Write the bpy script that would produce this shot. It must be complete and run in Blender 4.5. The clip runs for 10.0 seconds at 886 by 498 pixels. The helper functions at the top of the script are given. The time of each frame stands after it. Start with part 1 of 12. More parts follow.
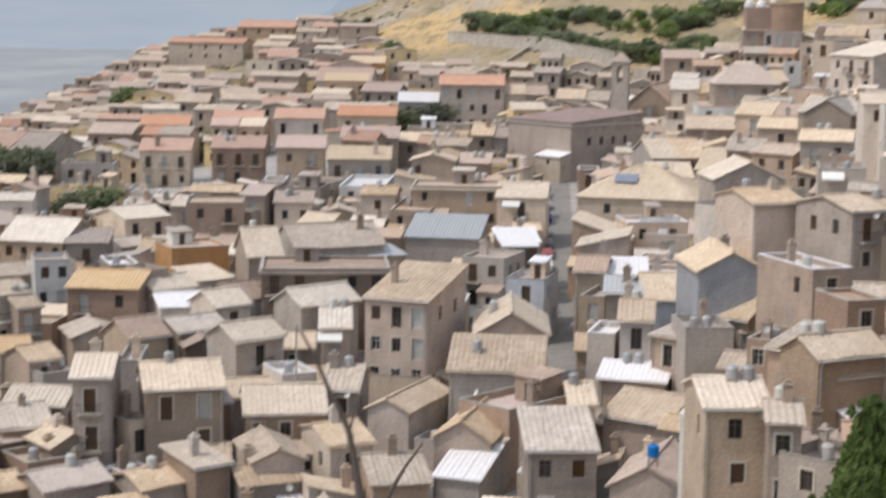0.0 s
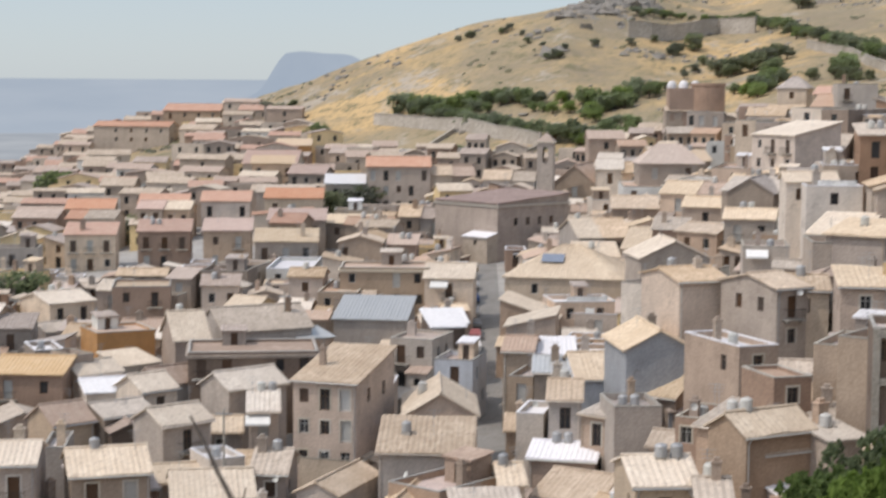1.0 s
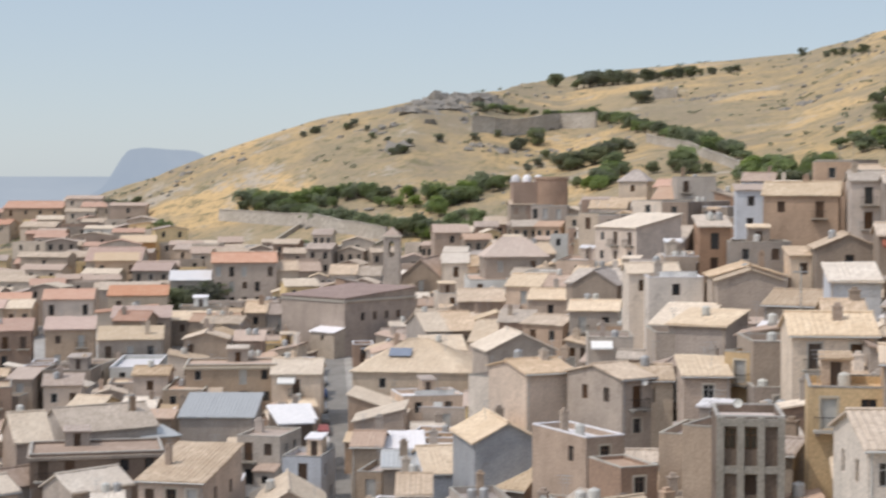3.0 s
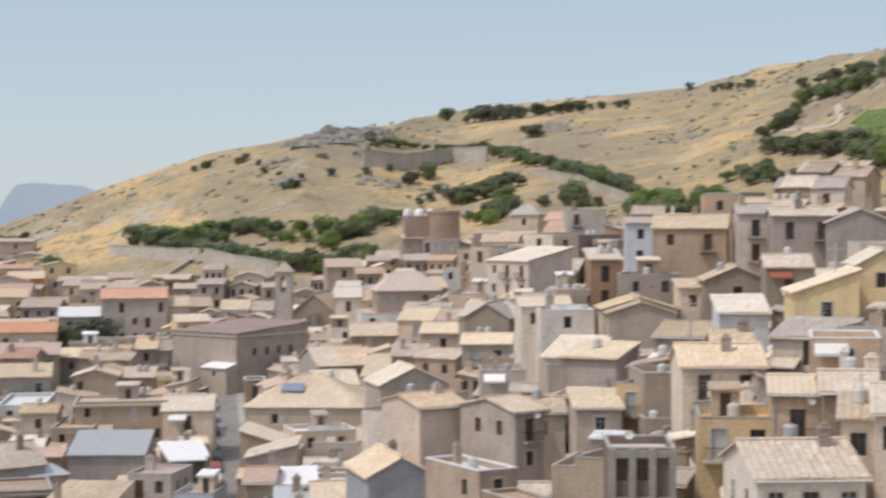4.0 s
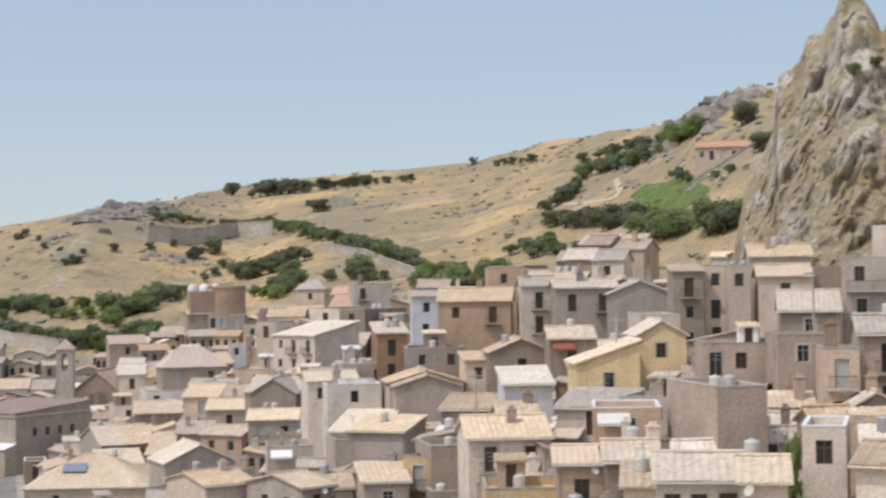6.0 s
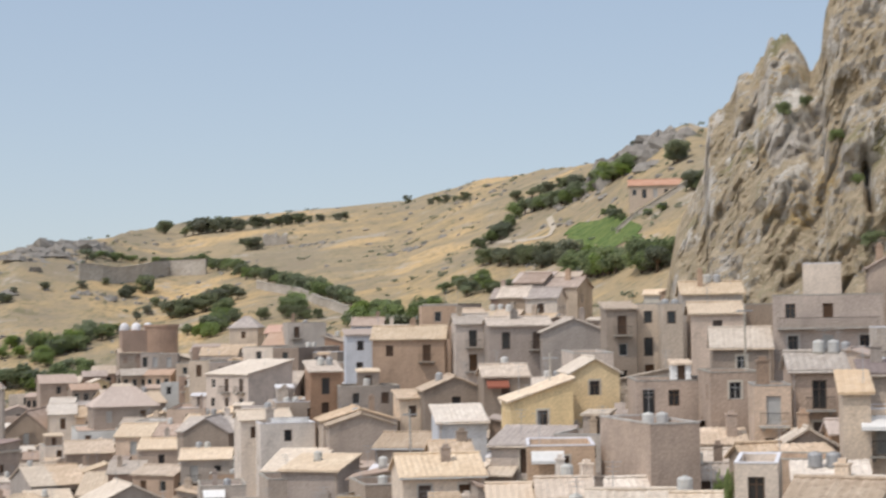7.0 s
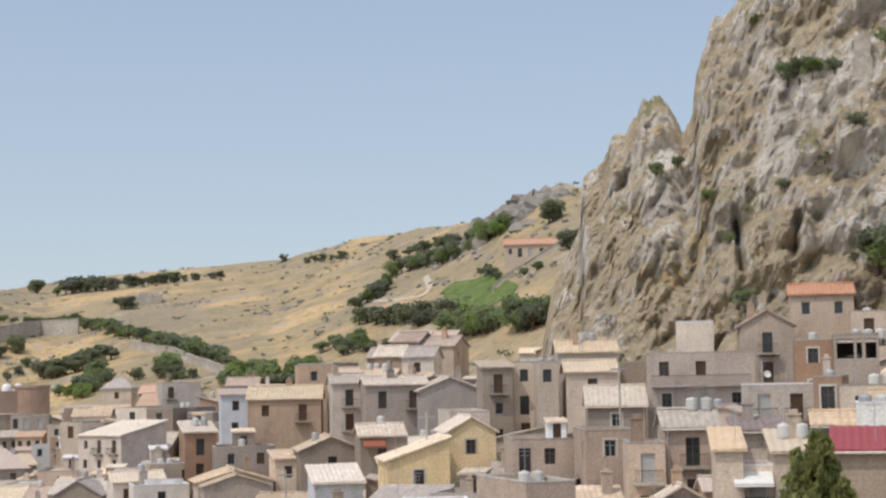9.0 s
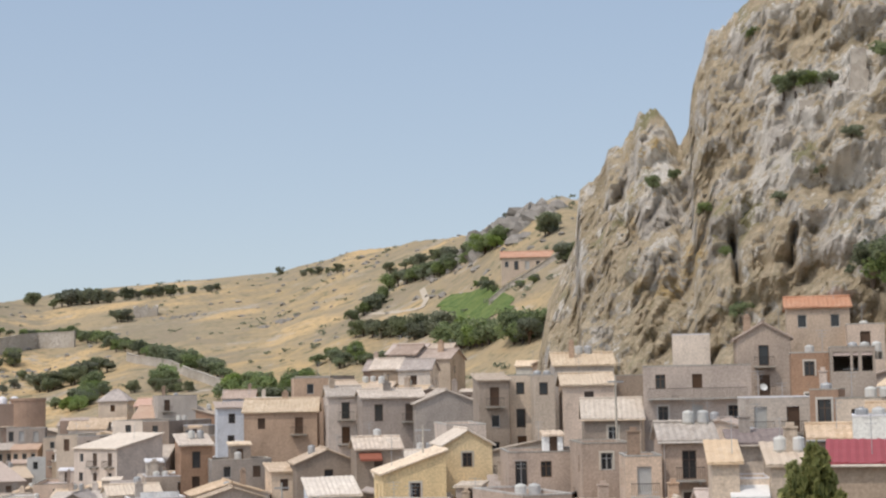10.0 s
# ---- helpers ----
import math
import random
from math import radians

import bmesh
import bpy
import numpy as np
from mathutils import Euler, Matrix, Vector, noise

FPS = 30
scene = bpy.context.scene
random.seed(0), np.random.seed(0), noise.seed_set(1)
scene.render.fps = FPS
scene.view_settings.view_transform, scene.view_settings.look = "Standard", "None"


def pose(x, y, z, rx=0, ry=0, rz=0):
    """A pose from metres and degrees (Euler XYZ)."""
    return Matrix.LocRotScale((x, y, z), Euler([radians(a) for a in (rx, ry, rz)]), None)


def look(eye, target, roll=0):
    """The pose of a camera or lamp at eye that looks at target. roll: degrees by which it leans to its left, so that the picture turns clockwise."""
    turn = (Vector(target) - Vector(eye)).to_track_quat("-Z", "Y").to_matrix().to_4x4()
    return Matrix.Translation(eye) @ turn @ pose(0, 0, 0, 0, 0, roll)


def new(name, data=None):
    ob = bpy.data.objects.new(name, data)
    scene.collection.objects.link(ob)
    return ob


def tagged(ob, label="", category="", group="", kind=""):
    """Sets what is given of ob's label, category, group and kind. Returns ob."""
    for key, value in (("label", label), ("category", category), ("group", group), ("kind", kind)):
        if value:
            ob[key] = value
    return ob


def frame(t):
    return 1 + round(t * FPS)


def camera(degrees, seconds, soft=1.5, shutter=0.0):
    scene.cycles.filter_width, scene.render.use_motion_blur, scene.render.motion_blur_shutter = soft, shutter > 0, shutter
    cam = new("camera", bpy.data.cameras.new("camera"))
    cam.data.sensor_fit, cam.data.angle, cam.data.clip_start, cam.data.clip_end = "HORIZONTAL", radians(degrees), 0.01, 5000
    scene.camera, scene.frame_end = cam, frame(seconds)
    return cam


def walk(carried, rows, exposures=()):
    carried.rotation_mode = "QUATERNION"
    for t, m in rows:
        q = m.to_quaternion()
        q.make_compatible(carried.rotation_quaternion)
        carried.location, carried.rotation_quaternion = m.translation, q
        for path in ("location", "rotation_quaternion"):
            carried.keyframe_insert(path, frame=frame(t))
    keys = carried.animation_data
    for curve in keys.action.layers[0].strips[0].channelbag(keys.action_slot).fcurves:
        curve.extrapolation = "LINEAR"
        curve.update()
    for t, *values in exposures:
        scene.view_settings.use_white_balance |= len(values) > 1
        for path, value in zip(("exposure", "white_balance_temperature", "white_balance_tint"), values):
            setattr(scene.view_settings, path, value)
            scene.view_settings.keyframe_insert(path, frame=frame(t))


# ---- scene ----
# ---------------------------------------------------------------- camera
EYE = 45.0            # height of the eye over the lowest streets
ARM = 0.5             # the camera is held at arm's length and turned about the body
cam = camera(28.5, 10.0, soft=2.3, shutter=0.9)
ROWS = [
    (0.0, 81.962, -0.694, 2.458),
    (0.5, 83.395, -0.513, 1.194),
    (1.0, 84.651, -0.386, 0.036),
    (1.5, 85.588, -0.279, -1.090),
    (2.0, 86.439, -0.164, -2.277),
    (2.5, 87.178, -0.076, -3.550),
    (4.0, 88.884, 0.220, -8.558),
    (4.5, 89.615, 0.387, -10.519),
    (5.0, 90.420, 0.476, -12.372),
    (5.5, 90.820, 0.604, -14.165),
    (7.0, 92.487, 0.832, -17.725),
    (7.5, 93.068, 0.916, -18.903),
    (8.0, 93.477, 0.975, -20.023),
    (8.5, 93.964, 1.046, -21.069),
    (9.0, 94.355, 1.105, -21.764),
    (9.5, 94.739, 1.166, -21.863),
    (10.0, 94.773, 1.089, -21.883),
]
walk(cam, [(t, pose(-ARM * math.sin(radians(yaw)), ARM * math.cos(radians(yaw)), EYE, tilt, lean, yaw)) for t, tilt, lean, yaw in ROWS])

# ---------------------------------------------------------------- world and sun
SUN_AZ, SUN_EL = -110.0, 58.0      # degrees, azimuth clockwise from +y
scene.view_settings.exposure = 0.0
world = bpy.data.worlds.new("summer_sky")
scene.world = world
world.use_nodes = True
wn = world.node_tree
sky = wn.nodes.new("ShaderNodeTexSky")
sky.sky_type, sky.sun_disc = "NISHITA", False
sky.sun_elevation, sky.sun_rotation = radians(SUN_EL), radians(SUN_AZ)
sky.altitude, sky.air_density, sky.dust_density, sky.ozone_density = 600, 1.0, 0.8, 1.4
back = wn.nodes["Background"]
back.inputs[1].default_value = 0.15
wn.links.new(sky.outputs[0], back.inputs[0])
# summer haze whitens the whole sky
veil = wn.nodes.new("ShaderNodeBackground")
place = wn.nodes.new("ShaderNodeTexCoord")
up = wn.nodes.new("ShaderNodeSeparateXYZ")
wn.links.new(place.outputs["Generated"], up.inputs[0])
tint = wn.nodes.new("ShaderNodeValToRGB")
tint.color_ramp.elements[0].position, tint.color_ramp.elements[0].color = 0.0, (0.522, 0.588, 0.655, 1)
tint.color_ramp.elements[1].position, tint.color_ramp.elements[1].color = 0.26, (0.385, 0.484, 0.628, 1)
wn.links.new(up.outputs[2], tint.inputs[0])
# wide pale haze glow round the sun, unseen, added to fill shade
toward = wn.nodes.new("ShaderNodeVectorMath")
toward.operation = "DOT_PRODUCT"
toward.inputs[1].default_value = (math.sin(radians(SUN_AZ)) * math.cos(radians(SUN_EL)), math.cos(radians(SUN_AZ)) * math.cos(radians(SUN_EL)), math.sin(radians(SUN_EL)))
wn.links.new(place.outputs["Generated"], toward.inputs[0])
glow = wn.nodes.new("ShaderNodeMapRange")
glow.interpolation_type = "SMOOTHSTEP"
glow.inputs[1].default_value, glow.inputs[2].default_value = 0.3, 1.0
glow.inputs[3].default_value, glow.inputs[4].default_value = 0.0, 1.0
wn.links.new(toward.outputs["Value"], glow.inputs[0])
full = wn.nodes.new("ShaderNodeMix")
full.data_type, full.blend_type = "RGBA", "ADD"
full.inputs[7].default_value = (0.95, 0.85, 0.76, 1)
wn.links.new(glow.outputs[0], full.inputs[0])
wn.links.new(tint.outputs[0], full.inputs[6])
wn.links.new(full.outputs[2], veil.inputs[0])
both = wn.nodes.new("ShaderNodeMixShader")
both.inputs[0].default_value = 0.77
wn.links.new(back.outputs[0], both.inputs[1])
wn.links.new(veil.outputs[0], both.inputs[2])
wn.links.new(both.outputs[0], wn.nodes["World Output"].inputs[0])
sun = new("sun", bpy.data.lights.new("sun", "SUN"))
sun.data.energy, sun.data.angle, sun.data.color = 2.1, radians(0.6), (1.0, 0.895, 0.79)
sd = Vector((math.sin(radians(SUN_AZ)) * math.cos(radians(SUN_EL)), math.cos(radians(SUN_AZ)) * math.cos(radians(SUN_EL)), math.sin(radians(SUN_EL))))
sun.matrix_world = look(sd * 400, (0, 0, 0))


# ---------------------------------------------------------------- materials
def mat_base(name, rough=0.9):
    m = bpy.data.materials.new(name)
    m.use_nodes = True
    nt = m.node_tree
    b = nt.nodes["Principled BSDF"]
    b.inputs["Roughness"].default_value = rough
    b.inputs["Specular IOR Level"].default_value = 0.25
    return m, nt, b


def link_mix(nt, fac, a, b, mode="MIX"):
    x = nt.nodes.new("ShaderNodeMix")
    x.data_type, x.blend_type = "RGBA", mode
    for sock, v in ((x.inputs[0], fac), (x.inputs[6], a), (x.inputs[7], b)):
        if isinstance(v, (int, float)):
            sock.default_value = v
        elif isinstance(v, tuple):
            sock.default_value = (*v, 1) if len(v) == 3 else v
        else:
            nt.links.new(v, sock)
    return x.outputs[2]


def noise_node(nt, scale, detail=4.0, stretch=(1, 1, 1), space="Object", rough=0.6):
    tc = nt.nodes.new("ShaderNodeTexCoord")
    mp = nt.nodes.new("ShaderNodeMapping")
    mp.inputs["Scale"].default_value = stretch
    n = nt.nodes.new("ShaderNodeTexNoise")
    n.inputs["Scale"].default_value, n.inputs["Detail"].default_value, n.inputs["Roughness"].default_value = scale, detail, rough
    nt.links.new(tc.outputs[space], mp.inputs[0])
    nt.links.new(mp.outputs[0], n.inputs[0])
    return n.outputs[0]


def ramp(nt, fac, lo, hi):
    r = nt.nodes.new("ShaderNodeMapRange")
    r.inputs[1].default_value, r.inputs[2].default_value = lo, hi
    nt.links.new(fac, r.inputs[0])
    return r.outputs[0]


def bump(nt, b, height, strength, dist):
    n = nt.nodes.new("ShaderNodeBump")
    n.inputs["Strength"].default_value, n.inputs["Distance"].default_value = strength, dist
    nt.links.new(height, n.inputs["Height"])
    nt.links.new(n.outputs[0], b.inputs["Normal"])


def per_object(nt, colour, low, high, pale=0.55, rich=1.25):
    """Vary a colour from object to object."""
    oi = nt.nodes.new("ShaderNodeObjectInfo")
    r = nt.nodes.new("ShaderNodeMapRange")
    r.inputs[3].default_value, r.inputs[4].default_value = low, high
    nt.links.new(oi.outputs["Random"], r.inputs[0])
    hsv = nt.nodes.new("ShaderNodeHueSaturation")
    nt.links.new(r.outputs[0], hsv.inputs["Value"])
    k = nt.nodes.new("ShaderNodeMath")
    k.operation, k.inputs[1].default_value = "MULTIPLY", 17.3
    fr = nt.nodes.new("ShaderNodeMath")
    fr.operation = "FRACT"
    st = nt.nodes.new("ShaderNodeMapRange")
    st.inputs[3].default_value, st.inputs[4].default_value = pale, rich
    nt.links.new(oi.outputs["Random"], k.inputs[0])
    nt.links.new(k.outputs[0], fr.inputs[0])
    nt.links.new(fr.outputs[0], st.inputs[0])
    nt.links.new(st.outputs[0], hsv.inputs["Saturation"])
    nt.links.new(colour, hsv.inputs["Color"])
    return hsv.outputs[0]


def plaster(name, base, stain, worn=0.7):
    """Old render: blotches, rain streaks down the wall, fine grain."""
    m, nt, b = mat_base(name, 0.92)
    big = ramp(nt, noise_node(nt, 0.35, 5, (1, 1, 0.7)), 0.38, 0.66)
    streak = ramp(nt, noise_node(nt, 1.1, 4, (1, 1, 0.12)), 0.5, 0.78)
    fine = noise_node(nt, 5.0, 5)
    c = link_mix(nt, big, tuple(min(0.85, v * 1.06) for v in base), tuple(v * 0.66 for v in base))
    x = nt.nodes.new("ShaderNodeMath")
    x.operation, x.inputs[1].default_value = "MULTIPLY", worn
    nt.links.new(streak, x.inputs[0])
    c = link_mix(nt, x.outputs[0], c, stain)
    # courses of the rubble showing through
    course = nt.nodes.new("ShaderNodeMath")
    course.operation, course.inputs[1].default_value = "MULTIPLY", 0.5 * worn
    nt.links.new(ramp(nt, noise_node(nt, 0.7, 5, (0.5, 0.5, 4.5), rough=0.7), 0.5, 0.66), course.inputs[0])
    c = link_mix(nt, course.outputs[0], c, tuple(v * 0.6 for v in base))
    c = link_mix(nt, 0.46, c, link_mix(nt, ramp(nt, fine, 0.35, 0.65), tuple(v * 0.6 for v in base), tuple(min(1, v * 1.25) for v in base)))
    # plaster fallen away from the stone behind
    peel = nt.nodes.new("ShaderNodeMath")
    peel.operation, peel.inputs[1].default_value = "MULTIPLY", 0.7 * worn
    nt.links.new(ramp(nt, noise_node(nt, 0.55, 8, rough=0.7), 0.56, 0.62), peel.inputs[0])
    c = link_mix(nt, peel.outputs[0], c, tuple(0.5 * v + 0.5 * k for v, k in zip(stain, (0.3, 0.235, 0.18))))
    strong = max(base) > 1.7 * min(base)
    nt.links.new(per_object(nt, c, *((0.92, 1.12, 0.9, 1.05) if strong else (0.68, 1.2))), b.inputs["Base Color"])
    bump(nt, b, fine, 0.5, 0.05)
    return m


def tiles(name, base, pale, dark):
    """Weathered barrel tiles: courses of single tiles in shifting tints, lichen blotches."""
    m, nt, b = mat_base(name, 0.95)
    tc = nt.nodes.new("ShaderNodeTexCoord")
    mp = nt.nodes.new("ShaderNodeMapping")
    mp.inputs["Scale"].default_value = (2.2, 1.3, 0.6)
    v = nt.nodes.new("ShaderNodeTexVoronoi")
    v.inputs["Scale"].default_value = 1.0
    nt.links.new(tc.outputs["Object"], mp.inputs[0])
    nt.links.new(mp.outputs[0], v.inputs["Vector"])
    sep = nt.nodes.new("ShaderNodeSeparateColor")
    nt.links.new(v.outputs["Color"], sep.inputs[0])
    blot = ramp(nt, noise_node(nt, 0.3, 6), 0.36, 0.66)
    fine = noise_node(nt, 3.0, 5)
    c = link_mix(nt, sep.outputs[0], base, pale)
    c = link_mix(nt, blot, c, base)
    dk = nt.nodes.new("ShaderNodeMath")
    dk.operation, dk.inputs[1].default_value = "MULTIPLY", 0.75
    nt.links.new(ramp(nt, fine, 0.52, 0.75), dk.inputs[0])
    c = link_mix(nt, dk.outputs[0], c, dark)
    nt.links.new(per_object(nt, c, 0.8, 1.14), b.inputs["Base Color"])
    bump(nt, b, fine, 0.7, 0.08)
    return m


def plain(name, col, rough=0.7, metal=0.0, var=0.85):
    m, nt, b = mat_base(name, rough)
    b.inputs["Metallic"].default_value = metal
    n = ramp(nt, noise_node(nt, 2.0, 4), 0.3, 0.7)
    c = link_mix(nt, n, tuple(v * var for v in col), col)
    nt.links.new(per_object(nt, c, 0.85, 1.1), b.inputs["Base Color"])
    return m


WALLS = {
    "grey": plaster("wall_grey_render", (0.417, 0.346, 0.285), (0.260, 0.213, 0.179)),
    "stone": plaster("wall_sandstone_render", (0.485, 0.373, 0.292), (0.27, 0.208, 0.165)),
    "beige": plaster("wall_beige_render", (0.585, 0.456, 0.352), (0.37, 0.28, 0.216)),
    "pale": plaster("wall_pale_render", (0.686, 0.581, 0.472), (0.465, 0.376, 0.300)),
    "white": plaster("wall_whitewash", (0.783, 0.776, 0.724), (0.567, 0.549, 0.508), 0.35),
    "brown": plaster("wall_brown_render", (0.371, 0.262, 0.198), (0.218, 0.162, 0.121)),
    "pink": plaster("wall_pinkish_render", (0.484, 0.393, 0.310), (0.330, 0.269, 0.207)),
    "yellow": plaster("wall_yellow_render", (0.8, 0.62, 0.35), (0.62, 0.48, 0.29), 0.4),
    "ochre": plaster("wall_ochre_render", (0.58, 0.43, 0.25), (0.44, 0.32, 0.2), 0.4),
    "orange": plaster("wall_orange_render", (0.5, 0.26, 0.09), (0.38, 0.2, 0.08), 0.3),
    # bluish grey; one gable wears it as the painted blue of shade
    "blue": plaster("wall_bluish_and_shade_tone", (0.5, 0.53, 0.58), (0.36, 0.37, 0.4), 0.4),
    "dark": plaster("wall_dark_stone", (0.194, 0.152, 0.124), (0.112, 0.091, 0.081)),
    "brick": plaster("wall_bare_brick", (0.371, 0.238, 0.160), (0.258, 0.176, 0.122)),
}
ROOFS = {
    "tan": tiles("roof_weathered_tiles", (0.485, 0.385, 0.29), (0.67, 0.555, 0.44), (0.235, 0.178, 0.135)),
    "buff": tiles("roof_pale_tiles", (0.62, 0.512, 0.396), (0.765, 0.66, 0.53), (0.31, 0.238, 0.18)),
    "ash": tiles("roof_lichen_tiles", (0.4, 0.322, 0.272), (0.555, 0.457, 0.395), (0.21, 0.165, 0.14)),
    "red": tiles("roof_red_tiles", (0.5, 0.3, 0.22), (0.56, 0.38, 0.29), (0.33, 0.2, 0.15)),
    "pink": tiles("roof_faded_red_tiles", (0.48, 0.36, 0.29), (0.55, 0.44, 0.36), (0.33, 0.25, 0.2)),
    "orange": tiles("roof_new_tiles", (0.56, 0.42, 0.28), (0.62, 0.49, 0.35), (0.42, 0.3, 0.2)),
    "mauve": tiles("roof_mauve_tiles", (0.27, 0.215, 0.2), (0.36, 0.29, 0.265), (0.165, 0.125, 0.115)),
    "white": plain("roof_white_coating", (0.78, 0.77, 0.79), 0.8),
    "deck": plaster("roof_terrace_screed", (0.533, 0.452, 0.420), (0.360, 0.305, 0.275)),
    "sheet": plain("roof_metal_sheet", (0.535, 0.545, 0.549), 0.45, 0.3),
    "crimson": plain("roof_crimson_sheet", (0.33, 0.09, 0.1), 0.6),
}
GLASS, gnt, gb = mat_base("window_glass_dark", 0.12)
gb.inputs["Base Color"].default_value, gb.inputs["Specular IOR Level"].default_value = (0.03, 0.032, 0.035, 1), 0.6
SHUTTER = plain("shutter_brown_paint", (0.12, 0.075, 0.05), 0.6)
SHUTTER_PALE = plain("shutter_pale_paint", (0.5, 0.5, 0.48), 0.6)
FRAME = plain("stone_surround", (0.58, 0.53, 0.45), 0.85)
IRON = plain("railing_iron", (0.06, 0.055, 0.05), 0.6, 0.4)
TANK_WHITE = plain("tank_white_plastic", (0.6, 0.6, 0.57), 0.6)
TANK_BLUE = plain("tank_blue_plastic", (0.03, 0.2, 0.55), 0.4)
STEEL = plain("tank_galvanised_steel", (0.45, 0.46, 0.47), 0.55, 0.4)
CONCRETE = plaster("concrete", (0.47, 0.44, 0.39), (0.3, 0.28, 0.24))
WOOD = plain("weathered_pole_wood", (0.12, 0.09, 0.07), 0.9)
CLOTH = plain("white_cloth", (0.8, 0.8, 0.78), 0.9)
RED_CLOTH = plain("red_awning_cloth", (0.36, 0.16, 0.12), 0.9)
SOLAR = plain("solar_panel_glass", (0.2, 0.24, 0.32), 0.15)


# ---------------------------------------------------------------- meshes
def mesh_of(name, verts, faces, mats, idx=None):
    me = bpy.data.meshes.new(name)
    me.from_pydata(verts, [], faces)
    for m in mats:
        me.materials.append(m)
    if idx:
        me.polygons.foreach_set("material_index", idx)
    me.update()
    return me


def part_mesh(name, me, parent, m=None, label=""):
    ob = new(name, me)
    ob.parent = parent
    if m is not None:
        ob.matrix_basis = m
    return tagged(ob, label)


def box_into(vs, fs, x0, x1, y0, y1, z0, z1):
    k = len(vs)
    vs += [(x0, y0, z0), (x1, y0, z0), (x1, y1, z0), (x0, y1, z0), (x0, y0, z1), (x1, y0, z1), (x1, y1, z1), (x0, y1, z1)]
    fs += [(k, k + 3, k + 2, k + 1), (k + 4, k + 5, k + 6, k + 7), (k, k + 1, k + 5, k + 4), (k + 1, k + 2, k + 6, k + 5), (k + 2, k + 3, k + 7, k + 6), (k + 3, k, k + 4, k + 7)]


def tube_into(vs, fs, p, q, r0, r1, n=8, caps=True):
    p, q = Vector(p), Vector(q)
    ax = (q - p).normalized()
    u = ax.orthogonal().normalized()
    w = ax.cross(u)
    k = len(vs)
    for c, r in ((p, r0), (q, r1)):
        for i in range(n):
            a = 2 * math.pi * i / n
            vs.append(tuple(c + u * (r * math.cos(a)) + w * (r * math.sin(a))))
    for i in range(n):
        j = (i + 1) % n
        fs.append((k + i, k + j, k + n + j, k + n + i))
    if caps:
        fs.append(tuple(k + n - 1 - i for i in range(n)))
        fs.append(tuple(k + n + i for i in range(n)))


# ---------------------------------------------------------------- terrain
AZ = [-20, -16, -12, -8, 4, 12, 20, 30, 40]
RAD = [2, 60, 130, 200, 330, 450, 720]
TOWN = np.array([
    [-1.7, -52, -46, -42, -38, -44, -62],
    [-1.7, -52, -46, -42, -37, -41, -53],
    [-1.7, -52, -46, -41.8, -35.5, -34, -28],
    [-1.7, -52, -46, -41.5, -34, -28, -17],
    [-1.7, -50, -44, -39, -31, -18, -18],
    [-1.7, -42, -32, -25, -13, 0, 0],
    [-1.7, -30, -19, -14, -6, 5, 5],
    [-1.7, -20, -12, -7, 0, 10, 10],
    [-1.7, -14, -6, 0, 10, 20, 20]])
EDGE = ([-22, -16, -8, -4, 2, 8, 14, 20, 27, 40], [720, 700, 600, 500, 440, 420, 380, 330, 260, 240])
RIDGE_R = ([-22, -14, -8, -4, 4, 6.5, 9, 16, 20, 24, 28, 40], [760, 760, 700, 640, 620, 690, 850, 850, 740, 560, 500, 400])
RIDGE_T = ([-22, -16.7, -14.3, -12.5, -11.3, -8.9, -7.1, -4.9, -3.4, -1.6, 0.8, 3.9, 5.8, 7.2, 9.4, 12.1, 14.8, 16.5, 19.2, 21, 22.8, 23.8, 25.8, 27, 40],
           [-0.11, -0.078, -0.056, -0.04, -0.031, -0.02, -0.014, -0.001, 0.008, 0.021, 0.034, 0.044, 0.05, 0.054, 0.061, 0.065, 0.069, 0.071, 0.083, 0.0875, 0.092, 0.1, 0.112, 0.107, 0.12])
VALLEY = -135.0


def smooth(t):
    t = min(1.0, max(0.0, t))
    return t * t * (3 - 2 * t)


def town_z(a, r):
    col = [np.interp(a, AZ, TOWN[:, j]) for j in range(len(RAD))]
    return float(np.interp(r, RAD, col))


def rel_z(a, r):
    """Height of the ground over the eye, by azimuth and distance."""
    e, rr = float(np.interp(a, *EDGE)), float(np.interp(a, *RIDGE_R))
    if r <= e:
        return town_z(a, r)
    ze, zr = town_z(a, e), rr * float(np.interp(a, *RIDGE_T))
    if r <= rr:
        s = (r - e) / (rr - e)
        return ze + (zr - ze) * (0.75 * s + 0.25 * smooth(s))
    return max(VALLEY, zr - (r - rr) * 0.3 * smooth((r - rr) / 120 + 0.15))


def ground(x, y):
    r = math.hypot(x, y)
    a = math.degrees(math.atan2(x, y))
    z = EYE + rel_z(max(-22.0, min(40.0, a)), r)
    if 300 < r < 1300:
        k = smooth((r - 300) / 150) * smooth((1300 - r) / 300)
        v = Vector((x, y, 0))
        z += k * (1.4 * noise.fractal(v * 0.012, 1.0, 2.0, 5) + 0.6 * noise.noise(v * 0.05))
    return z
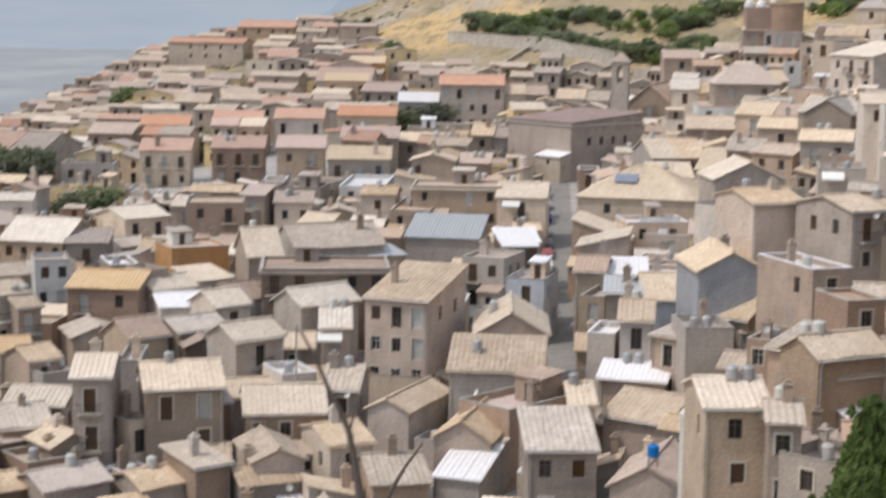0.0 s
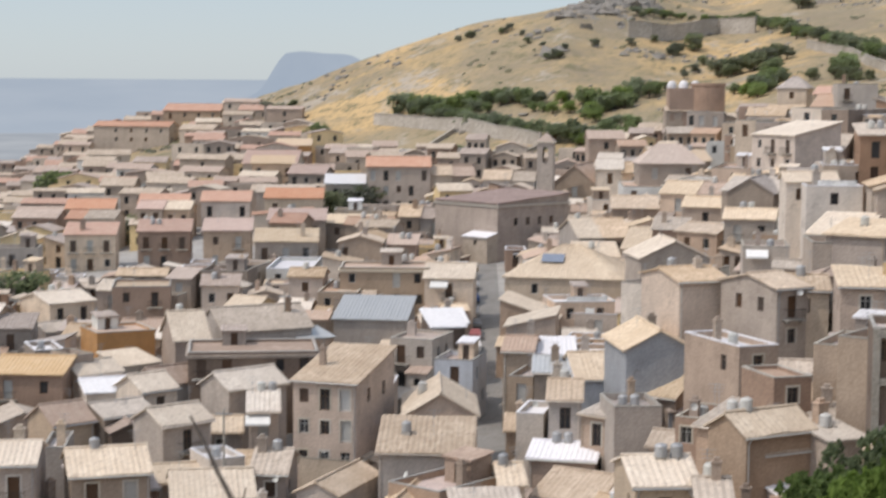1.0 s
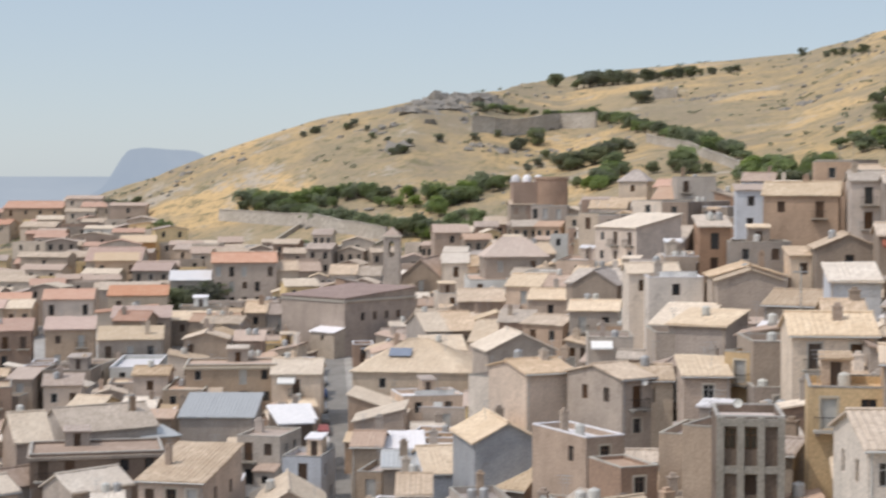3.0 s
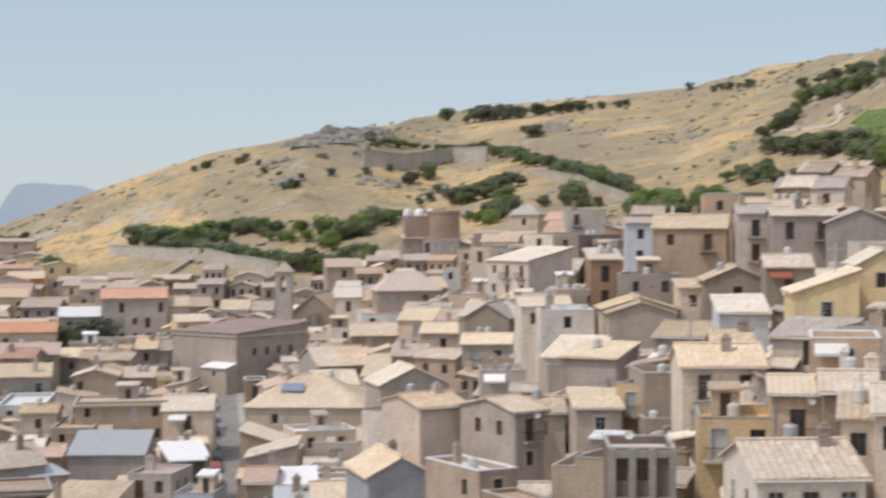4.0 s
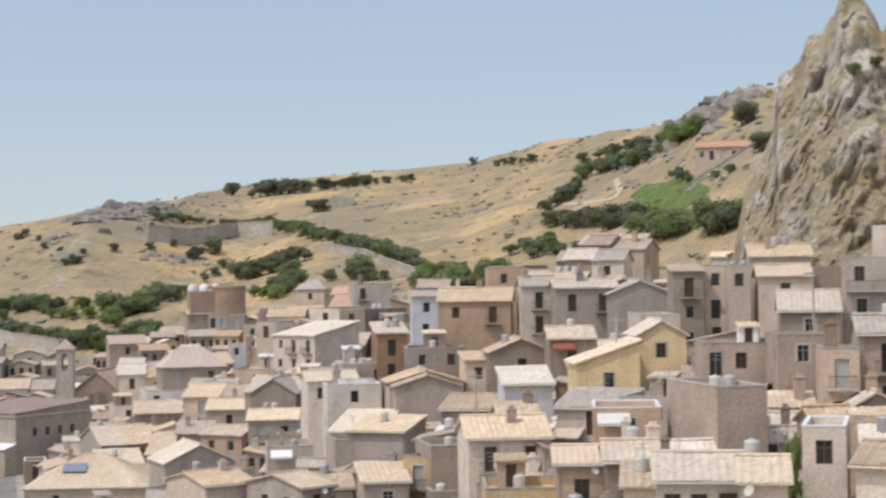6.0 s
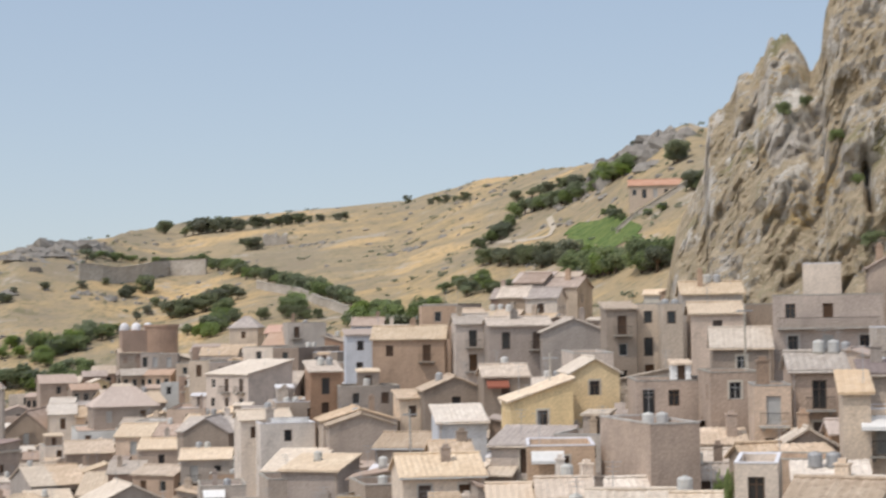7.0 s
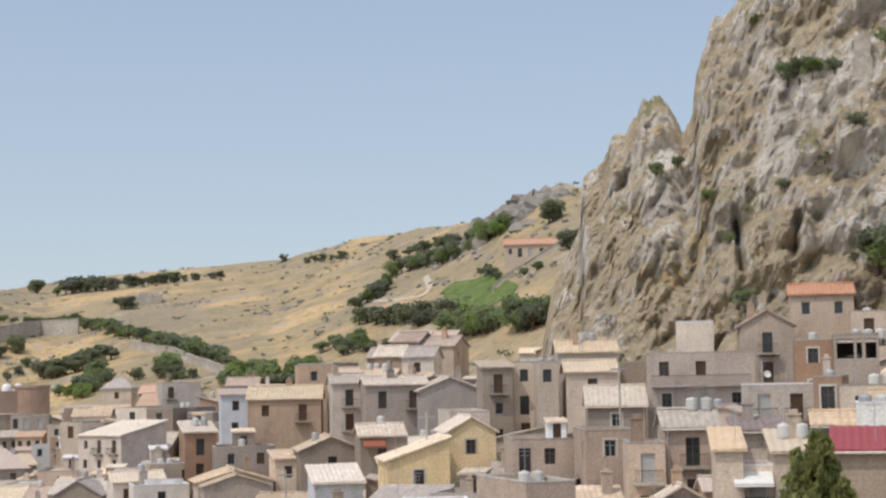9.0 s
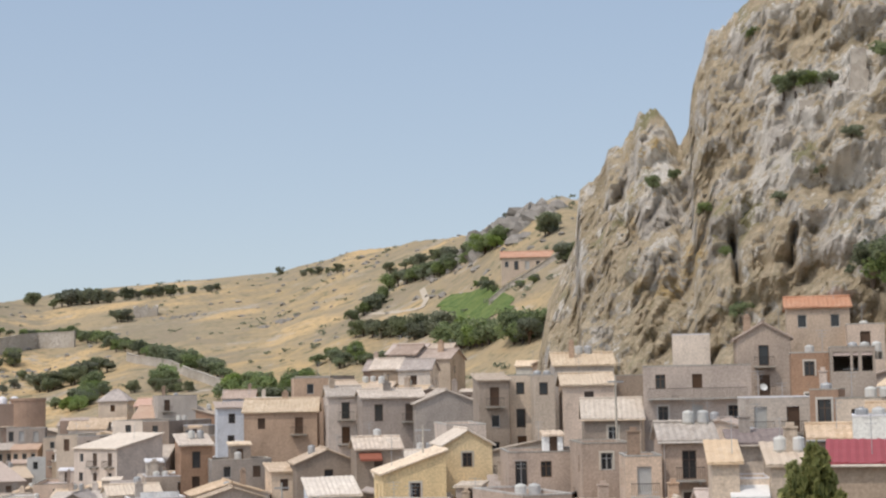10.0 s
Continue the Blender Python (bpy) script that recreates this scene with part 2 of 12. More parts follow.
# ---------------------------------------------------------------- ground
def ground_material():
    m, nt, b = mat_base("dry_hillside_grass", 0.97)
    big = ramp(nt, noise_node(nt, 0.012, 6), 0.38, 0.64)
    mid = ramp(nt, noise_node(nt, 0.06, 6, (1, 1, 2)), 0.4, 0.66)
    fine = noise_node(nt, 0.5, 6)
    c = link_mix(nt, big, (0.46, 0.33, 0.17), (0.33, 0.27, 0.18))
    c = link_mix(nt, mid, c, (0.29, 0.24, 0.16))
    c = link_mix(nt, ramp(nt, noise_node(nt, 0.025, 7, (1, 1, 1), rough=0.75), 0.5, 0.6), c, (0.28, 0.23, 0.16))
    c = link_mix(nt, ramp(nt, noise_node(nt, 0.018, 5), 0.54, 0.62), c, (0.53, 0.375, 0.195))
    c = link_mix(nt, ramp(nt, noise_node(nt, 0.035, 8, (1, 1, 1), rough=0.8), 0.56, 0.62), c, (0.4, 0.35, 0.29))
    c = link_mix(nt, ramp(nt, noise_node(nt, 0.09, 7, rough=0.75), 0.55, 0.63), c, (0.19, 0.17, 0.1))
    c = link_mix(nt, ramp(nt, fine, 0.52, 0.68), c, (0.2, 0.185, 0.11))
    nt.links.new(c, b.inputs["Base Color"])
    bump(nt, b, fine, 0.8, 0.5)
    return m


DRY = ground_material()
STREET = plaster("street_paving", (0.4, 0.38, 0.35), (0.28, 0.26, 0.24))
azs = [-180 + 4 * i for i in range(39)] + [-26 + 0.3 * i for i in range(int(68 / 0.3))] + [42 + 4 * i for i in range(35)]
azs = [a for a in azs if a < 180]
rads = [0.5, 2, 5, 10, 20, 35, 60] + [80 + 10 * i for i in range(93)] + [1030, 1080, 1150, 1250, 1400, 1700, 2200, 3000, 4000, 4850]
gv, gf = [], []
for r in rads:
    for a in azs:
        x, y = r * math.sin(radians(a)), r * math.cos(radians(a))
        gv.append((x, y, ground(x, y)))
n = len(azs)
for j in range(len(rads) - 1):
    for i in range(n):
        k = (i + 1) % n
        gf.append((j * n + i, j * n + k, (j + 1) * n + k, (j + 1) * n + i))
gv.append((0, 0, EYE - 1.7))
gf += [(len(gv) - 1, (i + 1) % n, i) for i in range(n)]
land = tagged(new("ground", mesh_of("ground", gv, gf, [DRY, STREET])), "dry grass hillside and valley under the town", "ground", kind="structure")
for poly in land.data.polygons:
    poly.use_smooth = True
    c = poly.center
    r, a = math.hypot(c.x, c.y), math.degrees(math.atan2(c.x, c.y))
    if -21 < a < 40 and 90 < r < min(float(np.interp(a, *EDGE)) - 12, float(np.interp(a, [9, 12, 16, 22, 26, 40], [420, 375, 335, 290, 230, 190]))):
        poly.material_index = 1


def on(a, r, up=0.0):
    """A place on the ground by azimuth and distance from the lookout."""
    x, y = r * math.sin(radians(a)), r * math.cos(radians(a))
    return Vector((x, y, ground(x, y) + up))


# ---------------------------------------------------------------- rock over the town
def rock_material():
    """Pale broken limestone with dark seams, under a patchy skin of dry grass and earth that thickens towards the foot."""
    m, nt, b = mat_base("limestone_cliff", 0.95)
    mid = noise_node(nt, 0.16, 10, (1, 1, 0.8), rough=0.75)
    fine = noise_node(nt, 0.8, 8, rough=0.72)
    c = link_mix(nt, ramp(nt, mid, 0.36, 0.62), (0.5, 0.455, 0.405), (0.84, 0.79, 0.71))
    c = link_mix(nt, ramp(nt, noise_node(nt, 0.09, 8, rough=0.7), 0.455, 0.55), c, (0.9, 0.86, 0.79))
    c = link_mix(nt, ramp(nt, fine, 0.57, 0.72), c, (0.3, 0.265, 0.23))
    tc = nt.nodes.new("ShaderNodeTexCoord")
    foot = nt.nodes.new("ShaderNodeSeparateXYZ")
    nt.links.new(tc.outputs["Object"], foot.inputs[0])
    low = nt.nodes.new("ShaderNodeMath")
    low.operation, low.inputs[1].default_value = "MULTIPLY", 0.09
    nt.links.new(ramp(nt, foot.outputs[2], 72, 48), low.inputs[0])
    cover = nt.nodes.new("ShaderNodeMath")
    nt.links.new(noise_node(nt, 0.1, 10, (1, 1, 1.1), rough=0.78), cover.inputs[0])
    nt.links.new(low.outputs[0], cover.inputs[1])
    geo = nt.nodes.new("ShaderNodeNewGeometry")
    sep = nt.nodes.new("ShaderNodeSeparateXYZ")
    nt.links.new(geo.outputs["Normal"], sep.inputs[0])
    lay = nt.nodes.new("ShaderNodeMath")
    lay.operation, lay.inputs[1].default_value = "MULTIPLY", 0.1
    nt.links.new(ramp(nt, sep.outputs[2], 0.05, 0.5), lay.inputs[0])
    both = nt.nodes.new("ShaderNodeMath")
    nt.links.new(cover.outputs[0], both.inputs[0])
    nt.links.new(lay.outputs[0], both.inputs[1])
    grass = link_mix(nt, ramp(nt, noise_node(nt, 0.5, 8, rough=0.7), 0.38, 0.62), (0.42, 0.35, 0.235), (0.68, 0.565, 0.4))
    grass = link_mix(nt, ramp(nt, noise_node(nt, 0.07, 5), 0.6, 0.7), grass, (0.62, 0.47, 0.24))
    grass = link_mix(nt, ramp(nt, noise_node(nt, 0.11, 6), 0.58, 0.68), grass, (0.33, 0.31, 0.17))
    c = link_mix(nt, ramp(nt, both.outputs[0], 0.53, 0.575), c, grass)
    speck = noise_node(nt, 1.7, 6, rough=0.8)
    c = link_mix(nt, ramp(nt, speck, 0.58, 0.7), c, (0.8, 0.76, 0.7))
    c = link_mix(nt, ramp(nt, speck, 0.42, 0.3), c, (0.2, 0.17, 0.13))
    nt.links.new(c, b.inputs["Base Color"])
    bump(nt, b, fine, 1.0, 1.6)
    return m


ROCK = rock_material()
ROCK_TOP = ([24.6, 25.4, 25.9, 26.3, 26.5, 27.2, 27.5, 27.8, 28.3, 28.55, 28.9, 29.5, 29.7, 29.85, 30.1, 30.25, 30.4, 30.9, 31.9, 32.6, 36.7, 42, 50, 60],
            [-0.02, 0.052, 0.07, 0.084, 0.115, 0.122, 0.139, 0.141, 0.146, 0.157, 0.16, 0.154, 0.143, 0.139, 0.15, 0.175, 0.178, 0.199, 0.217, 0.23, 0.265, 0.28, 0.25, 0.15])


def rock():
    """The crag: a weathered face of ledges, ribs and clefts that leans back, with a blunt crest and a far side."""
    vs, fs = [], []
    na, nv = 330, 170
    for i in range(na + 1):
        a = 24.6 + 35.4 * (i / na) ** 1.3
        r0 = float(np.interp(a, [24.6, 27, 30, 34, 40, 60], [236, 226, 212, 202, 194, 184]))
        rt = float(np.interp(a, *ROCK_TOP)) + 0.006 * noise.fractal(Vector((a * 1.6, 2.0, 0)), 0.6, 2.2, 5) * smooth((a - 26) / 2)
        q = radians(a)
        back_r = r0 + 42
        zb = rel_z(min(a, 40), r0) - 6
        zt = rt * back_r
        for j in range(nv + 1):
            v = j / nv
            if v < 0.86:
                u = v / 0.86
                r = r0 + 42 * u ** 1.15
                z = zb + (zt - zb) * u
            else:
                u = (v - 0.86) / 0.14
                r = back_r + 90 * u
                z = zt * (1 - u) + (rel_z(min(a, 40), r0 + 130) - 15) * u
            p = Vector((r * math.sin(q), r * math.cos(q), z + EYE))
            edge = min(1.0, max(0.5, (a - 24.6) / 1.8))
            near_top = 1.0 - 0.6 * smooth((v - 0.74) / 0.1) * (1 - smooth((v - 0.88) / 0.08))
            w = Vector((p.x, p.y, p.z * 0.7))
            crag = noise.fractal(w * 0.06, 0.55, 2.15, 8)
            turb = noise.turbulence(Vector((p.x * 0.09, p.y * 0.09, p.z * 0.08)), 6, True, amplitude_scale=0.55, frequency_scale=2.2)
            led = noise.noise(Vector((p.x * 0.05, p.y * 0.05, p.z * 0.26)))
            cleft = smooth(1 - abs(noise.noise(Vector((p.x * 0.05, p.y * 0.05, p.z * 0.008 + 3)))) * 22)
            ds, _ = noise.voronoi(Vector((p.x * 0.085, p.y * 0.085, p.z * 0.1)) + Vector((0.25 * crag, 0.2 * led, 0.3 * crag)))
            rise = (p.z - EYE) / r
            split = 6.0 * math.exp(-((a - 31.47 - 6 * (0.08 - rise)) / 0.1) ** 2) * smooth((rise - 0.055) / 0.01) * smooth((0.1 - rise) / 0.012)
            split += 4.5 * math.exp(-((a - 33.35 + 9 * (0.08 - rise)) / 0.13) ** 2) * smooth((rise - 0.062) / 0.01) * smooth((0.094 - rise) / 0.01)
            ds2, _ = noise.voronoi(Vector((p.x * 0.24, p.y * 0.24, p.z * 0.26)) + Vector((0.3 * crag, 0, 0.3 * led)))
            blk, _ = noise.voronoi(Vector((p.x * 0.13, p.y * 0.13, p.z * 0.12)) + Vector((0.4 * led, 0.3 * crag, 0.2 * crag)))
            hard = noise.fractal(w * 0.22 + Vector((5, 1, 2)), 0.75, 2.1, 6)
            off = edge * near_top * (1.9 * hard + 2.2 * crag + 2.6 * (turb - 0.6) + 2.0 * led - 0.7 * cleft - split + 2.6 * min(0.5, blk[1] - blk[0]) - 0.8 * blk[0] + 4.2 * min(0.55, ds[1] - ds[0]) + 1.5 * min(0.4, ds2[1] - ds2[0]))
            if v < 0.3:
                off += (a < 34) * 13.0 * (1 - v / 0.3) * smooth((34 - a) / 6)
            out = Vector((-math.sin(q), -math.cos(q), 0.2))
            vs.append(tuple(p + out * off))
    for i in range(na):
        for j in range(nv):
            k = i * (nv + 1) + j
            fs.append((k, k + nv + 1, k + nv + 2, k + 1))
    return tagged(new("rock_outcrop", mesh_of("rock_outcrop", vs, fs, [ROCK])), "grey limestone crag with dry grass ledges above the houses", "rock", kind="structure")


ROCK_OB = rock()


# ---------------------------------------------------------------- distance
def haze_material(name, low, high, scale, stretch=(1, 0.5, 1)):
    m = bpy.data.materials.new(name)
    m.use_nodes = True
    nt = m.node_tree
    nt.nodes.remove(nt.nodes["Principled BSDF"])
    # glows by itself: distance haze is painted into this colour
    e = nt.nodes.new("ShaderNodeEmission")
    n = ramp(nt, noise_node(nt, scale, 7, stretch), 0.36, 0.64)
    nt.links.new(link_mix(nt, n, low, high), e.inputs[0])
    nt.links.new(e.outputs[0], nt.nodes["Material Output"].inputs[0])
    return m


def sheet_ring(r_list, z_list, a0=-75.0, a1=75.0, step=1.0):
    vs, fs = [], []
    n = int((a1 - a0) / step) + 1
    for r, z in zip(r_list, z_list):
        for i in range(n):
            q = radians(a0 + i * step)
            vs.append((r * math.sin(q), r * math.cos(q), EYE + z))
    for j in range(len(r_list) - 1):
        for i in range(n - 1):
            k = j * n + i
            fs.append((k, k + 1, k + n + 1, k + n))
    return vs, fs


# painted haze tones for the plain, far hills and mountain
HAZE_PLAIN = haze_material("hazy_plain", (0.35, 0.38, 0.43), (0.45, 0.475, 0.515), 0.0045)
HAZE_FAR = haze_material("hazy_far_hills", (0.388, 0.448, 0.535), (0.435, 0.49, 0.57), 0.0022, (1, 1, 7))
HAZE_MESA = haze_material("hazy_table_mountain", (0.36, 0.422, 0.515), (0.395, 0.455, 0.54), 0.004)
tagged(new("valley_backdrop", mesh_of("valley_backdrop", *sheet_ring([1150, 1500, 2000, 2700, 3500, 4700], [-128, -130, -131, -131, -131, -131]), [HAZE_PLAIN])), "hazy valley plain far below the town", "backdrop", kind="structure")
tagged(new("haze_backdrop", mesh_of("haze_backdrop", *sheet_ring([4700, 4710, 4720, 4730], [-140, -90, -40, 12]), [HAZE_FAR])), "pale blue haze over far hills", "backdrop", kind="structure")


def table_mountain(a0, a1, r, low, high):
    """A flat-topped far mountain with sloping shoulders."""
    vs, fs = [], []
    n, m = 60, 6
    for i in range(n + 1):
        u = i / n
        q = radians(a0 + (a1 - a0) * u)
        top = (0.45 * smooth(u / 0.3) + 0.55 * smooth((u - 0.18) / 0.16)) * smooth((1 - u) / 0.4)
        top = min(top, 0.8 + 0.2 * math.sin(u * 3.1)) * (0.94 + 0.06 * math.sin(u * 5)) + 0.03 * noise.noise(Vector((u * 9, 0, 0)))
        for j in range(m + 1):
            v = j / m
            rr = r - 120 + 120 * v
            vs.append((rr * math.sin(q), rr * math.cos(q), EYE + low + (high - low) * max(0.0, top) * v))
    for i in range(n):
        for j in range(m):
            k = i * (m + 1) + j
            fs.append((k, k + m + 1, k + m + 2, k + 1))
    tagged(new("table_mountain_backdrop", mesh_of("table_mountain_backdrop", vs, fs, [HAZE_MESA])), "flat-topped far mountain in painted, glowing blue haze", "backdrop", kind="structure")


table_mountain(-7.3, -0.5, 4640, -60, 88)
# ---------------------------------------------------------------- parts shared by the houses
def weld(vs, fs):
    """Join corners that lie on one place, so that a wall is one piece."""
    seen, out, ref = {}, [], []
    for v in vs:
        k = (round(v[0], 3), round(v[1], 3), round(v[2], 3))
        if k not in seen:
            seen[k] = len(out)
            out.append(v)
        ref.append(seen[k])
    faces = []
    for q in fs:
        g = [ref[i] for i in q]
        g = [g[i] for i in range(len(g)) if g[i] != g[i - 1]]
        if len(g) > 2:
            faces.append(tuple(g))
    return out, faces

def casement(name, w, h, wood):
    """Wooden frame with a mullion and a rail, one piece."""
    t, xs, zs = 0.08, None, None
    xs, zs = [-w / 2, -w / 2 + t, -0.04, 0.04, w / 2 - t, w / 2], [0, t, h * 0.66, h * 0.66 + 0.06, h - t, h]
    vs, fs = [], []
    for i in range(5):
        for j in range(5):
            if i in (1, 3) and j in (1, 3):
                continue
            box_into(vs, fs, xs[i], xs[i + 1], 0, 0.06, zs[j], zs[j + 1])
    return mesh_of(name, *weld(vs, fs), [wood])


def shutter(name, w, h, wood):
    """Closed louvred shutter: one folded sheet in a thick leaf."""
    vs, fs = [], []
    n = 9
    for i in range(n + 1):
        z = h * i / n
        for y in ((0.0, 0.035) if 0 < i < n else (0.0,)):
            vs += [(-w / 2, y, z), (w / 2, y, z)]
    m = len(vs) // 2
    fs += [(2 * i, 2 * i + 1, 2 * i + 3, 2 * i + 2) for i in range(m - 1)]
    k = len(vs)
    vs += [(-w / 2, 0.07, 0), (w / 2, 0.07, 0), (-w / 2, 0.07, h), (w / 2, 0.07, h)]
    fs += [(k, k + 2, k + 3, k + 1), (k - 2, k - 1, k + 3, k + 2), (0, k, k + 1, 1)]
    return mesh_of(name, vs, fs, [wood])


def pane_mesh(w, h):
    vs, fs = [], []
    box_into(vs, fs, -w / 2 + 0.05, w / 2 - 0.05, 0.02, 0.04, 0.05, h - 0.05)
    return mesh_of("pane", vs, fs, [GLASS])


WIN_W, WIN_H, DOOR_W, DOOR_H = 1.0, 1.45, 1.1, 2.2
PANE_W, PANE_D = pane_mesh(WIN_W, WIN_H), pane_mesh(DOOR_W, DOOR_H)
WINDOWS = [(casement("window", WIN_W, WIN_H, SHUTTER), PANE_W), (shutter("window", WIN_W, WIN_H, SHUTTER), None), (casement("window", WIN_W, WIN_H, SHUTTER_PALE), PANE_W), (casement("window", WIN_W, WIN_H, SHUTTER), PANE_W)]
DOORS = [(casement("french_window", DOOR_W, DOOR_H, SHUTTER), PANE_D), (shutter("french_window", DOOR_W, DOOR_H, SHUTTER), None), (shutter("french_window", DOOR_W, DOOR_H, SHUTTER_PALE), None)]


def glazed(name, w, h, wood):
    """A frame and its panes in one, for openings that stay far off."""
    vs, fs = [], []
    t, xs, zs = 0.08, [-w / 2, -w / 2 + 0.08, w / 2 - 0.08, w / 2], [0, 0.08, h - 0.08, h]
    ids = []
    for i in range(3):
        for j in range(3):
            k = len(fs)
            box_into(vs, fs, xs[i], xs[i + 1], 0.03 if i == j == 1 else 0, 0.06, zs[j], zs[j + 1])
            ids += [1 if i == j == 1 else 0] * (len(fs) - k)
    return mesh_of(name, vs, fs, [wood, GLASS], ids)


FAR_WINDOWS = [glazed("window", WIN_W, WIN_H, SHUTTER), glazed("window", WIN_W, WIN_H, SHUTTER_PALE), WINDOWS[1][0]]
FAR_DOORS = [glazed("french_window", DOOR_W, DOOR_H, SHUTTER), DOORS[1][0], DOORS[2][0]]


def surround_mesh(w, h):
    vs, fs = [], []
    for b in ((-w / 2 - 0.16, -w / 2, -0.05, 0.05, 0, h), (w / 2, w / 2 + 0.16, -0.05, 0.05, 0, h), (-w / 2, w / 2, -0.05, 0.05, h, h + 0.18), (-w / 2 - 0.16, -w / 2, -0.05, 0.05, h, h + 0.18), (w / 2, w / 2 + 0.16, -0.05, 0.05, h, h + 0.18)):
        box_into(vs, fs, *b)
    return mesh_of("surround", *weld(vs, fs), [FRAME])


SURROUND_W, SURROUND_D = surround_mesh(WIN_W, WIN_H), surround_mesh(DOOR_W, DOOR_H)


def balcony_meshes(w):
    vs, fs = [], []
    box_into(vs, fs, -w / 2, w / 2, -0.95, 0.0, -0.16, 0.0)
    for x in (-w / 2 + 0.25, w / 2 - 0.4):
        box_into(vs, fs, x, x + 0.15, -0.6, 0.0, -0.4, -0.16)
    slab = mesh_of("balcony", vs, fs, [CONCRETE])
    vs, fs = [], []
    n = int(w / 0.16)
    for i in range(n + 1):
        x = -w / 2 + 0.05 + (w - 0.1) * i / n
        box_into(vs, fs, x - 0.012, x + 0.012, -0.912, -0.888, 0.0, 0.95)
        box_into(vs, fs, x - 0.012, x + 0.012, -0.912, -0.888, 0.95, 1.0)
        if i < n:
            box_into(vs, fs, x + 0.012, x + (w - 0.1) / n - 0.012, -0.912, -0.888, 0.95, 1.0)
        if i in (0, n):
            box_into(vs, fs, x - 0.012, x + 0.012, -0.888, 0.0, 0.95, 1.0)
    vs, fs = weld(vs, fs)
    rail = mesh_of("railing", vs, fs, [IRON])
    return slab, rail


BALCONY = balcony_meshes(2.2)
BALCONY_LONG = {}


def wall_panel(vs, fs, o, ux, width, z0, z1, holes, inward, depth=0.28):
    """A wall from o along ux with openings cut through its face and their reveals. holes: x0, x1, z0, z1."""
    o, ux, inward = Vector(o), Vector(ux), Vector(inward)
    xs = sorted({0.0, width, *(v for q in holes for v in q[:2])})
    zs = sorted({z0, z1, *(v for q in holes for v in q[2:])})

    def p(x, z, dpt=0.0):
        v = o + ux * x + inward * dpt
        return (v.x, v.y, z)

    for i in range(len(xs) - 1):
        for j in range(len(zs) - 1):
            cx, cz = (xs[i] + xs[i + 1]) / 2, (zs[j] + zs[j + 1]) / 2
            if any(q[0] < cx < q[1] and q[2] < cz < q[3] for q in holes):
                continue
            k = len(vs)
            vs += [p(xs[i], zs[j]), p(xs[i + 1], zs[j]), p(xs[i + 1], zs[j + 1]), p(xs[i], zs[j + 1])]
            fs.append((k, k + 1, k + 2, k + 3))
    for x0, x1, a, b in holes:
        k = len(vs)
        vs += [p(x0, a), p(x1, a), p(x1, b), p(x0, b), p(x0, a, depth), p(x1, a, depth), p(x1, b, depth), p(x0, b, depth)]
        fs += [(k, k + 1, k + 5, k + 4), (k + 1, k + 2, k + 6, k + 5), (k + 2, k + 3, k + 7, k + 6), (k + 3, k, k + 4, k + 7)]


def slope_into(vs, fs, p00, p10, p01, p11, thick=0.16, pitch=0.5, rough=0.06, seed=0.0):
    """A tiled slope between eave (p00, p10) and ridge (p01, p11): rolls running down the slope, slightly sagging, with a thick edge."""
    p00, p10, p01, p11 = map(Vector, (p00, p10, p01, p11))
    width = max((p10 - p00).length, (p11 - p01).length)
    n = max(2, int(width / pitch)) * 2
    m = max(2, int((p01 - p00).length / 1.6))
    k = len(vs)
    for j in range(m + 1):
        v = j / m
        a, b = p00.lerp(p01, v), p10.lerp(p11, v)
        for i in range(n + 1):
            q = a.lerp(b, i / n)
            s = noise.noise(Vector((q.x * 0.35 + seed, q.y * 0.35, 3.1)))
            q.z += (0.06 + 0.05 * noise.noise(Vector((i * 3.3, seed, 1.0))) if i % 2 else 0.0) + rough * 1.8 * s
            if j == 0:
                q += (p00 - p01).normalized() * (0.1 * noise.noise(Vector((i * 1.7, seed, 0))))
            vs.append(tuple(q))
    row = n + 1
    for j in range(m):
        for i in range(n):
            q = k + j * row + i
            fs.append((q, q + 1, q + row + 1, q + row))
    c = len(vs)
    vs += [(q.x, q.y, q.z - thick) for q in (p00, p10, p11, p01)]
    fs.append((c, c + 3, c + 2, c + 1))
    e = [k + i for i in range(row)]
    fs.append(tuple([c, c + 1] + e[::-1]))
    fs.append((c + 3, c) + tuple(k + j * row for j in range(m + 1)))
    fs.append((c + 1, c + 2) + tuple(k + j * row + n for j in range(m, -1, -1)))


WALL_WORDS = {"grey": "grey rendered", "stone": "sandstone rendered", "beige": "beige rendered", "pale": "pale rendered", "white": "whitewashed", "brown": "brown rendered", "pink": "faded pink", "yellow": "yellow painted", "ochre": "ochre painted", "orange": "orange painted", "blue": "bluish grey", "dark": "dark stone", "brick": "bare brick"}
ROOF_WORDS = {"tan": "weathered tan tiles", "buff": "pale buff tiles", "ash": "lichen-grey tiles", "red": "red clay tiles", "pink": "faded red tiles", "orange": "new orange tiles", "mauve": "dark mauve tiles", "white": "white coated roof", "deck": "screeded roof terrace", "sheet": "metal sheets", "crimson": "crimson metal sheets"}
SHAPE_WORDS = {"S": "gabled", "G": "gable-fronted", "M": "lean-to", "F": "flat-roofed", "L": "lean-to", "R": "lean-to", "H": "hip-roofed"}
placed_tanks = []


far_mats = [*WALLS.values(), *ROOFS.values(), GLASS]
far_v, far_f, far_i = [], [], []
FAR_PANE = glazed("window", 1.0, 1.6, SHUTTER_PALE)


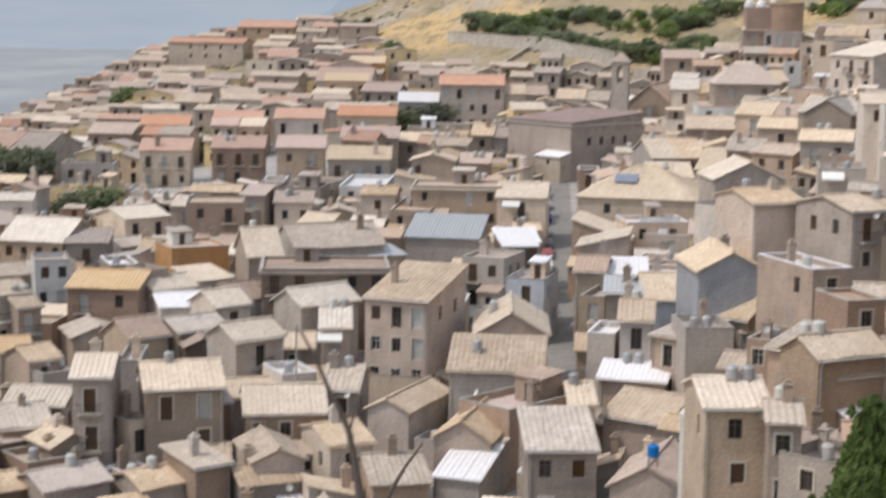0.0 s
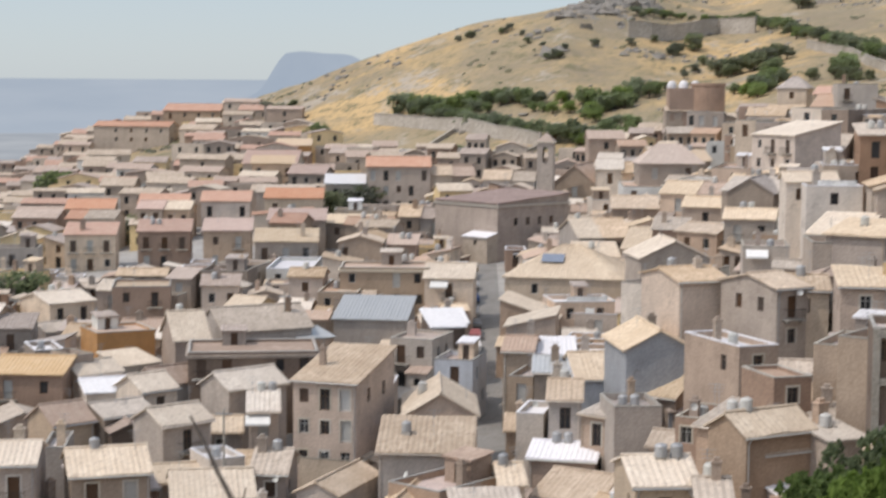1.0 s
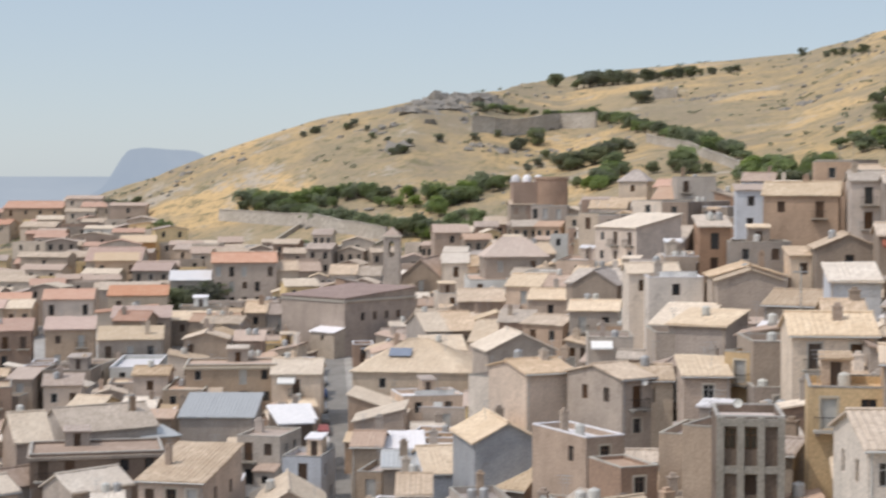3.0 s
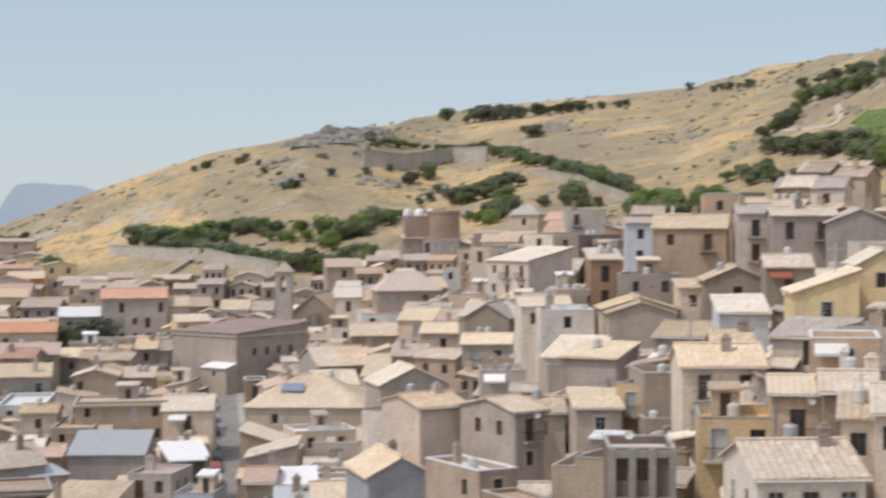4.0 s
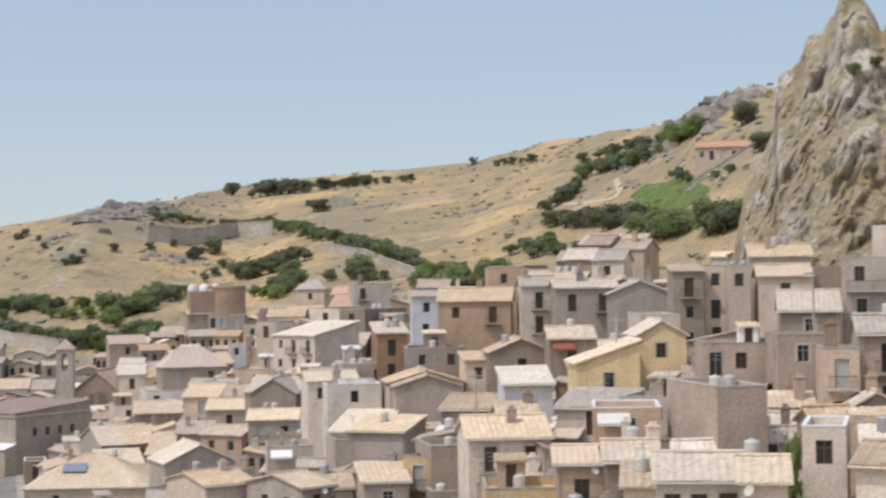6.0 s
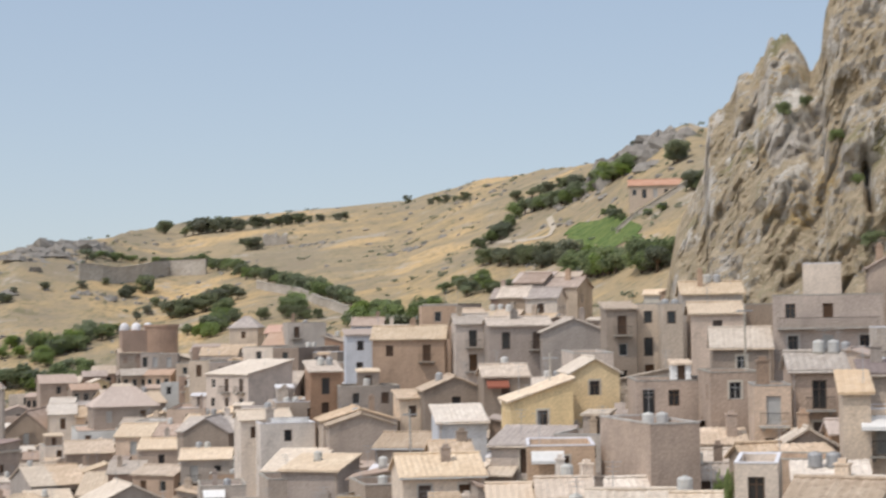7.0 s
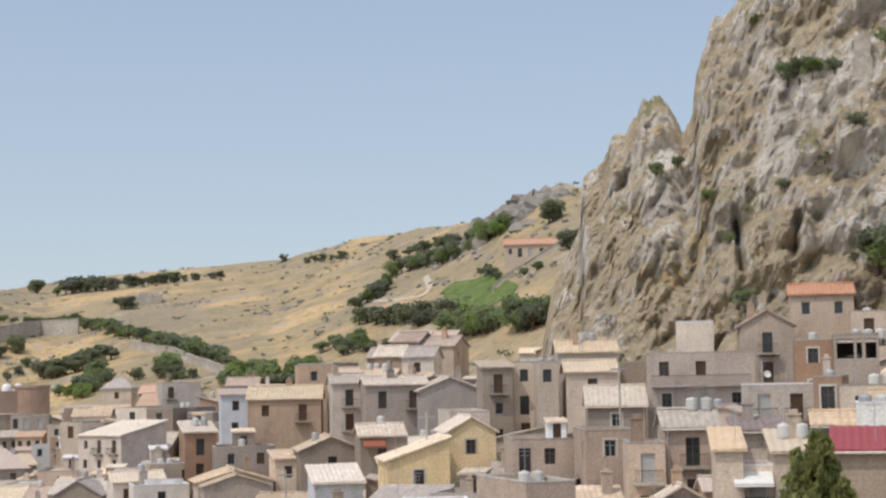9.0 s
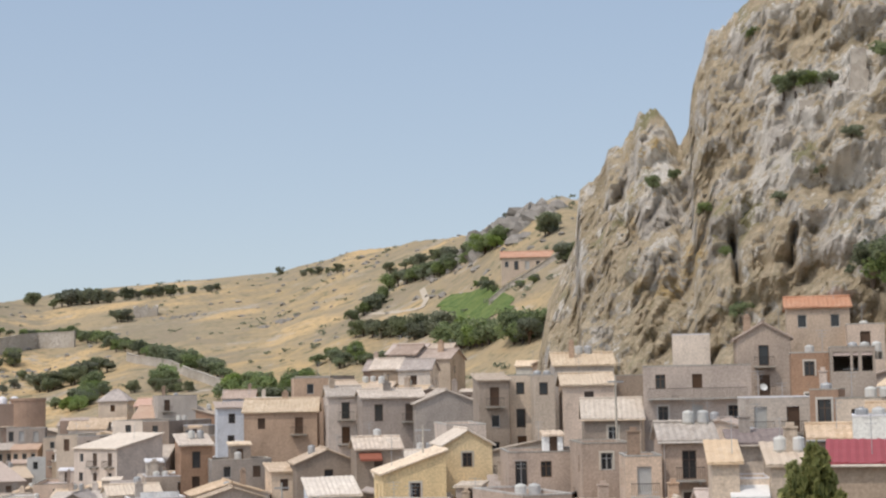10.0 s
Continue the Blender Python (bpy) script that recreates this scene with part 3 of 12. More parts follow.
def far_house(x, y, z, w, d, h, yaw, shape, rise, wall, roof, cols=2, rows=2):
    """A distant house, joined with its like: walls with openings, panes behind them, roof."""
    m = pose(x, y, z, 0, 0, yaw)
    sets = []
    vs, fs, holes = [], [], []
    for j in range(rows):
        for i in range(cols):
            cx, zb = w * (i + 0.5) / cols, h - 2.4 - 3.0 * j
            if zb > 0.3:
                holes.append((cx - 0.5, cx + 0.5, zb, zb + 1.6))
    wall_panel(vs, fs, (-w / 2, 0, 0), (1, 0, 0), w, -4, h, holes, (0, 1, 0))
    wall_panel(vs, fs, (w / 2, 0, 0), (0, 1, 0), d, -4, h, [], (-1, 0, 0))
    wall_panel(vs, fs, (-w / 2, 0, 0), (0, 1, 0), d, -4, h, [], (1, 0, 0))
    wall_panel(vs, fs, (-w / 2, d, 0), (1, 0, 0), w, -4, h, [], (0, -1, 0))
    rv, rf, pv, pf = [], [], [], []
    o = 0.3
    for a, b, c, e in holes:
        box_into(pv, pf, a - w / 2, b - w / 2, 0.2, 0.25, c, e)
    if shape in "SMLRH":
        k = len(vs)
        vs += [(-w / 2, 0, h), (-w / 2, d, h), (-w / 2, d / 2, h + rise), (w / 2, 0, h), (w / 2, d, h), (w / 2, d / 2, h + rise)]
        fs += [(k, k + 2, k + 1), (k + 3, k + 4, k + 5)]
        slope_into(rv, rf, (-w / 2 - o, -o, h), (w / 2 + o, -o, h), (-w / 2 - o, d / 2, h + rise + 0.16), (w / 2 + o, d / 2, h + rise + 0.16), pitch=1.2)
        slope_into(rv, rf, (w / 2 + o, d + o, h), (-w / 2 - o, d + o, h), (w / 2 + o, d / 2, h + rise + 0.16), (-w / 2 - o, d / 2, h + rise + 0.16), pitch=1.2)
    elif shape == "G":
        k = len(vs)
        vs += [(-w / 2, 0, h), (w / 2, 0, h), (0, 0, h + rise)]
        fs.append((k, k + 1, k + 2))
        slope_into(rv, rf, (-w / 2 - o, d + o, h), (-w / 2 - o, -o, h), (0, d + o, h + rise + 0.16), (0, -o, h + rise + 0.16), pitch=1.2)
        slope_into(rv, rf, (w / 2 + o, -o, h), (w / 2 + o, d + o, h), (0, -o, h + rise + 0.16), (0, d + o, h + rise + 0.16), pitch=1.2)
    else:
        box_into(rv, rf, -w / 2 + 0.02, w / 2 - 0.02, 0.02, d - 0.02, h - 0.7, h - 0.4)
    if math.hypot(x, y) < 395:
        top = tagged(new("small_house"), f"small distant {SHAPE_WORDS[shape]} {WALL_WORDS[wall]} house with {ROOF_WORDS[roof]}", "house", "distant houses")
        top.matrix_basis = m
        part_mesh("wall", mesh_of("wall", *weld(vs, fs), [WALLS[wall]]), top)
        part_mesh("roof", mesh_of("roof", rv, rf, [ROOFS[roof]]), top)
        for a, b, c, e in holes:
            part_mesh("window", FAR_PANE, top, pose((a + b - w) / 2, 0.22, c))
        return
    for v, q, mat in ((vs, fs, WALLS[wall]), (rv, rf, ROOFS[roof]), (pv, pf, GLASS)):
        k = len(far_v)
        far_v.extend(tuple(m @ Vector(p)) for p in v)
        far_f.extend(tuple(k + i for i in g) for g in q)
        far_i.extend([far_mats.index(mat)] * len(q))


def house(x, y, z, w, d, h, yaw, shape, rise, wall, roof, cols=0, rows=0, extra=""):
    """One house. x, y, z: the foot of its front's middle; w, d, h: width, depth and eaves height; shape of the roof; rows and columns of openings in its front."""
    rnd = random.Random(int(x * 131 + y * 17))
    far = math.hypot(x, y) > 360
    near = math.hypot(x, y) < 190
    if h < 5 and w < 7:
        top = tagged(new("outbuilding"), f"low {SHAPE_WORDS[shape]} {WALL_WORDS[wall]} outbuilding with {ROOF_WORDS[roof]}", "outbuilding", "town outbuildings")
    elif shape == "F":
        top = tagged(new("flat_roofed_house"), f"flat-roofed {WALL_WORDS[wall]} town house with {ROOF_WORDS[roof]}", "house", "flat-roofed houses")
    elif shape in "MLR":
        top = tagged(new("lean_to_house"), f"{WALL_WORDS[wall]} town house under a single slope, {ROOF_WORDS[roof]}", "house", "single-slope houses")
    else:
        top = tagged(new("house"), f"{SHAPE_WORDS[shape]} {WALL_WORDS[wall]} town house with {ROOF_WORDS[roof]}", "house", "town houses")
    top.matrix_basis = pose(x, y, z, 0, 0, yaw)
    foot = -4.0
    vs, fs = [], []
    fits = []
    storey = h / max(rows, 1) if rows else h
    if rows and storey > 3.6:
        storey = 3.2
    front_holes = []
    for j in range(rows):
        zb = h - (j + 1) * storey
        for i in range(cols):
            if rnd.random() < (0.12 if cols > 1 else 0.0):
                continue
            cx = w * (i + 0.5) / cols + rnd.uniform(-0.15, 0.15)
            door = rnd.random() < (0.85 if "balcony" in extra else 0.4)
            ww, hh = (DOOR_W, DOOR_H) if door else (WIN_W, WIN_H)
            sill = zb + (0.25 if door else 0.95)
            if sill + hh > h - 0.2:
                sill = h - 0.25 - hh
            if cx - ww / 2 < 0.3 or cx + ww / 2 > w - 0.3:
                continue
            front_holes.append((cx - ww / 2, cx + ww / 2, sill, sill + hh))
            fits.append((door, pose(cx - w / 2, 0.17, sill), near and rnd.random() < 0.6, door and not far and rnd.random() < (0.9 if "balcony" in extra else 0.5)))
    if "loggia" in extra:
        front_holes, fits = [(w * u, w * v, h - 2.3, h - 0.45) for u, v in ((0.06, 0.44), (0.5, 0.62), (0.7, 0.94))], []
    wall_panel(vs, fs, (-w / 2, 0, 0), (1, 0, 0), w, foot, h, front_holes, (0, 1, 0))
    side_holes = {-1: [], 1: []}
    for s in (-1, 1):
        if "row" in extra and s == 1:
            n = int(d / 3.0)
            for i in range(n):
                cx = d * (i + 0.5) / n
                if h > 5 and 0.15 * n < i < 0.8 * n:
                    side_holes[s].append((cx - 0.5, cx + 0.5, h - 4.2, h - 4.2 + WIN_H))
        elif rows and d > 6 and rnd.random() < 0.75:
            for i in range(rnd.choice((1, 2))):
                cx = d * (0.3 + 0.4 * i) + rnd.uniform(-0.3, 0.3)
                zb = h - 2.5 - rnd.choice((0, 0, 3.0 if h > 7 else 0))
                side_holes[s].append((cx - 0.5, cx + 0.5, zb, zb + WIN_H))
        for q in side_holes[s]:
            cx = (q[0] + q[1]) / 2
            fits.append((False, pose(s * (w / 2 - 0.17), cx if s == 1 else cx, q[2], 0, 0, 90 if s == 1 else -90), False, False))
    wall_panel(vs, fs, (w / 2, 0, 0), (0, 1, 0), d, foot, h, side_holes[1], (-1, 0, 0))
    wall_panel(vs, fs, (-w / 2, 0, 0), (0, 1, 0), d, foot, h, side_holes[-1], (1, 0, 0))
    wall_panel(vs, fs, (-w / 2, d, 0), (1, 0, 0), w, foot, h, [], (0, -1, 0))
    k = len(vs)
    o, ov = 0.3, 0.35
    rv, rf = [], []
    seed = rnd.uniform(0, 90)
    if shape == "S":
        vs += [(-w / 2, 0, h), (-w / 2, d, h), (-w / 2, d / 2, h + rise), (w / 2, 0, h), (w / 2, d, h), (w / 2, d / 2, h + rise)]
        fs += [(k, k + 2, k + 1), (k + 3, k + 4, k + 5)]
        lo = h - ov * rise / (d / 2) + 0.16
        slope_into(rv, rf, (-w / 2 - o, -ov, lo), (w / 2 + o, -ov, lo), (-w / 2 - o, d / 2, h + rise + 0.16), (w / 2 + o, d / 2, h + rise + 0.16), seed=seed)
        slope_into(rv, rf, (w / 2 + o, d + ov, lo), (-w / 2 - o, d + ov, lo), (w / 2 + o, d / 2, h + rise + 0.16), (-w / 2 - o, d / 2, h + rise + 0.16), seed=seed)
        tube_into(rv, rf, (-w / 2 - o, d / 2, h + rise + 0.2), (w / 2 + o, d / 2, h + rise + 0.2), 0.16, 0.16, 6)
    elif shape == "G":
        vs += [(-w / 2, 0, h), (w / 2, 0, h), (0, 0, h + rise), (-w / 2, d, h), (w / 2, d, h), (0, d, h + rise)]
        fs += [(k, k + 1, k + 2), (k + 3, k + 5, k + 4)]
        lo = h - ov * rise / (w / 2) + 0.16
        slope_into(rv, rf, (-w / 2 - ov, d + o, lo), (-w / 2 - ov, -o, lo), (0, d + o, h + rise + 0.16), (0, -o, h + rise + 0.16), seed=seed)
        slope_into(rv, rf, (w / 2 + ov, -o, lo), (w / 2 + ov, d + o, lo), (0, -o, h + rise + 0.16), (0, d + o, h + rise + 0.16), seed=seed)
        tube_into(rv, rf, (0, -o, h + rise + 0.2), (0, d + o, h + rise + 0.2), 0.16, 0.16, 6)
    elif shape == "M":
        vs += [(-w / 2, 0, h), (-w / 2, d, h), (-w / 2, d, h + rise), (w / 2, 0, h), (w / 2, d, h), (w / 2, d, h + rise)]
        fs += [(k, k + 2, k + 1), (k + 3, k + 4, k + 5), (k + 1, k + 2, k + 5, k + 4)]
        lo = h - ov * rise / d + 0.16
        slope_into(rv, rf, (-w / 2 - o, -ov, lo), (w / 2 + o, -ov, lo), (-w / 2 - o, d + 0.2, h + rise + 0.2), (w / 2 + o, d + 0.2, h + rise + 0.2), seed=seed)
    elif shape in "LR":
        s = -1 if shape == "L" else 1
        vs += [(s * w / 2, 0, h), (-s * w / 2, 0, h), (s * w / 2, 0, h + rise), (s * w / 2, d, h), (-s * w / 2, d, h), (s * w / 2, d, h + rise)]
        fs += [(k, k + 1, k + 2), (k + 3, k + 5, k + 4), (k, k + 2, k + 5, k + 3)]
        a, b = (-s * (w / 2 + ov), h + 0.1), (s * (w / 2 + 0.2), h + rise + 0.2)
        ya, yb = (d + o, -o) if s == 1 else (-o, d + o)
        slope_into(rv, rf, (a[0], ya, a[1]), (a[0], yb, a[1]), (b[0], ya, b[1]), (b[0], yb, b[1]), seed=seed)
    elif shape == "H":
        c, lo = min(w, d) * 0.42, h + 0.1
        x0, x1, y0, y1 = -w / 2 - ov, w / 2 + ov, -ov, d + ov
        rx = max(0.05, w / 2 - c)
        slope_into(rv, rf, (x0, y0, lo), (x1, y0, lo), (-rx, d / 2, h + rise), (rx, d / 2, h + rise), seed=seed)
        slope_into(rv, rf, (x1, y1, lo), (x0, y1, lo), (rx, d / 2, h + rise), (-rx, d / 2, h + rise), seed=seed)
        slope_into(rv, rf, (x1, y0, lo), (x1, y1, lo), (rx, d / 2, h + rise), (rx, d / 2, h + rise), seed=seed)
        slope_into(rv, rf, (x0, y1, lo), (x0, y0, lo), (-rx, d / 2, h + rise), (-rx, d / 2, h + rise), seed=seed)
    else:
        drop = 0.25 if roof in ("tan", "buff", "ash", "pink") else 0.55
        box_into(rv, rf, -w / 2 + 0.05, w / 2 - 0.05, 0.05, d - 0.05, h - drop - 0.25, h - drop)
        t = 0.22
        pv, pf = [], []
        for b in [(xa, xb, ya, yb, h + 0.004, h + 0.12) for xa, xb, ya, yb in ((-w / 2 - 0.03, -w / 2 + t, -0.03, t), (-w / 2 + t, w / 2 - t, -0.03, t), (w / 2 - t, w / 2 + 0.03, -0.03, t), (-w / 2 - 0.03, -w / 2 + t, d - t, d + 0.03), (-w / 2 + t, w / 2 - t, d - t, d + 0.03), (w / 2 - t, w / 2 + 0.03, d - t, d + 0.03), (-w / 2 - 0.03, -w / 2 + t, t, d - t), (w / 2 - t, w / 2 + 0.03, t, d - t))]:
            box_into(pv, pf, *b)
        k = len(vs)
        for e, zz in ((0.0, h), (t, h), (t, h - drop)):
            vs += [(-w / 2 + e, e, zz), (w / 2 - e, e, zz), (w / 2 - e, d - e, zz), (-w / 2 + e, d - e, zz)]
        for e in (0, 4):
            fs += [(k + e + i, k + e + (i + 1) % 4, k + e + 4 + (i + 1) % 4, k + e + 4 + i) for i in range(4)]
        part_mesh("parapet_coping", mesh_of("parapet_coping", *weld(pv, pf), [CONCRETE if roof != "white" else ROOFS["white"]]), top)
    part_mesh("wall", mesh_of("wall", *weld(vs, fs), [WALLS[wall]]), top)
    part_mesh("roof", mesh_of("roof", rv, rf, [ROOFS[roof]]), top)
    for door, m, surround, balcony in fits:
        leaf, pane = rnd.choice(DOORS if door else WINDOWS) if near else (rnd.choice(FAR_DOORS if door else FAR_WINDOWS), None)
        wd = part_mesh("french_window" if door else "window", leaf, top, m)
        if pane:
            part_mesh("pane", pane, wd, None, "dark window glass")
        if surround:
            part_mesh("surround", SURROUND_D if door else SURROUND_W, wd, pose(0, -0.17, 0))
        if balcony:
            bm = part_mesh("balcony", BALCONY[0], top, m @ pose(0, -0.17, -0.05))
            part_mesh("railing", BALCONY[1], bm)
    if "cornice" in extra:
        cv, cf = [], []
        for q, e in ((0.18, 0.0), (0.3, 0.22)):
            box_into(cv, cf, -w / 2 - q, w / 2 + q, -q, d + q, h - 0.7 + e, h - 0.5 + e)
        part_mesh("cornice", mesh_of("cornice", cv, cf, [FRAME if wall != "dark" else WALLS["grey"]]), top)
    if "terrace" in extra:
        bw = w * 0.92
        if round(bw, 1) not in BALCONY_LONG:
            BALCONY_LONG[round(bw, 1)] = balcony_meshes(round(bw, 1))
        for zz in ([h - 3.2] if rows < 2 else [h - 3.2, h - 6.4]):
            bm = part_mesh("balcony", BALCONY_LONG[round(bw, 1)][0], top, pose(0, 0, zz))
            part_mesh("railing", BALCONY_LONG[round(bw, 1)][1], bm)
    if "frame" in extra.split():
        cv, cf = [], []
        for i in range(4):
            xx = -w / 2 + (w - 0.5) * i / 3
            box_into(cv, cf, xx, xx + 0.5, -0.35, 0.0, foot, h)
        for zz in (h - 0.6, h - 3.9, h - 7.2):
            box_into(cv, cf, -w / 2, w / 2, -0.3, 0.0, zz, zz + 0.5)
        part_mesh("concrete_frame", mesh_of("concrete_frame", cv, cf, [CONCRETE]), top)
    # gutter along the eaves with its downpipe
    if shape in "SM" and math.hypot(x, y) < 200 and w > 2.6 and h > 4.2:
        gz = h - 0.35 * rise / (d / 2 if shape == "S" else d) - 0.02
        cv, cf = [], []
        tube_into(cv, cf, (-w / 2 - 0.3, -0.44, gz), (w / 2 + 0.3, -0.44, gz), 0.08, 0.08, 6)
        sx = rnd.choice((-1, 1)) * (w / 2 - 0.2)
        tube_into(cv, cf, (sx, -0.44, gz), (sx, -0.07, gz - 0.5), 0.05, 0.05, 6)
        tube_into(cv, cf, (sx, -0.07, gz - 0.5), (sx, -0.07, foot + 3.6), 0.05, 0.05, 6)
        part_mesh("gutter", mesh_of("gutter", cv, cf, [rnd.choice((STEEL, WALLS["pale"], TANK_WHITE))]), top)
    # lean-to built against the front, hut on the terrace, dish
    if not far and "balcony" not in extra and "frame" not in extra and w > 4.5 and rnd.random() < 0.28:
        aw, ad, ah = w * rnd.uniform(0.3, 0.6), rnd.uniform(1.8, 3.2), h * rnd.uniform(0.35, 0.62)
        ax = rnd.choice((-1, 1)) * (w - aw) / 2
        av, af = [], []
        wall_panel(av, af, (ax - aw / 2, -ad, 0), (1, 0, 0), aw, foot, ah, [(aw / 2 - 0.4, aw / 2 + 0.4, ah - 1.5, ah - 0.6)], (0, 1, 0))
        for sx in (-1, 1):
            wall_panel(av, af, (ax + sx * aw / 2, -ad, 0), (0, 1, 0), ad, foot, ah, [], (-sx, 0, 0))
            k = len(av)
            av += [(ax + sx * aw / 2, -ad, ah), (ax + sx * aw / 2, 0, ah), (ax + sx * aw / 2, 0, ah + ad * 0.25)]
            af.append((k, k + 1, k + 2))
        annex = part_mesh("annex", mesh_of("annex", *weld(av, af), [WALLS[rnd.choice((wall, "grey", "stone", "pale"))]]), top, None, "low lean-to built against the house")
        av, af = [], []
        slope_into(av, af, (ax - aw / 2 - 0.2, -ad - 0.3, ah + 0.06), (ax + aw / 2 + 0.2, -ad - 0.3, ah + 0.06), (ax - aw / 2 - 0.2, -0.02, ah + ad * 0.25 + 0.14), (ax + aw / 2 + 0.2, -0.02, ah + ad * 0.25 + 0.14), seed=seed)
        part_mesh("annex_roof", mesh_of("annex_roof", av, af, [ROOFS[rnd.choice(("tan", "buff", "ash", "pink", "white"))]]), annex)
        part_mesh("pane", PANE_W, annex, pose(ax, -ad + 0.2, ah - 1.75) @ Matrix.Diagonal((0.95, 1, 0.85, 1)), "dark window glass")
    if shape == "F" and not far and w > 4.5 and d > 5.5 and rnd.random() < 0.5:
        hw, hd, hh = rnd.uniform(1.8, 3.2), rnd.uniform(1.8, 3), rnd.uniform(1.9, 2.5)
        hx, hy = rnd.uniform(-0.5, 0.5) * (w - hw - 0.8), d - hd - 0.5
        av, af = [], []
        wall_panel(av, af, (hx - hw / 2, hy, 0), (1, 0, 0), hw, h - 0.6, h + hh - 0.6, [(hw / 2 - 0.4, hw / 2 + 0.4, h - 0.5, h + 1.25)], (0, 1, 0))
        for sx in (-1, 1):
            wall_panel(av, af, (hx + sx * hw / 2, hy, 0), (0, 1, 0), hd, h - 0.6, h + hh - 0.6, [], (-sx, 0, 0))
        wall_panel(av, af, (hx - hw / 2, hy + hd, 0), (1, 0, 0), hw, h - 0.6, h + hh - 0.6, [], (0, -1, 0))
        hut = part_mesh("stair_hut", mesh_of("stair_hut", *weld(av, af), [WALLS[rnd.choice((wall, "pale", "grey", "white"))]]), top, None, "small hut over the stairs on a roof terrace")
        av, af = [], []
        slope_into(av, af, (hx - hw / 2 - 0.2, hy - 0.25, h + hh - 0.55), (hx + hw / 2 + 0.2, hy - 0.25, h + hh - 0.55), (hx - hw / 2 - 0.2, hy + hd + 0.2, h + hh - 0.2), (hx + hw / 2 + 0.2, hy + hd + 0.2, h + hh - 0.2), seed=seed)
        part_mesh("hut_roof", mesh_of("hut_roof", av, af, [ROOFS[rnd.choice(("tan", "buff", "ash", "white"))]]), hut)
        part_mesh("hut_door", DOORS[1][0], hut, pose(hx, hy + 0.17, h - 0.5) @ Matrix.Diagonal((0.72, 1, 0.8, 1)), "brown wooden door")
    if near and rnd.random() < 0.17:
        av, af = [], []
        n = 12
        for j, (q, e) in enumerate(((0.02, 0.0), (0.2, 0.03), (0.34, 0.09))):
            for i in range(n):
                a = 2 * math.pi * i / n
                av.append((q * math.cos(a), -e, q * math.sin(a)))
        for j in range(2):
            af += [(j * n + i, j * n + (i + 1) % n, (j + 1) * n + (i + 1) % n, (j + 1) * n + i) for i in range(n)]
        k = len(av)
        av += [(0.02 * math.cos(q), 0.012, 0.02 * math.sin(q)) for q in (0, 2.1, 4.2)]
        af.append((0, 4, 8))
        dm = pose(rnd.uniform(-0.4, 0.4) * w, -0.5 if shape != "F" else 0.4, h + (0.9 if shape == "F" else -0.4), -25, 0, rnd.uniform(-50, 50))
        part_mesh("satellite_dish", mesh_of("satellite_dish", av, af, [TANK_WHITE]), top, dm, "white satellite dish")
    # chimney
    for _ in range(extra.count("chimney") + (1 if rnd.random() < 0.32 and not far else 0)):
        cx, cy = rnd.uniform(-0.35, 0.35) * w, rnd.uniform(0.3, 0.8) * d
        cv, cf = [], []
        base = h + (0 if shape == "F" else rise * 0.3) - 0.8
        s = rnd.uniform(0.3, 0.5)
        zt = base + rnd.uniform(1.8, 2.6) + (rise * 0.5)
        box_into(cv, cf, cx - s, cx + s, cy - s * 0.8, cy + s * 0.8, base, zt)
        box_into(cv, cf, cx - s - 0.08, cx + s + 0.08, cy - s * 0.8 - 0.08, cy + s * 0.8 + 0.08, zt, zt + 0.12)
        box_into(cv, cf, cx - s * 0.6, cx + s * 0.6, cy - s * 0.5, cy + s * 0.5, zt + 0.12, zt + 0.4)
        part_mesh("chimney", mesh_of("chimney", cv, cf, [WALLS[rnd.choice(("grey", "stone", "pale"))]]), top)
    if rnd.random() < 0.5 and not far and h > 4.2:
        cv, cf = [], []
        cx, cy = rnd.uniform(-0.4, 0.4) * w, rnd.uniform(0.3, 0.7) * d
        zt = h + rise * 0.6
        tube_into(cv, cf, (cx, cy, zt - 0.8), (cx, cy, zt + 2.4), 0.03, 0.025, 5)
        for q, e in ((2.3, 0.6), (2.0, 0.45), (1.7, 0.35)):
            box_into(cv, cf, cx - e, cx + e, cy - 0.015, cy + 0.015, zt + q, zt + q + 0.03)
        part_mesh("aerial", mesh_of("aerial", cv, cf, [STEEL]), top)
    m = top.matrix_basis
    n = extra.count("tank")
    if not n and not far and rnd.random() < 0.26:
        n = rnd.choice((1, 1, 2))
    tx, ty = rnd.uniform(-0.25, 0.15) * w, d * rnd.uniform(0.45, 0.6)
    zt = h - 0.55 if shape == "F" else h + rise * (0.95 if shape == "S" else 0.6)
    if shape == "F" and roof in ("tan", "buff", "ash", "pink"):
        zt = h - 0.25
    for i in range(n):
        placed_tanks.append((m @ Vector((tx + i * 1.15, ty, zt)), rnd.random(), shape == "F"))
    if "solar" in extra:
        pv, pf = [], []
        box_into(pv, pf, -1.6, 1.6, -1.1, 1.1, 0, 0.1)
        so = tagged(new("solar_panel", mesh_of("solar_panel", pv, pf, [SOLAR])), "bluish solar panel lying on a tiled roof slope", "solar panel")
        so.matrix_basis = m @ pose(-w * 0.12, d * 0.24, h + rise * 0.55 + 0.18, math.degrees(math.atan2(rise, d / 2 + 0.35)), 0, 0)
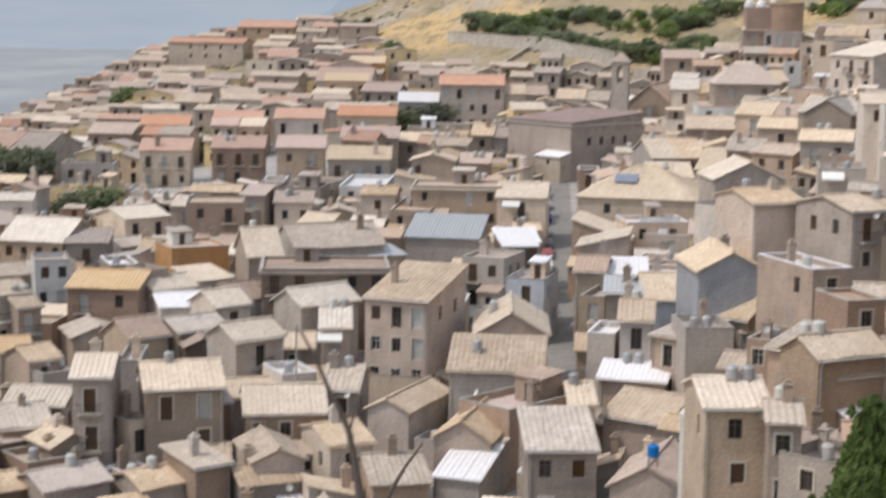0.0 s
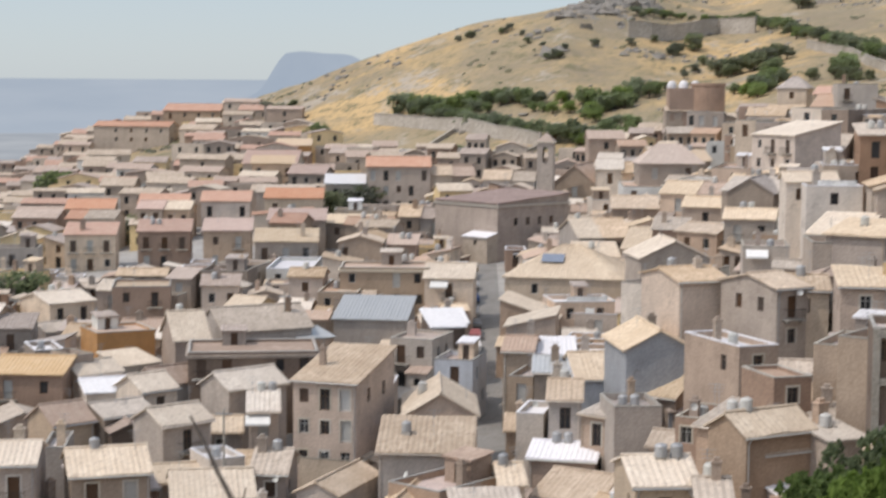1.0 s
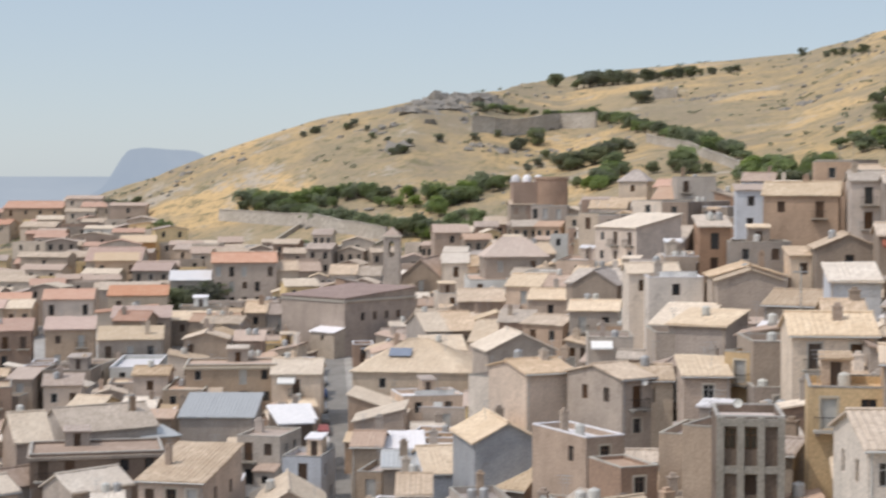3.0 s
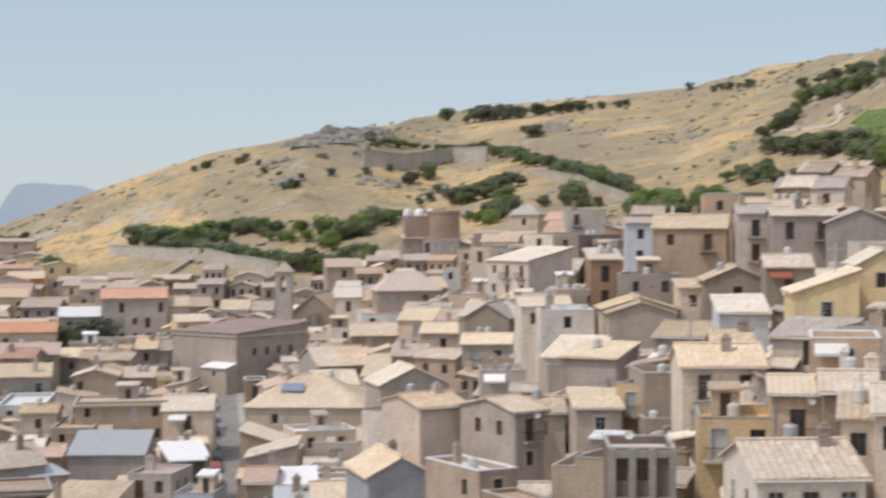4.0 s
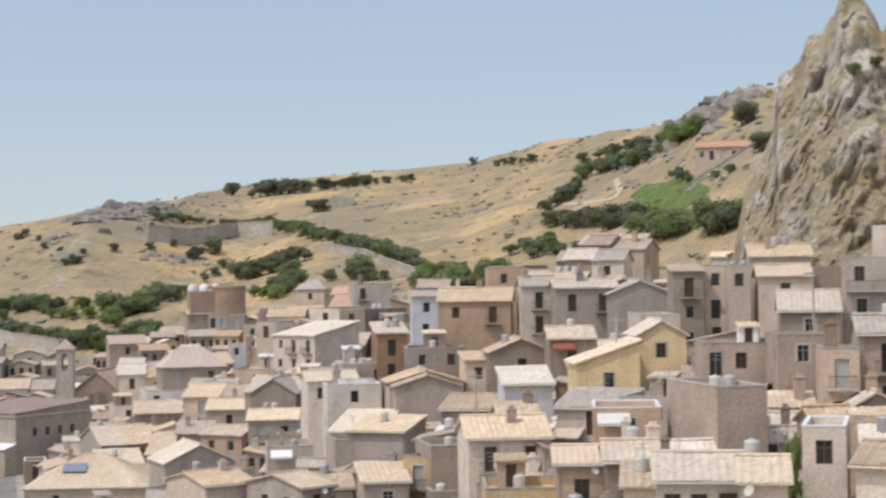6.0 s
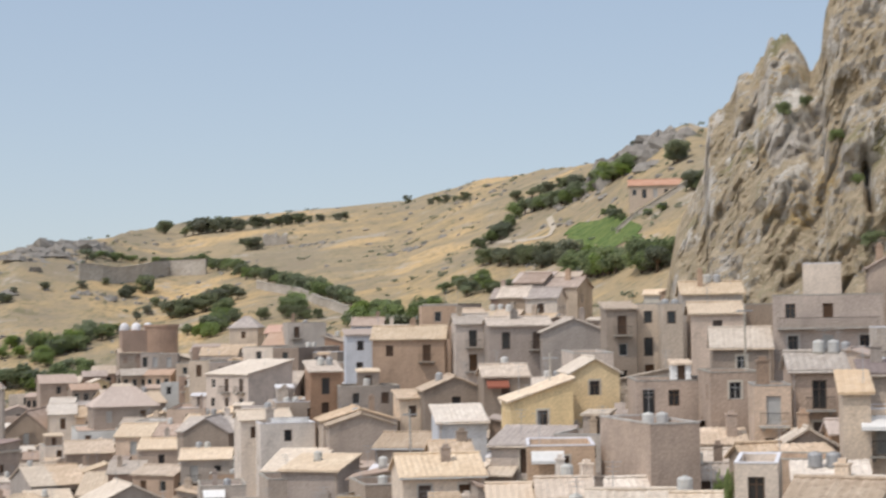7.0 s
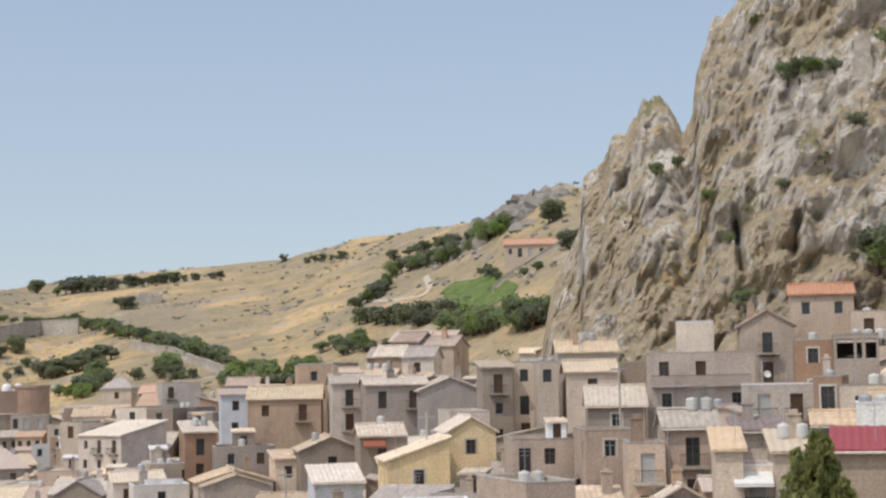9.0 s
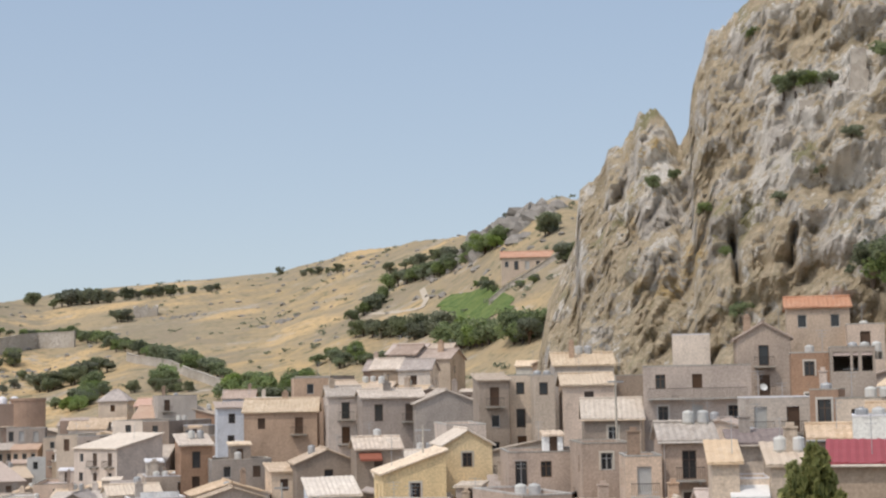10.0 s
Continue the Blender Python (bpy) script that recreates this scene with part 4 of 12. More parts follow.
    if "awning" in extra:
        av, af = [], []
        for i in range(6):
            x0 = -1.3 + i * 2.6 / 6
            k = len(av)
            av += [(x0, 0, 0), (x0 + 2.6 / 6, 0, 0), (x0 + 2.6 / 6, -1.5, -0.7), (x0, -1.5, -0.7), (x0, -1.5, -0.9), (x0 + 2.6 / 6, -1.5, -0.9), (x0, 0, 0.03), (x0 + 2.6 / 6, 0, 0.03), (x0 + 2.6 / 6, -1.5, -0.67), (x0, -1.5, -0.67)]
            af += [(k, k + 3, k + 2, k + 1), (k + 3, k + 4, k + 5, k + 2), (k + 6, k + 7, k + 8, k + 9), (k, k + 1, k + 7, k + 6)]
        part_mesh("awning", mesh_of("awning", *weld(av, af), [CLOTH if rnd.random() < 0.85 else RED_CLOTH]), top, pose(-w * 0.2, 0, h - 0.4), "white cloth awning")
    if "wash" in extra:
        for i in range(5):
            av, af = [], []
            for j in range(7):
                av += [(j * 0.2, 0.05 * math.sin(j * 1.9), 0), (j * 0.2, 0.09 * math.sin(j * 2.3 + 1), -0.9)]
            af = [(2 * j, 2 * j + 1, 2 * j + 3, 2 * j + 2) for j in range(6)]
            part_mesh("laundry", mesh_of("laundry", av, af, [CLOTH]), top, pose(-w * 0.3 + i * w * 0.13, 0.35, h + 0.75), "white washing on a line")
        lv, lf = [], []
        tube_into(lv, lf, (-w * 0.34, 0.35, h + 0.75), (w * 0.36, 0.35, h + 0.75), 0.015, 0.015, 4)
        for s in (-0.34, 0.36):
            tube_into(lv, lf, (s * w, 0.35, h - 0.5), (s * w, 0.35, h + 0.85), 0.03, 0.03, 5)
        part_mesh("washing_line", mesh_of("washing_line", lv, lf, [STEEL]), top)
    return top


def tank_source(name, mat):
    """A roof water tank: ribbed drum with a lid and a stand."""
    vs, fs = [], []
    prof = [(0.5, 0.25), (0.55, 0.3), (0.55, 0.6), (0.52, 0.63), (0.55, 0.66), (0.55, 1.0), (0.52, 1.03), (0.55, 1.06), (0.55, 1.35), (0.45, 1.5), (0.2, 1.55), (0.2, 1.63)]
    n = 14
    for r, z in prof:
        for i in range(n):
            a = 2 * math.pi * i / n
            vs.append((r * math.cos(a), r * math.sin(a), z))
    for j in range(len(prof) - 1):
        for i in range(n):
            q = (i + 1) % n
            fs.append((j * n + i, j * n + q, (j + 1) * n + q, (j + 1) * n + i))
    fs.append(tuple((len(prof) - 1) * n + i for i in range(n)))
    drum = mesh_of("drum", vs, fs, [mat])
    sv, sf = [], []
    for x0, x1, z0 in ((-0.48, -0.32, -0.8), (-0.48, -0.32, 0.1), (-0.32, 0.32, 0.1), (0.32, 0.48, 0.1), (0.32, 0.48, -0.8)):
        box_into(sv, sf, x0, x1, -0.5, 0.5, z0, 0.1 if z0 < 0 else 0.25)
    sv, sf = weld(sv, sf)
    return drum, mesh_of("stand", sv, sf, [CONCRETE])


TANKS = [tank_source("white", TANK_WHITE), tank_source("steel", STEEL), tank_source("blue", TANK_BLUE)]
TANK_LABEL = ["white plastic water tank standing on a roof", "galvanised steel water tank standing on a roof", "bright blue plastic water tank standing on a roof"]


def water_tank(p, kind, turn=0.0):
    t = tagged(new("water_tank"), TANK_LABEL[kind], "water tank", "roof water tanks")
    t.matrix_basis = pose(p[0], p[1], p[2], 0, 0, turn)
    for nm, me in zip(("drum", "stand"), TANKS[kind]):
        part_mesh(nm, me, t).scale = (0.85, 0.85, 0.72)


# ---------------------------------------------------------------- trees
def leaf_material(name, dark, light):
    m, nt, b = mat_base(name, 0.75)
    geo = nt.nodes.new("ShaderNodeNewGeometry")
    c = link_mix(nt, geo.outputs["Random Per Island"], dark, light)
    nt.links.new(per_object(nt, c, 0.75, 1.2), b.inputs["Base Color"])
    # leaves let some light through
    tr = nt.nodes.new("ShaderNodeBsdfTranslucent")
    nt.links.new(per_object(nt, c, 1.1, 1.5), tr.inputs[0])
    mx = nt.nodes.new("ShaderNodeMixShader")
    mx.inputs[0].default_value = 0.48
    nt.links.new(b.outputs[0], mx.inputs[1])
    nt.links.new(tr.outputs[0], mx.inputs[2])
    nt.links.new(mx.outputs[0], nt.nodes["Material Output"].inputs[0])
    return m


# leaf colours raised to stand in for haze over distant trees
LEAVES = [leaf_material("leaf_green_hazed", (0.164, 0.209, 0.108), (0.365, 0.418, 0.216)), leaf_material("leaf_fresh_hazed", (0.182, 0.244, 0.097), (0.402, 0.470, 0.216)), leaf_material("leaf_olive_dark_hazed", (0.2, 0.225, 0.14), (0.32, 0.34, 0.22)), leaf_material("leaf_conifer", (0.146, 0.174, 0.065), (0.365, 0.365, 0.152))]
# deep green for near trees, without the haze lightening
LEAVES.append(leaf_material("leaf_deep_green_unhazed", (0.09, 0.13, 0.045), (0.22, 0.29, 0.11)))
BARK = plain("bark", (0.14, 0.1, 0.07), 0.95)


def leaf_into(vs, fs, c, s, rnd):
    """A small clump: three bent leaf blades."""
    for _ in range(3):
        n = Vector((rnd.uniform(-1, 1), rnd.uniform(-1, 1), rnd.uniform(-0.2, 1))).normalized()
        u = n.orthogonal().normalized()
        u.rotate(Euler((rnd.uniform(0, 6), rnd.uniform(0, 6), rnd.uniform(0, 6))))
        w = n.cross(u).normalized()
        k = len(vs)
        for p in (c - u * s, c + w * s * 0.6 + n * s * 0.2, c + u * s, c - w * s * 0.6 + n * s * 0.2):
            vs.append(tuple(p))
        fs.append((k, k + 1, k + 2, k + 3))


def tree_source(kind, seed):
    """Unit tree, 1 high: trunk with limbs, uneven crown of leaf clumps in lobes with gaps."""
    rnd = random.Random(seed)
    tv, tf, cv, cf = [], [], [], []
    tall = kind == 3
    tube_into(tv, tf, (0, 0, -0.15), (0.02, 0.0, 0.34), 0.045, 0.032, 7)
    lobes = []
    if tall:
        tube_into(tv, tf, (0.02, 0, 0.34), (0, 0, 0.95), 0.032, 0.008, 6)
        for i in range(26):
            z = 0.12 + 0.84 * i / 25
            rad = 0.27 * (1 - z) ** 0.75 + 0.03
            a = i * 2.4
            lobes.append((Vector((rad * 0.6 * math.cos(a), rad * 0.6 * math.sin(a), z)), rad * 0.7, 22))
    else:
        for i in range(12):
            a = i * 2.4 + rnd.uniform(-0.4, 0.4)
            q = rnd.uniform(0.1, 0.34)
            c = Vector((q * math.cos(a), q * math.sin(a), rnd.uniform(0.3, 0.82) - 0.25 * q))
            tube_into(tv, tf, (0.02, 0, 0.3), tuple(c), 0.026, 0.008, 5)
            lobes.append((c, rnd.uniform(0.13, 0.23), 62))
    for c, rad, n in lobes:
        for _ in range(n):
            v = Vector((rnd.gauss(0, 1), rnd.gauss(0, 1), rnd.gauss(0, 0.8))).normalized() * rad * rnd.uniform(0.55, 1.08)
            leaf_into(cv, cf, c + v, rnd.uniform(0.035, 0.06), rnd)
    return mesh_of("trunk", tv, tf, [BARK]), mesh_of("crown", cv, cf, [LEAVES[kind]])


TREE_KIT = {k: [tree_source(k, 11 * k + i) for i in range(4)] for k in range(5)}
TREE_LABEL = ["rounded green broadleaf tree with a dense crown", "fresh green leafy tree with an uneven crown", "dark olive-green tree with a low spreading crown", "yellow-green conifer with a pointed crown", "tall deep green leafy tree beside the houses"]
tree_rnd = random.Random(5)


def tree(x, y, h, kind, wide=0.0):
    if h < 4.7:
        t = tagged(new("bush"), "low rounded green bush on the dry slope", "bush", "bushes")
    else:
        t = tagged(new("tree"), TREE_LABEL[kind], "tree", "trees")
    trunk, crown = tree_rnd.choice(TREE_KIT[kind])
    t.matrix_basis = pose(x, y, ground(x, y), 0, 0, tree_rnd.uniform(0, 360))
    s = h * tree_rnd.uniform(0.85, 1.12)
    wide = wide or tree_rnd.uniform(0.95, 1.3) * (0.8 if kind == 3 else 1.1)
    for nm, me in (("trunk", trunk), ("crown", crown)):
        ob = part_mesh(nm, me, t)
        ob.scale = (s * wide, s * wide, s)
    return t


def along(pts, u):
    """A place along a bent line, u from 0 to 1, by length."""
    pts = [Vector(p) for p in pts]
    seg = [(pts[i + 1] - pts[i]).length for i in range(len(pts) - 1)]
    d = u * sum(seg)
    for i, s in enumerate(seg):
        if d <= s or i == len(seg) - 1:
            return pts[i].lerp(pts[i + 1], min(1.0, d / max(s, 1e-6)))
        d -= s


def tree_row(pts, n, h, kind):
    for i in range(n):
        p = along(pts, (i + 0.5) / n)
        tree(p.x + tree_rnd.uniform(-1.6, 1.6), p.y + tree_rnd.uniform(-2, 2), h * tree_rnd.uniform(0.8, 1.15), kind)


def stone_wall_material():
    m, nt, b = mat_base("rubble_stone_wall", 0.95)
    tc = nt.nodes.new("ShaderNodeTexCoord")
    v = nt.nodes.new("ShaderNodeTexVoronoi")
    v.inputs["Scale"].default_value = 1.6
    nt.links.new(tc.outputs["Object"], v.inputs["Vector"])
    sep = nt.nodes.new("ShaderNodeSeparateColor")
    nt.links.new(v.outputs["Color"], sep.inputs[0])
    c = link_mix(nt, sep.outputs[0], (0.36, 0.32, 0.28), (0.55, 0.51, 0.45))
    c = link_mix(nt, ramp(nt, noise_node(nt, 0.15, 5), 0.4, 0.65), c, (0.38, 0.34, 0.29))
    nt.links.new(c, b.inputs["Base Color"])
    bump(nt, b, v.outputs["Distance"], 0.7, 0.1)
    return m


RUBBLE = stone_wall_material()


def retaining_wall(pts, h):
    """A battered stone wall under a road, with a coping, following the slope."""
    n = max(4, int(sum((Vector(pts[i + 1]) - Vector(pts[i])).length for i in range(len(pts) - 1)) / 4))
    vs, fs = [], []
    for i in range(n + 1):
        p, q = along(pts, i / n), along(pts, min(1.0, i / n + 0.01))
        o = along(pts, max(0.0, i / n - 0.01))
        t = (q - o).normalized()
        s = Vector((t.y, -t.x))
        if s.dot(p) > 0:
            s = -s
        z = ground(p.x, p.y)
        for e, zz in ((0.5, -3.0), (0.15, h - 0.25), (0.32, h - 0.25), (0.32, h), (-0.5, h), (-0.5, -3.0)):
            vs.append((p.x + s.x * e, p.y + s.y * e, z + zz))
    for i in range(n):
        for j in range(5):
            k = i * 6 + j
            fs.append((k, k + 1, k + 7, k + 6))
    fs += [(0, 5, 4, 3, 2, 1), tuple(n * 6 + j for j in range(6))]
    return tagged(new("retaining_wall", mesh_of("retaining_wall", vs, fs, [RUBBLE])), "long rubble stone retaining wall below the hill road", "wall", kind="structure")


def strip(name, pts, width, lift, mat, label, category):
    """A road or track laid on the ground."""
    n = max(6, int(sum((Vector(pts[i + 1]) - Vector(pts[i])).length for i in range(len(pts) - 1)) / 3))
    vs, fs = [], []
    for i in range(n + 1):
        p = along(pts, i / n)
        t = (along(pts, min(1, i / n + 0.02)) - along(pts, max(0, i / n - 0.02))).normalized()
        s = Vector((t.y, -t.x))
        for e in (-0.5, -0.2, 0.2, 0.5):
            q = p + s * (e * width)
            vs.append((q.x, q.y, ground(q.x, q.y) + lift))
    for i in range(n):
        for j in range(3):
            k = i * 4 + j
            fs.append((k, k + 1, k + 5, k + 4))
    return tagged(new(name, mesh_of(name, vs, fs, [mat])), label, category, kind="structure")


def rough_stone_into(vs, fs, c, s, rnd, flat=0.7):
    """An angular boulder from a stretched, roughened ball."""
    k, n, m = len(vs), 8, 5
    sh = Vector((rnd.uniform(0, 50), rnd.uniform(0, 50), 0))
    st = Vector((rnd.uniform(0.7, 1.4), rnd.uniform(0.7, 1.4), flat * rnd.uniform(0.6, 1.2)))
    for j in range(m + 1):
        th = math.pi * j / m
        for i in range(n):
            a = 2 * math.pi * i / n
            d = Vector((math.sin(th) * math.cos(a), math.sin(th) * math.sin(a), math.cos(th)))
            q = d * (s * (1 + 0.8 * noise.noise(d * 1.4 + sh) + 0.35 * noise.noise(d * 3.5 + sh)))
            vs.append((c.x + q.x * st.x, c.y + q.y * st.y, c.z + q.z * st.z))
    for j in range(m):
        for i in range(n):
            o = (i + 1) % n
            fs.append((k + j * n + i, k + (j + 1) * n + i, k + (j + 1) * n + o, k + j * n + o))


BOULDER = plaster("boulder_limestone", (0.33, 0.3, 0.26), (0.2, 0.18, 0.15))
GREEN_FIELD, fnt, fb = mat_base("vineyard_green", 0.9)
fnt.links.new(link_mix(fnt, ramp(fnt, noise_node(fnt, 0.4, 6), 0.35, 0.65), (0.07, 0.12, 0.03), (0.16, 0.2, 0.06)), fb.inputs["Base Color"])
TRACK = plain("pale_track_gravel", (0.5, 0.44, 0.36), 0.95)


def far_ring(a0, a1, u0, u1, rnd):
    """A random place on the hill between town edge and ridge."""
    a = rnd.uniform(a0, a1)
    e, r = float(np.interp(a, *EDGE)), float(np.interp(a, *RIDGE_R))
    return on(a, e + (r - e) * rnd.uniform(u0, u1))


def scatter():
    rnd = random.Random(21)
    vs, fs = [], []
    for _ in range(900):
        p = far_ring(-12, 27, 0.05, 1.0, rnd)
        if noise.noise(Vector((p.x * 0.012, p.y * 0.012, 5.0))) < 0.05:
            continue
        rough_stone_into(vs, fs, p, rnd.uniform(0.3, 1.3), rnd)
    # rocky brows
    for x, y, rx, ry, n, s in ((52, 612, 16, 26, 46, 4.2), (66, 642, 12, 9, 30, 5.0), (32, 556, 5, 4, 9, 3.6), (30, 585, 10, 8, 22, 1.4), (83, 560, 28, 8, 40, 1.6), (150, 640, 10, 8, 24, 1.5), (212, 470, 16, 30, 70, 4.2), (205, 505, 10, 20, 40, 2.0), (165, 560, 20, 10, 30, 1.5)):
        for _ in range(n):
            q, w = rnd.gauss(0, 0.5), rnd.gauss(0, 0.5)
            px, py = x + q * rx, y + w * ry
            rough_stone_into(vs, fs, Vector((px, py, ground(px, py) - 0.35 * s)), s * rnd.uniform(0.5, 1.1), rnd, 0.8)
    tagged(new("boulders", mesh_of("boulders", vs, fs, [BOULDER])), "grey limestone boulders scattered over the dry hillside", "boulders", kind="stuff")
    vs, fs = [], []
    for _ in range(1500):
        p = far_ring(-14, 27, 0.0, 1.0, rnd)
        if noise.noise(Vector((p.x * 0.02, p.y * 0.02, 9.0))) < 0.12:
            continue
        s = rnd.uniform(0.5, 1.5)
        for _ in range(12):
            leaf_into(vs, fs, p + Vector((rnd.gauss(0, 0.5) * s, rnd.gauss(0, 0.5) * s, rnd.uniform(0.05, 0.7) * s)), 0.3 * s, rnd)
    for _ in range(500):
        a = rnd.uniform(25, 45)
        r0 = float(np.interp(a, [24.6, 27, 30, 34, 40, 60], [236, 226, 212, 202, 194, 184]))
        p = on(a, r0 - rnd.uniform(4, 10))
        s = rnd.uniform(0.6, 1.6)
        for _ in range(12):
            leaf_into(vs, fs, p + Vector((rnd.gauss(0, 0.5) * s, rnd.gauss(0, 0.5) * s, rnd.uniform(0.05, 0.7) * s)), 0.3 * s, rnd)
    tagged(new("scrub", mesh_of("scrub", vs, fs, [LEAVES[2]])), "low dark scrub dotted over the dry hillside", "scrub", kind="stuff")


scatter()


def round_tower(x, y, z, r, h):
    """A drum tower of brown stone with three white domes beside it on a block."""
    top = tagged(new("round_tower"), "brown stone round tower with white domed vents", "tower")
    top.matrix_basis = pose(x, y, z)
    n = 28
    vs, fs = [], []
    for q, zz in ((1.04, -6), (1.04, 0.6), (1.0, 0.8), (1.0, h - 0.7), (1.05, h - 0.6), (1.05, h), (0.9, h), (0.9, h - 0.8)):
        for i in range(n):
            a = 2 * math.pi * i / n
            vs.append((r * q * math.cos(a), r * q * math.sin(a), zz))
    for j in range(7):
        for i in range(n):
            k = (i + 1) % n
            fs.append((j * n + i, j * n + k, (j + 1) * n + k, (j + 1) * n + i))
    fs.append(tuple(7 * n + i for i in range(n)))
    part_mesh("drum_wall", mesh_of("drum_wall", vs, fs, [WALLS["brown"]]), top)
    vs, fs = [], []
    box_into(vs, fs, -r * 2.3, -r * 0.6, -r * 0.5, r * 0.9, -6, h - 1.2)
    part_mesh("block", mesh_of("block", vs, fs, [WALLS["brown"]]), top)
    for i in range(3):
        vs, fs = [], []
        prof = [(1.15, 0), (1.15, 0.5), (1.05, 1.0), (0.75, 1.45), (0.3, 1.7)]
        for q, zz in prof:
            for k in range(12):
                a = 2 * math.pi * k / 12
                vs.append((q * math.cos(a), q * math.sin(a), zz))
        for j in range(4):
            for k in range(12):
                o = (k + 1) % 12
                fs.append((j * 12 + k, j * 12 + o, (j + 1) * 12 + o, (j + 1) * 12 + k))
        fs.append(tuple(48 + k for k in range(12)))
        part_mesh("dome", mesh_of("dome", vs, fs, [ROOFS["white"]]), top, pose(-r * 2.1 + i * 2.7, 0, h - 1.2), "small white dome")


def bell_tower(x, y, z, w, h, yaw):
    """A square belfry with an arched opening and a low pyramid roof."""
    top = tagged(new("bell_tower"), "slim grey stone bell tower with an open belfry", "bell tower")
    top.matrix_basis = pose(x, y, z, 0, 0, yaw)
    vs, fs = [], []
    b0, b1 = h - 4.2, h - 1.2
    for s, ux, inw in (((-w / 2, -w / 2, 0), (1, 0, 0), (0, 1, 0)), ((w / 2, -w / 2, 0), (0, 1, 0), (-1, 0, 0)), ((-w / 2, w / 2, 0), (1, 0, 0), (0, -1, 0)), ((-w / 2, -w / 2, 0), (0, 1, 0), (1, 0, 0))):
        wall_panel(vs, fs, s, ux, w, -8, h, [(w * 0.33, w * 0.67, b0, b1), (w * 0.38, w * 0.62, b1, b1 + 0.35)], inw, 0.5)
    part_mesh("shaft", mesh_of("shaft", *weld(vs, fs), [WALLS["grey"]]), top)
    vs, fs = [], []
    box_into(vs, fs, -w / 2 - 0.3, w / 2 + 0.3, -w / 2 - 0.3, w / 2 + 0.3, h, h + 0.3)
    part_mesh("cornice", mesh_of("cornice", vs, fs, [FRAME]), top)
    k = w / 2 + 0.15
    part_mesh("roof", mesh_of("roof", [(-k, -k, h + 0.3), (k, -k, h + 0.3), (k, k, h + 0.3), (-k, k, h + 0.3), (0, 0, h + 2.2)], [(0, 1, 4), (1, 2, 4), (2, 3, 4), (3, 0, 4), (0, 3, 2, 1)], [ROOFS["ash"]]), top)


def ruin(x, y, w, h):
    """Broken stone walls of a roofless farm building."""
    top = tagged(new("ruin"), "roofless ruined brown stone farm building on the hill", "ruin")
    top.matrix_basis = pose(x, y, ground(x, y), 0, 0, -15)
    rnd = random.Random(3)
    for px, py, lx, ly in ((0, 0, w, 0.7), (0, 8, w, 0.7), (0, 0.7, 0.7, 7.3), (w - 0.7, 0.7, 0.7, 7.3), (w * 0.5, 0.7, 0.7, 7.3)):
        vs, fs = [], []
        n = 8
        for i in range(n + 1):
            u = i / n
            zz = h * rnd.uniform(0.55, 1.0)
            a = (px + lx * u, py) if lx > ly else (px, py + ly * u)
            b = (a[0], a[1] + ly) if lx > ly else (a[0] + lx, a[1])
            vs += [(a[0], a[1], -2), (b[0], b[1], -2), (b[0], b[1], zz), (a[0], a[1], zz)]
        for i in range(n):
            for j in range(4):
                o = (j + 1) % 4
                fs.append((i * 4 + j, i * 4 + o, i * 4 + 4 + o, i * 4 + 4 + j))
        fs += [(0, 1, 2, 3), tuple(n * 4 + j for j in (3, 2, 1, 0))]
        part_mesh("broken_wall", mesh_of("broken_wall", vs, fs, [RUBBLE]), top)


# ---------------------------------------------------------------- cars
CAR_PAINTS = [plain("car_white", (0.7, 0.7, 0.7), 0.3), plain("car_grey", (0.2, 0.21, 0.22), 0.3, 0.3), plain("car_red", (0.35, 0.03, 0.03), 0.3), plain("car_blue", (0.05, 0.1, 0.25), 0.3), plain("car_silver", (0.5, 0.5, 0.5), 0.3, 0.5)]
CAR_NAMES = ["white", "dark grey", "red", "blue", "silver"]
RUBBER = plain("tyre_rubber", (0.02, 0.02, 0.02), 0.9)


def car_meshes():
    prof = [(-2.0, 0.35), (-2.05, 0.75), (-1.9, 0.95), (-1.2, 1.02), (-0.55, 1.45), (0.95, 1.5), (1.6, 1.05), (2.0, 0.95), (2.05, 0.5), (1.95, 0.3)]
    vs = [(0.82 * (0.82 if z > 1.2 else 1.0) * s, y, z) for s in (-1, 1) for y, z in prof]
    n = len(prof)
    body_f = [(i, (i + 1) % n, n + (i + 1) % n, n + i) for i in range(n)] + [tuple(range(n - 1, -1, -1)), tuple(range(n, 2 * n))]
    gv = [(0.83 * s * (0.86 if z > 1.2 else 1.0), y, z) for s in (-1, 1) for y, z in ((-1.0, 1.04), (-0.45, 1.38), (0.85, 1.42), (1.4, 1.06))]
    gf = [(3, 2, 1, 0), (4, 5, 6, 7)]
    wv, wf = [], []
    tube_into(wv, wf, (-0.1, 0, 0), (0.1, 0, 0), 0.31, 0.31, 14)
    return (vs, body_f), (gv, gf), (wv, wf)


CAR = car_meshes()
CAR_GLASS = mesh_of("side_window", CAR[1][0], CAR[1][1], [GLASS])
CAR_WHEEL = mesh_of("wheel", CAR[2][0], CAR[2][1], [RUBBER])
CAR_BODY = [mesh_of("body", CAR[0][0], CAR[0][1], [p]) for p in CAR_PAINTS]
SCREEN = mesh_of("windscreen", [(-0.66, -1.19, 1.05), (0.66, -1.19, 1.05), (0.6, -0.6, 1.44), (-0.6, -0.6, 1.44)], [(0, 1, 2, 3)], [GLASS])


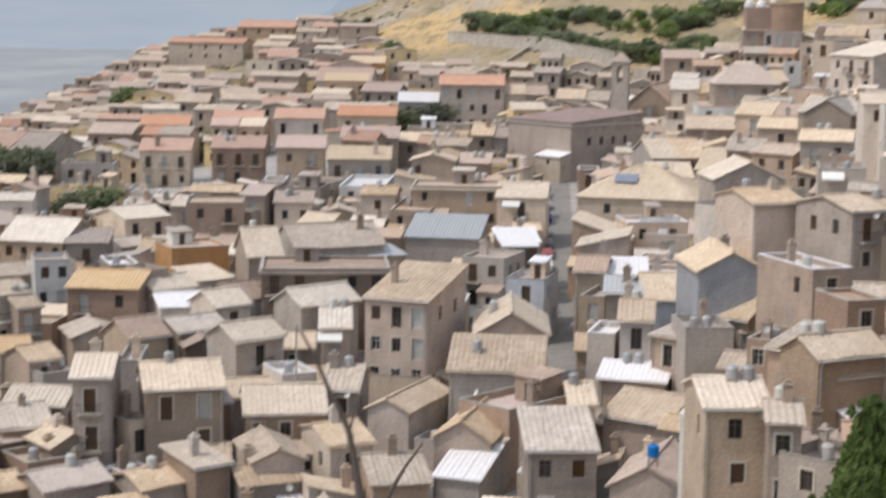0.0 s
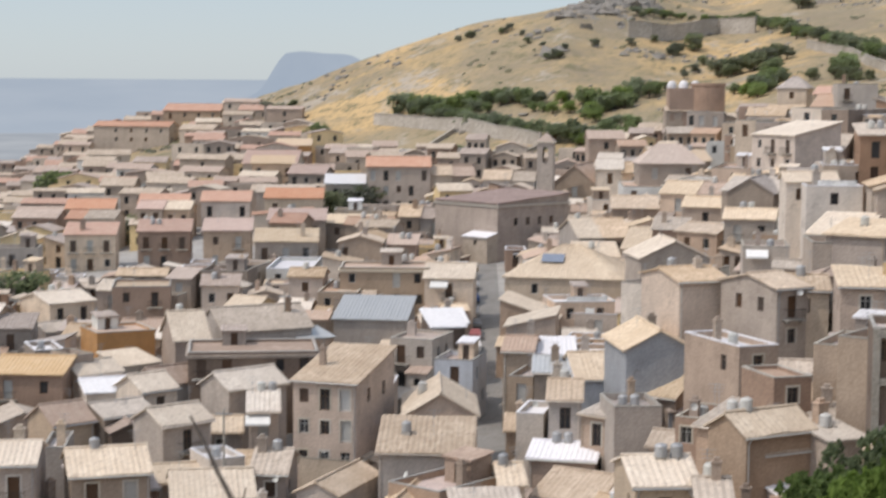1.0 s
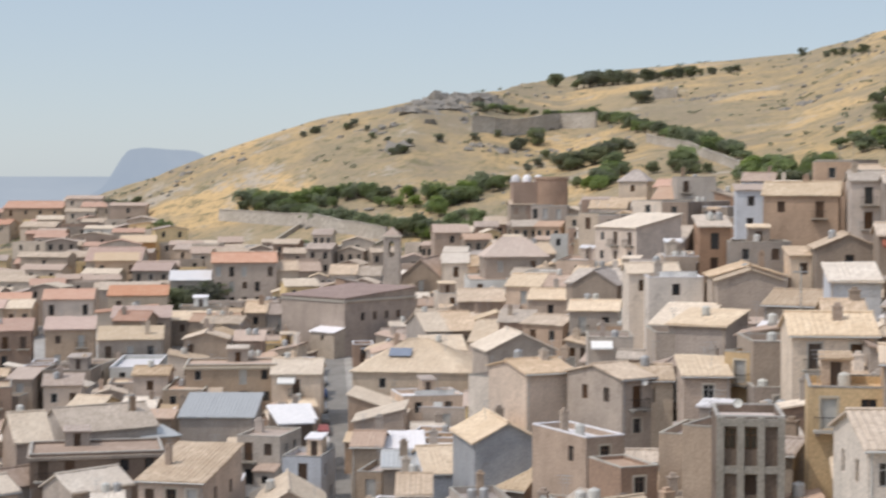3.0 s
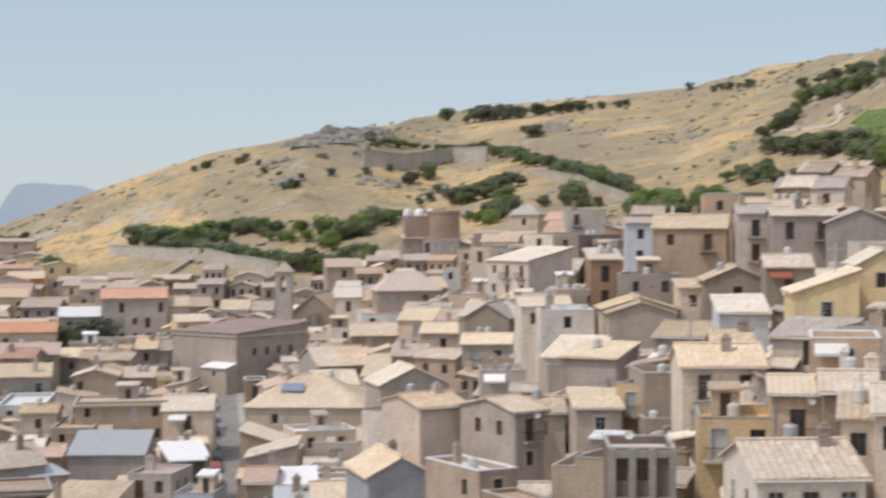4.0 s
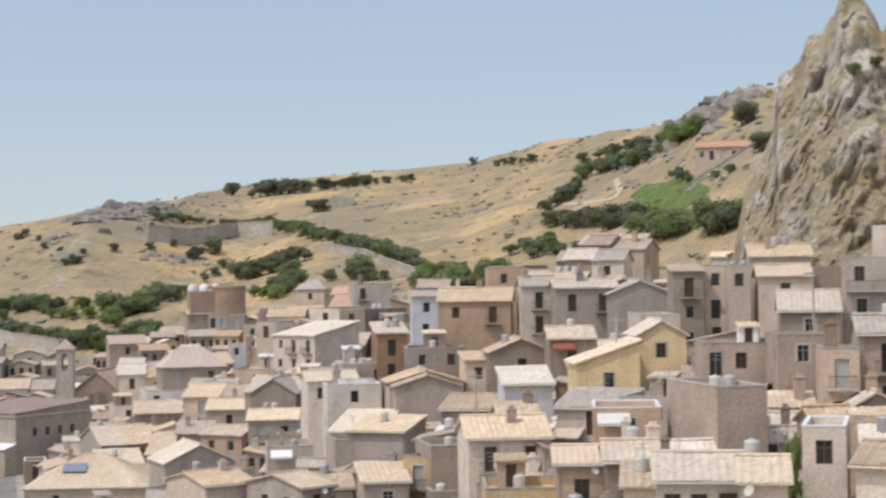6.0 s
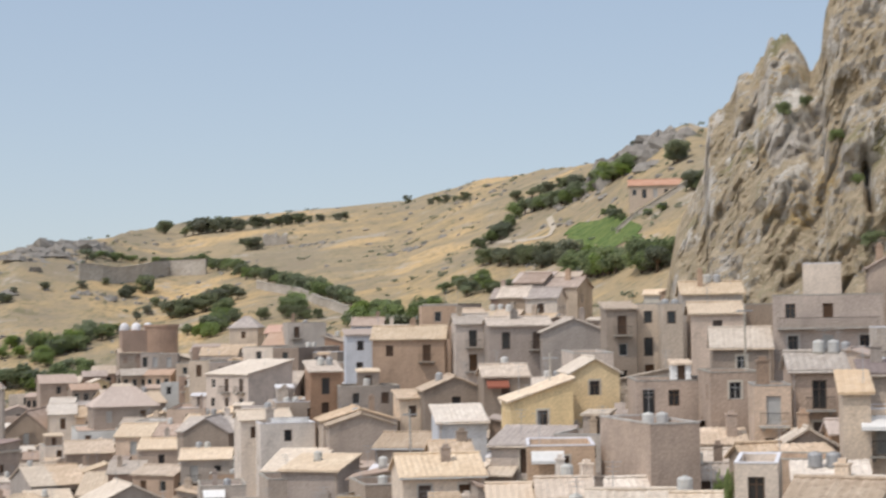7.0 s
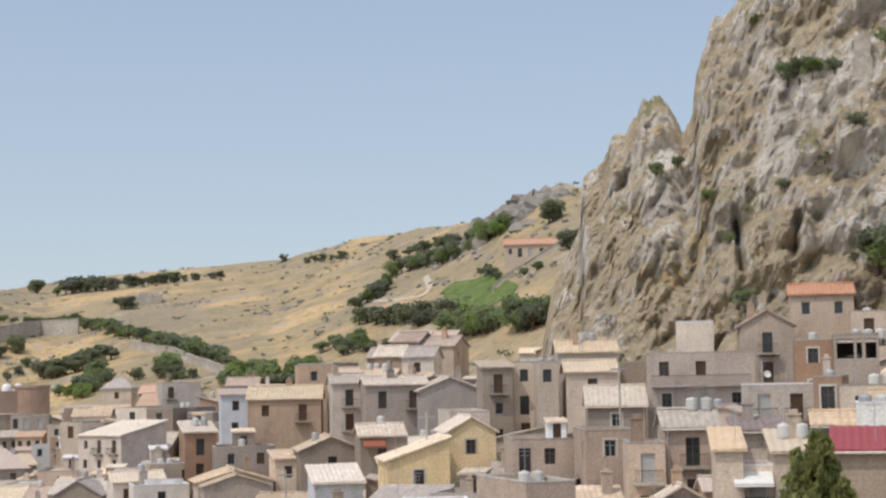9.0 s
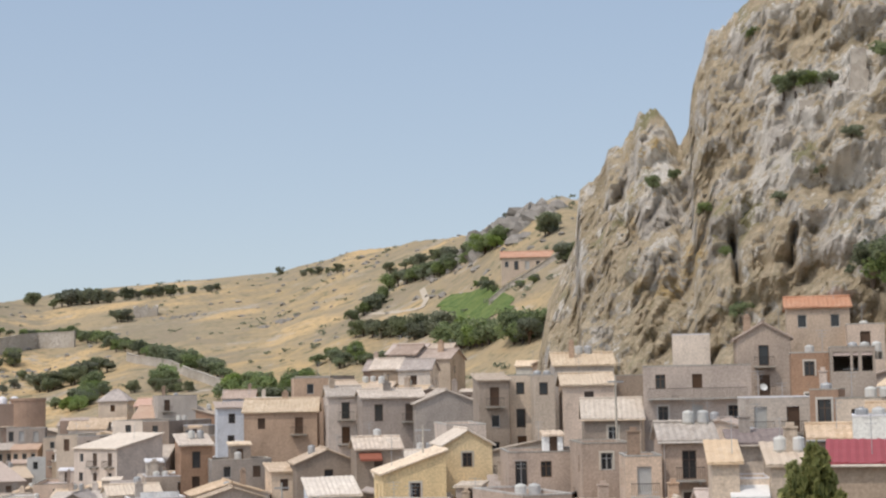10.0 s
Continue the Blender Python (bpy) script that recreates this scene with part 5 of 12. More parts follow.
def car(x, y, yaw, paint):
    c = tagged(new("car"), f"{CAR_NAMES[paint]} small hatchback car parked on the street", "car", "parked cars")
    c.matrix_basis = pose(x, y, ground(x, y) + 0.03, 0, 0, yaw)
    part_mesh("body", CAR_BODY[paint], c)
    part_mesh("side_window", CAR_GLASS, c)
    part_mesh("windscreen", SCREEN, c, pose(0, -0.01, 0.015))
    for sx in (-0.75, 0.75):
        for sy in (-1.3, 1.3):
            part_mesh("wheel", CAR_WHEEL, c, pose(sx, sy, 0.31))


def pole(x, y, h):
    """A street or power pole with a cross arm."""
    vs, fs = [], []
    z = ground(x, y)
    tube_into(vs, fs, (x, y, z - 0.5), (x, y, z + h), 0.13, 0.09, 8)
    p = tagged(new("power_pole"), "tall thin grey power pole among the houses", "pole", "power poles")
    part_mesh("shaft", mesh_of("shaft", vs, fs, [CONCRETE]), p)
    vs, fs = [], []
    box_into(vs, fs, x - 0.8, x + 0.8, y - 0.06, y + 0.06, z + h - 0.6, z + h - 0.45)
    part_mesh("cross_arm", mesh_of("cross_arm", vs, fs, [STEEL]), p)
# houses round the main street and on the slope
house(17.3, 198.2, 6.4, 4.2, 8.0, 8.1, -4, "F", 0.0, "beige", "white", 1, 1)
house(16.8, 243.4, 8.7, 16.5, 17.0, 9.5, -12, "H", 4.1, "pale", "buff", 2, 1, "solar")
house(15.6, 232.5, 7.8, 16.0, 8.0, 7.0, -14, "F", 0.0, "beige", "white", 3, 1, "wash")
house(11.2, 227.7, 7.5, 7.4, 9.0, 7.0, -10, "L", 2.5, "stone", "buff", 1, 1)
house(4.2, 325.0, 12.9, 16.9, 19.0, 10.6, -47, "M", 1.3, "stone", "mauve", 0, 0, "row cornice")
house(27.7, 369.0, 19.0, 8.7, 25.0, 5.7, -16, "G", 3.6, "grey", "ash", 1, 1)
house(23.7, 277.5, 13.5, 4.0, 15.8, 7.5, 8, "S", 2.4, "grey", "buff", 1, 1)
house(28.0, 278.1, 13.5, 4.6, 15.8, 7.5, 8, "S", 2.4, "grey", "tan", 1, 1)
house(29.2, 264.4, 14.5, 4.1, 16.6, 6.0, -17, "S", 2.5, "beige", "buff", 1, 1)
house(33.1, 301.2, 17.1, 7.8, 11.6, 7.0, -5, "S", 1.7, "stone", "tan", 0, 0)
house(39.0, 290.9, 20.3, 5.8, 11.3, 7.0, -21, "S", 1.7, "beige", "buff", 1, 1)
house(44.0, 289.4, 20.3, 4.6, 11.3, 7.0, -21, "S", 1.7, "beige", "ash", 1, 1)
house(30.6, 229.0, 14.6, 9.3, 9.0, 8.0, 7, "G", 2.2, "grey", "buff", 0, 0)
house(0.9, 257.0, 8.6, 7.2, 10.6, 8.0, -4, "S", 1.6, "pale", "buff", 1, 1, "awning")
house(-8.7, 259.9, 8.3, 13.4, 9.0, 9.5, -0, "F", 0.0, "pink", "pink", 4, 2, "cornice")
house(-78.2, 294.5, 7.3, 4.7, 7.0, 5.5, -17, "F", 0.0, "yellow", "deck", 0, 0)
house(-72.8, 293.4, 7.5, 6.3, 7.0, 5.5, -17, "F", 0.0, "yellow", "deck", 0, 0)
house(-69.7, 301.3, 8.1, 4.9, 5.0, 4.0, 6, "F", 0.0, "grey", "white", 0, 0)
house(-64.8, 301.4, 8.3, 4.8, 5.0, 3.2, 6, "F", 0.0, "pale", "white", 0, 0)
house(0.8, 228.0, 6.8, 5.1, 5.5, 7.0, 9, "M", 1.2, "stone", "white", 1, 1)
house(-6.5, 333.2, 13.0, 3.9, 10.4, 7.0, -4, "S", 1.6, "grey", "tan", 1, 1)
house(-1.6, 333.0, 13.0, 5.7, 10.4, 6.7, -4, "S", 1.6, "grey", "ash", 1, 1)
house(-20.8, 263.2, 8.0, 5.2, 6.3, 8.0, -4, "S", 0.9, "stone", "tan", 1, 1)
house(-25.2, 283.9, 9.0, 7.4, 19.5, 6.0, -1, "F", 0.0, "white", "white", 2, 1)
house(-15.5, 255.5, 7.6, 5.9, 15.6, 7.0, -4, "F", 0.0, "pink", "pink", 2, 1)
house(-75.1, 356.0, 9.9, 4.0, 9.0, 7.5, -4, "S", 1.3, "pink", "red", 2, 2)
house(-70.1, 355.4, 10.3, 6.0, 9.0, 7.2, -4, "S", 1.3, "pale", "tan", 2, 2)
house(-60.7, 360.4, 11.7, 5.2, 9.0, 7.5, -1, "S", 1.3, "pink", "red", 2, 2)
house(-55.3, 360.9, 12.1, 5.5, 9.0, 7.0, -1, "S", 1.3, "beige", "buff", 2, 2)
house(-29.2, 323.2, 11.4, 5.9, 9.0, 8.0, -9, "S", 1.3, "beige", "red", 2, 2)
house(-9.9, 385.9, 17.1, 14.0, 12.0, 10.0, 2, "S", 1.8, "beige", "red", 5, 3, "balcony")
house(-44.4, 445.8, 18.8, 13.8, 19.9, 6.0, -1, "S", 3.0, "pale", "red", 3, 1)
house(-32.5, 413.7, 17.5, 8.9, 10.6, 6.5, -8, "S", 1.6, "grey", "red", 3, 1)
house(-98.6, 323.8, 7.4, 5.6, 19.6, 9.0, -9, "S", 2.9, "pale", "red", 2, 2)
house(-92.3, 323.3, 7.7, 6.9, 19.6, 8.7, -9, "S", 2.9, "pale", "ash", 3, 2)
house(-112.7, 630.0, 20.1, 28.6, 10.0, 9.6, -11, "S", 1.5, "pink", "red", 5, 2)
house(-92.8, 643.3, 27.4, 21.3, 15.5, 7.8, -6, "S", 2.3, "pink", "red", 4, 1)
house(-0.6, 387.8, 18.2, 5.0, 11.4, 7.0, 4, "S", 1.7, "pale", "tan", 2, 1)
house(4.4, 388.1, 18.1, 5.0, 11.4, 6.9, 4, "S", 1.7, "grey", "ash", 1, 1)
house(11.6, 382.0, 18.6, 5.9, 11.1, 6.0, -6, "S", 1.7, "pale", "tan", 1, 1)
house(17.2, 381.7, 18.6, 5.1, 11.1, 5.7, -6, "S", 1.7, "pale", "tan", 1, 1)
house(34.1, 364.6, 21.6, 4.9, 14.9, 7.0, -12, "S", 2.2, "pale", "buff", 1, 1)
house(38.5, 363.3, 21.6, 4.3, 14.9, 6.2, -12, "S", 2.2, "pale", "ash", 1, 1)
house(44.4, 340.1, 23.1, 12.5, 9.0, 7.0, 1, "H", 3.8, "grey", "pink", 2, 1)
house(38.2, 331.8, 20.1, 7.9, 22.0, 6.0, -3, "F", 0.0, "white", "pink", 2, 1)
house(55.5, 294.8, 26.4, 11.0, 10.0, 10.7, -61, "M", 2.2, "beige", "buff", 3, 2)
house(56.4, 391.1, 31.1, 4.3, 8.0, 8.4, -13, "F", 0.0, "grey", "tan", 2, 1)
house(60.3, 389.7, 31.1, 4.0, 8.0, 8.3, -13, "F", 0.0, "grey", "tan", 1, 1)
house(62.4, 369.8, 31.4, 7.2, 9.0, 6.2, -12, "F", 0.0, "pale", "deck", 2, 1)
house(76.9, 348.6, 35.3, 7.5, 16.2, 6.0, -23, "S", 2.4, "pale", "pink", 2, 1)
house(76.8, 387.5, 37.3, 6.4, 9.0, 7.6, -22, "H", 2.8, "pale", "ash", 1, 1)
house(82.5, 376.0, 38.2, 6.4, 9.7, 5.5, -23, "S", 1.5, "pink", "red", 1, 1)
house(83.3, 334.8, 35.3, 7.3, 9.0, 6.4, -31, "L", 2.0, "brick", "tan", 2, 2)
house(88.1, 328.4, 35.7, 5.4, 11.2, 6.5, -21, "S", 1.7, "blue", "red", 2, 2)
house(73.6, 298.1, 31.6, 6.9, 8.0, 7.0, -16, "F", 0.0, "pink", "deck", 2, 2)
house(79.6, 280.0, 32.8, 5.5, 13.0, 9.9, -40, "S", 1.9, "stone", "buff", 2, 1)
house(83.5, 276.3, 32.8, 5.1, 13.0, 9.8, -40, "S", 1.9, "stone", "ash", 1, 1)
house(56.3, 243.6, 25.8, 6.8, 8.0, 8.0, -22, "F", 0.0, "white", "white", 3, 2)
house(51.5, 234.4, 24.1, 5.8, 8.0, 7.0, -24, "F", 0.0, "white", "deck", 1, 1)
house(65.9, 240.1, 28.4, 6.8, 9.0, 7.5, -30, "F", 0.0, "grey", "buff", 3, 1)
house(46.7, 267.0, 22.2, 8.5, 7.9, 7.0, -25, "M", 1.7, "grey", "tan", 1, 1)
house(57.7, 301.3, 28.6, 7.7, 14.7, 6.0, -24, "S", 2.2, "grey", "tan", 1, 1)
house(64.8, 298.8, 28.6, 7.1, 14.7, 6.1, -24, "S", 2.2, "stone", "tan", 1, 1)
house(44.8, 200.0, 21.2, 6.1, 8.7, 7.0, -28, "M", 1.9, "grey", "buff", 1, 1)
house(32.9, 185.1, 15.5, 3.2, 5.0, 7.0, -27, "M", 1.1, "ochre", "tan", 2, 1)
house(31.9, 118.8, 16.6, 4.7, 7.0, 12.0, -11, "F", 0.0, "dark", "deck", 3, 2, "frame")
house(31.7, 133.3, 15.9, 2.8, 8.0, 10.0, -37, "F", 0.0, "grey", "deck", 2, 2)
house(46.6, 80.5, 28.6, 4.6, 5.0, 7.0, -44, "S", 0.8, "pale", "tan", 1, 1)
house(82.0, 241.1, 33.5, 3.7, 12.7, 11.8, -11, "S", 1.9, "beige", "tan", 1, 2)
house(85.9, 240.0, 33.5, 4.5, 12.7, 11.5, -11, "S", 1.9, "grey", "buff", 2, 2)
house(86.0, 218.7, 34.1, 10.5, 10.0, 10.0, -28, "G", 1.7, "brown", "tan", 2, 1)
house(83.3, 262.1, 33.1, 6.6, 7.0, 15.1, -52, "F", 0.0, "pink", "ash", 1, 1)
house(78.6, 274.3, 32.5, 4.1, 10.0, 10.8, -26, "S", 1.5, "stone", "buff", 1, 1)
house(82.3, 272.4, 32.5, 4.2, 10.0, 10.6, -26, "S", 1.5, "beige", "tan", 2, 1)
house(84.9, 197.5, 34.2, 3.2, 7.0, 11.2, -42, "F", 0.0, "beige", "deck", 1, 3, "balcony")
house(103.3, 282.1, 37.6, 8.7, 11.5, 11.7, -29, "S", 1.7, "brown", "ash", 2, 1)
house(109.9, 279.0, 37.6, 5.8, 11.5, 11.7, -29, "S", 1.7, "brown", "ash", 1, 1)
house(113.6, 301.9, 39.3, 6.7, 12.0, 13.3, -35, "S", 1.8, "brown", "pink", 1, 1)
house(118.5, 298.7, 39.3, 4.8, 12.0, 13.2, -35, "S", 1.8, "brown", "tan", 1, 1)
house(37.0, 99.3, 22.3, 6.5, 9.8, 7.0, -6, "S", 1.5, "pale", "tan", 3, 1)
house(34.0, 144.1, 16.6, 6.4, 9.0, 7.0, -28, "F", 0.0, "grey", "deck", 0, 0)
house(45.1, 349.6, 24.9, 6.7, 12.9, 6.0, 4, "S", 1.9, "yellow", "orange", 1, 1)
house(51.0, 349.7, 24.9, 5.0, 12.9, 5.4, 4, "S", 1.9, "grey", "orange", 1, 1)
house(49.9, 300.1, 25.2, 7.6, 22.0, 6.0, -15, "F", 0.0, "beige", "deck", 1, 1)
house(56.4, 298.9, 25.2, 5.5, 22.0, 5.4, -15, "F", 0.0, "pale", "deck", 1, 1)
house(45.4, 314.7, 22.5, 6.0, 9.0, 6.0, -23, "F", 0.0, "white", "deck", 1, 1)
house(60.8, 263.1, 27.5, 7.5, 7.0, 6.0, -23, "F", 0.0, "white", "deck", 2, 1, "tank")
house(70.3, 247.5, 29.2, 5.1, 8.0, 6.4, -22, "F", 0.0, "stone", "buff", 2, 1)
house(72.5, 291.1, 31.1, 5.6, 7.0, 6.0, -20, "F", 0.0, "brick", "deck", 1, 1)
house(80.3, 236.7, 32.6, 4.2, 8.0, 13.2, -26, "F", 0.0, "beige", "deck", 2, 2)
house(82.5, 231.5, 33.9, 3.4, 9.0, 11.5, -38, "S", 1.3, "beige", "tan", 1, 1)
house(86.0, 229.1, 33.9, 5.0, 9.0, 10.9, -38, "S", 1.3, "beige", "buff", 2, 1)
house(91.7, 252.2, 35.5, 4.3, 10.9, 13.5, -29, "S", 1.6, "pink", "tan", 1, 1)
house(95.5, 249.5, 35.5, 4.9, 10.9, 13.3, -29, "S", 1.6, "pale", "ash", 1, 1)
house(102.2, 272.2, 37.3, 4.3, 10.8, 14.4, -36, "S", 1.6, "grey", "ash", 1, 1)
house(106.6, 269.6, 37.3, 5.8, 10.8, 13.6, -36, "S", 1.6, "pale", "ash", 1, 1)
house(75.0, 180.0, 32.5, 4.4, 21.3, 9.1, -18, "F", 0.0, "beige", "deck", 1, 1)
house(74.8, 251.1, 30.9, 7.2, 9.4, 8.6, -26, "S", 1.4, "pale", "red", 1, 1)
house(79.2, 335.8, 34.7, 7.6, 22.0, 11.1, -10, "F", 0.0, "pale", "deck", 2, 1)
house(56.2, 326.0, 27.8, 4.2, 9.0, 11.1, -32, "F", 0.0, "pale", "tan", 1, 1)
house(59.7, 323.4, 27.8, 4.5, 9.0, 10.8, -32, "F", 0.0, "stone", "tan", 1, 1)
house(65.0, 314.4, 31.2, 5.8, 20.2, 10.2, -36, "F", 0.0, "pale", "pink", 1, 1)
house(69.4, 311.1, 31.2, 5.0, 20.2, 10.0, -36, "F", 0.0, "stone", "pink", 1, 1)
house(88.0, 323.2, 35.3, 5.9, 9.3, 9.7, -19, "S", 1.4, "blue", "ash", 2, 1)
house(81.9, 120.9, 36.7, 2.3, 6.0, 8.1, -40, "F", 0.0, "brick", "deck", 1, 2, "balcony")
house(80.1, 113.6, 36.8, 3.6, 7.0, 7.3, -47, "F", 0.0, "pale", "ash", 1, 1)
house(69.8, 114.4, 34.1, 2.2, 5.0, 7.4, -53, "F", 0.0, "stone", "deck", 1, 1)
house(54.9, 187.1, 25.4, 6.5, 8.5, 6.0, -33, "S", 1.3, "grey", "tan", 1, 1)
house(41.4, 275.9, 20.1, 7.0, 8.6, 6.0, -16, "S", 1.3, "beige", "buff", 1, 1)
house(46.4, 263.9, 22.2, 7.0, 9.0, 7.0, -24, "G", 2.1, "grey", "ash", 0, 0)
house(34.3, 360.4, 21.5, 5.3, 11.8, 6.5, -6, "S", 1.8, "pale", "buff", 1, 1)
house(39.2, 359.4, 21.5, 4.6, 11.8, 5.9, -6, "S", 1.8, "beige", "tan", 1, 1)
# the old quarter below the lookout and the houses under the crag
house(-40.8, 150.0, 0.3, 4.6, 5.5, 4.0, 42, "F", 0.0, "brown", "orange", 0, 0)
house(-36.8, 143.3, -0.1, 6.2, 5.5, 4.0, 42, "S", 1.0, "stone", "pink", 0, 0)
house(-42.2, 142.9, -0.0, 2.6, 5.5, 3.5, 42, "S", 0.8, "stone", "tan", 0, 0)
house(-29.8, 159.2, 0.9, 7.2, 7.0, 6.5, 24, "M", 1.2, "brown", "deck", 0, 0, "tank tank")
house(-30.0, 156.1, 0.7, 7.1, 8.0, 9.0, 17, "S", 1.6, "grey", "buff", 2, 2)
house(-33.9, 155.3, 0.7, 2.4, 5.5, 6.0, 42, "F", 0.0, "pale", "deck", 1, 1)
house(-29.5, 145.5, 0.0, 5.0, 5.5, 3.5, 42, "S", 0.9, "grey", "tan", 0, 0, "tank")
house(-25.7, 146.3, 0.1, 3.5, 5.5, 5.0, 42, "M", 0.8, "stone", "tan", 0, 0)
house(-38.0, 153.4, 0.6, 3.4, 8.0, 10.5, 6, "S", 1.2, "stone", "buff", 1, 3, "balcony")
house(-39.6, 152.9, 0.5, 4.2, 5.5, 4.5, 42, "G", 1.0, "grey", "buff", 0, 0)
house(-44.7, 155.7, 0.8, 4.7, 8.0, 5.0, 27, "S", 1.2, "stone", "tan", 0, 0)
house(-45.8, 154.3, 0.7, 3.0, 5.5, 4.0, 42, "S", 0.8, "brown", "pink", 0, 0)
house(-46.1, 163.1, 1.1, 5.8, 7.0, 5.0, -2, "S", 1.0, "beige", "buff", 1, 1)
house(-53.2, 181.9, 2.4, 3.3, 6.0, 5.0, 22, "S", 1.0, "pale", "orange", 0, 0)
house(-48.4, 176.0, 1.9, 3.5, 5.5, 6.0, 42, "S", 1.0, "stone", "tan", 1, 1)
house(-46.6, 174.4, 1.9, 3.5, 5.5, 5.0, 42, "F", 0.0, "grey", "sheet", 0, 0)
house(-56.3, 191.9, 3.0, 4.0, 5.5, 9.0, 42, "S", 1.0, "pale", "buff", 2, 2)
house(-54.0, 190.5, 2.8, 2.8, 5.5, 8.0, 42, "S", 1.0, "stone", "tan", 1, 2, "balcony")
house(-48.3, 200.8, 3.3, 8.5, 10.0, 8.0, -4, "S", 1.3, "brown", "orange", 2, 1)
house(-45.9, 189.5, 2.8, 6.0, 7.0, 5.0, 25, "G", 1.0, "stone", "tan", 0, 0)
house(-38.9, 182.4, 2.3, 4.8, 5.5, 7.0, 42, "S", 1.6, "pink", "pink", 0, 0)
house(-37.9, 168.3, 1.5, 2.2, 8.0, 8.0, 6, "F", 0.0, "pink", "deck", 0, 0)
house(-32.9, 182.0, 2.4, 3.8, 9.0, 6.0, 20, "G", 0.8, "dark", "ash", 0, 0)
house(-33.7, 186.0, 2.5, 6.1, 5.5, 7.0, 42, "S", 1.0, "grey", "tan", 0, 0)
house(-37.9, 200.4, 3.4, 6.7, 7.0, 6.0, 23, "S", 1.0, "pale", "white", 1, 1)
house(-40.6, 205.5, 3.7, 5.9, 5.5, 7.0, 42, "S", 1.1, "pale", "buff", 0, 0)
house(-36.6, 210.3, 4.0, 5.2, 5.5, 7.0, 42, "M", 1.0, "pale", "buff", 1, 1)
house(-26.0, 176.1, 2.1, 5.9, 5.5, 8.5, 42, "S", 1.3, "grey", "buff", 1, 1)
house(-20.8, 157.1, 0.8, 7.4, 9.0, 6.5, 11, "S", 1.6, "stone", "buff", 3, 2)
house(-24.9, 167.1, 1.5, 5.0, 7.0, 5.0, 20, "S", 1.0, "pale", "buff", 0, 0)
house(-20.9, 168.2, 1.6, 3.6, 6.0, 7.0, 27, "F", 0.0, "pale", "white", 0, 0, "tank")
house(-20.2, 148.1, 0.2, 4.5, 8.0, 5.0, 20, "G", 1.0, "stone", "tan", 0, 0)
house(-20.7, 146.5, 0.1, 5.1, 6.0, 3.5, 25, "S", 0.9, "grey", "tan", 0, 0)
house(-14.2, 151.8, 0.9, 4.1, 8.0, 5.0, 28, "S", 1.0, "pale", "tan", 1, 1)
house(-16.3, 162.2, 1.5, 3.3, 8.0, 7.0, -3, "S", 1.4, "stone", "tan", 1, 1)
house(-11.6, 160.1, 1.6, 4.2, 10.0, 5.5, -20, "G", 1.0, "beige", "tan", 0, 0)
house(-9.2, 143.7, 0.6, 4.9, 9.0, 4.0, 15, "S", 1.4, "stone", "tan", 0, 0)
house(-11.3, 176.1, 2.8, 7.0, 4.0, 4.0, -17, "F", 0.0, "pale", "deck", 0, 0)
house(-12.0, 176.6, 2.8, 6.9, 12.0, 12.0, -17, "M", 2.0, "stone", "tan", 3, 3, "chimney")
house(-18.8, 182.0, 2.7, 3.1, 9.0, 8.0, 6, "S", 1.3, "beige", "buff", 1, 2, "awning")
house(-20.6, 193.4, 3.4, 7.9, 5.5, 8.0, 42, "S", 1.5, "grey", "buff", 1, 1)
house(-22.0, 201.3, 4.0, 15.0, 10.0, 10.0, 7, "F", 0.0, "dark", "ash", 5, 1, "cornice")
house(-30.3, 200.7, 3.5, 5.7, 5.5, 7.0, 42, "S", 1.5, "grey", "ash", 0, 0)
house(-31.5, 192.9, 3.0, 4.5, 5.5, 8.0, 42, "S", 1.4, "pale", "buff", 1, 1)
house(-41.2, 225.8, 4.8, 7.8, 8.0, 8.0, 27, "F", 0.0, "orange", "pink", 0, 0)
house(-31.7, 219.7, 4.7, 4.4, 9.0, 8.0, 20, "S", 3.0, "stone", "buff", 0, 0)
house(-23.1, 229.8, 5.7, 12.6, 9.0, 7.0, 28, "S", 2.5, "grey", "tan", 0, 0)
house(-10.0, 238.3, 6.9, 10.0, 10.0, 6.0, -6, "M", 2.0, "grey", "sheet", 0, 0)
house(-16.8, 231.9, 6.2, 4.8, 6.0, 5.0, 27, "M", 0.6, "stone", "sheet", 0, 0)
house(-45.1, 259.6, 6.7, 8.6, 10.0, 8.0, 8, "F", 0.0, "brown", "tan", 2, 1)
house(-55.5, 260.1, 6.3, 7.6, 9.0, 6.0, 42, "S", 1.2, "pale", "buff", 2, 1, "tank")
house(-68.1, 241.6, 5.0, 9.5, 12.0, 6.0, -10, "S", 2.5, "beige", "buff", 4, 1)
house(-59.8, 239.6, 5.1, 5.8, 8.0, 6.0, 7, "M", 1.0, "grey", "ash", 1, 1)
house(-58.5, 217.2, 4.0, 4.4, 7.0, 8.0, 20, "F", 0.0, "white", "deck", 2, 2)
house(-49.8, 219.4, 4.3, 3.6, 8.0, 7.0, 23, "F", 0.0, "grey", "white", 1, 1, "tank")
house(-42.8, 206.6, 3.7, 2.7, 5.5, 9.0, 42, "F", 0.0, "stone", "deck", 1, 2)
house(-64.6, 222.3, 4.2, 4.6, 8.0, 5.0, 38, "S", 1.0, "grey", "tan", 0, 0)
house(-3.8, 209.0, 5.5, 5.4, 8.0, 9.0, -19, "F", 0.0, "pale", "pink", 2, 2)
house(0.8, 220.5, 6.4, 4.3, 6.0, 8.0, 14, "M", 1.5, "dark", "white", 1, 1)
house(1.3, 201.5, 5.2, 4.6, 7.0, 8.0, -15, "F", 0.0, "blue", "deck", 1, 2)
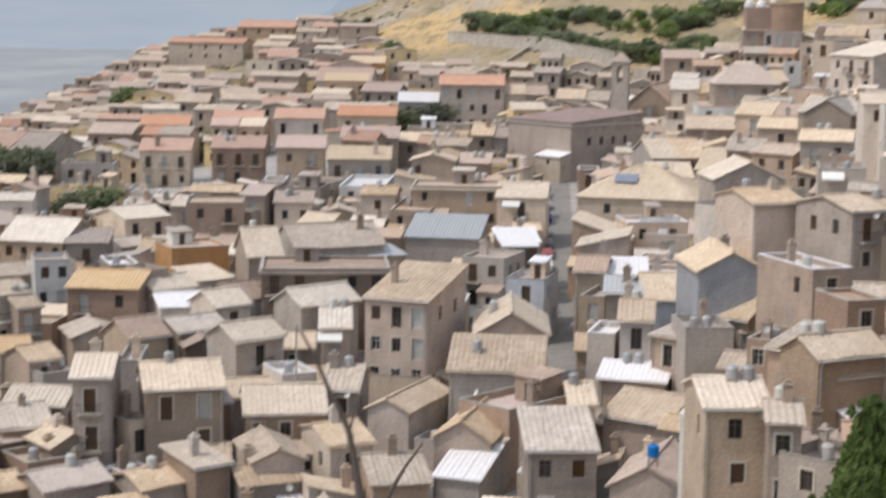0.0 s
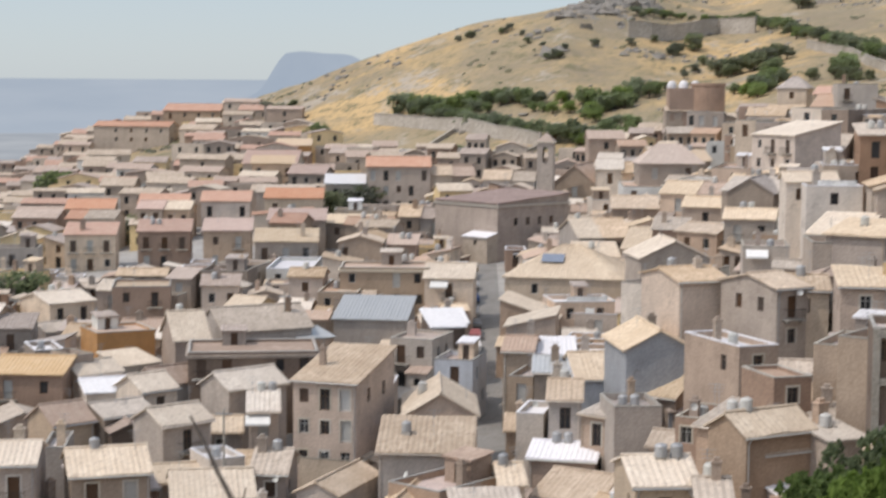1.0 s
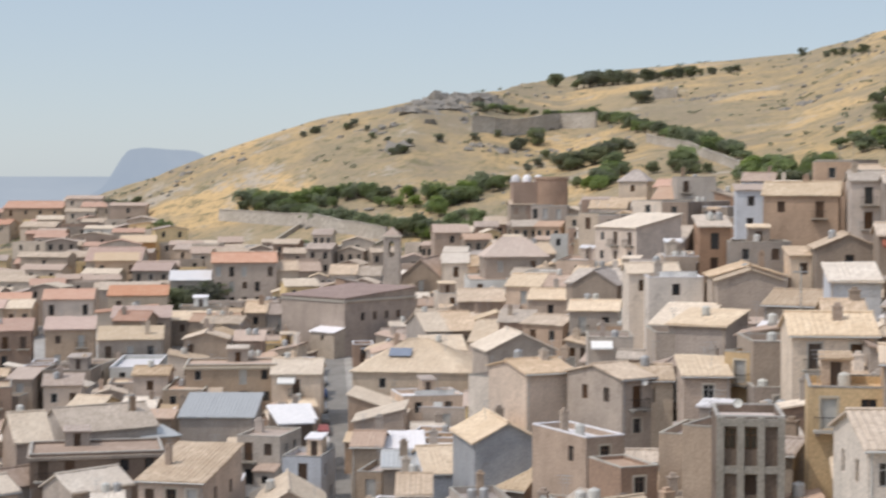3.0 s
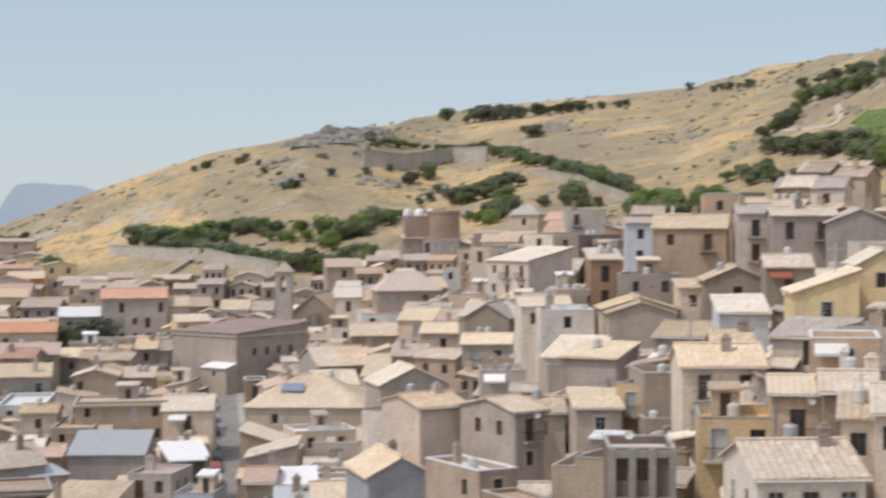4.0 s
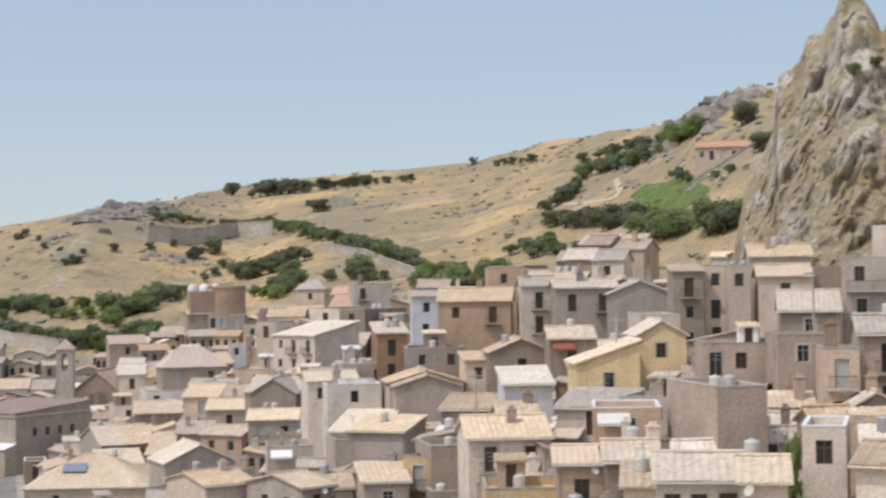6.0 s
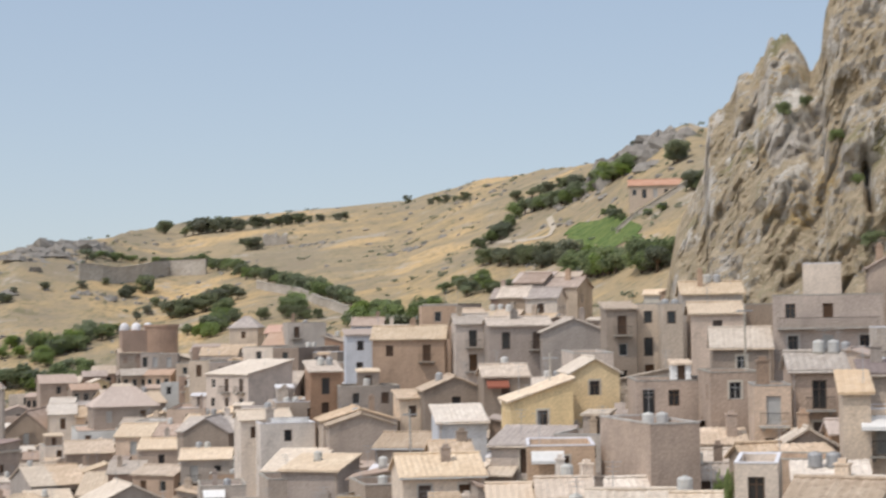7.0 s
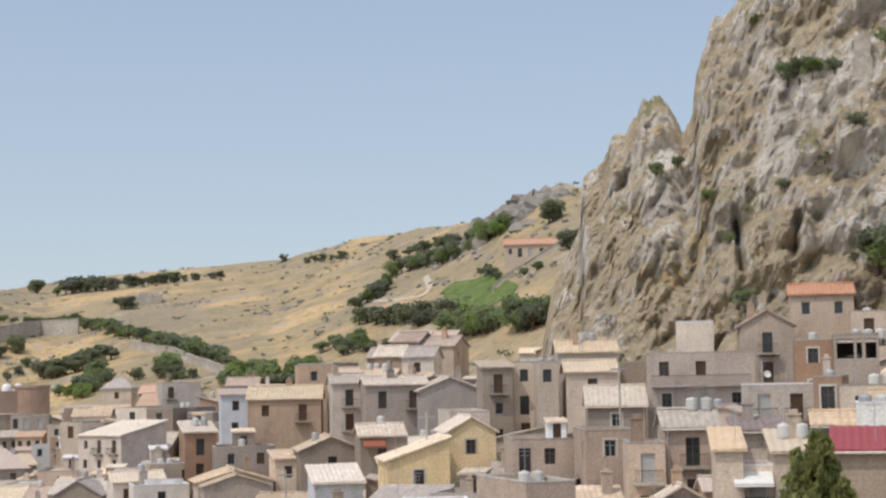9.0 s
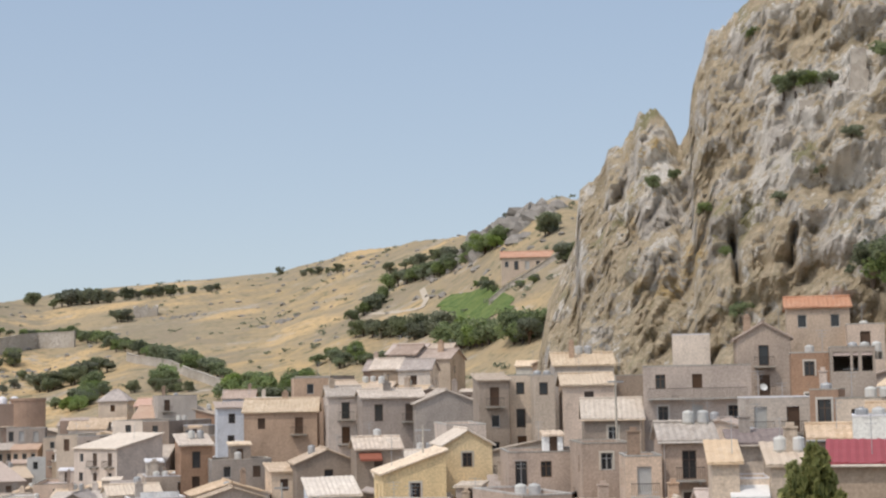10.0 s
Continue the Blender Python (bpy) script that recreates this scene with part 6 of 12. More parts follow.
house(0.8, 208.5, 5.7, 5.9, 6.0, 5.0, -18, "F", 0.0, "white", "sheet", 0, 0)
house(-0.1, 176.0, 3.5, 7.4, 12.0, 8.0, 1, "G", 2.2, "stone", "buff", 0, 0, "tank")
house(-1.6, 163.0, 2.4, 8.8, 7.0, 8.0, -3, "M", 2.0, "grey", "tan", 0, 0, "tank")
house(-2.5, 153.5, 1.8, 6.1, 9.0, 7.5, -41, "F", 0.0, "stone", "deck", 0, 0)
house(-4.3, 149.4, 1.2, 5.1, 10.0, 6.0, -13, "G", 1.6, "stone", "tan", 0, 0)
house(-4.5, 144.9, 0.9, 3.9, 6.0, 4.0, -17, "M", 1.5, "grey", "white", 0, 0)
house(4.2, 138.4, 1.2, 5.6, 8.0, 8.0, 5, "M", 1.6, "stone", "tan", 2, 2)
house(1.8, 142.0, 1.2, 2.5, 5.0, 5.0, -11, "F", 0.0, "pale", "white", 0, 0)
house(6.4, 153.9, 2.4, 2.2, 7.0, 7.0, 5, "S", 1.2, "pale", "buff", 2, 1)
house(11.1, 155.1, 2.9, 6.3, 9.0, 5.0, -31, "S", 1.6, "stone", "tan", 0, 0)
house(11.5, 165.1, 3.4, 6.4, 7.0, 6.0, -13, "S", 0.9, "stone", "white", 0, 0)
house(8.9, 174.8, 4.0, 2.8, 7.0, 8.0, -13, "F", 0.0, "pale", "white", 2, 2)
house(12.2, 171.6, 4.0, 3.2, 9.0, 10.0, -5, "S", 1.2, "grey", "tan", 1, 2, "tank")
house(15.0, 165.8, 5.5, 4.0, 8.0, 8.0, -40, "M", 1.0, "stone", "tan", 1, 2)
house(12.1, 188.1, 5.0, 4.2, 8.0, 9.0, -4, "S", 1.0, "grey", "sheet", 0, 0)
house(13.0, 201.1, 6.0, 4.8, 8.0, 8.0, -3, "M", 0.8, "pale", "white", 0, 0)
house(10.8, 212.7, 6.5, 6.1, 8.0, 9.0, -7, "R", 1.6, "stone", "buff", 0, 0)
house(8.7, 199.3, 5.6, 3.4, 9.0, 9.0, -8, "S", 1.0, "pink", "pink", 0, 0)
house(8.7, 191.3, 5.0, 2.8, 8.0, 8.0, -17, "F", 0.0, "pink", "deck", 1, 2)
house(16.9, 184.2, 7.0, 5.1, 10.0, 7.0, 6, "S", 2.0, "blue", "buff", 0, 0)
# gable in shade: its blue tone is painted into the wall colour
house(21.5, 171.1, 9.2, 6.8, 10.0, 10.0, 7, "G", 1.8, "blue", "buff", 0, 0)
house(20.7, 170.7, 8.8, 5.7, 5.5, 6.0, -42, "S", 1.6, "beige", "buff", 0, 0, "tank")
house(18.3, 161.0, 7.3, 4.5, 7.0, 8.0, 6, "F", 0.0, "grey", "deck", 0, 0, "tank tank")
house(21.1, 148.0, 8.8, 2.3, 7.0, 8.0, -27, "F", 0.0, "brown", "deck", 1, 2)
house(22.9, 143.2, 9.9, 4.2, 5.5, 7.0, -42, "M", 1.4, "stone", "tan", 1, 2)
house(26.0, 128.9, 12.1, 4.6, 4.5, 6.0, 29, "S", 1.4, "stone", "tan", 1, 1)
house(25.1, 128.1, 11.6, 6.3, 4.5, 8.0, 29, "S", 1.2, "beige", "buff", 0, 0)
house(15.8, 120.5, 5.2, 4.5, 8.0, 12.0, 5, "S", 1.2, "pale", "buff", 3, 3, "tank tank")
house(18.6, 117.0, 7.0, 2.2, 6.0, 10.0, -4, "S", 0.8, "stone", "tan", 1, 2)
house(13.7, 130.8, 4.0, 2.2, 5.5, 10.0, -42, "F", 0.0, "white", "white", 1, 2)
house(10.9, 135.1, 2.1, 6.2, 9.0, 5.0, -16, "G", 1.8, "stone", "ash", 0, 0)
house(16.1, 123.4, 5.5, 3.7, 9.0, 6.0, -33, "S", 1.6, "grey", "tan", 0, 0, "tank tank")
house(20.0, 115.3, 8.0, 4.8, 5.5, 7.0, -42, "F", 0.0, "grey", "deck", 1, 1, "tank")
house(26.9, 178.5, 12.2, 5.7, 9.0, 13.0, 19, "S", 0.9, "beige", "tan", 0, 0, "tank")
house(25.8, 195.3, 11.9, 4.9, 5.5, 11.0, 42, "F", 0.0, "pale", "pink", 1, 3, "balcony")
house(31.2, 177.3, 14.5, 3.1, 7.0, 8.0, 8, "F", 0.0, "yellow", "deck", 1, 1)
house(28.3, 154.9, 13.0, 4.0, 10.0, 9.0, 21, "F", 0.0, "stone", "white", 1, 2, "tank")
house(28.6, 141.1, 13.5, 3.4, 6.0, 8.0, 16, "F", 0.0, "brown", "pink", 1, 1)
house(34.5, 171.0, 16.4, 4.0, 9.0, 9.0, 28, "S", 1.0, "beige", "tan", 1, 2)
house(19.1, 232.2, 9.3, 8.4, 8.0, 7.0, 8, "F", 0.0, "beige", "white", 2, 1, "wash")
house(89.6, 154.4, 36.5, 10.8, 10.0, 10.9, -29, "F", 0.0, "stone", "deck", 3, 2, "terrace")
house(102.3, 161.9, 39.0, 5.7, 9.0, 11.4, -29, "G", 1.6, "beige", "pink", 1, 2, "balcony")
house(82.8, 129.2, 36.4, 5.5, 8.0, 7.8, -27, "F", 0.0, "pale", "white", 2, 1, "balcony")
house(98.2, 170.2, 39.1, 4.1, 8.0, 12.0, -29, "F", 0.0, "pale", "white", 0, 0)
house(68.3, 119.3, 33.4, 4.2, 7.0, 7.7, -24, "S", 1.2, "stone", "tan", 1, 2, "balcony")
house(60.9, 101.6, 32.2, 1.8, 6.0, 7.9, -28, "M", 1.2, "pale", "orange", 0, 0)
house(64.4, 99.5, 33.4, 2.3, 6.0, 6.5, -28, "M", 1.2, "pale", "orange", 0, 0)
house(63.1, 101.5, 32.9, 2.2, 6.0, 6.1, -28, "F", 0.0, "pale", "white", 1, 1, "awning")
house(66.6, 106.3, 33.7, 4.1, 5.0, 7.4, -28, "M", 0.8, "pale", "mauve", 0, 0)
house(98.0, 146.8, 38.8, 3.7, 8.0, 9.6, -32, "F", 0.0, "brick", "pink", 1, 3, "balcony")
house(99.1, 141.2, 39.4, 4.2, 8.0, 9.4, -33, "F", 0.0, "grey", "deck", 1, 3, "loggia tank tank tank")
house(112.8, 167.0, 42.0, 7.0, 8.0, 12.0, -32, "S", 1.2, "pink", "red", 2, 1)
house(114.1, 159.9, 41.6, 4.0, 9.0, 10.2, -33, "F", 0.0, "beige", "deck", 1, 2)
house(70.6, 98.9, 35.3, 2.4, 6.0, 7.7, -35, "F", 0.0, "white", "white", 0, 0, "tank tank")
house(60.9, 86.1, 33.3, 3.9, 8.0, 7.2, -35, "M", 1.0, "pink", "crimson", 0, 0)
house(70.7, 103.7, 35.1, 2.8, 7.0, 6.3, -32, "S", 0.8, "stone", "tan", 0, 0)
house(68.3, 145.2, 31.8, 6.8, 12.0, 7.8, -20, "F", 0.0, "stone", "deck", 3, 1)
house(68.7, 133.9, 32.5, 4.2, 10.0, 8.1, -20, "F", 0.0, "stone", "ash", 1, 1)
house(81.2, 156.7, 34.5, 5.8, 9.0, 7.8, -25, "S", 1.8, "grey", "buff", 1, 1)
house(64.3, 119.3, 32.2, 2.8, 7.0, 7.8, -24, "F", 0.0, "beige", "deck", 1, 2)
house(68.8, 164.7, 31.3, 4.9, 12.0, 8.6, -16, "G", 1.4, "yellow", "buff", 1, 2)
house(60.5, 158.3, 29.5, 6.1, 9.0, 7.9, -14, "R", 2.2, "yellow", "buff", 1, 1)
house(83.0, 205.4, 33.7, 7.9, 10.0, 10.2, -15, "G", 1.6, "grey", "tan", 0, 0)
house(74.2, 219.3, 33.0, 4.5, 9.0, 12.0, -14, "S", 1.2, "beige", "tan", 1, 2, "balcony")
house(77.7, 210.6, 32.7, 8.0, 9.0, 12.0, -14, "S", 1.0, "stone", "tan", 2, 1)
house(76.0, 239.7, 35.7, 4.9, 8.0, 12.0, -14, "F", 0.0, "stone", "deck", 1, 1)
house(67.5, 226.7, 31.1, 9.8, 9.0, 12.0, -20, "S", 1.6, "stone", "buff", 2, 1)
house(82.5, 189.3, 34.5, 3.6, 8.0, 12.0, -18, "M", 0.8, "pink", "tan", 1, 3, "balcony")
house(86.2, 189.8, 35.1, 2.7, 8.0, 12.0, -20, "F", 0.0, "pale", "deck", 1, 3)
house(85.8, 182.3, 35.0, 2.3, 6.0, 12.0, -20, "F", 0.0, "pale", "deck", 1, 1, "tank tank")
house(94.4, 189.3, 36.2, 7.2, 9.0, 12.0, -22, "S", 1.4, "pale", "buff", 0, 0)
house(90.3, 180.1, 35.7, 5.9, 8.0, 10.1, -22, "S", 1.2, "beige", "buff", 1, 1)
house(95.9, 180.6, 36.8, 3.5, 8.0, 10.0, -24, "F", 0.0, "grey", "sheet", 0, 0)
house(69.5, 193.4, 31.0, 5.3, 8.0, 7.8, -14, "S", 1.2, "grey", "tan", 1, 2, "awning")
house(66.3, 202.9, 29.3, 7.6, 9.0, 7.7, -12, "G", 1.6, "grey", "tan", 1, 1, "tank")
house(56.4, 170.4, 27.1, 5.0, 7.0, 7.9, -12, "M", 1.4, "blue", "buff", 0, 0)
house(59.8, 218.4, 26.7, 7.7, 8.0, 10.5, -10, "F", 0.0, "grey", "tan", 2, 1, "tank")
house(62.7, 209.3, 27.8, 3.2, 7.0, 8.0, -10, "M", 0.8, "pale", "tan", 1, 2)
house(55.5, 224.7, 27.0, 4.1, 8.0, 12.0, -8, "M", 1.2, "brick", "tan", 1, 2)
house(52.1, 225.6, 24.2, 6.0, 7.0, 10.9, -8, "F", 0.0, "grey", "white", 2, 1)
house(56.0, 209.1, 25.4, 9.2, 9.0, 7.9, -8, "G", 1.4, "pink", "tan", 0, 0)
house(46.8, 221.6, 22.3, 6.6, 8.0, 10.8, -5, "S", 1.0, "pale", "buff", 2, 1, "tank")
house(68.6, 231.5, 29.3, 4.3, 6.0, 9.1, -10, "S", 1.2, "grey", "red", 0, 0)
house(67.6, 252.6, 31.6, 4.0, 8.0, 12.0, -12, "M", 0.8, "blue", "pink", 1, 2)
house(56.0, 119.0, 29.7, 3.9, 12.0, 7.7, -5, "F", 0.0, "stone", "deck", 0, 0, "tank tank")
house(51.5, 130.7, 27.8, 5.4, 9.0, 7.4, -20, "F", 0.0, "beige", "white", 1, 1, "awning")
house(45.2, 113.9, 26.0, 3.6, 7.0, 6.8, -18, "S", 1.0, "stone", "tan", 1, 1, "tank")
house(42.9, 117.9, 25.3, 3.6, 8.0, 7.0, -18, "S", 0.8, "beige", "orange", 1, 2)
house(39.4, 120.2, 22.5, 5.7, 8.0, 7.9, -15, "F", 0.0, "ochre", "orange", 2, 1, "tank")
house(46.9, 147.2, 24.2, 7.3, 9.0, 7.5, -10, "S", 1.5, "pale", "buff", 2, 1)
house(45.5, 160.2, 22.4, 4.4, 9.0, 7.5, -5, "F", 0.0, "grey", "deck", 0, 0)
house(42.6, 163.0, 20.8, 3.0, 6.0, 7.9, -40, "F", 0.0, "ochre", "deck", 1, 1, "balcony")
house(42.4, 189.8, 20.3, 4.2, 9.0, 7.9, -5, "F", 0.0, "grey", "deck", 0, 0)
house(38.6, 207.9, 18.4, 5.5, 9.0, 7.7, -8, "F", 0.0, "pink", "deck", 0, 0, "awning")
house(43.8, 99.3, 25.6, 5.3, 8.0, 7.4, -22, "S", 1.2, "pale", "buff", 3, 1)
house(41.6, 103.4, 24.6, 2.2, 8.0, 7.6, -22, "M", 0.8, "pale", "tan", 1, 1)
house(43.8, 90.4, 26.2, 2.6, 7.0, 7.6, -25, "S", 1.0, "beige", "buff", 0, 0)
house(50.5, 96.0, 28.8, 2.6, 8.0, 7.5, -30, "F", 0.0, "pale", "white", 1, 1)
house(35.9, 171.8, 17.2, 4.5, 8.0, 7.9, -8, "S", 1.0, "pale", "tan", 1, 1, "tank")
house(38.8, 159.9, 18.9, 4.3, 8.0, 7.9, -8, "M", 1.0, "stone", "buff", 1, 1)
house(49.6, 152.6, 25.2, 3.6, 7.0, 7.8, -12, "S", 1.0, "stone", "tan", 0, 0)
house(55.1, 205.2, 25.2, 8.0, 9.0, 7.8, -8, "G", 1.3, "beige", "tan", 0, 0)
house(44.5, 188.3, 21.2, 6.7, 7.0, 8.0, -35, "M", 1.2, "stone", "buff", 0, 0)
house(48.4, 216.1, 22.8, 6.9, 7.0, 10.1, -5, "F", 0.0, "pale", "white", 1, 1, "wash")
# closely packed houses between them
house(18.9, 103.5, 7.3, 4.3, 5.6, 3.2, -26, "L", 0.9, "beige", "buff", 3, 2)
house(53.8, 91.8, 30.5, 4.7, 5.6, 4.0, -46, "S", 0.8, "pale", "buff", 1, 2)
house(26.5, 103.2, 13.4, 4.9, 5.5, 5.5, -25, "G", 0.7, "pale", "tan", 1, 1)
house(66.8, 94.2, 34.5, 4.3, 4.7, 3.2, -49, "F", 0.0, "brick", "deck", 3, 1)
house(57.3, 104.3, 30.9, 5.2, 5.9, 4.8, -40, "F", 0.0, "beige", "deck", 2, 2)
house(-15.0, 120.8, -1.6, 6.8, 6.0, 6.5, 4, "M", 1.2, "brown", "tan", 1, 2)
house(-0.9, 122.8, -0.4, 4.2, 3.6, 5.5, -19, "S", 0.5, "brick", "tan", 2, 1)
house(-7.1, 124.4, -0.7, 7.1, 6.5, 5.5, -2, "F", 0.0, "beige", "deck", 2, 2)
house(-39.7, 122.5, -1.1, 7.9, 6.0, 6.5, 7, "F", 0.0, "yellow", "white", 3, 2)
house(-19.0, 129.0, -1.0, 6.7, 6.7, 4.8, -15, "S", 1.0, "pale", "tan", 3, 1)
house(78.6, 104.8, 37.2, 7.2, 5.9, 5.5, -44, "S", 0.9, "brown", "tan", 3, 2)
house(-30.9, 127.8, -0.9, 8.2, 6.1, 4.8, -0, "S", 0.9, "pink", "tan", 3, 1)
house(34.9, 128.8, 18.4, 5.9, 5.0, 6.2, -33, "S", 0.7, "pink", "ash", 2, 1)
house(82.6, 110.3, 37.7, 3.5, 4.9, 4.0, -48, "M", 1.0, "beige", "tan", 2, 2)
house(-39.0, 132.3, -0.5, 3.9, 4.5, 3.2, 6, "L", 0.8, "brown", "pink", 2, 2)
house(-45.5, 135.2, -0.3, 6.5, 5.6, 7.5, 12, "F", 0.0, "stone", "deck", 2, 2)
house(58.9, 132.8, 29.8, 4.5, 4.9, 3.2, -33, "G", 0.7, "white", "tan", 1, 2)
house(87.6, 117.0, 38.4, 6.6, 7.4, 5.5, -57, "G", 1.0, "yellow", "tan", 3, 2)
house(57.9, 142.6, 29.2, 4.6, 7.6, 6.0, -37, "F", 0.0, "pale", "deck", 2, 2)
house(-49.8, 146.4, 0.4, 7.0, 6.3, 5.5, 9, "L", 1.4, "brown", "pink", 2, 2)
house(55.6, 149.9, 28.4, 6.5, 6.6, 5.5, -34, "M", 1.3, "beige", "ash", 1, 2)
house(-53.4, 154.0, 0.9, 5.5, 8.0, 8.5, -1, "R", 1.1, "yellow", "buff", 2, 1)
house(26.7, 164.5, 12.1, 5.9, 6.1, 5.5, -21, "G", 0.9, "brick", "buff", 2, 2)
house(64.2, 155.8, 30.4, 3.5, 3.9, 3.4, -35, "R", 0.7, "pink", "tan", 3, 2)
house(92.1, 142.0, 37.7, 6.5, 5.3, 4.7, -49, "R", 1.3, "beige", "buff", 1, 2)
house(102.0, 136.7, 40.3, 5.2, 5.6, 4.7, -50, "M", 1.1, "yellow", "buff", 1, 2)
house(-55.1, 162.7, 1.4, 6.2, 5.4, 6.2, 1, "S", 0.8, "brown", "pink", 1, 2)
house(88.0, 147.7, 36.5, 5.5, 6.0, 4.7, -43, "G", 0.8, "beige", "pink", 2, 1)
house(-19.1, 173.2, 2.2, 3.6, 4.9, 4.0, 2, "M", 1.0, "white", "tan", 3, 2)
house(47.9, 169.4, 23.1, 7.5, 7.5, 6.5, -25, "R", 1.5, "pink", "ash", 2, 2)
house(41.0, 172.8, 19.7, 3.8, 6.2, 5.5, -36, "S", 0.9, "beige", "ash", 2, 2)
house(62.5, 169.6, 29.8, 6.6, 5.8, 4.1, -27, "L", 1.3, "stone", "pink", 3, 1)
house(39.1, 179.0, 18.8, 4.8, 5.6, 6.5, -21, "G", 0.7, "stone", "ash", 2, 2)
house(-60.5, 173.6, 2.1, 5.7, 7.6, 7.5, -4, "S", 1.1, "grey", "ash", 2, 2)
house(109.9, 149.3, 41.3, 5.3, 6.2, 4.7, -52, "G", 0.8, "stone", "pink", 1, 2)
house(105.8, 153.3, 40.2, 5.1, 3.9, 2.7, -50, "G", 0.8, "pale", "tan", 2, 1)
house(78.7, 173.9, 33.4, 6.4, 4.1, 5.3, -35, "R", 1.3, "pale", "tan", 2, 2)
house(-8.2, 193.7, 4.2, 5.7, 5.5, 7.5, -3, "F", 0.0, "stone", "white", 2, 2)
house(-64.9, 184.6, 2.8, 4.6, 5.6, 5.5, -8, "S", 0.8, "grey", "tan", 2, 2)
house(29.4, 193.6, 13.7, 3.9, 6.3, 4.0, -14, "G", 0.6, "yellow", "pink", 2, 2)
house(-9.3, 200.5, 4.7, 4.9, 7.7, 7.5, -6, "S", 1.2, "grey", "pink", 2, 1)
house(-66.2, 193.2, 3.1, 7.5, 6.3, 7.5, -7, "S", 1.0, "pale", "tan", 2, 2)
house(30.1, 203.4, 14.2, 6.2, 6.7, 4.0, -33, "G", 0.9, "white", "tan", 2, 2)
house(23.6, 208.3, 11.0, 5.2, 7.1, 7.0, -7, "S", 1.1, "yellow", "pink", 3, 2)
house(-68.9, 201.6, 3.5, 7.8, 5.3, 7.0, 10, "F", 0.0, "brick", "white", 3, 2)
house(-31.1, 213.1, 4.4, 4.4, 4.5, 3.2, -12, "M", 0.9, "beige", "pink", 2, 1)
house(30.6, 213.3, 14.5, 5.8, 5.1, 6.5, -34, "G", 0.9, "white", "tan", 2, 2)
house(18.5, 216.9, 8.7, 6.2, 5.4, 4.8, -12, "F", 0.0, "beige", "white", 1, 2)
house(-40.3, 215.4, 4.3, 4.9, 6.1, 4.8, 8, "S", 0.9, "pale", "tan", 3, 1)
house(28.7, 218.8, 13.6, 5.5, 5.7, 6.5, 29, "F", 0.0, "stone", "deck", 3, 2)
house(92.9, 200.6, 35.6, 4.6, 4.8, 3.4, -37, "F", 0.0, "grey", "white", 2, 1)
house(-69.2, 212.0, 3.8, 5.9, 5.3, 6.5, -11, "F", 0.0, "pink", "white", 3, 2)
house(32.7, 221.6, 15.5, 4.8, 5.1, 6.5, -26, "F", 0.0, "white", "deck", 3, 2)
house(71.3, 213.1, 30.6, 4.0, 5.6, 4.6, -28, "L", 0.8, "grey", "tan", 2, 1)
house(17.8, 224.2, 8.5, 4.1, 5.0, 4.0, -3, "S", 0.8, "yellow", "buff", 3, 2)
house(99.3, 204.1, 36.7, 7.5, 8.0, 4.1, -33, "M", 1.6, "pale", "tan", 2, 1)
house(-76.8, 218.5, 4.0, 5.0, 4.6, 4.0, 9, "S", 0.7, "brick", "tan", 2, 2)
house(94.6, 211.5, 35.7, 5.6, 5.7, 4.7, -40, "F", 0.0, "brown", "deck", 2, 2)
house(-52.5, 228.5, 4.7, 5.4, 5.8, 5.5, -3, "R", 1.1, "pale", "ash", 3, 2)
house(103.5, 213.5, 37.2, 3.6, 4.1, 3.4, -53, "G", 0.5, "brown", "buff", 1, 2)
house(39.0, 234.6, 18.6, 3.5, 6.6, 4.0, -21, "L", 0.7, "grey", "tan", 2, 2)
house(-36.7, 235.8, 5.6, 5.3, 5.7, 4.8, -9, "S", 0.9, "pale", "buff", 2, 2)
house(100.2, 217.9, 36.6, 6.3, 5.6, 7.2, -41, "M", 1.1, "grey", "pink", 3, 2)
house(79.3, 226.7, 32.6, 3.9, 4.5, 3.2, -45, "S", 0.7, "pale", "ash", 2, 2)
house(-48.4, 235.3, 5.2, 6.5, 7.6, 5.5, -5, "S", 1.1, "pale", "tan", 3, 2)
house(28.6, 239.3, 13.9, 5.8, 4.2, 4.0, -12, "R", 1.2, "yellow", "tan", 1, 1)
house(34.2, 239.7, 16.5, 4.2, 4.1, 3.2, -24, "G", 0.6, "grey", "buff", 2, 1)
house(-81.4, 230.4, 4.4, 7.1, 8.5, 7.5, -3, "S", 1.3, "yellow", "buff", 2, 2)
house(94.0, 227.0, 35.5, 5.8, 4.1, 3.4, -37, "G", 0.9, "beige", "tan", 2, 2)
house(-34.8, 243.2, 6.1, 7.3, 7.1, 4.8, -9, "G", 1.1, "pale", "buff", 1, 1)
house(42.5, 242.1, 20.3, 6.9, 7.4, 6.5, -14, "S", 1.1, "pink", "buff", 2, 2)
house(29.9, 244.6, 14.6, 5.2, 5.3, 4.8, 1, "F", 0.0, "brick", "deck", 1, 2)
house(-42.7, 243.7, 5.9, 5.4, 6.6, 4.6, -1, "S", 1.0, "white", "pink", 1, 2)
house(105.7, 226.1, 37.4, 5.1, 7.4, 4.7, -32, "L", 1.0, "grey", "buff", 3, 2)
house(97.6, 231.3, 36.0, 5.5, 5.5, 4.1, -29, "G", 0.8, "brick", "tan", 3, 2)
house(1.9, 252.2, 8.4, 3.6, 3.9, 4.0, 8, "S", 0.6, "brown", "buff", 1, 2)
house(36.5, 251.0, 17.7, 6.9, 6.8, 6.5, -41, "S", 1.0, "stone", "tan", 2, 1)
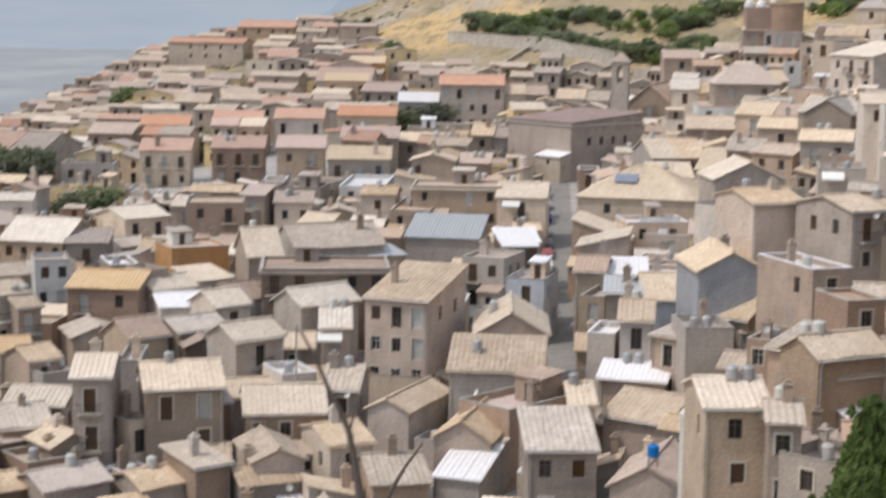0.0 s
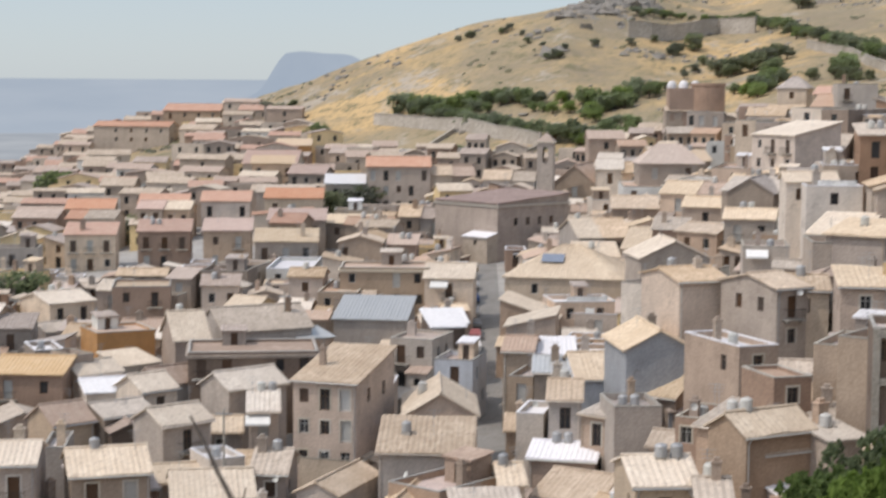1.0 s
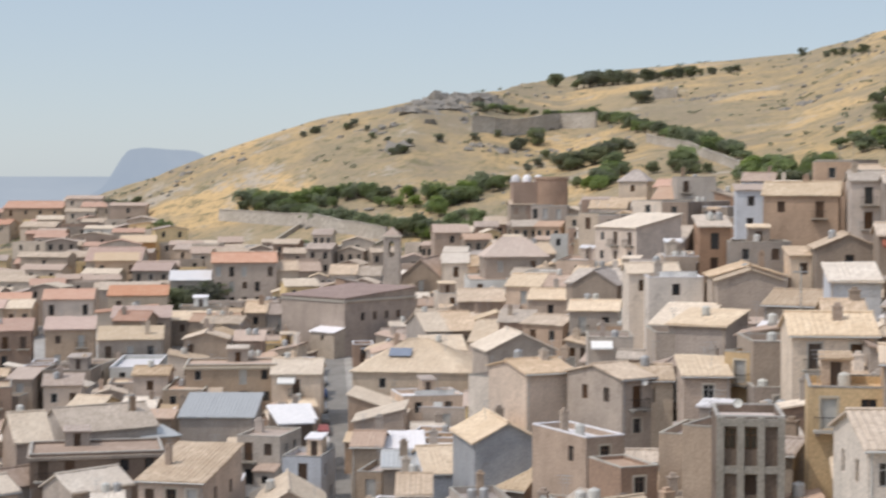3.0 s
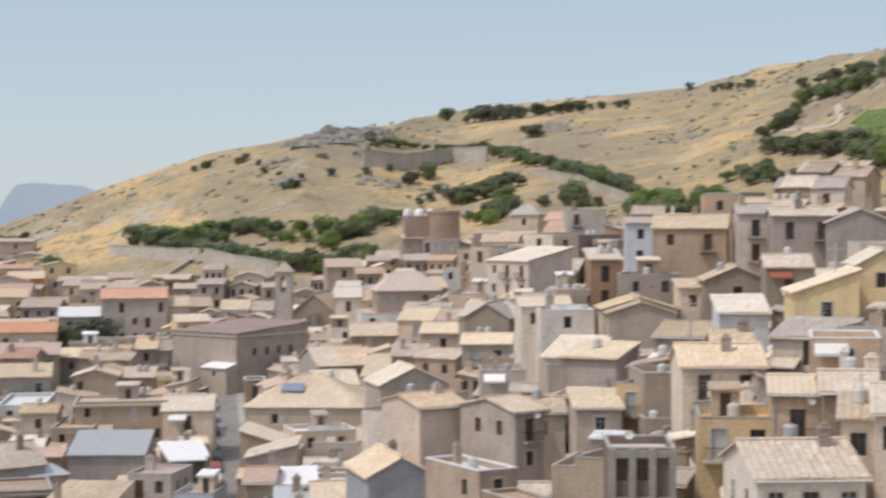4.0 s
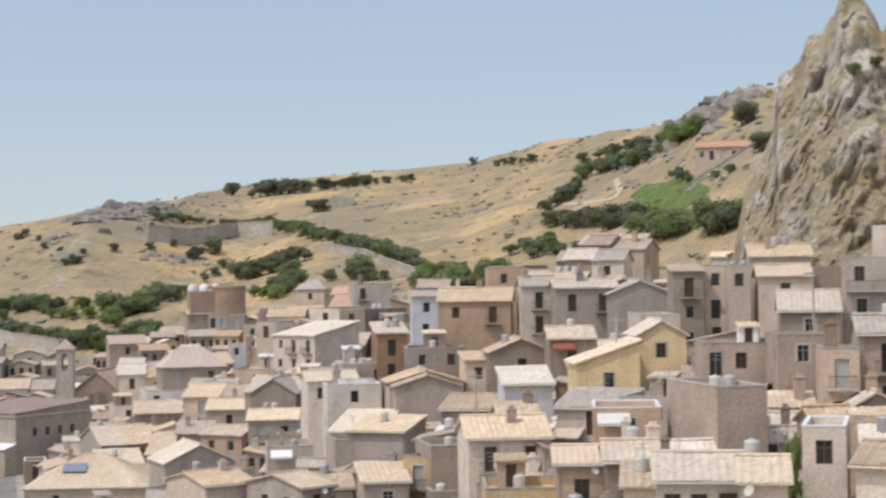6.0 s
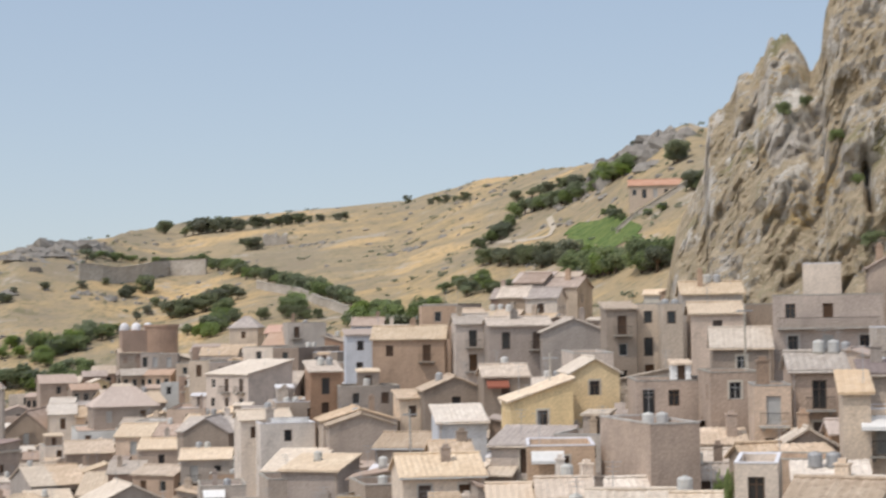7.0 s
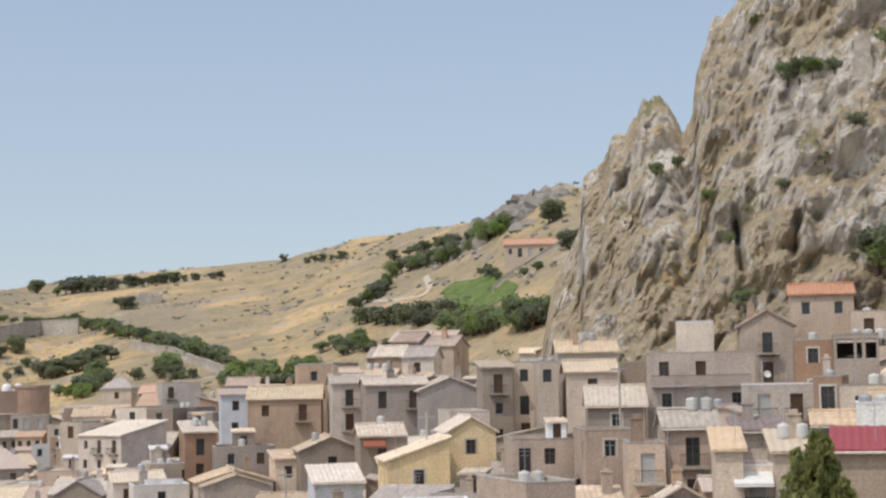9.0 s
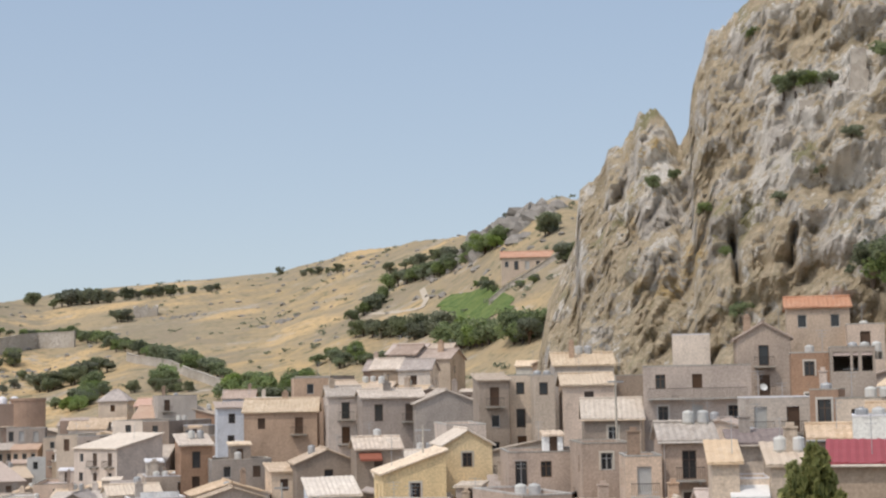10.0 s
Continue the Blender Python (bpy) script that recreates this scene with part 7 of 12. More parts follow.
house(-7.6, 254.2, 8.1, 4.6, 4.9, 4.6, -7, "G", 0.7, "beige", "buff", 3, 2)
house(49.0, 249.6, 23.3, 6.5, 6.1, 4.0, -22, "F", 0.0, "white", "deck", 2, 2)
house(-83.1, 240.8, 4.8, 6.4, 6.7, 7.0, -24, "F", 0.0, "stone", "deck", 1, 1)
house(30.4, 253.1, 15.0, 4.5, 5.6, 4.6, -15, "G", 0.7, "yellow", "ash", 3, 1)
house(-35.4, 252.6, 6.7, 5.8, 3.8, 4.0, -4, "F", 0.0, "pale", "deck", 2, 2)
house(-21.9, 254.5, 7.4, 4.7, 6.6, 4.8, -5, "S", 1.0, "pale", "buff", 1, 1)
house(92.8, 238.6, 35.3, 6.0, 5.5, 2.7, -30, "F", 0.0, "stone", "white", 2, 1)
house(104.3, 235.6, 37.1, 5.0, 5.1, 5.3, -41, "G", 0.7, "yellow", "tan", 3, 2)
house(-30.0, 256.9, 7.2, 5.0, 7.9, 4.8, -17, "S", 1.2, "yellow", "buff", 3, 2)
house(-78.6, 247.2, 5.1, 3.7, 5.0, 3.2, -20, "G", 0.6, "pale", "tan", 1, 2)
house(41.4, 257.0, 19.9, 5.3, 5.0, 4.8, -35, "F", 0.0, "beige", "white", 2, 2)
house(24.0, 260.2, 12.3, 5.6, 5.0, 5.5, -15, "M", 1.0, "pale", "tan", 3, 2)
house(62.2, 253.8, 27.7, 4.5, 4.5, 3.2, -17, "S", 0.7, "grey", "pink", 3, 2)
house(54.3, 255.6, 25.7, 8.0, 5.1, 6.5, -19, "S", 0.8, "beige", "ash", 2, 2)
house(100.3, 241.6, 36.4, 7.9, 6.8, 7.2, -30, "F", 0.0, "beige", "white", 3, 2)
house(111.0, 237.6, 38.1, 4.8, 6.2, 5.5, -42, "S", 0.9, "pink", "tan", 2, 2)
house(33.9, 260.9, 16.7, 5.1, 6.5, 7.0, -12, "M", 1.3, "brown", "tan", 2, 2)
house(-86.0, 250.2, 5.1, 6.9, 5.3, 4.8, -7, "G", 1.0, "grey", "tan", 3, 2)
house(12.2, 264.6, 9.7, 4.1, 3.8, 3.2, 3, "S", 0.6, "beige", "ash", 1, 1)
house(-33.8, 263.6, 7.5, 5.6, 5.4, 7.0, 4, "M", 1.1, "beige", "ash", 2, 2)
house(23.8, 267.2, 12.4, 6.6, 7.9, 6.5, 1, "M", 1.6, "pale", "buff", 2, 1)
house(104.0, 248.1, 37.0, 6.2, 7.4, 5.5, -29, "R", 1.2, "beige", "ash", 2, 2)
house(-27.3, 267.9, 8.0, 4.8, 5.3, 4.6, 6, "G", 0.7, "beige", "tan", 3, 1)
house(-67.0, 261.0, 6.0, 4.7, 5.8, 5.5, 8, "F", 0.0, "brick", "deck", 2, 1)
house(112.1, 245.8, 38.2, 5.5, 6.8, 6.0, -32, "M", 1.4, "pale", "pink", 2, 2)
house(54.1, 264.7, 25.6, 4.3, 5.5, 3.2, -21, "L", 0.9, "brick", "buff", 3, 2)
house(15.7, 270.7, 10.2, 5.9, 5.3, 6.5, -8, "S", 0.8, "beige", "tan", 3, 2)
house(39.3, 268.7, 19.1, 5.2, 4.0, 4.0, -13, "S", 0.6, "grey", "ash", 3, 1)
house(-86.7, 257.5, 5.4, 5.4, 5.3, 4.8, 1, "L", 1.1, "stone", "buff", 3, 2)
house(-33.7, 271.3, 7.9, 5.0, 4.9, 5.5, -7, "G", 0.8, "pale", "buff", 2, 2)
house(-78.6, 262.2, 5.8, 7.4, 8.5, 4.8, -14, "S", 1.3, "brick", "pink", 2, 2)
house(-19.1, 273.6, 8.7, 3.8, 5.0, 4.0, -5, "L", 0.8, "pale", "ash", 3, 2)
house(-10.5, 274.1, 9.1, 7.3, 7.6, 5.5, -9, "G", 1.1, "brick", "ash", 2, 2)
house(76.7, 263.8, 31.5, 4.1, 6.7, 4.6, -26, "G", 0.6, "stone", "pink", 2, 2)
house(-1.5, 274.7, 9.6, 6.1, 5.0, 6.5, -23, "S", 0.8, "stone", "tan", 1, 2)
house(70.8, 266.3, 30.1, 6.2, 6.6, 5.5, -28, "R", 1.2, "pale", "tan", 3, 2)
house(-24.9, 275.4, 8.6, 6.8, 7.8, 4.8, 1, "F", 0.0, "beige", "deck", 2, 2)
house(-63.9, 269.8, 6.6, 3.8, 4.7, 4.0, -18, "G", 0.6, "pale", "tan", 3, 2)
house(16.2, 276.8, 10.6, 6.0, 7.4, 7.0, -0, "G", 0.9, "white", "pink", 1, 2)
house(109.4, 255.3, 37.8, 6.9, 8.3, 4.1, -25, "G", 1.0, "pink", "pink", 3, 2)
house(-86.4, 264.4, 5.7, 3.7, 4.0, 5.5, -14, "F", 0.0, "stone", "white", 2, 1)
house(-70.0, 269.2, 6.3, 5.2, 6.9, 3.2, -18, "S", 1.0, "yellow", "tan", 3, 2)
house(62.6, 272.0, 28.3, 6.4, 5.4, 4.8, -24, "F", 0.0, "pale", "deck", 1, 2)
house(-42.0, 276.4, 7.9, 3.9, 5.7, 6.2, -10, "M", 1.1, "beige", "pink", 3, 2)
house(-91.9, 264.2, 5.6, 3.7, 4.1, 4.6, -3, "G", 0.6, "beige", "tan", 3, 1)
house(-35.0, 277.6, 8.3, 7.6, 8.4, 7.0, -5, "F", 0.0, "grey", "deck", 2, 2)
house(2.1, 280.4, 10.1, 3.6, 4.2, 6.2, -1, "F", 0.0, "brown", "white", 1, 2)
house(92.7, 264.7, 35.2, 4.7, 5.0, 6.5, -40, "M", 1.0, "pale", "buff", 2, 2)
house(99.9, 262.1, 36.5, 6.8, 6.9, 6.0, -30, "F", 0.0, "brick", "deck", 1, 2)
house(-49.1, 277.3, 7.7, 7.6, 5.4, 4.8, -1, "F", 0.0, "grey", "deck", 1, 2)
house(54.7, 277.5, 25.9, 4.8, 5.6, 4.8, -22, "F", 0.0, "stone", "white", 2, 2)
house(-16.5, 282.7, 9.4, 6.1, 8.1, 6.5, 1, "L", 1.2, "pale", "tan", 1, 2)
house(-62.3, 276.5, 7.0, 5.5, 6.0, 3.2, -11, "S", 0.9, "grey", "tan", 1, 2)
house(-5.2, 283.5, 10.0, 6.1, 5.7, 5.5, 8, "R", 1.2, "yellow", "pink", 3, 1)
house(-80.5, 272.3, 6.1, 7.7, 5.5, 7.0, 7, "S", 0.8, "pale", "buff", 2, 2)
house(33.7, 282.2, 17.0, 6.6, 5.6, 5.5, -2, "G", 1.0, "beige", "buff", 3, 1)
house(49.2, 280.3, 23.5, 3.6, 5.5, 3.2, -18, "L", 0.7, "pink", "tan", 3, 1)
house(-90.9, 270.1, 5.8, 4.7, 6.4, 4.8, -9, "S", 1.0, "stone", "tan", 2, 2)
house(72.7, 275.8, 30.8, 4.9, 6.5, 4.8, -23, "F", 0.0, "beige", "white", 3, 1)
house(66.1, 279.4, 29.4, 5.7, 4.2, 3.2, -35, "S", 0.6, "grey", "tan", 2, 2)
house(96.7, 270.8, 36.0, 3.5, 3.6, 4.6, -36, "F", 0.0, "grey", "deck", 2, 2)
house(113.5, 265.0, 38.4, 6.3, 7.0, 4.1, -34, "S", 1.0, "pale", "ash", 1, 2)
house(15.6, 288.2, 11.2, 4.7, 3.6, 4.6, -3, "F", 0.0, "brown", "deck", 3, 2)
house(-33.6, 287.0, 8.9, 5.7, 6.7, 6.2, -14, "F", 0.0, "pink", "deck", 3, 1)
house(91.9, 274.1, 35.0, 6.6, 5.9, 8.5, -30, "F", 0.0, "grey", "deck", 2, 2)
house(-49.4, 284.9, 8.1, 8.0, 5.5, 5.5, 2, "S", 0.8, "grey", "tan", 3, 2)
house(55.7, 284.9, 26.4, 5.7, 4.6, 4.0, -8, "F", 0.0, "pink", "deck", 2, 2)
house(62.6, 284.2, 28.8, 3.7, 4.5, 3.2, -10, "S", 0.7, "stone", "tan", 3, 2)
house(-7.2, 291.1, 10.3, 4.2, 5.0, 4.0, -0, "S", 0.7, "beige", "tan", 2, 2)
house(-80.7, 280.0, 6.5, 5.2, 5.7, 7.5, -10, "G", 0.8, "stone", "ash", 2, 2)
house(-40.6, 288.6, 8.8, 6.5, 7.2, 5.5, 2, "F", 0.0, "brown", "white", 3, 2)
house(-89.3, 277.6, 6.2, 7.4, 7.0, 8.5, -8, "L", 1.5, "stone", "ash", 1, 1)
house(-14.0, 293.1, 10.1, 7.3, 6.1, 8.5, -1, "G", 1.1, "grey", "tan", 3, 2)
house(31.5, 291.9, 16.3, 3.8, 6.7, 5.5, -2, "G", 0.6, "beige", "tan", 2, 2)
house(50.0, 290.0, 24.0, 5.2, 5.8, 5.5, -26, "S", 0.9, "grey", "buff", 1, 1)
house(16.2, 293.9, 11.6, 6.8, 7.5, 4.8, -8, "G", 1.0, "pale", "tan", 1, 2)
house(-1.0, 294.6, 10.8, 4.8, 6.0, 5.5, -16, "R", 1.0, "pale", "pink", 1, 2)
house(-59.7, 288.7, 7.9, 5.9, 3.6, 3.2, -9, "S", 0.5, "stone", "tan", 2, 2)
house(98.3, 278.3, 36.3, 5.0, 4.7, 4.6, -21, "G", 0.8, "white", "buff", 3, 2)
house(24.5, 295.7, 13.5, 7.2, 7.2, 4.8, -5, "S", 1.1, "pink", "pink", 1, 2)
house(76.9, 287.8, 32.0, 3.9, 4.0, 3.2, -25, "S", 0.6, "brown", "ash", 2, 1)
house(-55.0, 293.0, 8.4, 4.6, 6.1, 4.0, 2, "R", 0.9, "brown", "pink", 2, 2)
house(-7.1, 298.1, 10.8, 5.0, 5.9, 7.0, -4, "M", 1.2, "brown", "pink", 3, 2)
house(-99.4, 281.5, 6.1, 7.8, 6.7, 4.8, 6, "S", 1.0, "grey", "buff", 2, 2)
house(-85.6, 286.9, 6.8, 6.0, 6.2, 7.5, -1, "S", 0.9, "stone", "buff", 2, 1)
house(-35.1, 297.5, 9.6, 7.4, 6.9, 4.8, -16, "F", 0.0, "stone", "deck", 1, 2)
house(-44.8, 296.6, 9.1, 5.7, 3.9, 4.0, -3, "L", 1.1, "stone", "buff", 2, 2)
house(-13.8, 300.5, 10.6, 7.7, 7.7, 4.8, -5, "G", 1.2, "white", "tan", 2, 2)
house(2.0, 301.2, 11.4, 3.7, 4.2, 3.2, -13, "R", 0.7, "brown", "tan", 2, 1)
house(96.6, 287.1, 36.0, 4.8, 6.4, 7.0, -36, "L", 1.0, "stone", "ash", 2, 2)
house(91.2, 289.7, 34.9, 5.8, 6.1, 6.5, -37, "S", 0.9, "white", "buff", 1, 1)
house(-41.9, 301.1, 9.5, 3.9, 6.1, 4.6, 3, "F", 0.0, "beige", "white", 3, 2)
house(-95.5, 290.2, 6.6, 7.0, 5.7, 4.8, -14, "M", 1.1, "beige", "ash", 2, 1)
house(81.7, 294.4, 33.1, 6.3, 3.5, 4.6, -26, "G", 0.9, "pink", "buff", 1, 2)
house(17.3, 305.1, 12.3, 4.9, 7.0, 4.8, -19, "L", 1.0, "pale", "pink", 2, 2)
house(24.8, 305.3, 13.9, 5.5, 5.6, 7.5, -7, "S", 0.8, "brick", "tan", 2, 1)
house(-86.6, 294.2, 7.0, 5.5, 4.1, 4.0, -1, "F", 0.0, "beige", "white", 2, 2)
house(-53.5, 302.6, 9.0, 5.9, 5.5, 3.2, -5, "G", 0.9, "pale", "tan", 3, 2)
house(12.9, 307.1, 12.2, 3.6, 6.7, 4.0, 0, "F", 0.0, "brown", "white", 1, 2)
house(-2.2, 307.5, 11.5, 8.1, 7.1, 4.8, 4, "F", 0.0, "yellow", "deck", 1, 2)
house(41.3, 306.5, 20.7, 6.1, 5.5, 4.8, -17, "M", 1.1, "yellow", "tan", 2, 2)
house(-36.8, 307.8, 10.1, 6.3, 3.9, 3.2, -12, "F", 0.0, "pink", "deck", 1, 2)
house(-14.7, 310.0, 11.2, 7.1, 7.0, 6.5, -20, "G", 1.1, "pale", "tan", 1, 2)
house(98.1, 295.1, 36.3, 5.4, 7.2, 6.5, -36, "S", 1.1, "brown", "buff", 1, 2)
house(87.2, 299.1, 34.3, 5.2, 7.1, 6.5, -30, "G", 0.8, "grey", "tan", 3, 2)
house(-95.2, 296.9, 6.9, 7.6, 7.7, 7.0, -4, "G", 1.1, "grey", "pink", 3, 2)
house(-103.0, 294.8, 6.6, 4.7, 5.2, 4.0, 8, "S", 0.8, "pink", "tan", 2, 2)
house(-77.0, 302.9, 8.0, 6.0, 4.1, 4.6, 5, "F", 0.0, "grey", "deck", 1, 1)
house(94.3, 300.5, 35.7, 4.8, 6.9, 7.5, -35, "S", 1.0, "beige", "ash", 2, 2)
house(30.7, 313.8, 16.6, 4.0, 5.9, 5.5, -16, "F", 0.0, "stone", "deck", 2, 1)
house(-85.3, 303.6, 7.6, 5.2, 6.2, 4.8, -1, "S", 0.9, "grey", "tan", 2, 2)
house(-1.6, 315.6, 12.1, 6.4, 4.6, 4.0, 1, "S", 0.7, "brick", "pink", 2, 2)
house(37.4, 314.3, 19.3, 5.6, 4.2, 3.2, -12, "R", 1.1, "pale", "buff", 3, 2)
house(19.7, 315.9, 13.1, 5.6, 5.1, 4.0, 3, "S", 0.8, "beige", "ash", 1, 2)
house(26.0, 316.4, 14.8, 4.7, 7.6, 4.8, -14, "G", 0.7, "stone", "pink", 1, 2)
house(-12.5, 318.1, 11.7, 7.1, 6.6, 7.5, -16, "S", 1.0, "grey", "tan", 2, 2)
house(-105.8, 302.0, 6.8, 6.7, 6.4, 5.5, 2, "S", 1.0, "grey", "tan", 2, 2)
house(87.4, 307.9, 34.6, 4.2, 4.3, 4.6, -18, "S", 0.6, "white", "buff", 1, 1)
house(76.7, 311.0, 32.8, 4.7, 5.3, 7.5, -31, "F", 0.0, "pink", "white", 3, 2)
house(-94.3, 306.2, 7.4, 6.0, 5.0, 5.5, 14, "R", 1.2, "yellow", "buff", 2, 2)
house(92.4, 307.2, 35.5, 4.7, 7.3, 5.5, -29, "G", 0.7, "pink", "pink", 2, 1)
house(-1.4, 320.9, 12.4, 6.2, 4.0, 3.2, 1, "R", 1.2, "grey", "tan", 1, 1)
house(21.1, 322.2, 13.5, 5.3, 4.0, 4.6, -3, "S", 0.6, "pink", "buff", 3, 2)
house(36.6, 321.6, 19.2, 5.3, 7.9, 4.8, -13, "G", 0.8, "pale", "buff", 2, 1)
house(-87.6, 312.5, 7.9, 4.5, 4.8, 4.0, 14, "S", 0.7, "beige", "buff", 2, 2)
house(81.1, 315.3, 33.8, 4.5, 3.7, 3.2, -28, "F", 0.0, "stone", "white", 1, 2)
house(89.0, 314.2, 35.1, 4.9, 5.3, 8.5, -30, "R", 1.0, "grey", "tan", 3, 1)
house(-4.9, 326.7, 12.6, 3.5, 5.4, 4.6, -7, "F", 0.0, "stone", "deck", 2, 2)
house(-95.9, 312.6, 7.6, 4.0, 5.0, 3.2, -11, "L", 0.8, "stone", "buff", 2, 2)
house(-11.5, 326.8, 12.3, 6.1, 3.6, 5.5, -4, "R", 1.2, "grey", "tan", 1, 1)
house(-101.4, 311.6, 7.4, 5.7, 5.4, 7.5, 1, "R", 1.1, "grey", "buff", 2, 2)
house(-109.3, 309.2, 7.1, 5.4, 3.6, 6.2, 0, "G", 0.8, "pale", "ash", 2, 2)
house(44.9, 325.1, 22.6, 7.2, 6.1, 4.8, -22, "S", 0.9, "pale", "tan", 3, 1)
house(30.5, 326.8, 16.9, 5.2, 8.2, 7.0, 2, "F", 0.0, "pale", "deck", 3, 1)
house(-14.3, 331.4, 12.5, 8.9, 7.5, 6.0, -8, "S", 1.1, "pink", "pink", 1, 2)
house(-109.1, 316.3, 7.0, 8.4, 5.1, 5.0, -1, "R", 1.2, "beige", "ash", 2, 1)
house(50.5, 332.4, 25.1, 5.5, 5.3, 3.2, -6, "G", 0.8, "pale", "tan", 2, 2)
house(27.1, 335.9, 16.1, 4.6, 6.5, 4.8, -6, "S", 1.0, "pink", "pink", 2, 1)
house(-79.8, 327.4, 8.8, 7.1, 5.1, 7.0, 0, "G", 1.1, "yellow", "buff", 2, 2)
house(21.3, 337.9, 14.8, 4.7, 5.3, 4.8, 27, "S", 0.8, "brown", "tan", 1, 2)
house(65.0, 332.4, 30.8, 7.3, 5.4, 4.8, -30, "R", 1.5, "pink", "tan", 2, 2)
house(-11.5, 339.6, 13.3, 3.6, 3.7, 6.2, -20, "S", 0.6, "pale", "tan", 3, 1)
house(57.9, 336.0, 28.2, 5.6, 7.7, 5.5, -10, "F", 0.0, "pale", "deck", 1, 2)
house(-20.9, 341.4, 13.0, 12.2, 6.2, 5.0, -6, "M", 1.2, "grey", "buff", 3, 1)
house(-113.0, 323.3, 6.6, 8.7, 8.4, 5.0, -12, "M", 1.7, "white", "red", 2, 2)
house(29.8, 343.5, 17.7, 4.9, 5.1, 3.2, 9, "L", 1.0, "pink", "tan", 3, 2)
house(-77.3, 336.3, 9.1, 9.0, 8.2, 5.0, -12, "G", 1.2, "pale", "pink", 3, 2)
house(19.6, 344.7, 15.4, 5.8, 5.7, 5.5, 1, "L", 1.2, "grey", "tan", 3, 2)
house(12.2, 345.1, 15.0, 4.6, 5.6, 5.5, -2, "F", 0.0, "beige", "deck", 1, 2)
house(-0.4, 346.0, 14.4, 5.7, 5.7, 5.5, -5, "S", 0.9, "pink", "buff", 2, 2)
house(-7.0, 347.7, 14.2, 3.7, 4.4, 4.6, 19, "F", 0.0, "stone", "deck", 3, 1)
house(68.0, 341.4, 32.3, 5.4, 6.6, 5.5, -24, "L", 1.1, "yellow", "tan", 1, 2)
house(6.4, 348.9, 15.0, 6.1, 4.1, 4.0, -1, "F", 0.0, "pale", "deck", 1, 1)
house(-108.4, 331.9, 6.7, 7.1, 6.9, 6.0, -12, "S", 1.0, "pale", "tan", 2, 1)
house(-32.0, 349.5, 13.0, 12.0, 6.1, 6.0, 7, "R", 1.0, "pale", "red", 1, 2)
house(-17.8, 350.8, 13.9, 8.1, 7.6, 6.0, 2, "F", 0.0, "pale", "deck", 2, 2)
house(58.8, 346.5, 29.0, 7.0, 5.4, 6.5, -34, "F", 0.0, "brown", "deck", 2, 1)
house(13.3, 352.0, 15.7, 4.6, 7.8, 8.5, 13, "L", 0.9, "brown", "ash", 2, 2)
house(24.3, 352.0, 16.5, 7.6, 5.5, 4.8, -0, "S", 0.8, "beige", "buff", 2, 2)
house(-4.3, 353.5, 14.9, 7.3, 5.8, 4.8, -19, "G", 1.1, "pale", "pink", 1, 1)
house(17.6, 354.2, 16.2, 4.0, 4.1, 5.5, -1, "M", 0.8, "beige", "tan", 1, 1)
house(31.1, 353.3, 19.0, 5.1, 3.8, 3.2, -14, "G", 0.8, "beige", "buff", 2, 2)
house(-83.6, 346.1, 8.8, 8.6, 5.8, 5.0, 1, "F", 0.0, "pale", "deck", 2, 2)
house(64.5, 350.2, 31.3, 4.5, 5.1, 6.2, -27, "S", 0.8, "grey", "tan", 1, 2)
house(-105.2, 342.5, 6.7, 7.6, 5.1, 5.0, -14, "F", 0.0, "stone", "deck", 3, 2)
house(-60.3, 354.5, 11.4, 7.1, 3.6, 5.0, -3, "S", 0.5, "yellow", "tan", 2, 2)
# low sheds and small houses in the gaps
house(24.0, 107.8, 11.1, 3.9, 4.0, 3.2, -25, "S", 0.6, "stone", "tan", 0, 1)
house(51.9, 113.6, 28.5, 3.9, 4.4, 2.4, -18, "F", 0.0, "white", "sheet", 0, 1)
house(-39.2, 161.3, 1.1, 2.5, 3.2, 3.2, -2, "S", 1.0, "pink", "tan", 0, 1)
house(-29.8, 114.2, -2.0, 3.5, 4.7, 3.2, 11, "G", 1.1, "pink", "ash", 1, 1)
house(-8.6, 222.3, 6.0, 3.2, 5.6, 2.8, 9, "G", 0.8, "pale", "tan", 1, 1)
house(-11.1, 136.8, 0.0, 2.7, 2.8, 2.4, 15, "F", 0.0, "beige", "deck", 0, 1)
house(64.0, 113.5, 32.6, 4.1, 3.0, 3.2, -19, "G", 1.2, "stone", "buff", 1, 1)
house(40.8, 150.7, 20.4, 2.8, 4.7, 2.4, -10, "G", 0.8, "grey", "tan", 0, 1)
house(-20.0, 117.4, -1.9, 3.8, 4.6, 2.4, -1, "S", 1.0, "white", "tan", 0, 1)
house(-18.9, 113.9, -2.2, 3.0, 3.0, 2.8, 9, "L", 1.0, "pink", "tan", 1, 1)
house(62.6, 149.6, 30.2, 3.7, 4.0, 2.8, -35, "G", 0.6, "brown", "ash", 0, 1)
house(75.0, 149.3, 33.3, 3.6, 4.4, 3.2, -20, "S", 0.9, "pink", "buff", 0, 1)
house(81.2, 139.3, 35.4, 4.4, 3.8, 3.2, -27, "M", 0.7, "pink", "buff", 1, 1)
house(17.2, 140.2, 6.4, 3.4, 4.2, 2.4, -45, "S", 1.1, "grey", "pink", 1, 1)
house(65.2, 197.8, 29.1, 5.0, 4.5, 2.8, -12, "M", 1.0, "beige", "tan", 1, 1)
house(-28.6, 249.4, 6.8, 4.8, 3.5, 3.2, -8, "M", 0.8, "pink", "tan", 0, 1)
house(50.0, 142.8, 26.4, 2.9, 4.1, 3.8, -10, "L", 0.9, "grey", "ash", 0, 1)
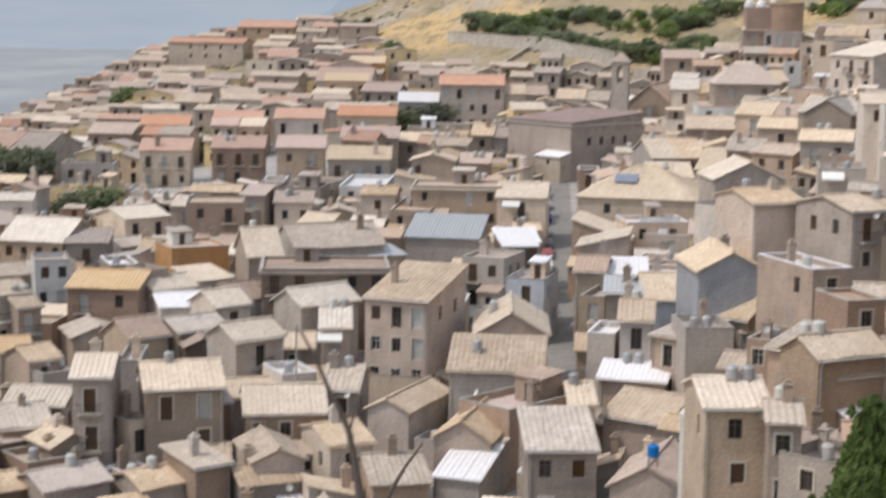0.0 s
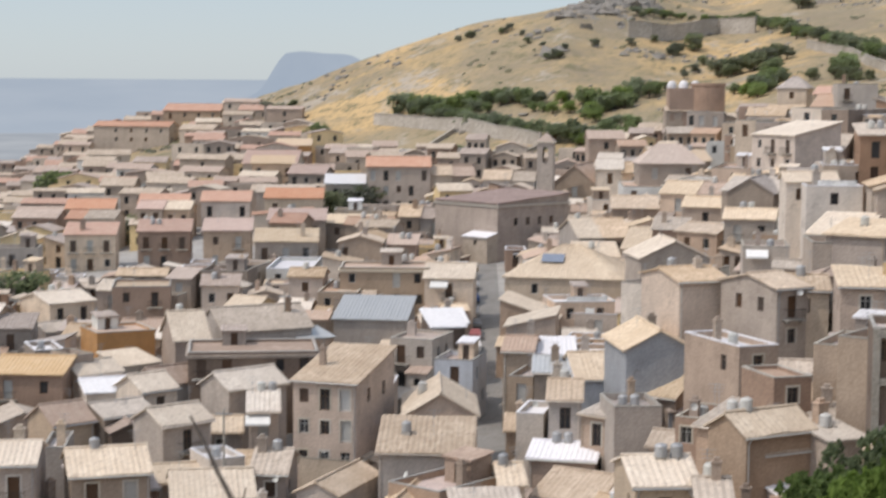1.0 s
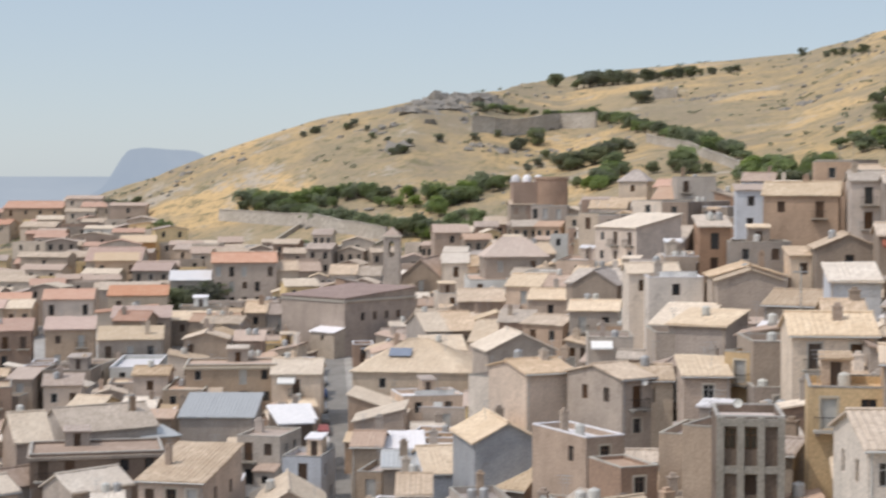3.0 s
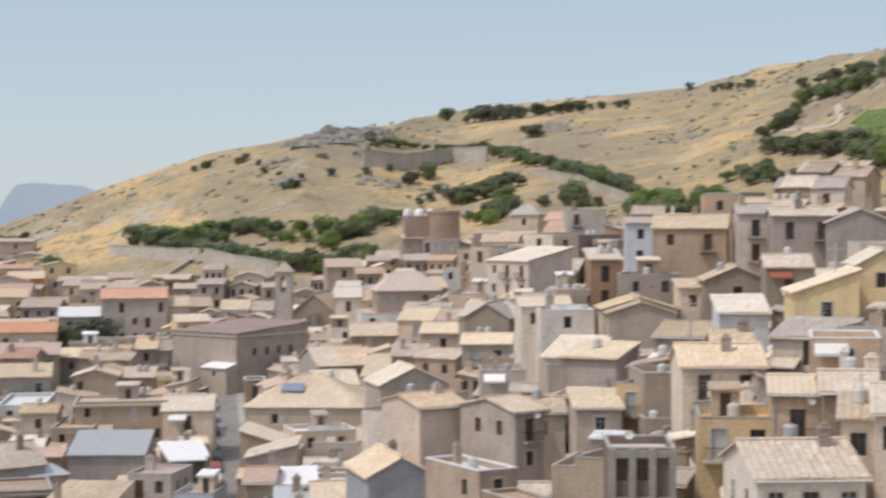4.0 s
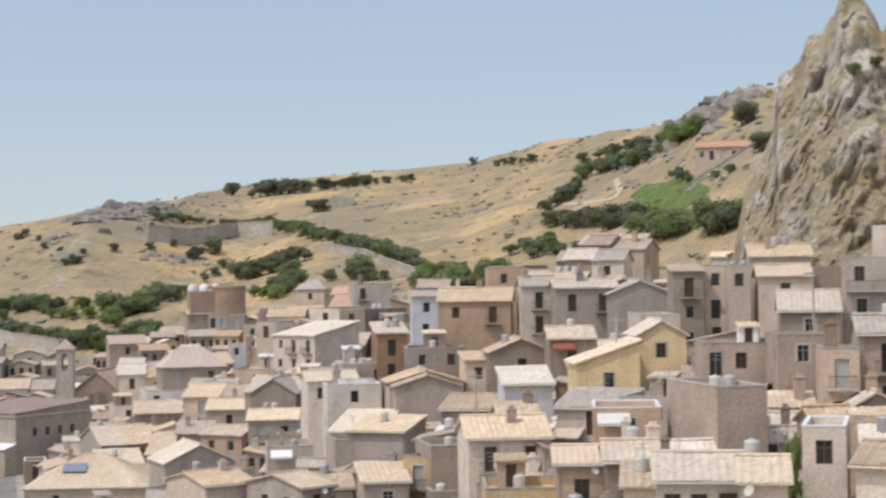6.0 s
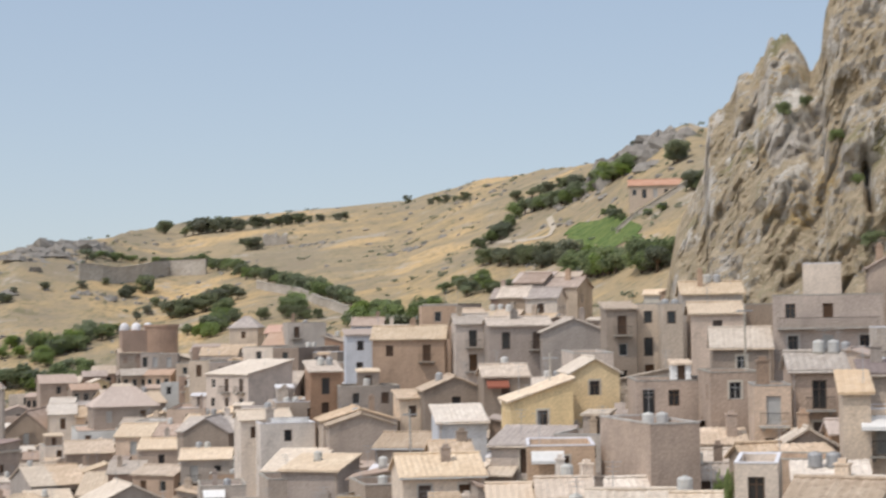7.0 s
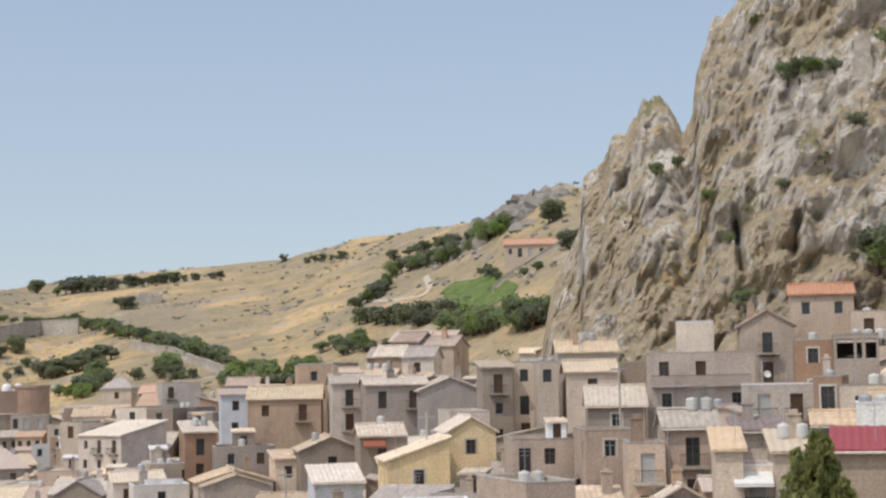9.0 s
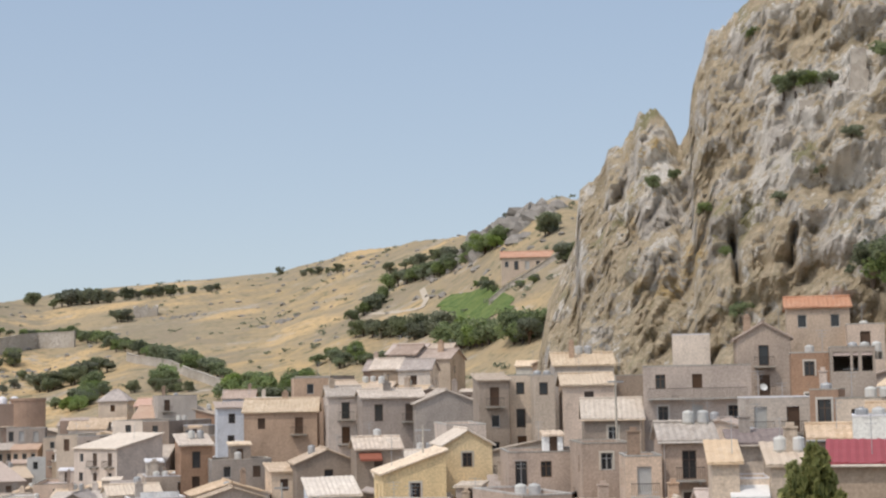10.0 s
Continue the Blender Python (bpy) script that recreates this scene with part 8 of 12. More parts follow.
house(35.2, 117.9, 19.5, 2.9, 3.8, 2.8, -11, "R", 0.7, "white", "pink", 0, 1)
house(20.7, 109.4, 8.6, 3.5, 2.7, 2.4, -27, "M", 1.1, "brown", "pink", 1, 1)
house(-32.1, 124.6, -1.1, 4.2, 2.9, 2.8, 0, "F", 0.0, "stone", "deck", 1, 1)
house(18.0, 266.2, 10.1, 3.8, 3.6, 3.2, -20, "G", 0.7, "grey", "pink", 0, 1)
house(55.9, 109.8, 30.0, 2.9, 2.9, 2.4, -6, "F", 0.0, "pale", "sheet", 0, 1)
house(47.2, 107.9, 26.8, 3.2, 4.0, 2.4, -22, "S", 0.8, "grey", "buff", 0, 1)
house(-29.2, 184.7, 2.6, 3.3, 3.6, 3.8, 20, "L", 0.9, "pale", "tan", 0, 1)
house(61.3, 139.9, 30.2, 2.6, 4.6, 3.2, -37, "G", 0.8, "pale", "pink", 1, 1)
house(62.1, 123.2, 31.3, 4.4, 4.7, 2.4, -24, "S", 1.0, "grey", "buff", 0, 1)
house(32.8, 103.0, 18.8, 2.6, 3.5, 3.8, -6, "F", 0.0, "stone", "white", 1, 1)
house(-55.6, 252.0, 5.9, 4.5, 5.1, 3.2, 42, "S", 0.9, "stone", "tan", 1, 1)
house(7.0, 108.9, -0.8, 3.3, 4.6, 3.2, -26, "F", 0.0, "brown", "deck", 0, 1)
house(-35.3, 228.6, 5.2, 5.4, 5.5, 2.8, 23, "S", 0.6, "brown", "tan", 0, 1)
house(56.7, 97.8, 31.1, 4.5, 3.6, 3.8, -28, "M", 0.8, "white", "buff", 0, 1)
house(49.1, 115.6, 27.5, 3.3, 2.7, 3.8, -18, "M", 1.0, "grey", "tan", 0, 1)
house(-56.7, 205.5, 3.6, 4.1, 5.6, 2.8, -4, "M", 0.9, "grey", "buff", 1, 1)
house(-36.4, 119.4, -1.4, 2.7, 3.2, 2.4, 7, "R", 0.7, "pale", "ash", 0, 1)
house(-18.0, 107.1, -2.8, 2.5, 3.6, 3.8, 12, "F", 0.0, "white", "white", 1, 1)
house(43.4, 136.6, 23.2, 2.8, 3.4, 2.8, -10, "R", 1.1, "stone", "buff", 1, 1)
house(-35.7, 148.0, 0.3, 2.8, 3.6, 2.4, 40, "F", 0.0, "pink", "tan", 0, 1)
house(75.8, 128.0, 34.7, 2.7, 3.0, 2.4, -27, "F", 0.0, "grey", "sheet", 0, 1)
house(51.1, 163.0, 25.1, 3.3, 4.7, 2.4, -5, "S", 0.9, "beige", "buff", 1, 1)
house(-26.4, 110.7, -2.4, 3.0, 4.5, 2.4, 18, "M", 0.7, "white", "ash", 1, 1)
house(47.3, 137.1, 25.6, 4.2, 3.6, 3.2, -16, "F", 0.0, "pale", "tan", 1, 1)
house(55.4, 165.7, 27.0, 3.0, 4.1, 2.4, -7, "R", 0.8, "pink", "ash", 1, 1)
house(39.4, 218.7, 18.8, 5.1, 5.0, 3.2, -26, "S", 0.7, "grey", "pink", 0, 1)
house(9.1, 161.1, 3.1, 3.1, 4.1, 2.8, -13, "S", 0.7, "brown", "ash", 0, 1)
house(-23.4, 183.5, 2.7, 4.1, 4.7, 5.5, 6, "S", 1.1, "stone", "buff", 1, 1)
house(-1.2, 138.8, 0.9, 2.8, 2.7, 2.4, -11, "M", 0.8, "stone", "tan", 1, 1)
house(-41.6, 235.7, 5.4, 4.4, 6.4, 2.8, -10, "M", 1.1, "stone", "tan", 1, 1)
house(-20.0, 136.3, -0.5, 4.4, 3.4, 2.8, -15, "F", 0.0, "stone", "sheet", 1, 1)
house(23.6, 139.1, 10.4, 3.0, 3.9, 2.8, -42, "S", 0.8, "brown", "tan", 0, 1)
house(-25.1, 121.4, -1.5, 3.7, 3.7, 3.2, -1, "F", 0.0, "beige", "deck", 0, 1)
house(33.2, 161.0, 15.9, 3.2, 3.3, 2.8, -8, "S", 0.7, "pink", "tan", 0, 1)
house(73.6, 163.1, 32.5, 3.7, 3.1, 3.2, -27, "S", 0.8, "pale", "ash", 1, 1)
house(-67.2, 278.8, 7.0, 4.4, 5.1, 2.8, -11, "L", 0.7, "white", "tan", 1, 1)
house(25.2, 120.4, 11.7, 3.5, 4.5, 2.8, -7, "S", 1.2, "grey", "pink", 1, 1)
house(27.3, 173.9, 12.5, 4.3, 3.1, 3.2, 19, "S", 0.7, "stone", "tan", 1, 1)
house(73.5, 201.4, 31.9, 3.7, 4.7, 3.2, -12, "M", 0.7, "pink", "pink", 1, 1)
house(-29.7, 303.1, 10.1, 4.2, 6.0, 2.8, -6, "S", 1.0, "brown", "tan", 0, 1)
house(16.6, 154.5, 6.2, 3.6, 3.6, 2.4, -33, "M", 1.2, "pink", "buff", 0, 1)
house(71.6, 130.2, 33.5, 2.9, 3.8, 2.8, -27, "F", 0.0, "grey", "tan", 1, 1)
house(66.2, 131.2, 32.0, 3.6, 2.9, 2.8, -20, "M", 1.0, "stone", "tan", 0, 1)
house(-40.7, 169.5, 1.6, 3.1, 4.7, 2.4, 6, "R", 0.9, "grey", "buff", 0, 1)
house(56.8, 195.9, 26.0, 3.9, 5.2, 3.2, -12, "M", 1.0, "stone", "tan", 0, 1)
house(78.4, 164.1, 33.6, 3.7, 4.8, 4.6, -27, "F", 0.0, "pink", "deck", 1, 1)
house(20.6, 156.5, 8.6, 3.8, 4.7, 3.8, -23, "S", 1.0, "stone", "tan", 0, 1)
house(85.5, 144.5, 36.1, 2.8, 2.7, 2.4, -43, "R", 0.8, "stone", "buff", 0, 1)
house(-37.9, 137.8, -0.3, 3.6, 3.1, 2.8, 6, "F", 0.0, "stone", "white", 1, 1)
house(48.8, 100.7, 27.7, 4.1, 4.5, 2.8, -38, "G", 0.9, "pink", "tan", 1, 1)
house(44.7, 236.8, 21.3, 5.2, 3.6, 3.8, -14, "F", 0.0, "stone", "deck", 0, 1)
house(-24.4, 129.4, -0.9, 2.4, 2.9, 2.4, -12, "M", 0.9, "pale", "buff", 1, 1)
house(-4.0, 117.8, -1.0, 4.0, 2.7, 2.4, -19, "S", 1.2, "grey", "buff", 1, 1)
house(-11.9, 117.9, -1.6, 2.7, 3.0, 3.2, 9, "S", 0.9, "white", "buff", 0, 1)
house(-27.1, 241.7, 6.4, 4.5, 5.5, 5.5, -19, "R", 1.1, "grey", "buff", 0, 1)
house(-21.6, 113.9, -2.2, 3.0, 3.8, 3.2, 9, "F", 0.0, "stone", "sheet", 0, 1)
house(7.9, 145.3, 1.9, 2.5, 3.6, 3.8, -11, "R", 1.1, "pink", "tan", 1, 1)
house(42.8, 141.5, 22.3, 3.9, 2.7, 3.8, -10, "R", 0.7, "brown", "buff", 0, 1)
house(90.9, 207.5, 35.1, 3.3, 4.1, 2.8, -40, "S", 0.8, "beige", "buff", 0, 1)
house(-7.6, 131.6, -0.1, 2.7, 4.0, 2.4, 15, "F", 0.0, "pale", "tan", 1, 1)
house(-33.9, 173.3, 1.8, 4.4, 3.9, 2.8, 6, "L", 0.9, "grey", "buff", 1, 1)
house(-15.6, 111.4, -2.5, 3.3, 4.1, 2.4, 9, "S", 0.6, "brown", "buff", 1, 1)
house(76.8, 154.1, 33.6, 3.6, 4.4, 2.4, -25, "M", 1.0, "grey", "ash", 1, 1)
house(70.0, 186.6, 31.3, 4.8, 4.3, 2.8, -23, "R", 0.6, "stone", "tan", 0, 1)
house(-23.6, 213.4, 4.7, 5.4, 5.5, 5.5, -14, "M", 0.6, "stone", "buff", 1, 1)
house(30.2, 112.5, 16.0, 4.5, 4.6, 3.8, -11, "M", 1.2, "brown", "buff", 0, 1)
house(8.6, 118.8, 0.3, 3.8, 3.4, 3.8, 5, "R", 0.7, "white", "pink", 0, 1)
house(50.8, 122.2, 28.0, 2.6, 4.2, 3.8, -5, "M", 0.8, "pink", "tan", 1, 1)
house(43.9, 128.1, 24.7, 3.5, 4.8, 3.8, -20, "F", 0.0, "pink", "deck", 1, 1)
house(63.6, 136.6, 30.9, 4.0, 3.4, 2.4, -37, "L", 0.9, "grey", "tan", 0, 1)
house(-57.2, 200.0, 3.3, 6.2, 5.4, 3.8, -4, "F", 0.0, "brown", "tan", 0, 1)
house(-73.2, 256.1, 5.6, 5.4, 3.6, 4.6, 8, "S", 0.8, "stone", "ash", 1, 1)
house(14.3, 116.0, 4.1, 2.5, 4.5, 3.8, -10, "M", 1.2, "grey", "pink", 0, 1)
house(38.4, 140.9, 19.7, 3.4, 3.2, 2.4, -7, "G", 0.9, "stone", "pink", 1, 1)
house(-10.6, 112.0, -2.1, 3.6, 4.6, 2.4, 21, "S", 0.7, "pink", "buff", 1, 1)
house(37.0, 154.4, 18.1, 4.5, 2.7, 3.8, -12, "M", 0.8, "stone", "ash", 1, 1)
house(-14.5, 138.1, -0.1, 3.3, 4.4, 2.8, 15, "G", 1.1, "white", "tan", 1, 1)
house(-28.6, 137.7, -0.4, 3.9, 3.3, 2.4, 44, "L", 1.0, "brown", "tan", 1, 1)
house(59.8, 111.9, 31.3, 3.0, 3.6, 3.8, -6, "S", 0.9, "pink", "tan", 1, 1)
house(-6.1, 176.5, 3.2, 3.9, 2.6, 2.8, -17, "L", 0.8, "grey", "tan", 1, 1)
house(-31.0, 109.8, -2.4, 3.7, 3.2, 2.4, 9, "F", 0.0, "white", "deck", 1, 1)
house(68.1, 160.8, 31.3, 2.6, 4.5, 3.2, -16, "M", 1.1, "pink", "pink", 0, 1)
house(59.4, 120.9, 30.7, 3.7, 3.2, 2.4, -24, "S", 0.8, "grey", "tan", 1, 1)
house(4.7, 109.4, -1.0, 2.4, 2.6, 2.4, -26, "F", 0.0, "pale", "deck", 0, 1)
house(9.8, 123.5, 1.2, 3.3, 4.2, 3.2, 5, "F", 0.0, "pale", "deck", 1, 1)
house(6.2, 113.1, -0.6, 2.7, 3.4, 3.2, -26, "F", 0.0, "stone", "sheet", 1, 1)
house(11.4, 112.0, 2.0, 2.7, 3.0, 3.2, -10, "M", 1.1, "white", "ash", 0, 1)
house(6.2, 126.5, 0.5, 2.6, 2.8, 3.8, -1, "R", 1.0, "stone", "pink", 0, 1)
house(-1.5, 130.9, 0.3, 2.6, 4.3, 2.8, 11, "S", 0.9, "brown", "tan", 1, 1)
house(38.3, 133.0, 20.3, 2.6, 3.2, 2.4, -33, "S", 0.9, "grey", "ash", 1, 1)
house(-4.9, 109.8, -1.8, 3.7, 3.2, 3.2, 21, "S", 0.7, "stone", "tan", 0, 1)
house(-26.7, 152.3, 0.5, 2.7, 4.6, 2.8, 9, "M", 1.0, "grey", "tan", 1, 1)
house(-18.2, 246.5, 7.1, 3.5, 3.9, 4.6, -5, "M", 0.7, "grey", "pink", 0, 1)
house(-14.8, 197.8, 4.2, 3.3, 3.8, 5.5, -6, "F", 0.0, "brown", "deck", 1, 1)
house(-22.9, 139.0, -0.3, 3.2, 4.1, 2.4, -15, "S", 0.7, "white", "pink", 0, 1)
house(-4.2, 171.1, 2.9, 3.0, 3.5, 2.8, -11, "S", 1.1, "beige", "pink", 0, 1)
house(0.7, 172.3, 3.3, 3.8, 4.1, 2.8, 4, "L", 0.9, "white", "tan", 1, 1)
house(6.1, 149.2, 2.1, 2.9, 4.8, 2.8, -22, "F", 0.0, "stone", "deck", 0, 1)
house(44.8, 157.1, 22.2, 4.6, 3.4, 3.8, -5, "F", 0.0, "stone", "sheet", 1, 1)
house(70.7, 160.2, 31.9, 2.6, 2.7, 3.8, -21, "M", 1.0, "stone", "ash", 0, 1)
house(66.4, 178.1, 30.6, 4.3, 4.2, 4.6, -11, "M", 1.2, "stone", "buff", 0, 1)
house(52.0, 148.8, 26.8, 3.5, 2.8, 2.8, -28, "S", 0.8, "grey", "tan", 0, 1)
house(8.7, 183.5, 4.6, 3.8, 3.7, 3.8, -4, "M", 1.1, "beige", "tan", 1, 1)
house(47.3, 128.1, 26.6, 2.8, 3.8, 3.8, -20, "L", 0.7, "pale", "buff", 1, 1)
house(55.8, 160.0, 27.7, 3.2, 3.0, 2.8, -14, "G", 1.0, "stone", "buff", 1, 1)
house(41.8, 147.2, 21.3, 3.6, 2.8, 2.4, -10, "S", 1.2, "pale", "ash", 0, 1)
house(-62.2, 282.2, 7.4, 3.8, 5.2, 3.8, -9, "S", 1.2, "brown", "ash", 1, 1)
house(-20.3, 122.7, -1.5, 3.2, 4.4, 3.8, -1, "F", 0.0, "pale", "white", 1, 1)
house(31.7, 156.1, 15.1, 3.6, 4.2, 3.2, 13, "L", 1.1, "brown", "ash", 0, 1)
house(-0.3, 115.9, -0.9, 2.6, 2.6, 2.8, -19, "G", 0.8, "pale", "tan", 0, 1)
house(-13.8, 212.4, 5.1, 5.5, 5.3, 4.6, -14, "S", 0.9, "grey", "ash", 0, 1)
house(16.7, 113.2, 5.8, 3.2, 2.6, 2.4, -15, "S", 0.8, "white", "tan", 1, 1)
house(68.9, 282.2, 30.1, 4.0, 4.2, 2.8, -35, "L", 0.7, "grey", "tan", 0, 1)
house(-60.5, 292.0, 8.0, 3.3, 3.8, 2.8, -9, "M", 1.0, "pale", "tan", 1, 1)
house(31.7, 140.7, 15.5, 3.0, 2.7, 2.8, 4, "M", 0.6, "grey", "tan", 1, 1)
house(-14.6, 251.8, 7.6, 4.1, 3.9, 4.6, 2, "F", 0.0, "pink", "white", 1, 1)
house(75.0, 142.6, 33.6, 4.1, 4.3, 3.8, -20, "S", 0.8, "grey", "buff", 1, 1)
house(61.8, 180.9, 28.8, 6.1, 5.4, 3.8, -11, "S", 0.7, "white", "tan", 1, 1)
house(14.9, 149.5, 5.1, 4.1, 3.4, 3.2, -33, "S", 0.8, "grey", "tan", 1, 1)
house(38.2, 114.7, 22.0, 2.8, 4.4, 2.8, -15, "M", 0.6, "stone", "buff", 1, 1)
house(-29.7, 167.2, 1.5, 2.5, 3.8, 3.8, 20, "R", 1.1, "white", "tan", 1, 1)
house(-32.6, 150.8, 0.5, 2.9, 4.5, 2.4, 40, "F", 0.0, "stone", "white", 1, 1)
house(1.1, 285.4, 10.4, 5.6, 6.4, 2.8, -1, "M", 1.1, "white", "tan", 1, 1)
house(16.2, 174.2, 6.4, 2.7, 3.2, 3.8, -5, "L", 0.6, "brown", "tan", 1, 1)
house(65.4, 160.2, 30.6, 3.1, 3.4, 2.8, -16, "F", 0.0, "pink", "sheet", 0, 1)
house(78.4, 148.7, 34.2, 3.2, 3.1, 3.8, -20, "S", 0.7, "white", "buff", 1, 1)
house(120.7, 275.0, 40.3, 3.8, 3.7, 3.2, -29, "G", 0.9, "white", "tan", 1, 1)
house(81.5, 143.1, 35.3, 3.4, 4.4, 2.8, -27, "F", 0.0, "brown", "sheet", 1, 1)
house(89.3, 269.0, 34.4, 4.3, 3.6, 5.5, -40, "M", 1.1, "pale", "pink", 1, 1)
house(60.2, 128.2, 30.4, 3.4, 3.5, 2.8, -23, "R", 1.1, "pink", "pink", 1, 1)
house(66.3, 139.2, 31.5, 2.7, 3.1, 3.8, -37, "R", 0.8, "pink", "ash", 0, 1)
house(37.0, 109.0, 21.7, 3.3, 4.7, 3.8, -15, "S", 0.8, "grey", "tan", 1, 1)
house(-29.5, 119.0, -1.6, 3.4, 4.2, 3.2, 11, "F", 0.0, "stone", "tan", 0, 1)
house(76.6, 135.1, 34.5, 3.6, 3.2, 2.4, -27, "G", 1.0, "grey", "tan", 0, 1)
house(41.1, 114.7, 24.3, 3.3, 2.9, 3.2, -10, "F", 0.0, "pink", "deck", 1, 1)
house(130.0, 275.4, 44.5, 4.7, 4.2, 5.5, -29, "G", 0.8, "stone", "pink", 1, 1)
house(6.0, 122.9, 0.2, 4.4, 3.6, 2.8, -2, "M", 1.1, "brown", "tan", 1, 1)
house(-6.9, 119.3, -1.1, 3.1, 4.2, 2.4, -19, "L", 0.8, "stone", "buff", 0, 1)
house(22.3, 123.7, 9.8, 3.0, 3.2, 3.8, -10, "S", 0.8, "brown", "pink", 0, 1)
house(39.4, 137.4, 20.6, 3.1, 3.9, 3.8, -7, "M", 0.6, "grey", "buff", 0, 1)
house(-3.8, 113.5, -1.4, 2.7, 2.6, 3.2, 21, "M", 0.7, "white", "buff", 0, 1)
house(-74.4, 273.3, 6.4, 3.4, 6.0, 2.8, -9, "M", 0.7, "white", "pink", 1, 1)
house(46.7, 142.5, 24.5, 3.8, 3.2, 3.8, -10, "M", 1.1, "stone", "tan", 0, 1)
house(75.1, 157.9, 33.0, 3.5, 3.3, 2.4, -15, "S", 1.2, "stone", "buff", 0, 1)
house(17.2, 146.8, 6.4, 2.5, 3.6, 3.2, -33, "F", 0.0, "pink", "tan", 1, 1)
house(129.4, 269.1, 44.3, 4.7, 5.8, 5.5, -28, "L", 1.1, "grey", "tan", 1, 1)
house(19.7, 131.6, 8.1, 3.4, 4.5, 2.4, -42, "S", 1.0, "brown", "buff", 0, 1)
house(48.0, 113.1, 27.1, 3.4, 3.0, 3.2, -18, "S", 1.1, "grey", "pink", 0, 1)
house(-15.0, 144.2, 0.3, 4.3, 3.7, 2.8, 15, "L", 1.1, "beige", "buff", 0, 1)
house(-43.3, 172.8, 1.8, 2.6, 3.0, 2.4, 35, "M", 1.0, "white", "tan", 0, 1)
house(12.6, 107.3, 2.7, 4.2, 4.5, 3.8, -10, "M", 0.9, "grey", "tan", 1, 1)
house(-32.3, 134.4, -0.5, 3.2, 3.2, 2.4, 44, "F", 0.0, "grey", "tan", 0, 1)
house(67.1, 112.9, 33.5, 2.7, 2.8, 3.2, -19, "S", 0.7, "stone", "pink", 0, 1)
house(85.6, 166.3, 35.1, 5.9, 3.7, 3.2, -27, "G", 0.6, "stone", "pink", 1, 1)
house(-10.5, 131.1, -0.3, 4.2, 3.2, 2.8, 23, "R", 0.9, "grey", "ash", 1, 1)
house(61.5, 230.6, 27.2, 3.5, 5.5, 5.5, -10, "S", 0.6, "grey", "tan", 1, 1)
house(-51.9, 271.7, 7.2, 4.4, 5.9, 5.5, -1, "M", 1.0, "stone", "buff", 1, 1)
house(-22.9, 125.3, -1.2, 3.1, 3.2, 3.8, -1, "S", 0.8, "stone", "tan", 1, 1)
house(31.3, 148.6, 15.0, 3.6, 2.9, 3.2, -28, "S", 1.1, "pale", "tan", 0, 1)
house(74.1, 206.3, 31.9, 3.3, 5.2, 5.5, -16, "S", 0.7, "brown", "ash", 0, 1)
house(-45.8, 221.7, 4.5, 3.5, 6.1, 2.8, 23, "S", 1.0, "white", "buff", 0, 1)
house(73.8, 129.0, 34.2, 2.5, 4.0, 3.8, -27, "F", 0.0, "pink", "tan", 0, 1)
house(-51.0, 167.6, 1.6, 3.4, 2.9, 3.2, 1, "M", 0.7, "stone", "tan", 0, 1)
house(10.8, 127.6, 2.1, 4.3, 2.9, 2.8, 16, "M", 0.8, "beige", "buff", 0, 1)
house(118.8, 259.2, 39.3, 3.5, 6.0, 4.6, -34, "S", 1.0, "beige", "buff", 1, 1)
house(-73.6, 288.1, 7.2, 5.8, 5.3, 4.6, -20, "S", 0.7, "stone", "ash", 1, 1)
house(-51.1, 244.1, 5.6, 5.6, 4.2, 4.6, -1, "M", 0.8, "grey", "pink", 1, 1)
house(-7.2, 158.4, 1.8, 3.9, 3.5, 2.8, -20, "F", 0.0, "stone", "deck", 0, 1)
house(-10.8, 228.5, 6.3, 3.3, 6.4, 3.2, 9, "F", 0.0, "pale", "tan", 1, 1)
house(26.3, 136.4, 12.2, 3.1, 4.6, 3.2, -42, "G", 1.0, "stone", "pink", 1, 1)
house(-32.8, 138.0, -0.3, 2.6, 2.7, 2.4, 33, "F", 0.0, "beige", "sheet", 0, 1)
house(85.4, 151.1, 35.7, 3.1, 3.7, 2.4, -34, "M", 0.8, "beige", "tan", 0, 1)
house(-44.3, 270.5, 7.5, 6.1, 4.7, 4.6, -10, "F", 0.0, "grey", "sheet", 0, 1)
house(59.6, 155.2, 29.3, 3.1, 3.3, 2.8, -14, "M", 1.0, "beige", "tan", 1, 1)
house(-1.2, 247.8, 8.0, 3.4, 5.8, 3.2, 11, "S", 0.8, "brown", "buff", 1, 1)
house(-8.6, 134.9, 0.1, 2.5, 4.3, 3.2, 15, "S", 0.6, "pale", "tan", 0, 1)
house(46.6, 133.0, 25.7, 2.8, 4.4, 2.8, -24, "F", 0.0, "grey", "sheet", 0, 1)
house(-32.1, 119.7, -1.5, 2.4, 2.9, 3.8, 21, "F", 0.0, "brown", "deck", 0, 1)
house(47.1, 98.0, 27.2, 2.6, 3.0, 2.8, -38, "S", 0.9, "beige", "tan", 0, 1)
house(-17.1, 177.8, 2.6, 3.0, 3.3, 2.8, -1, "F", 0.0, "stone", "tan", 1, 1)
house(-30.5, 105.9, -2.7, 3.7, 3.1, 3.2, 3, "M", 1.0, "stone", "tan", 1, 1)
house(30.2, 128.3, 15.2, 3.4, 4.3, 3.8, 26, "M", 0.7, "grey", "buff", 0, 1)
house(73.2, 136.5, 33.5, 3.0, 2.8, 3.8, -17, "G", 0.7, "brown", "ash", 1, 1)
house(-4.6, 205.1, 5.2, 3.4, 4.2, 2.8, -15, "S", 0.7, "grey", "buff", 0, 1)
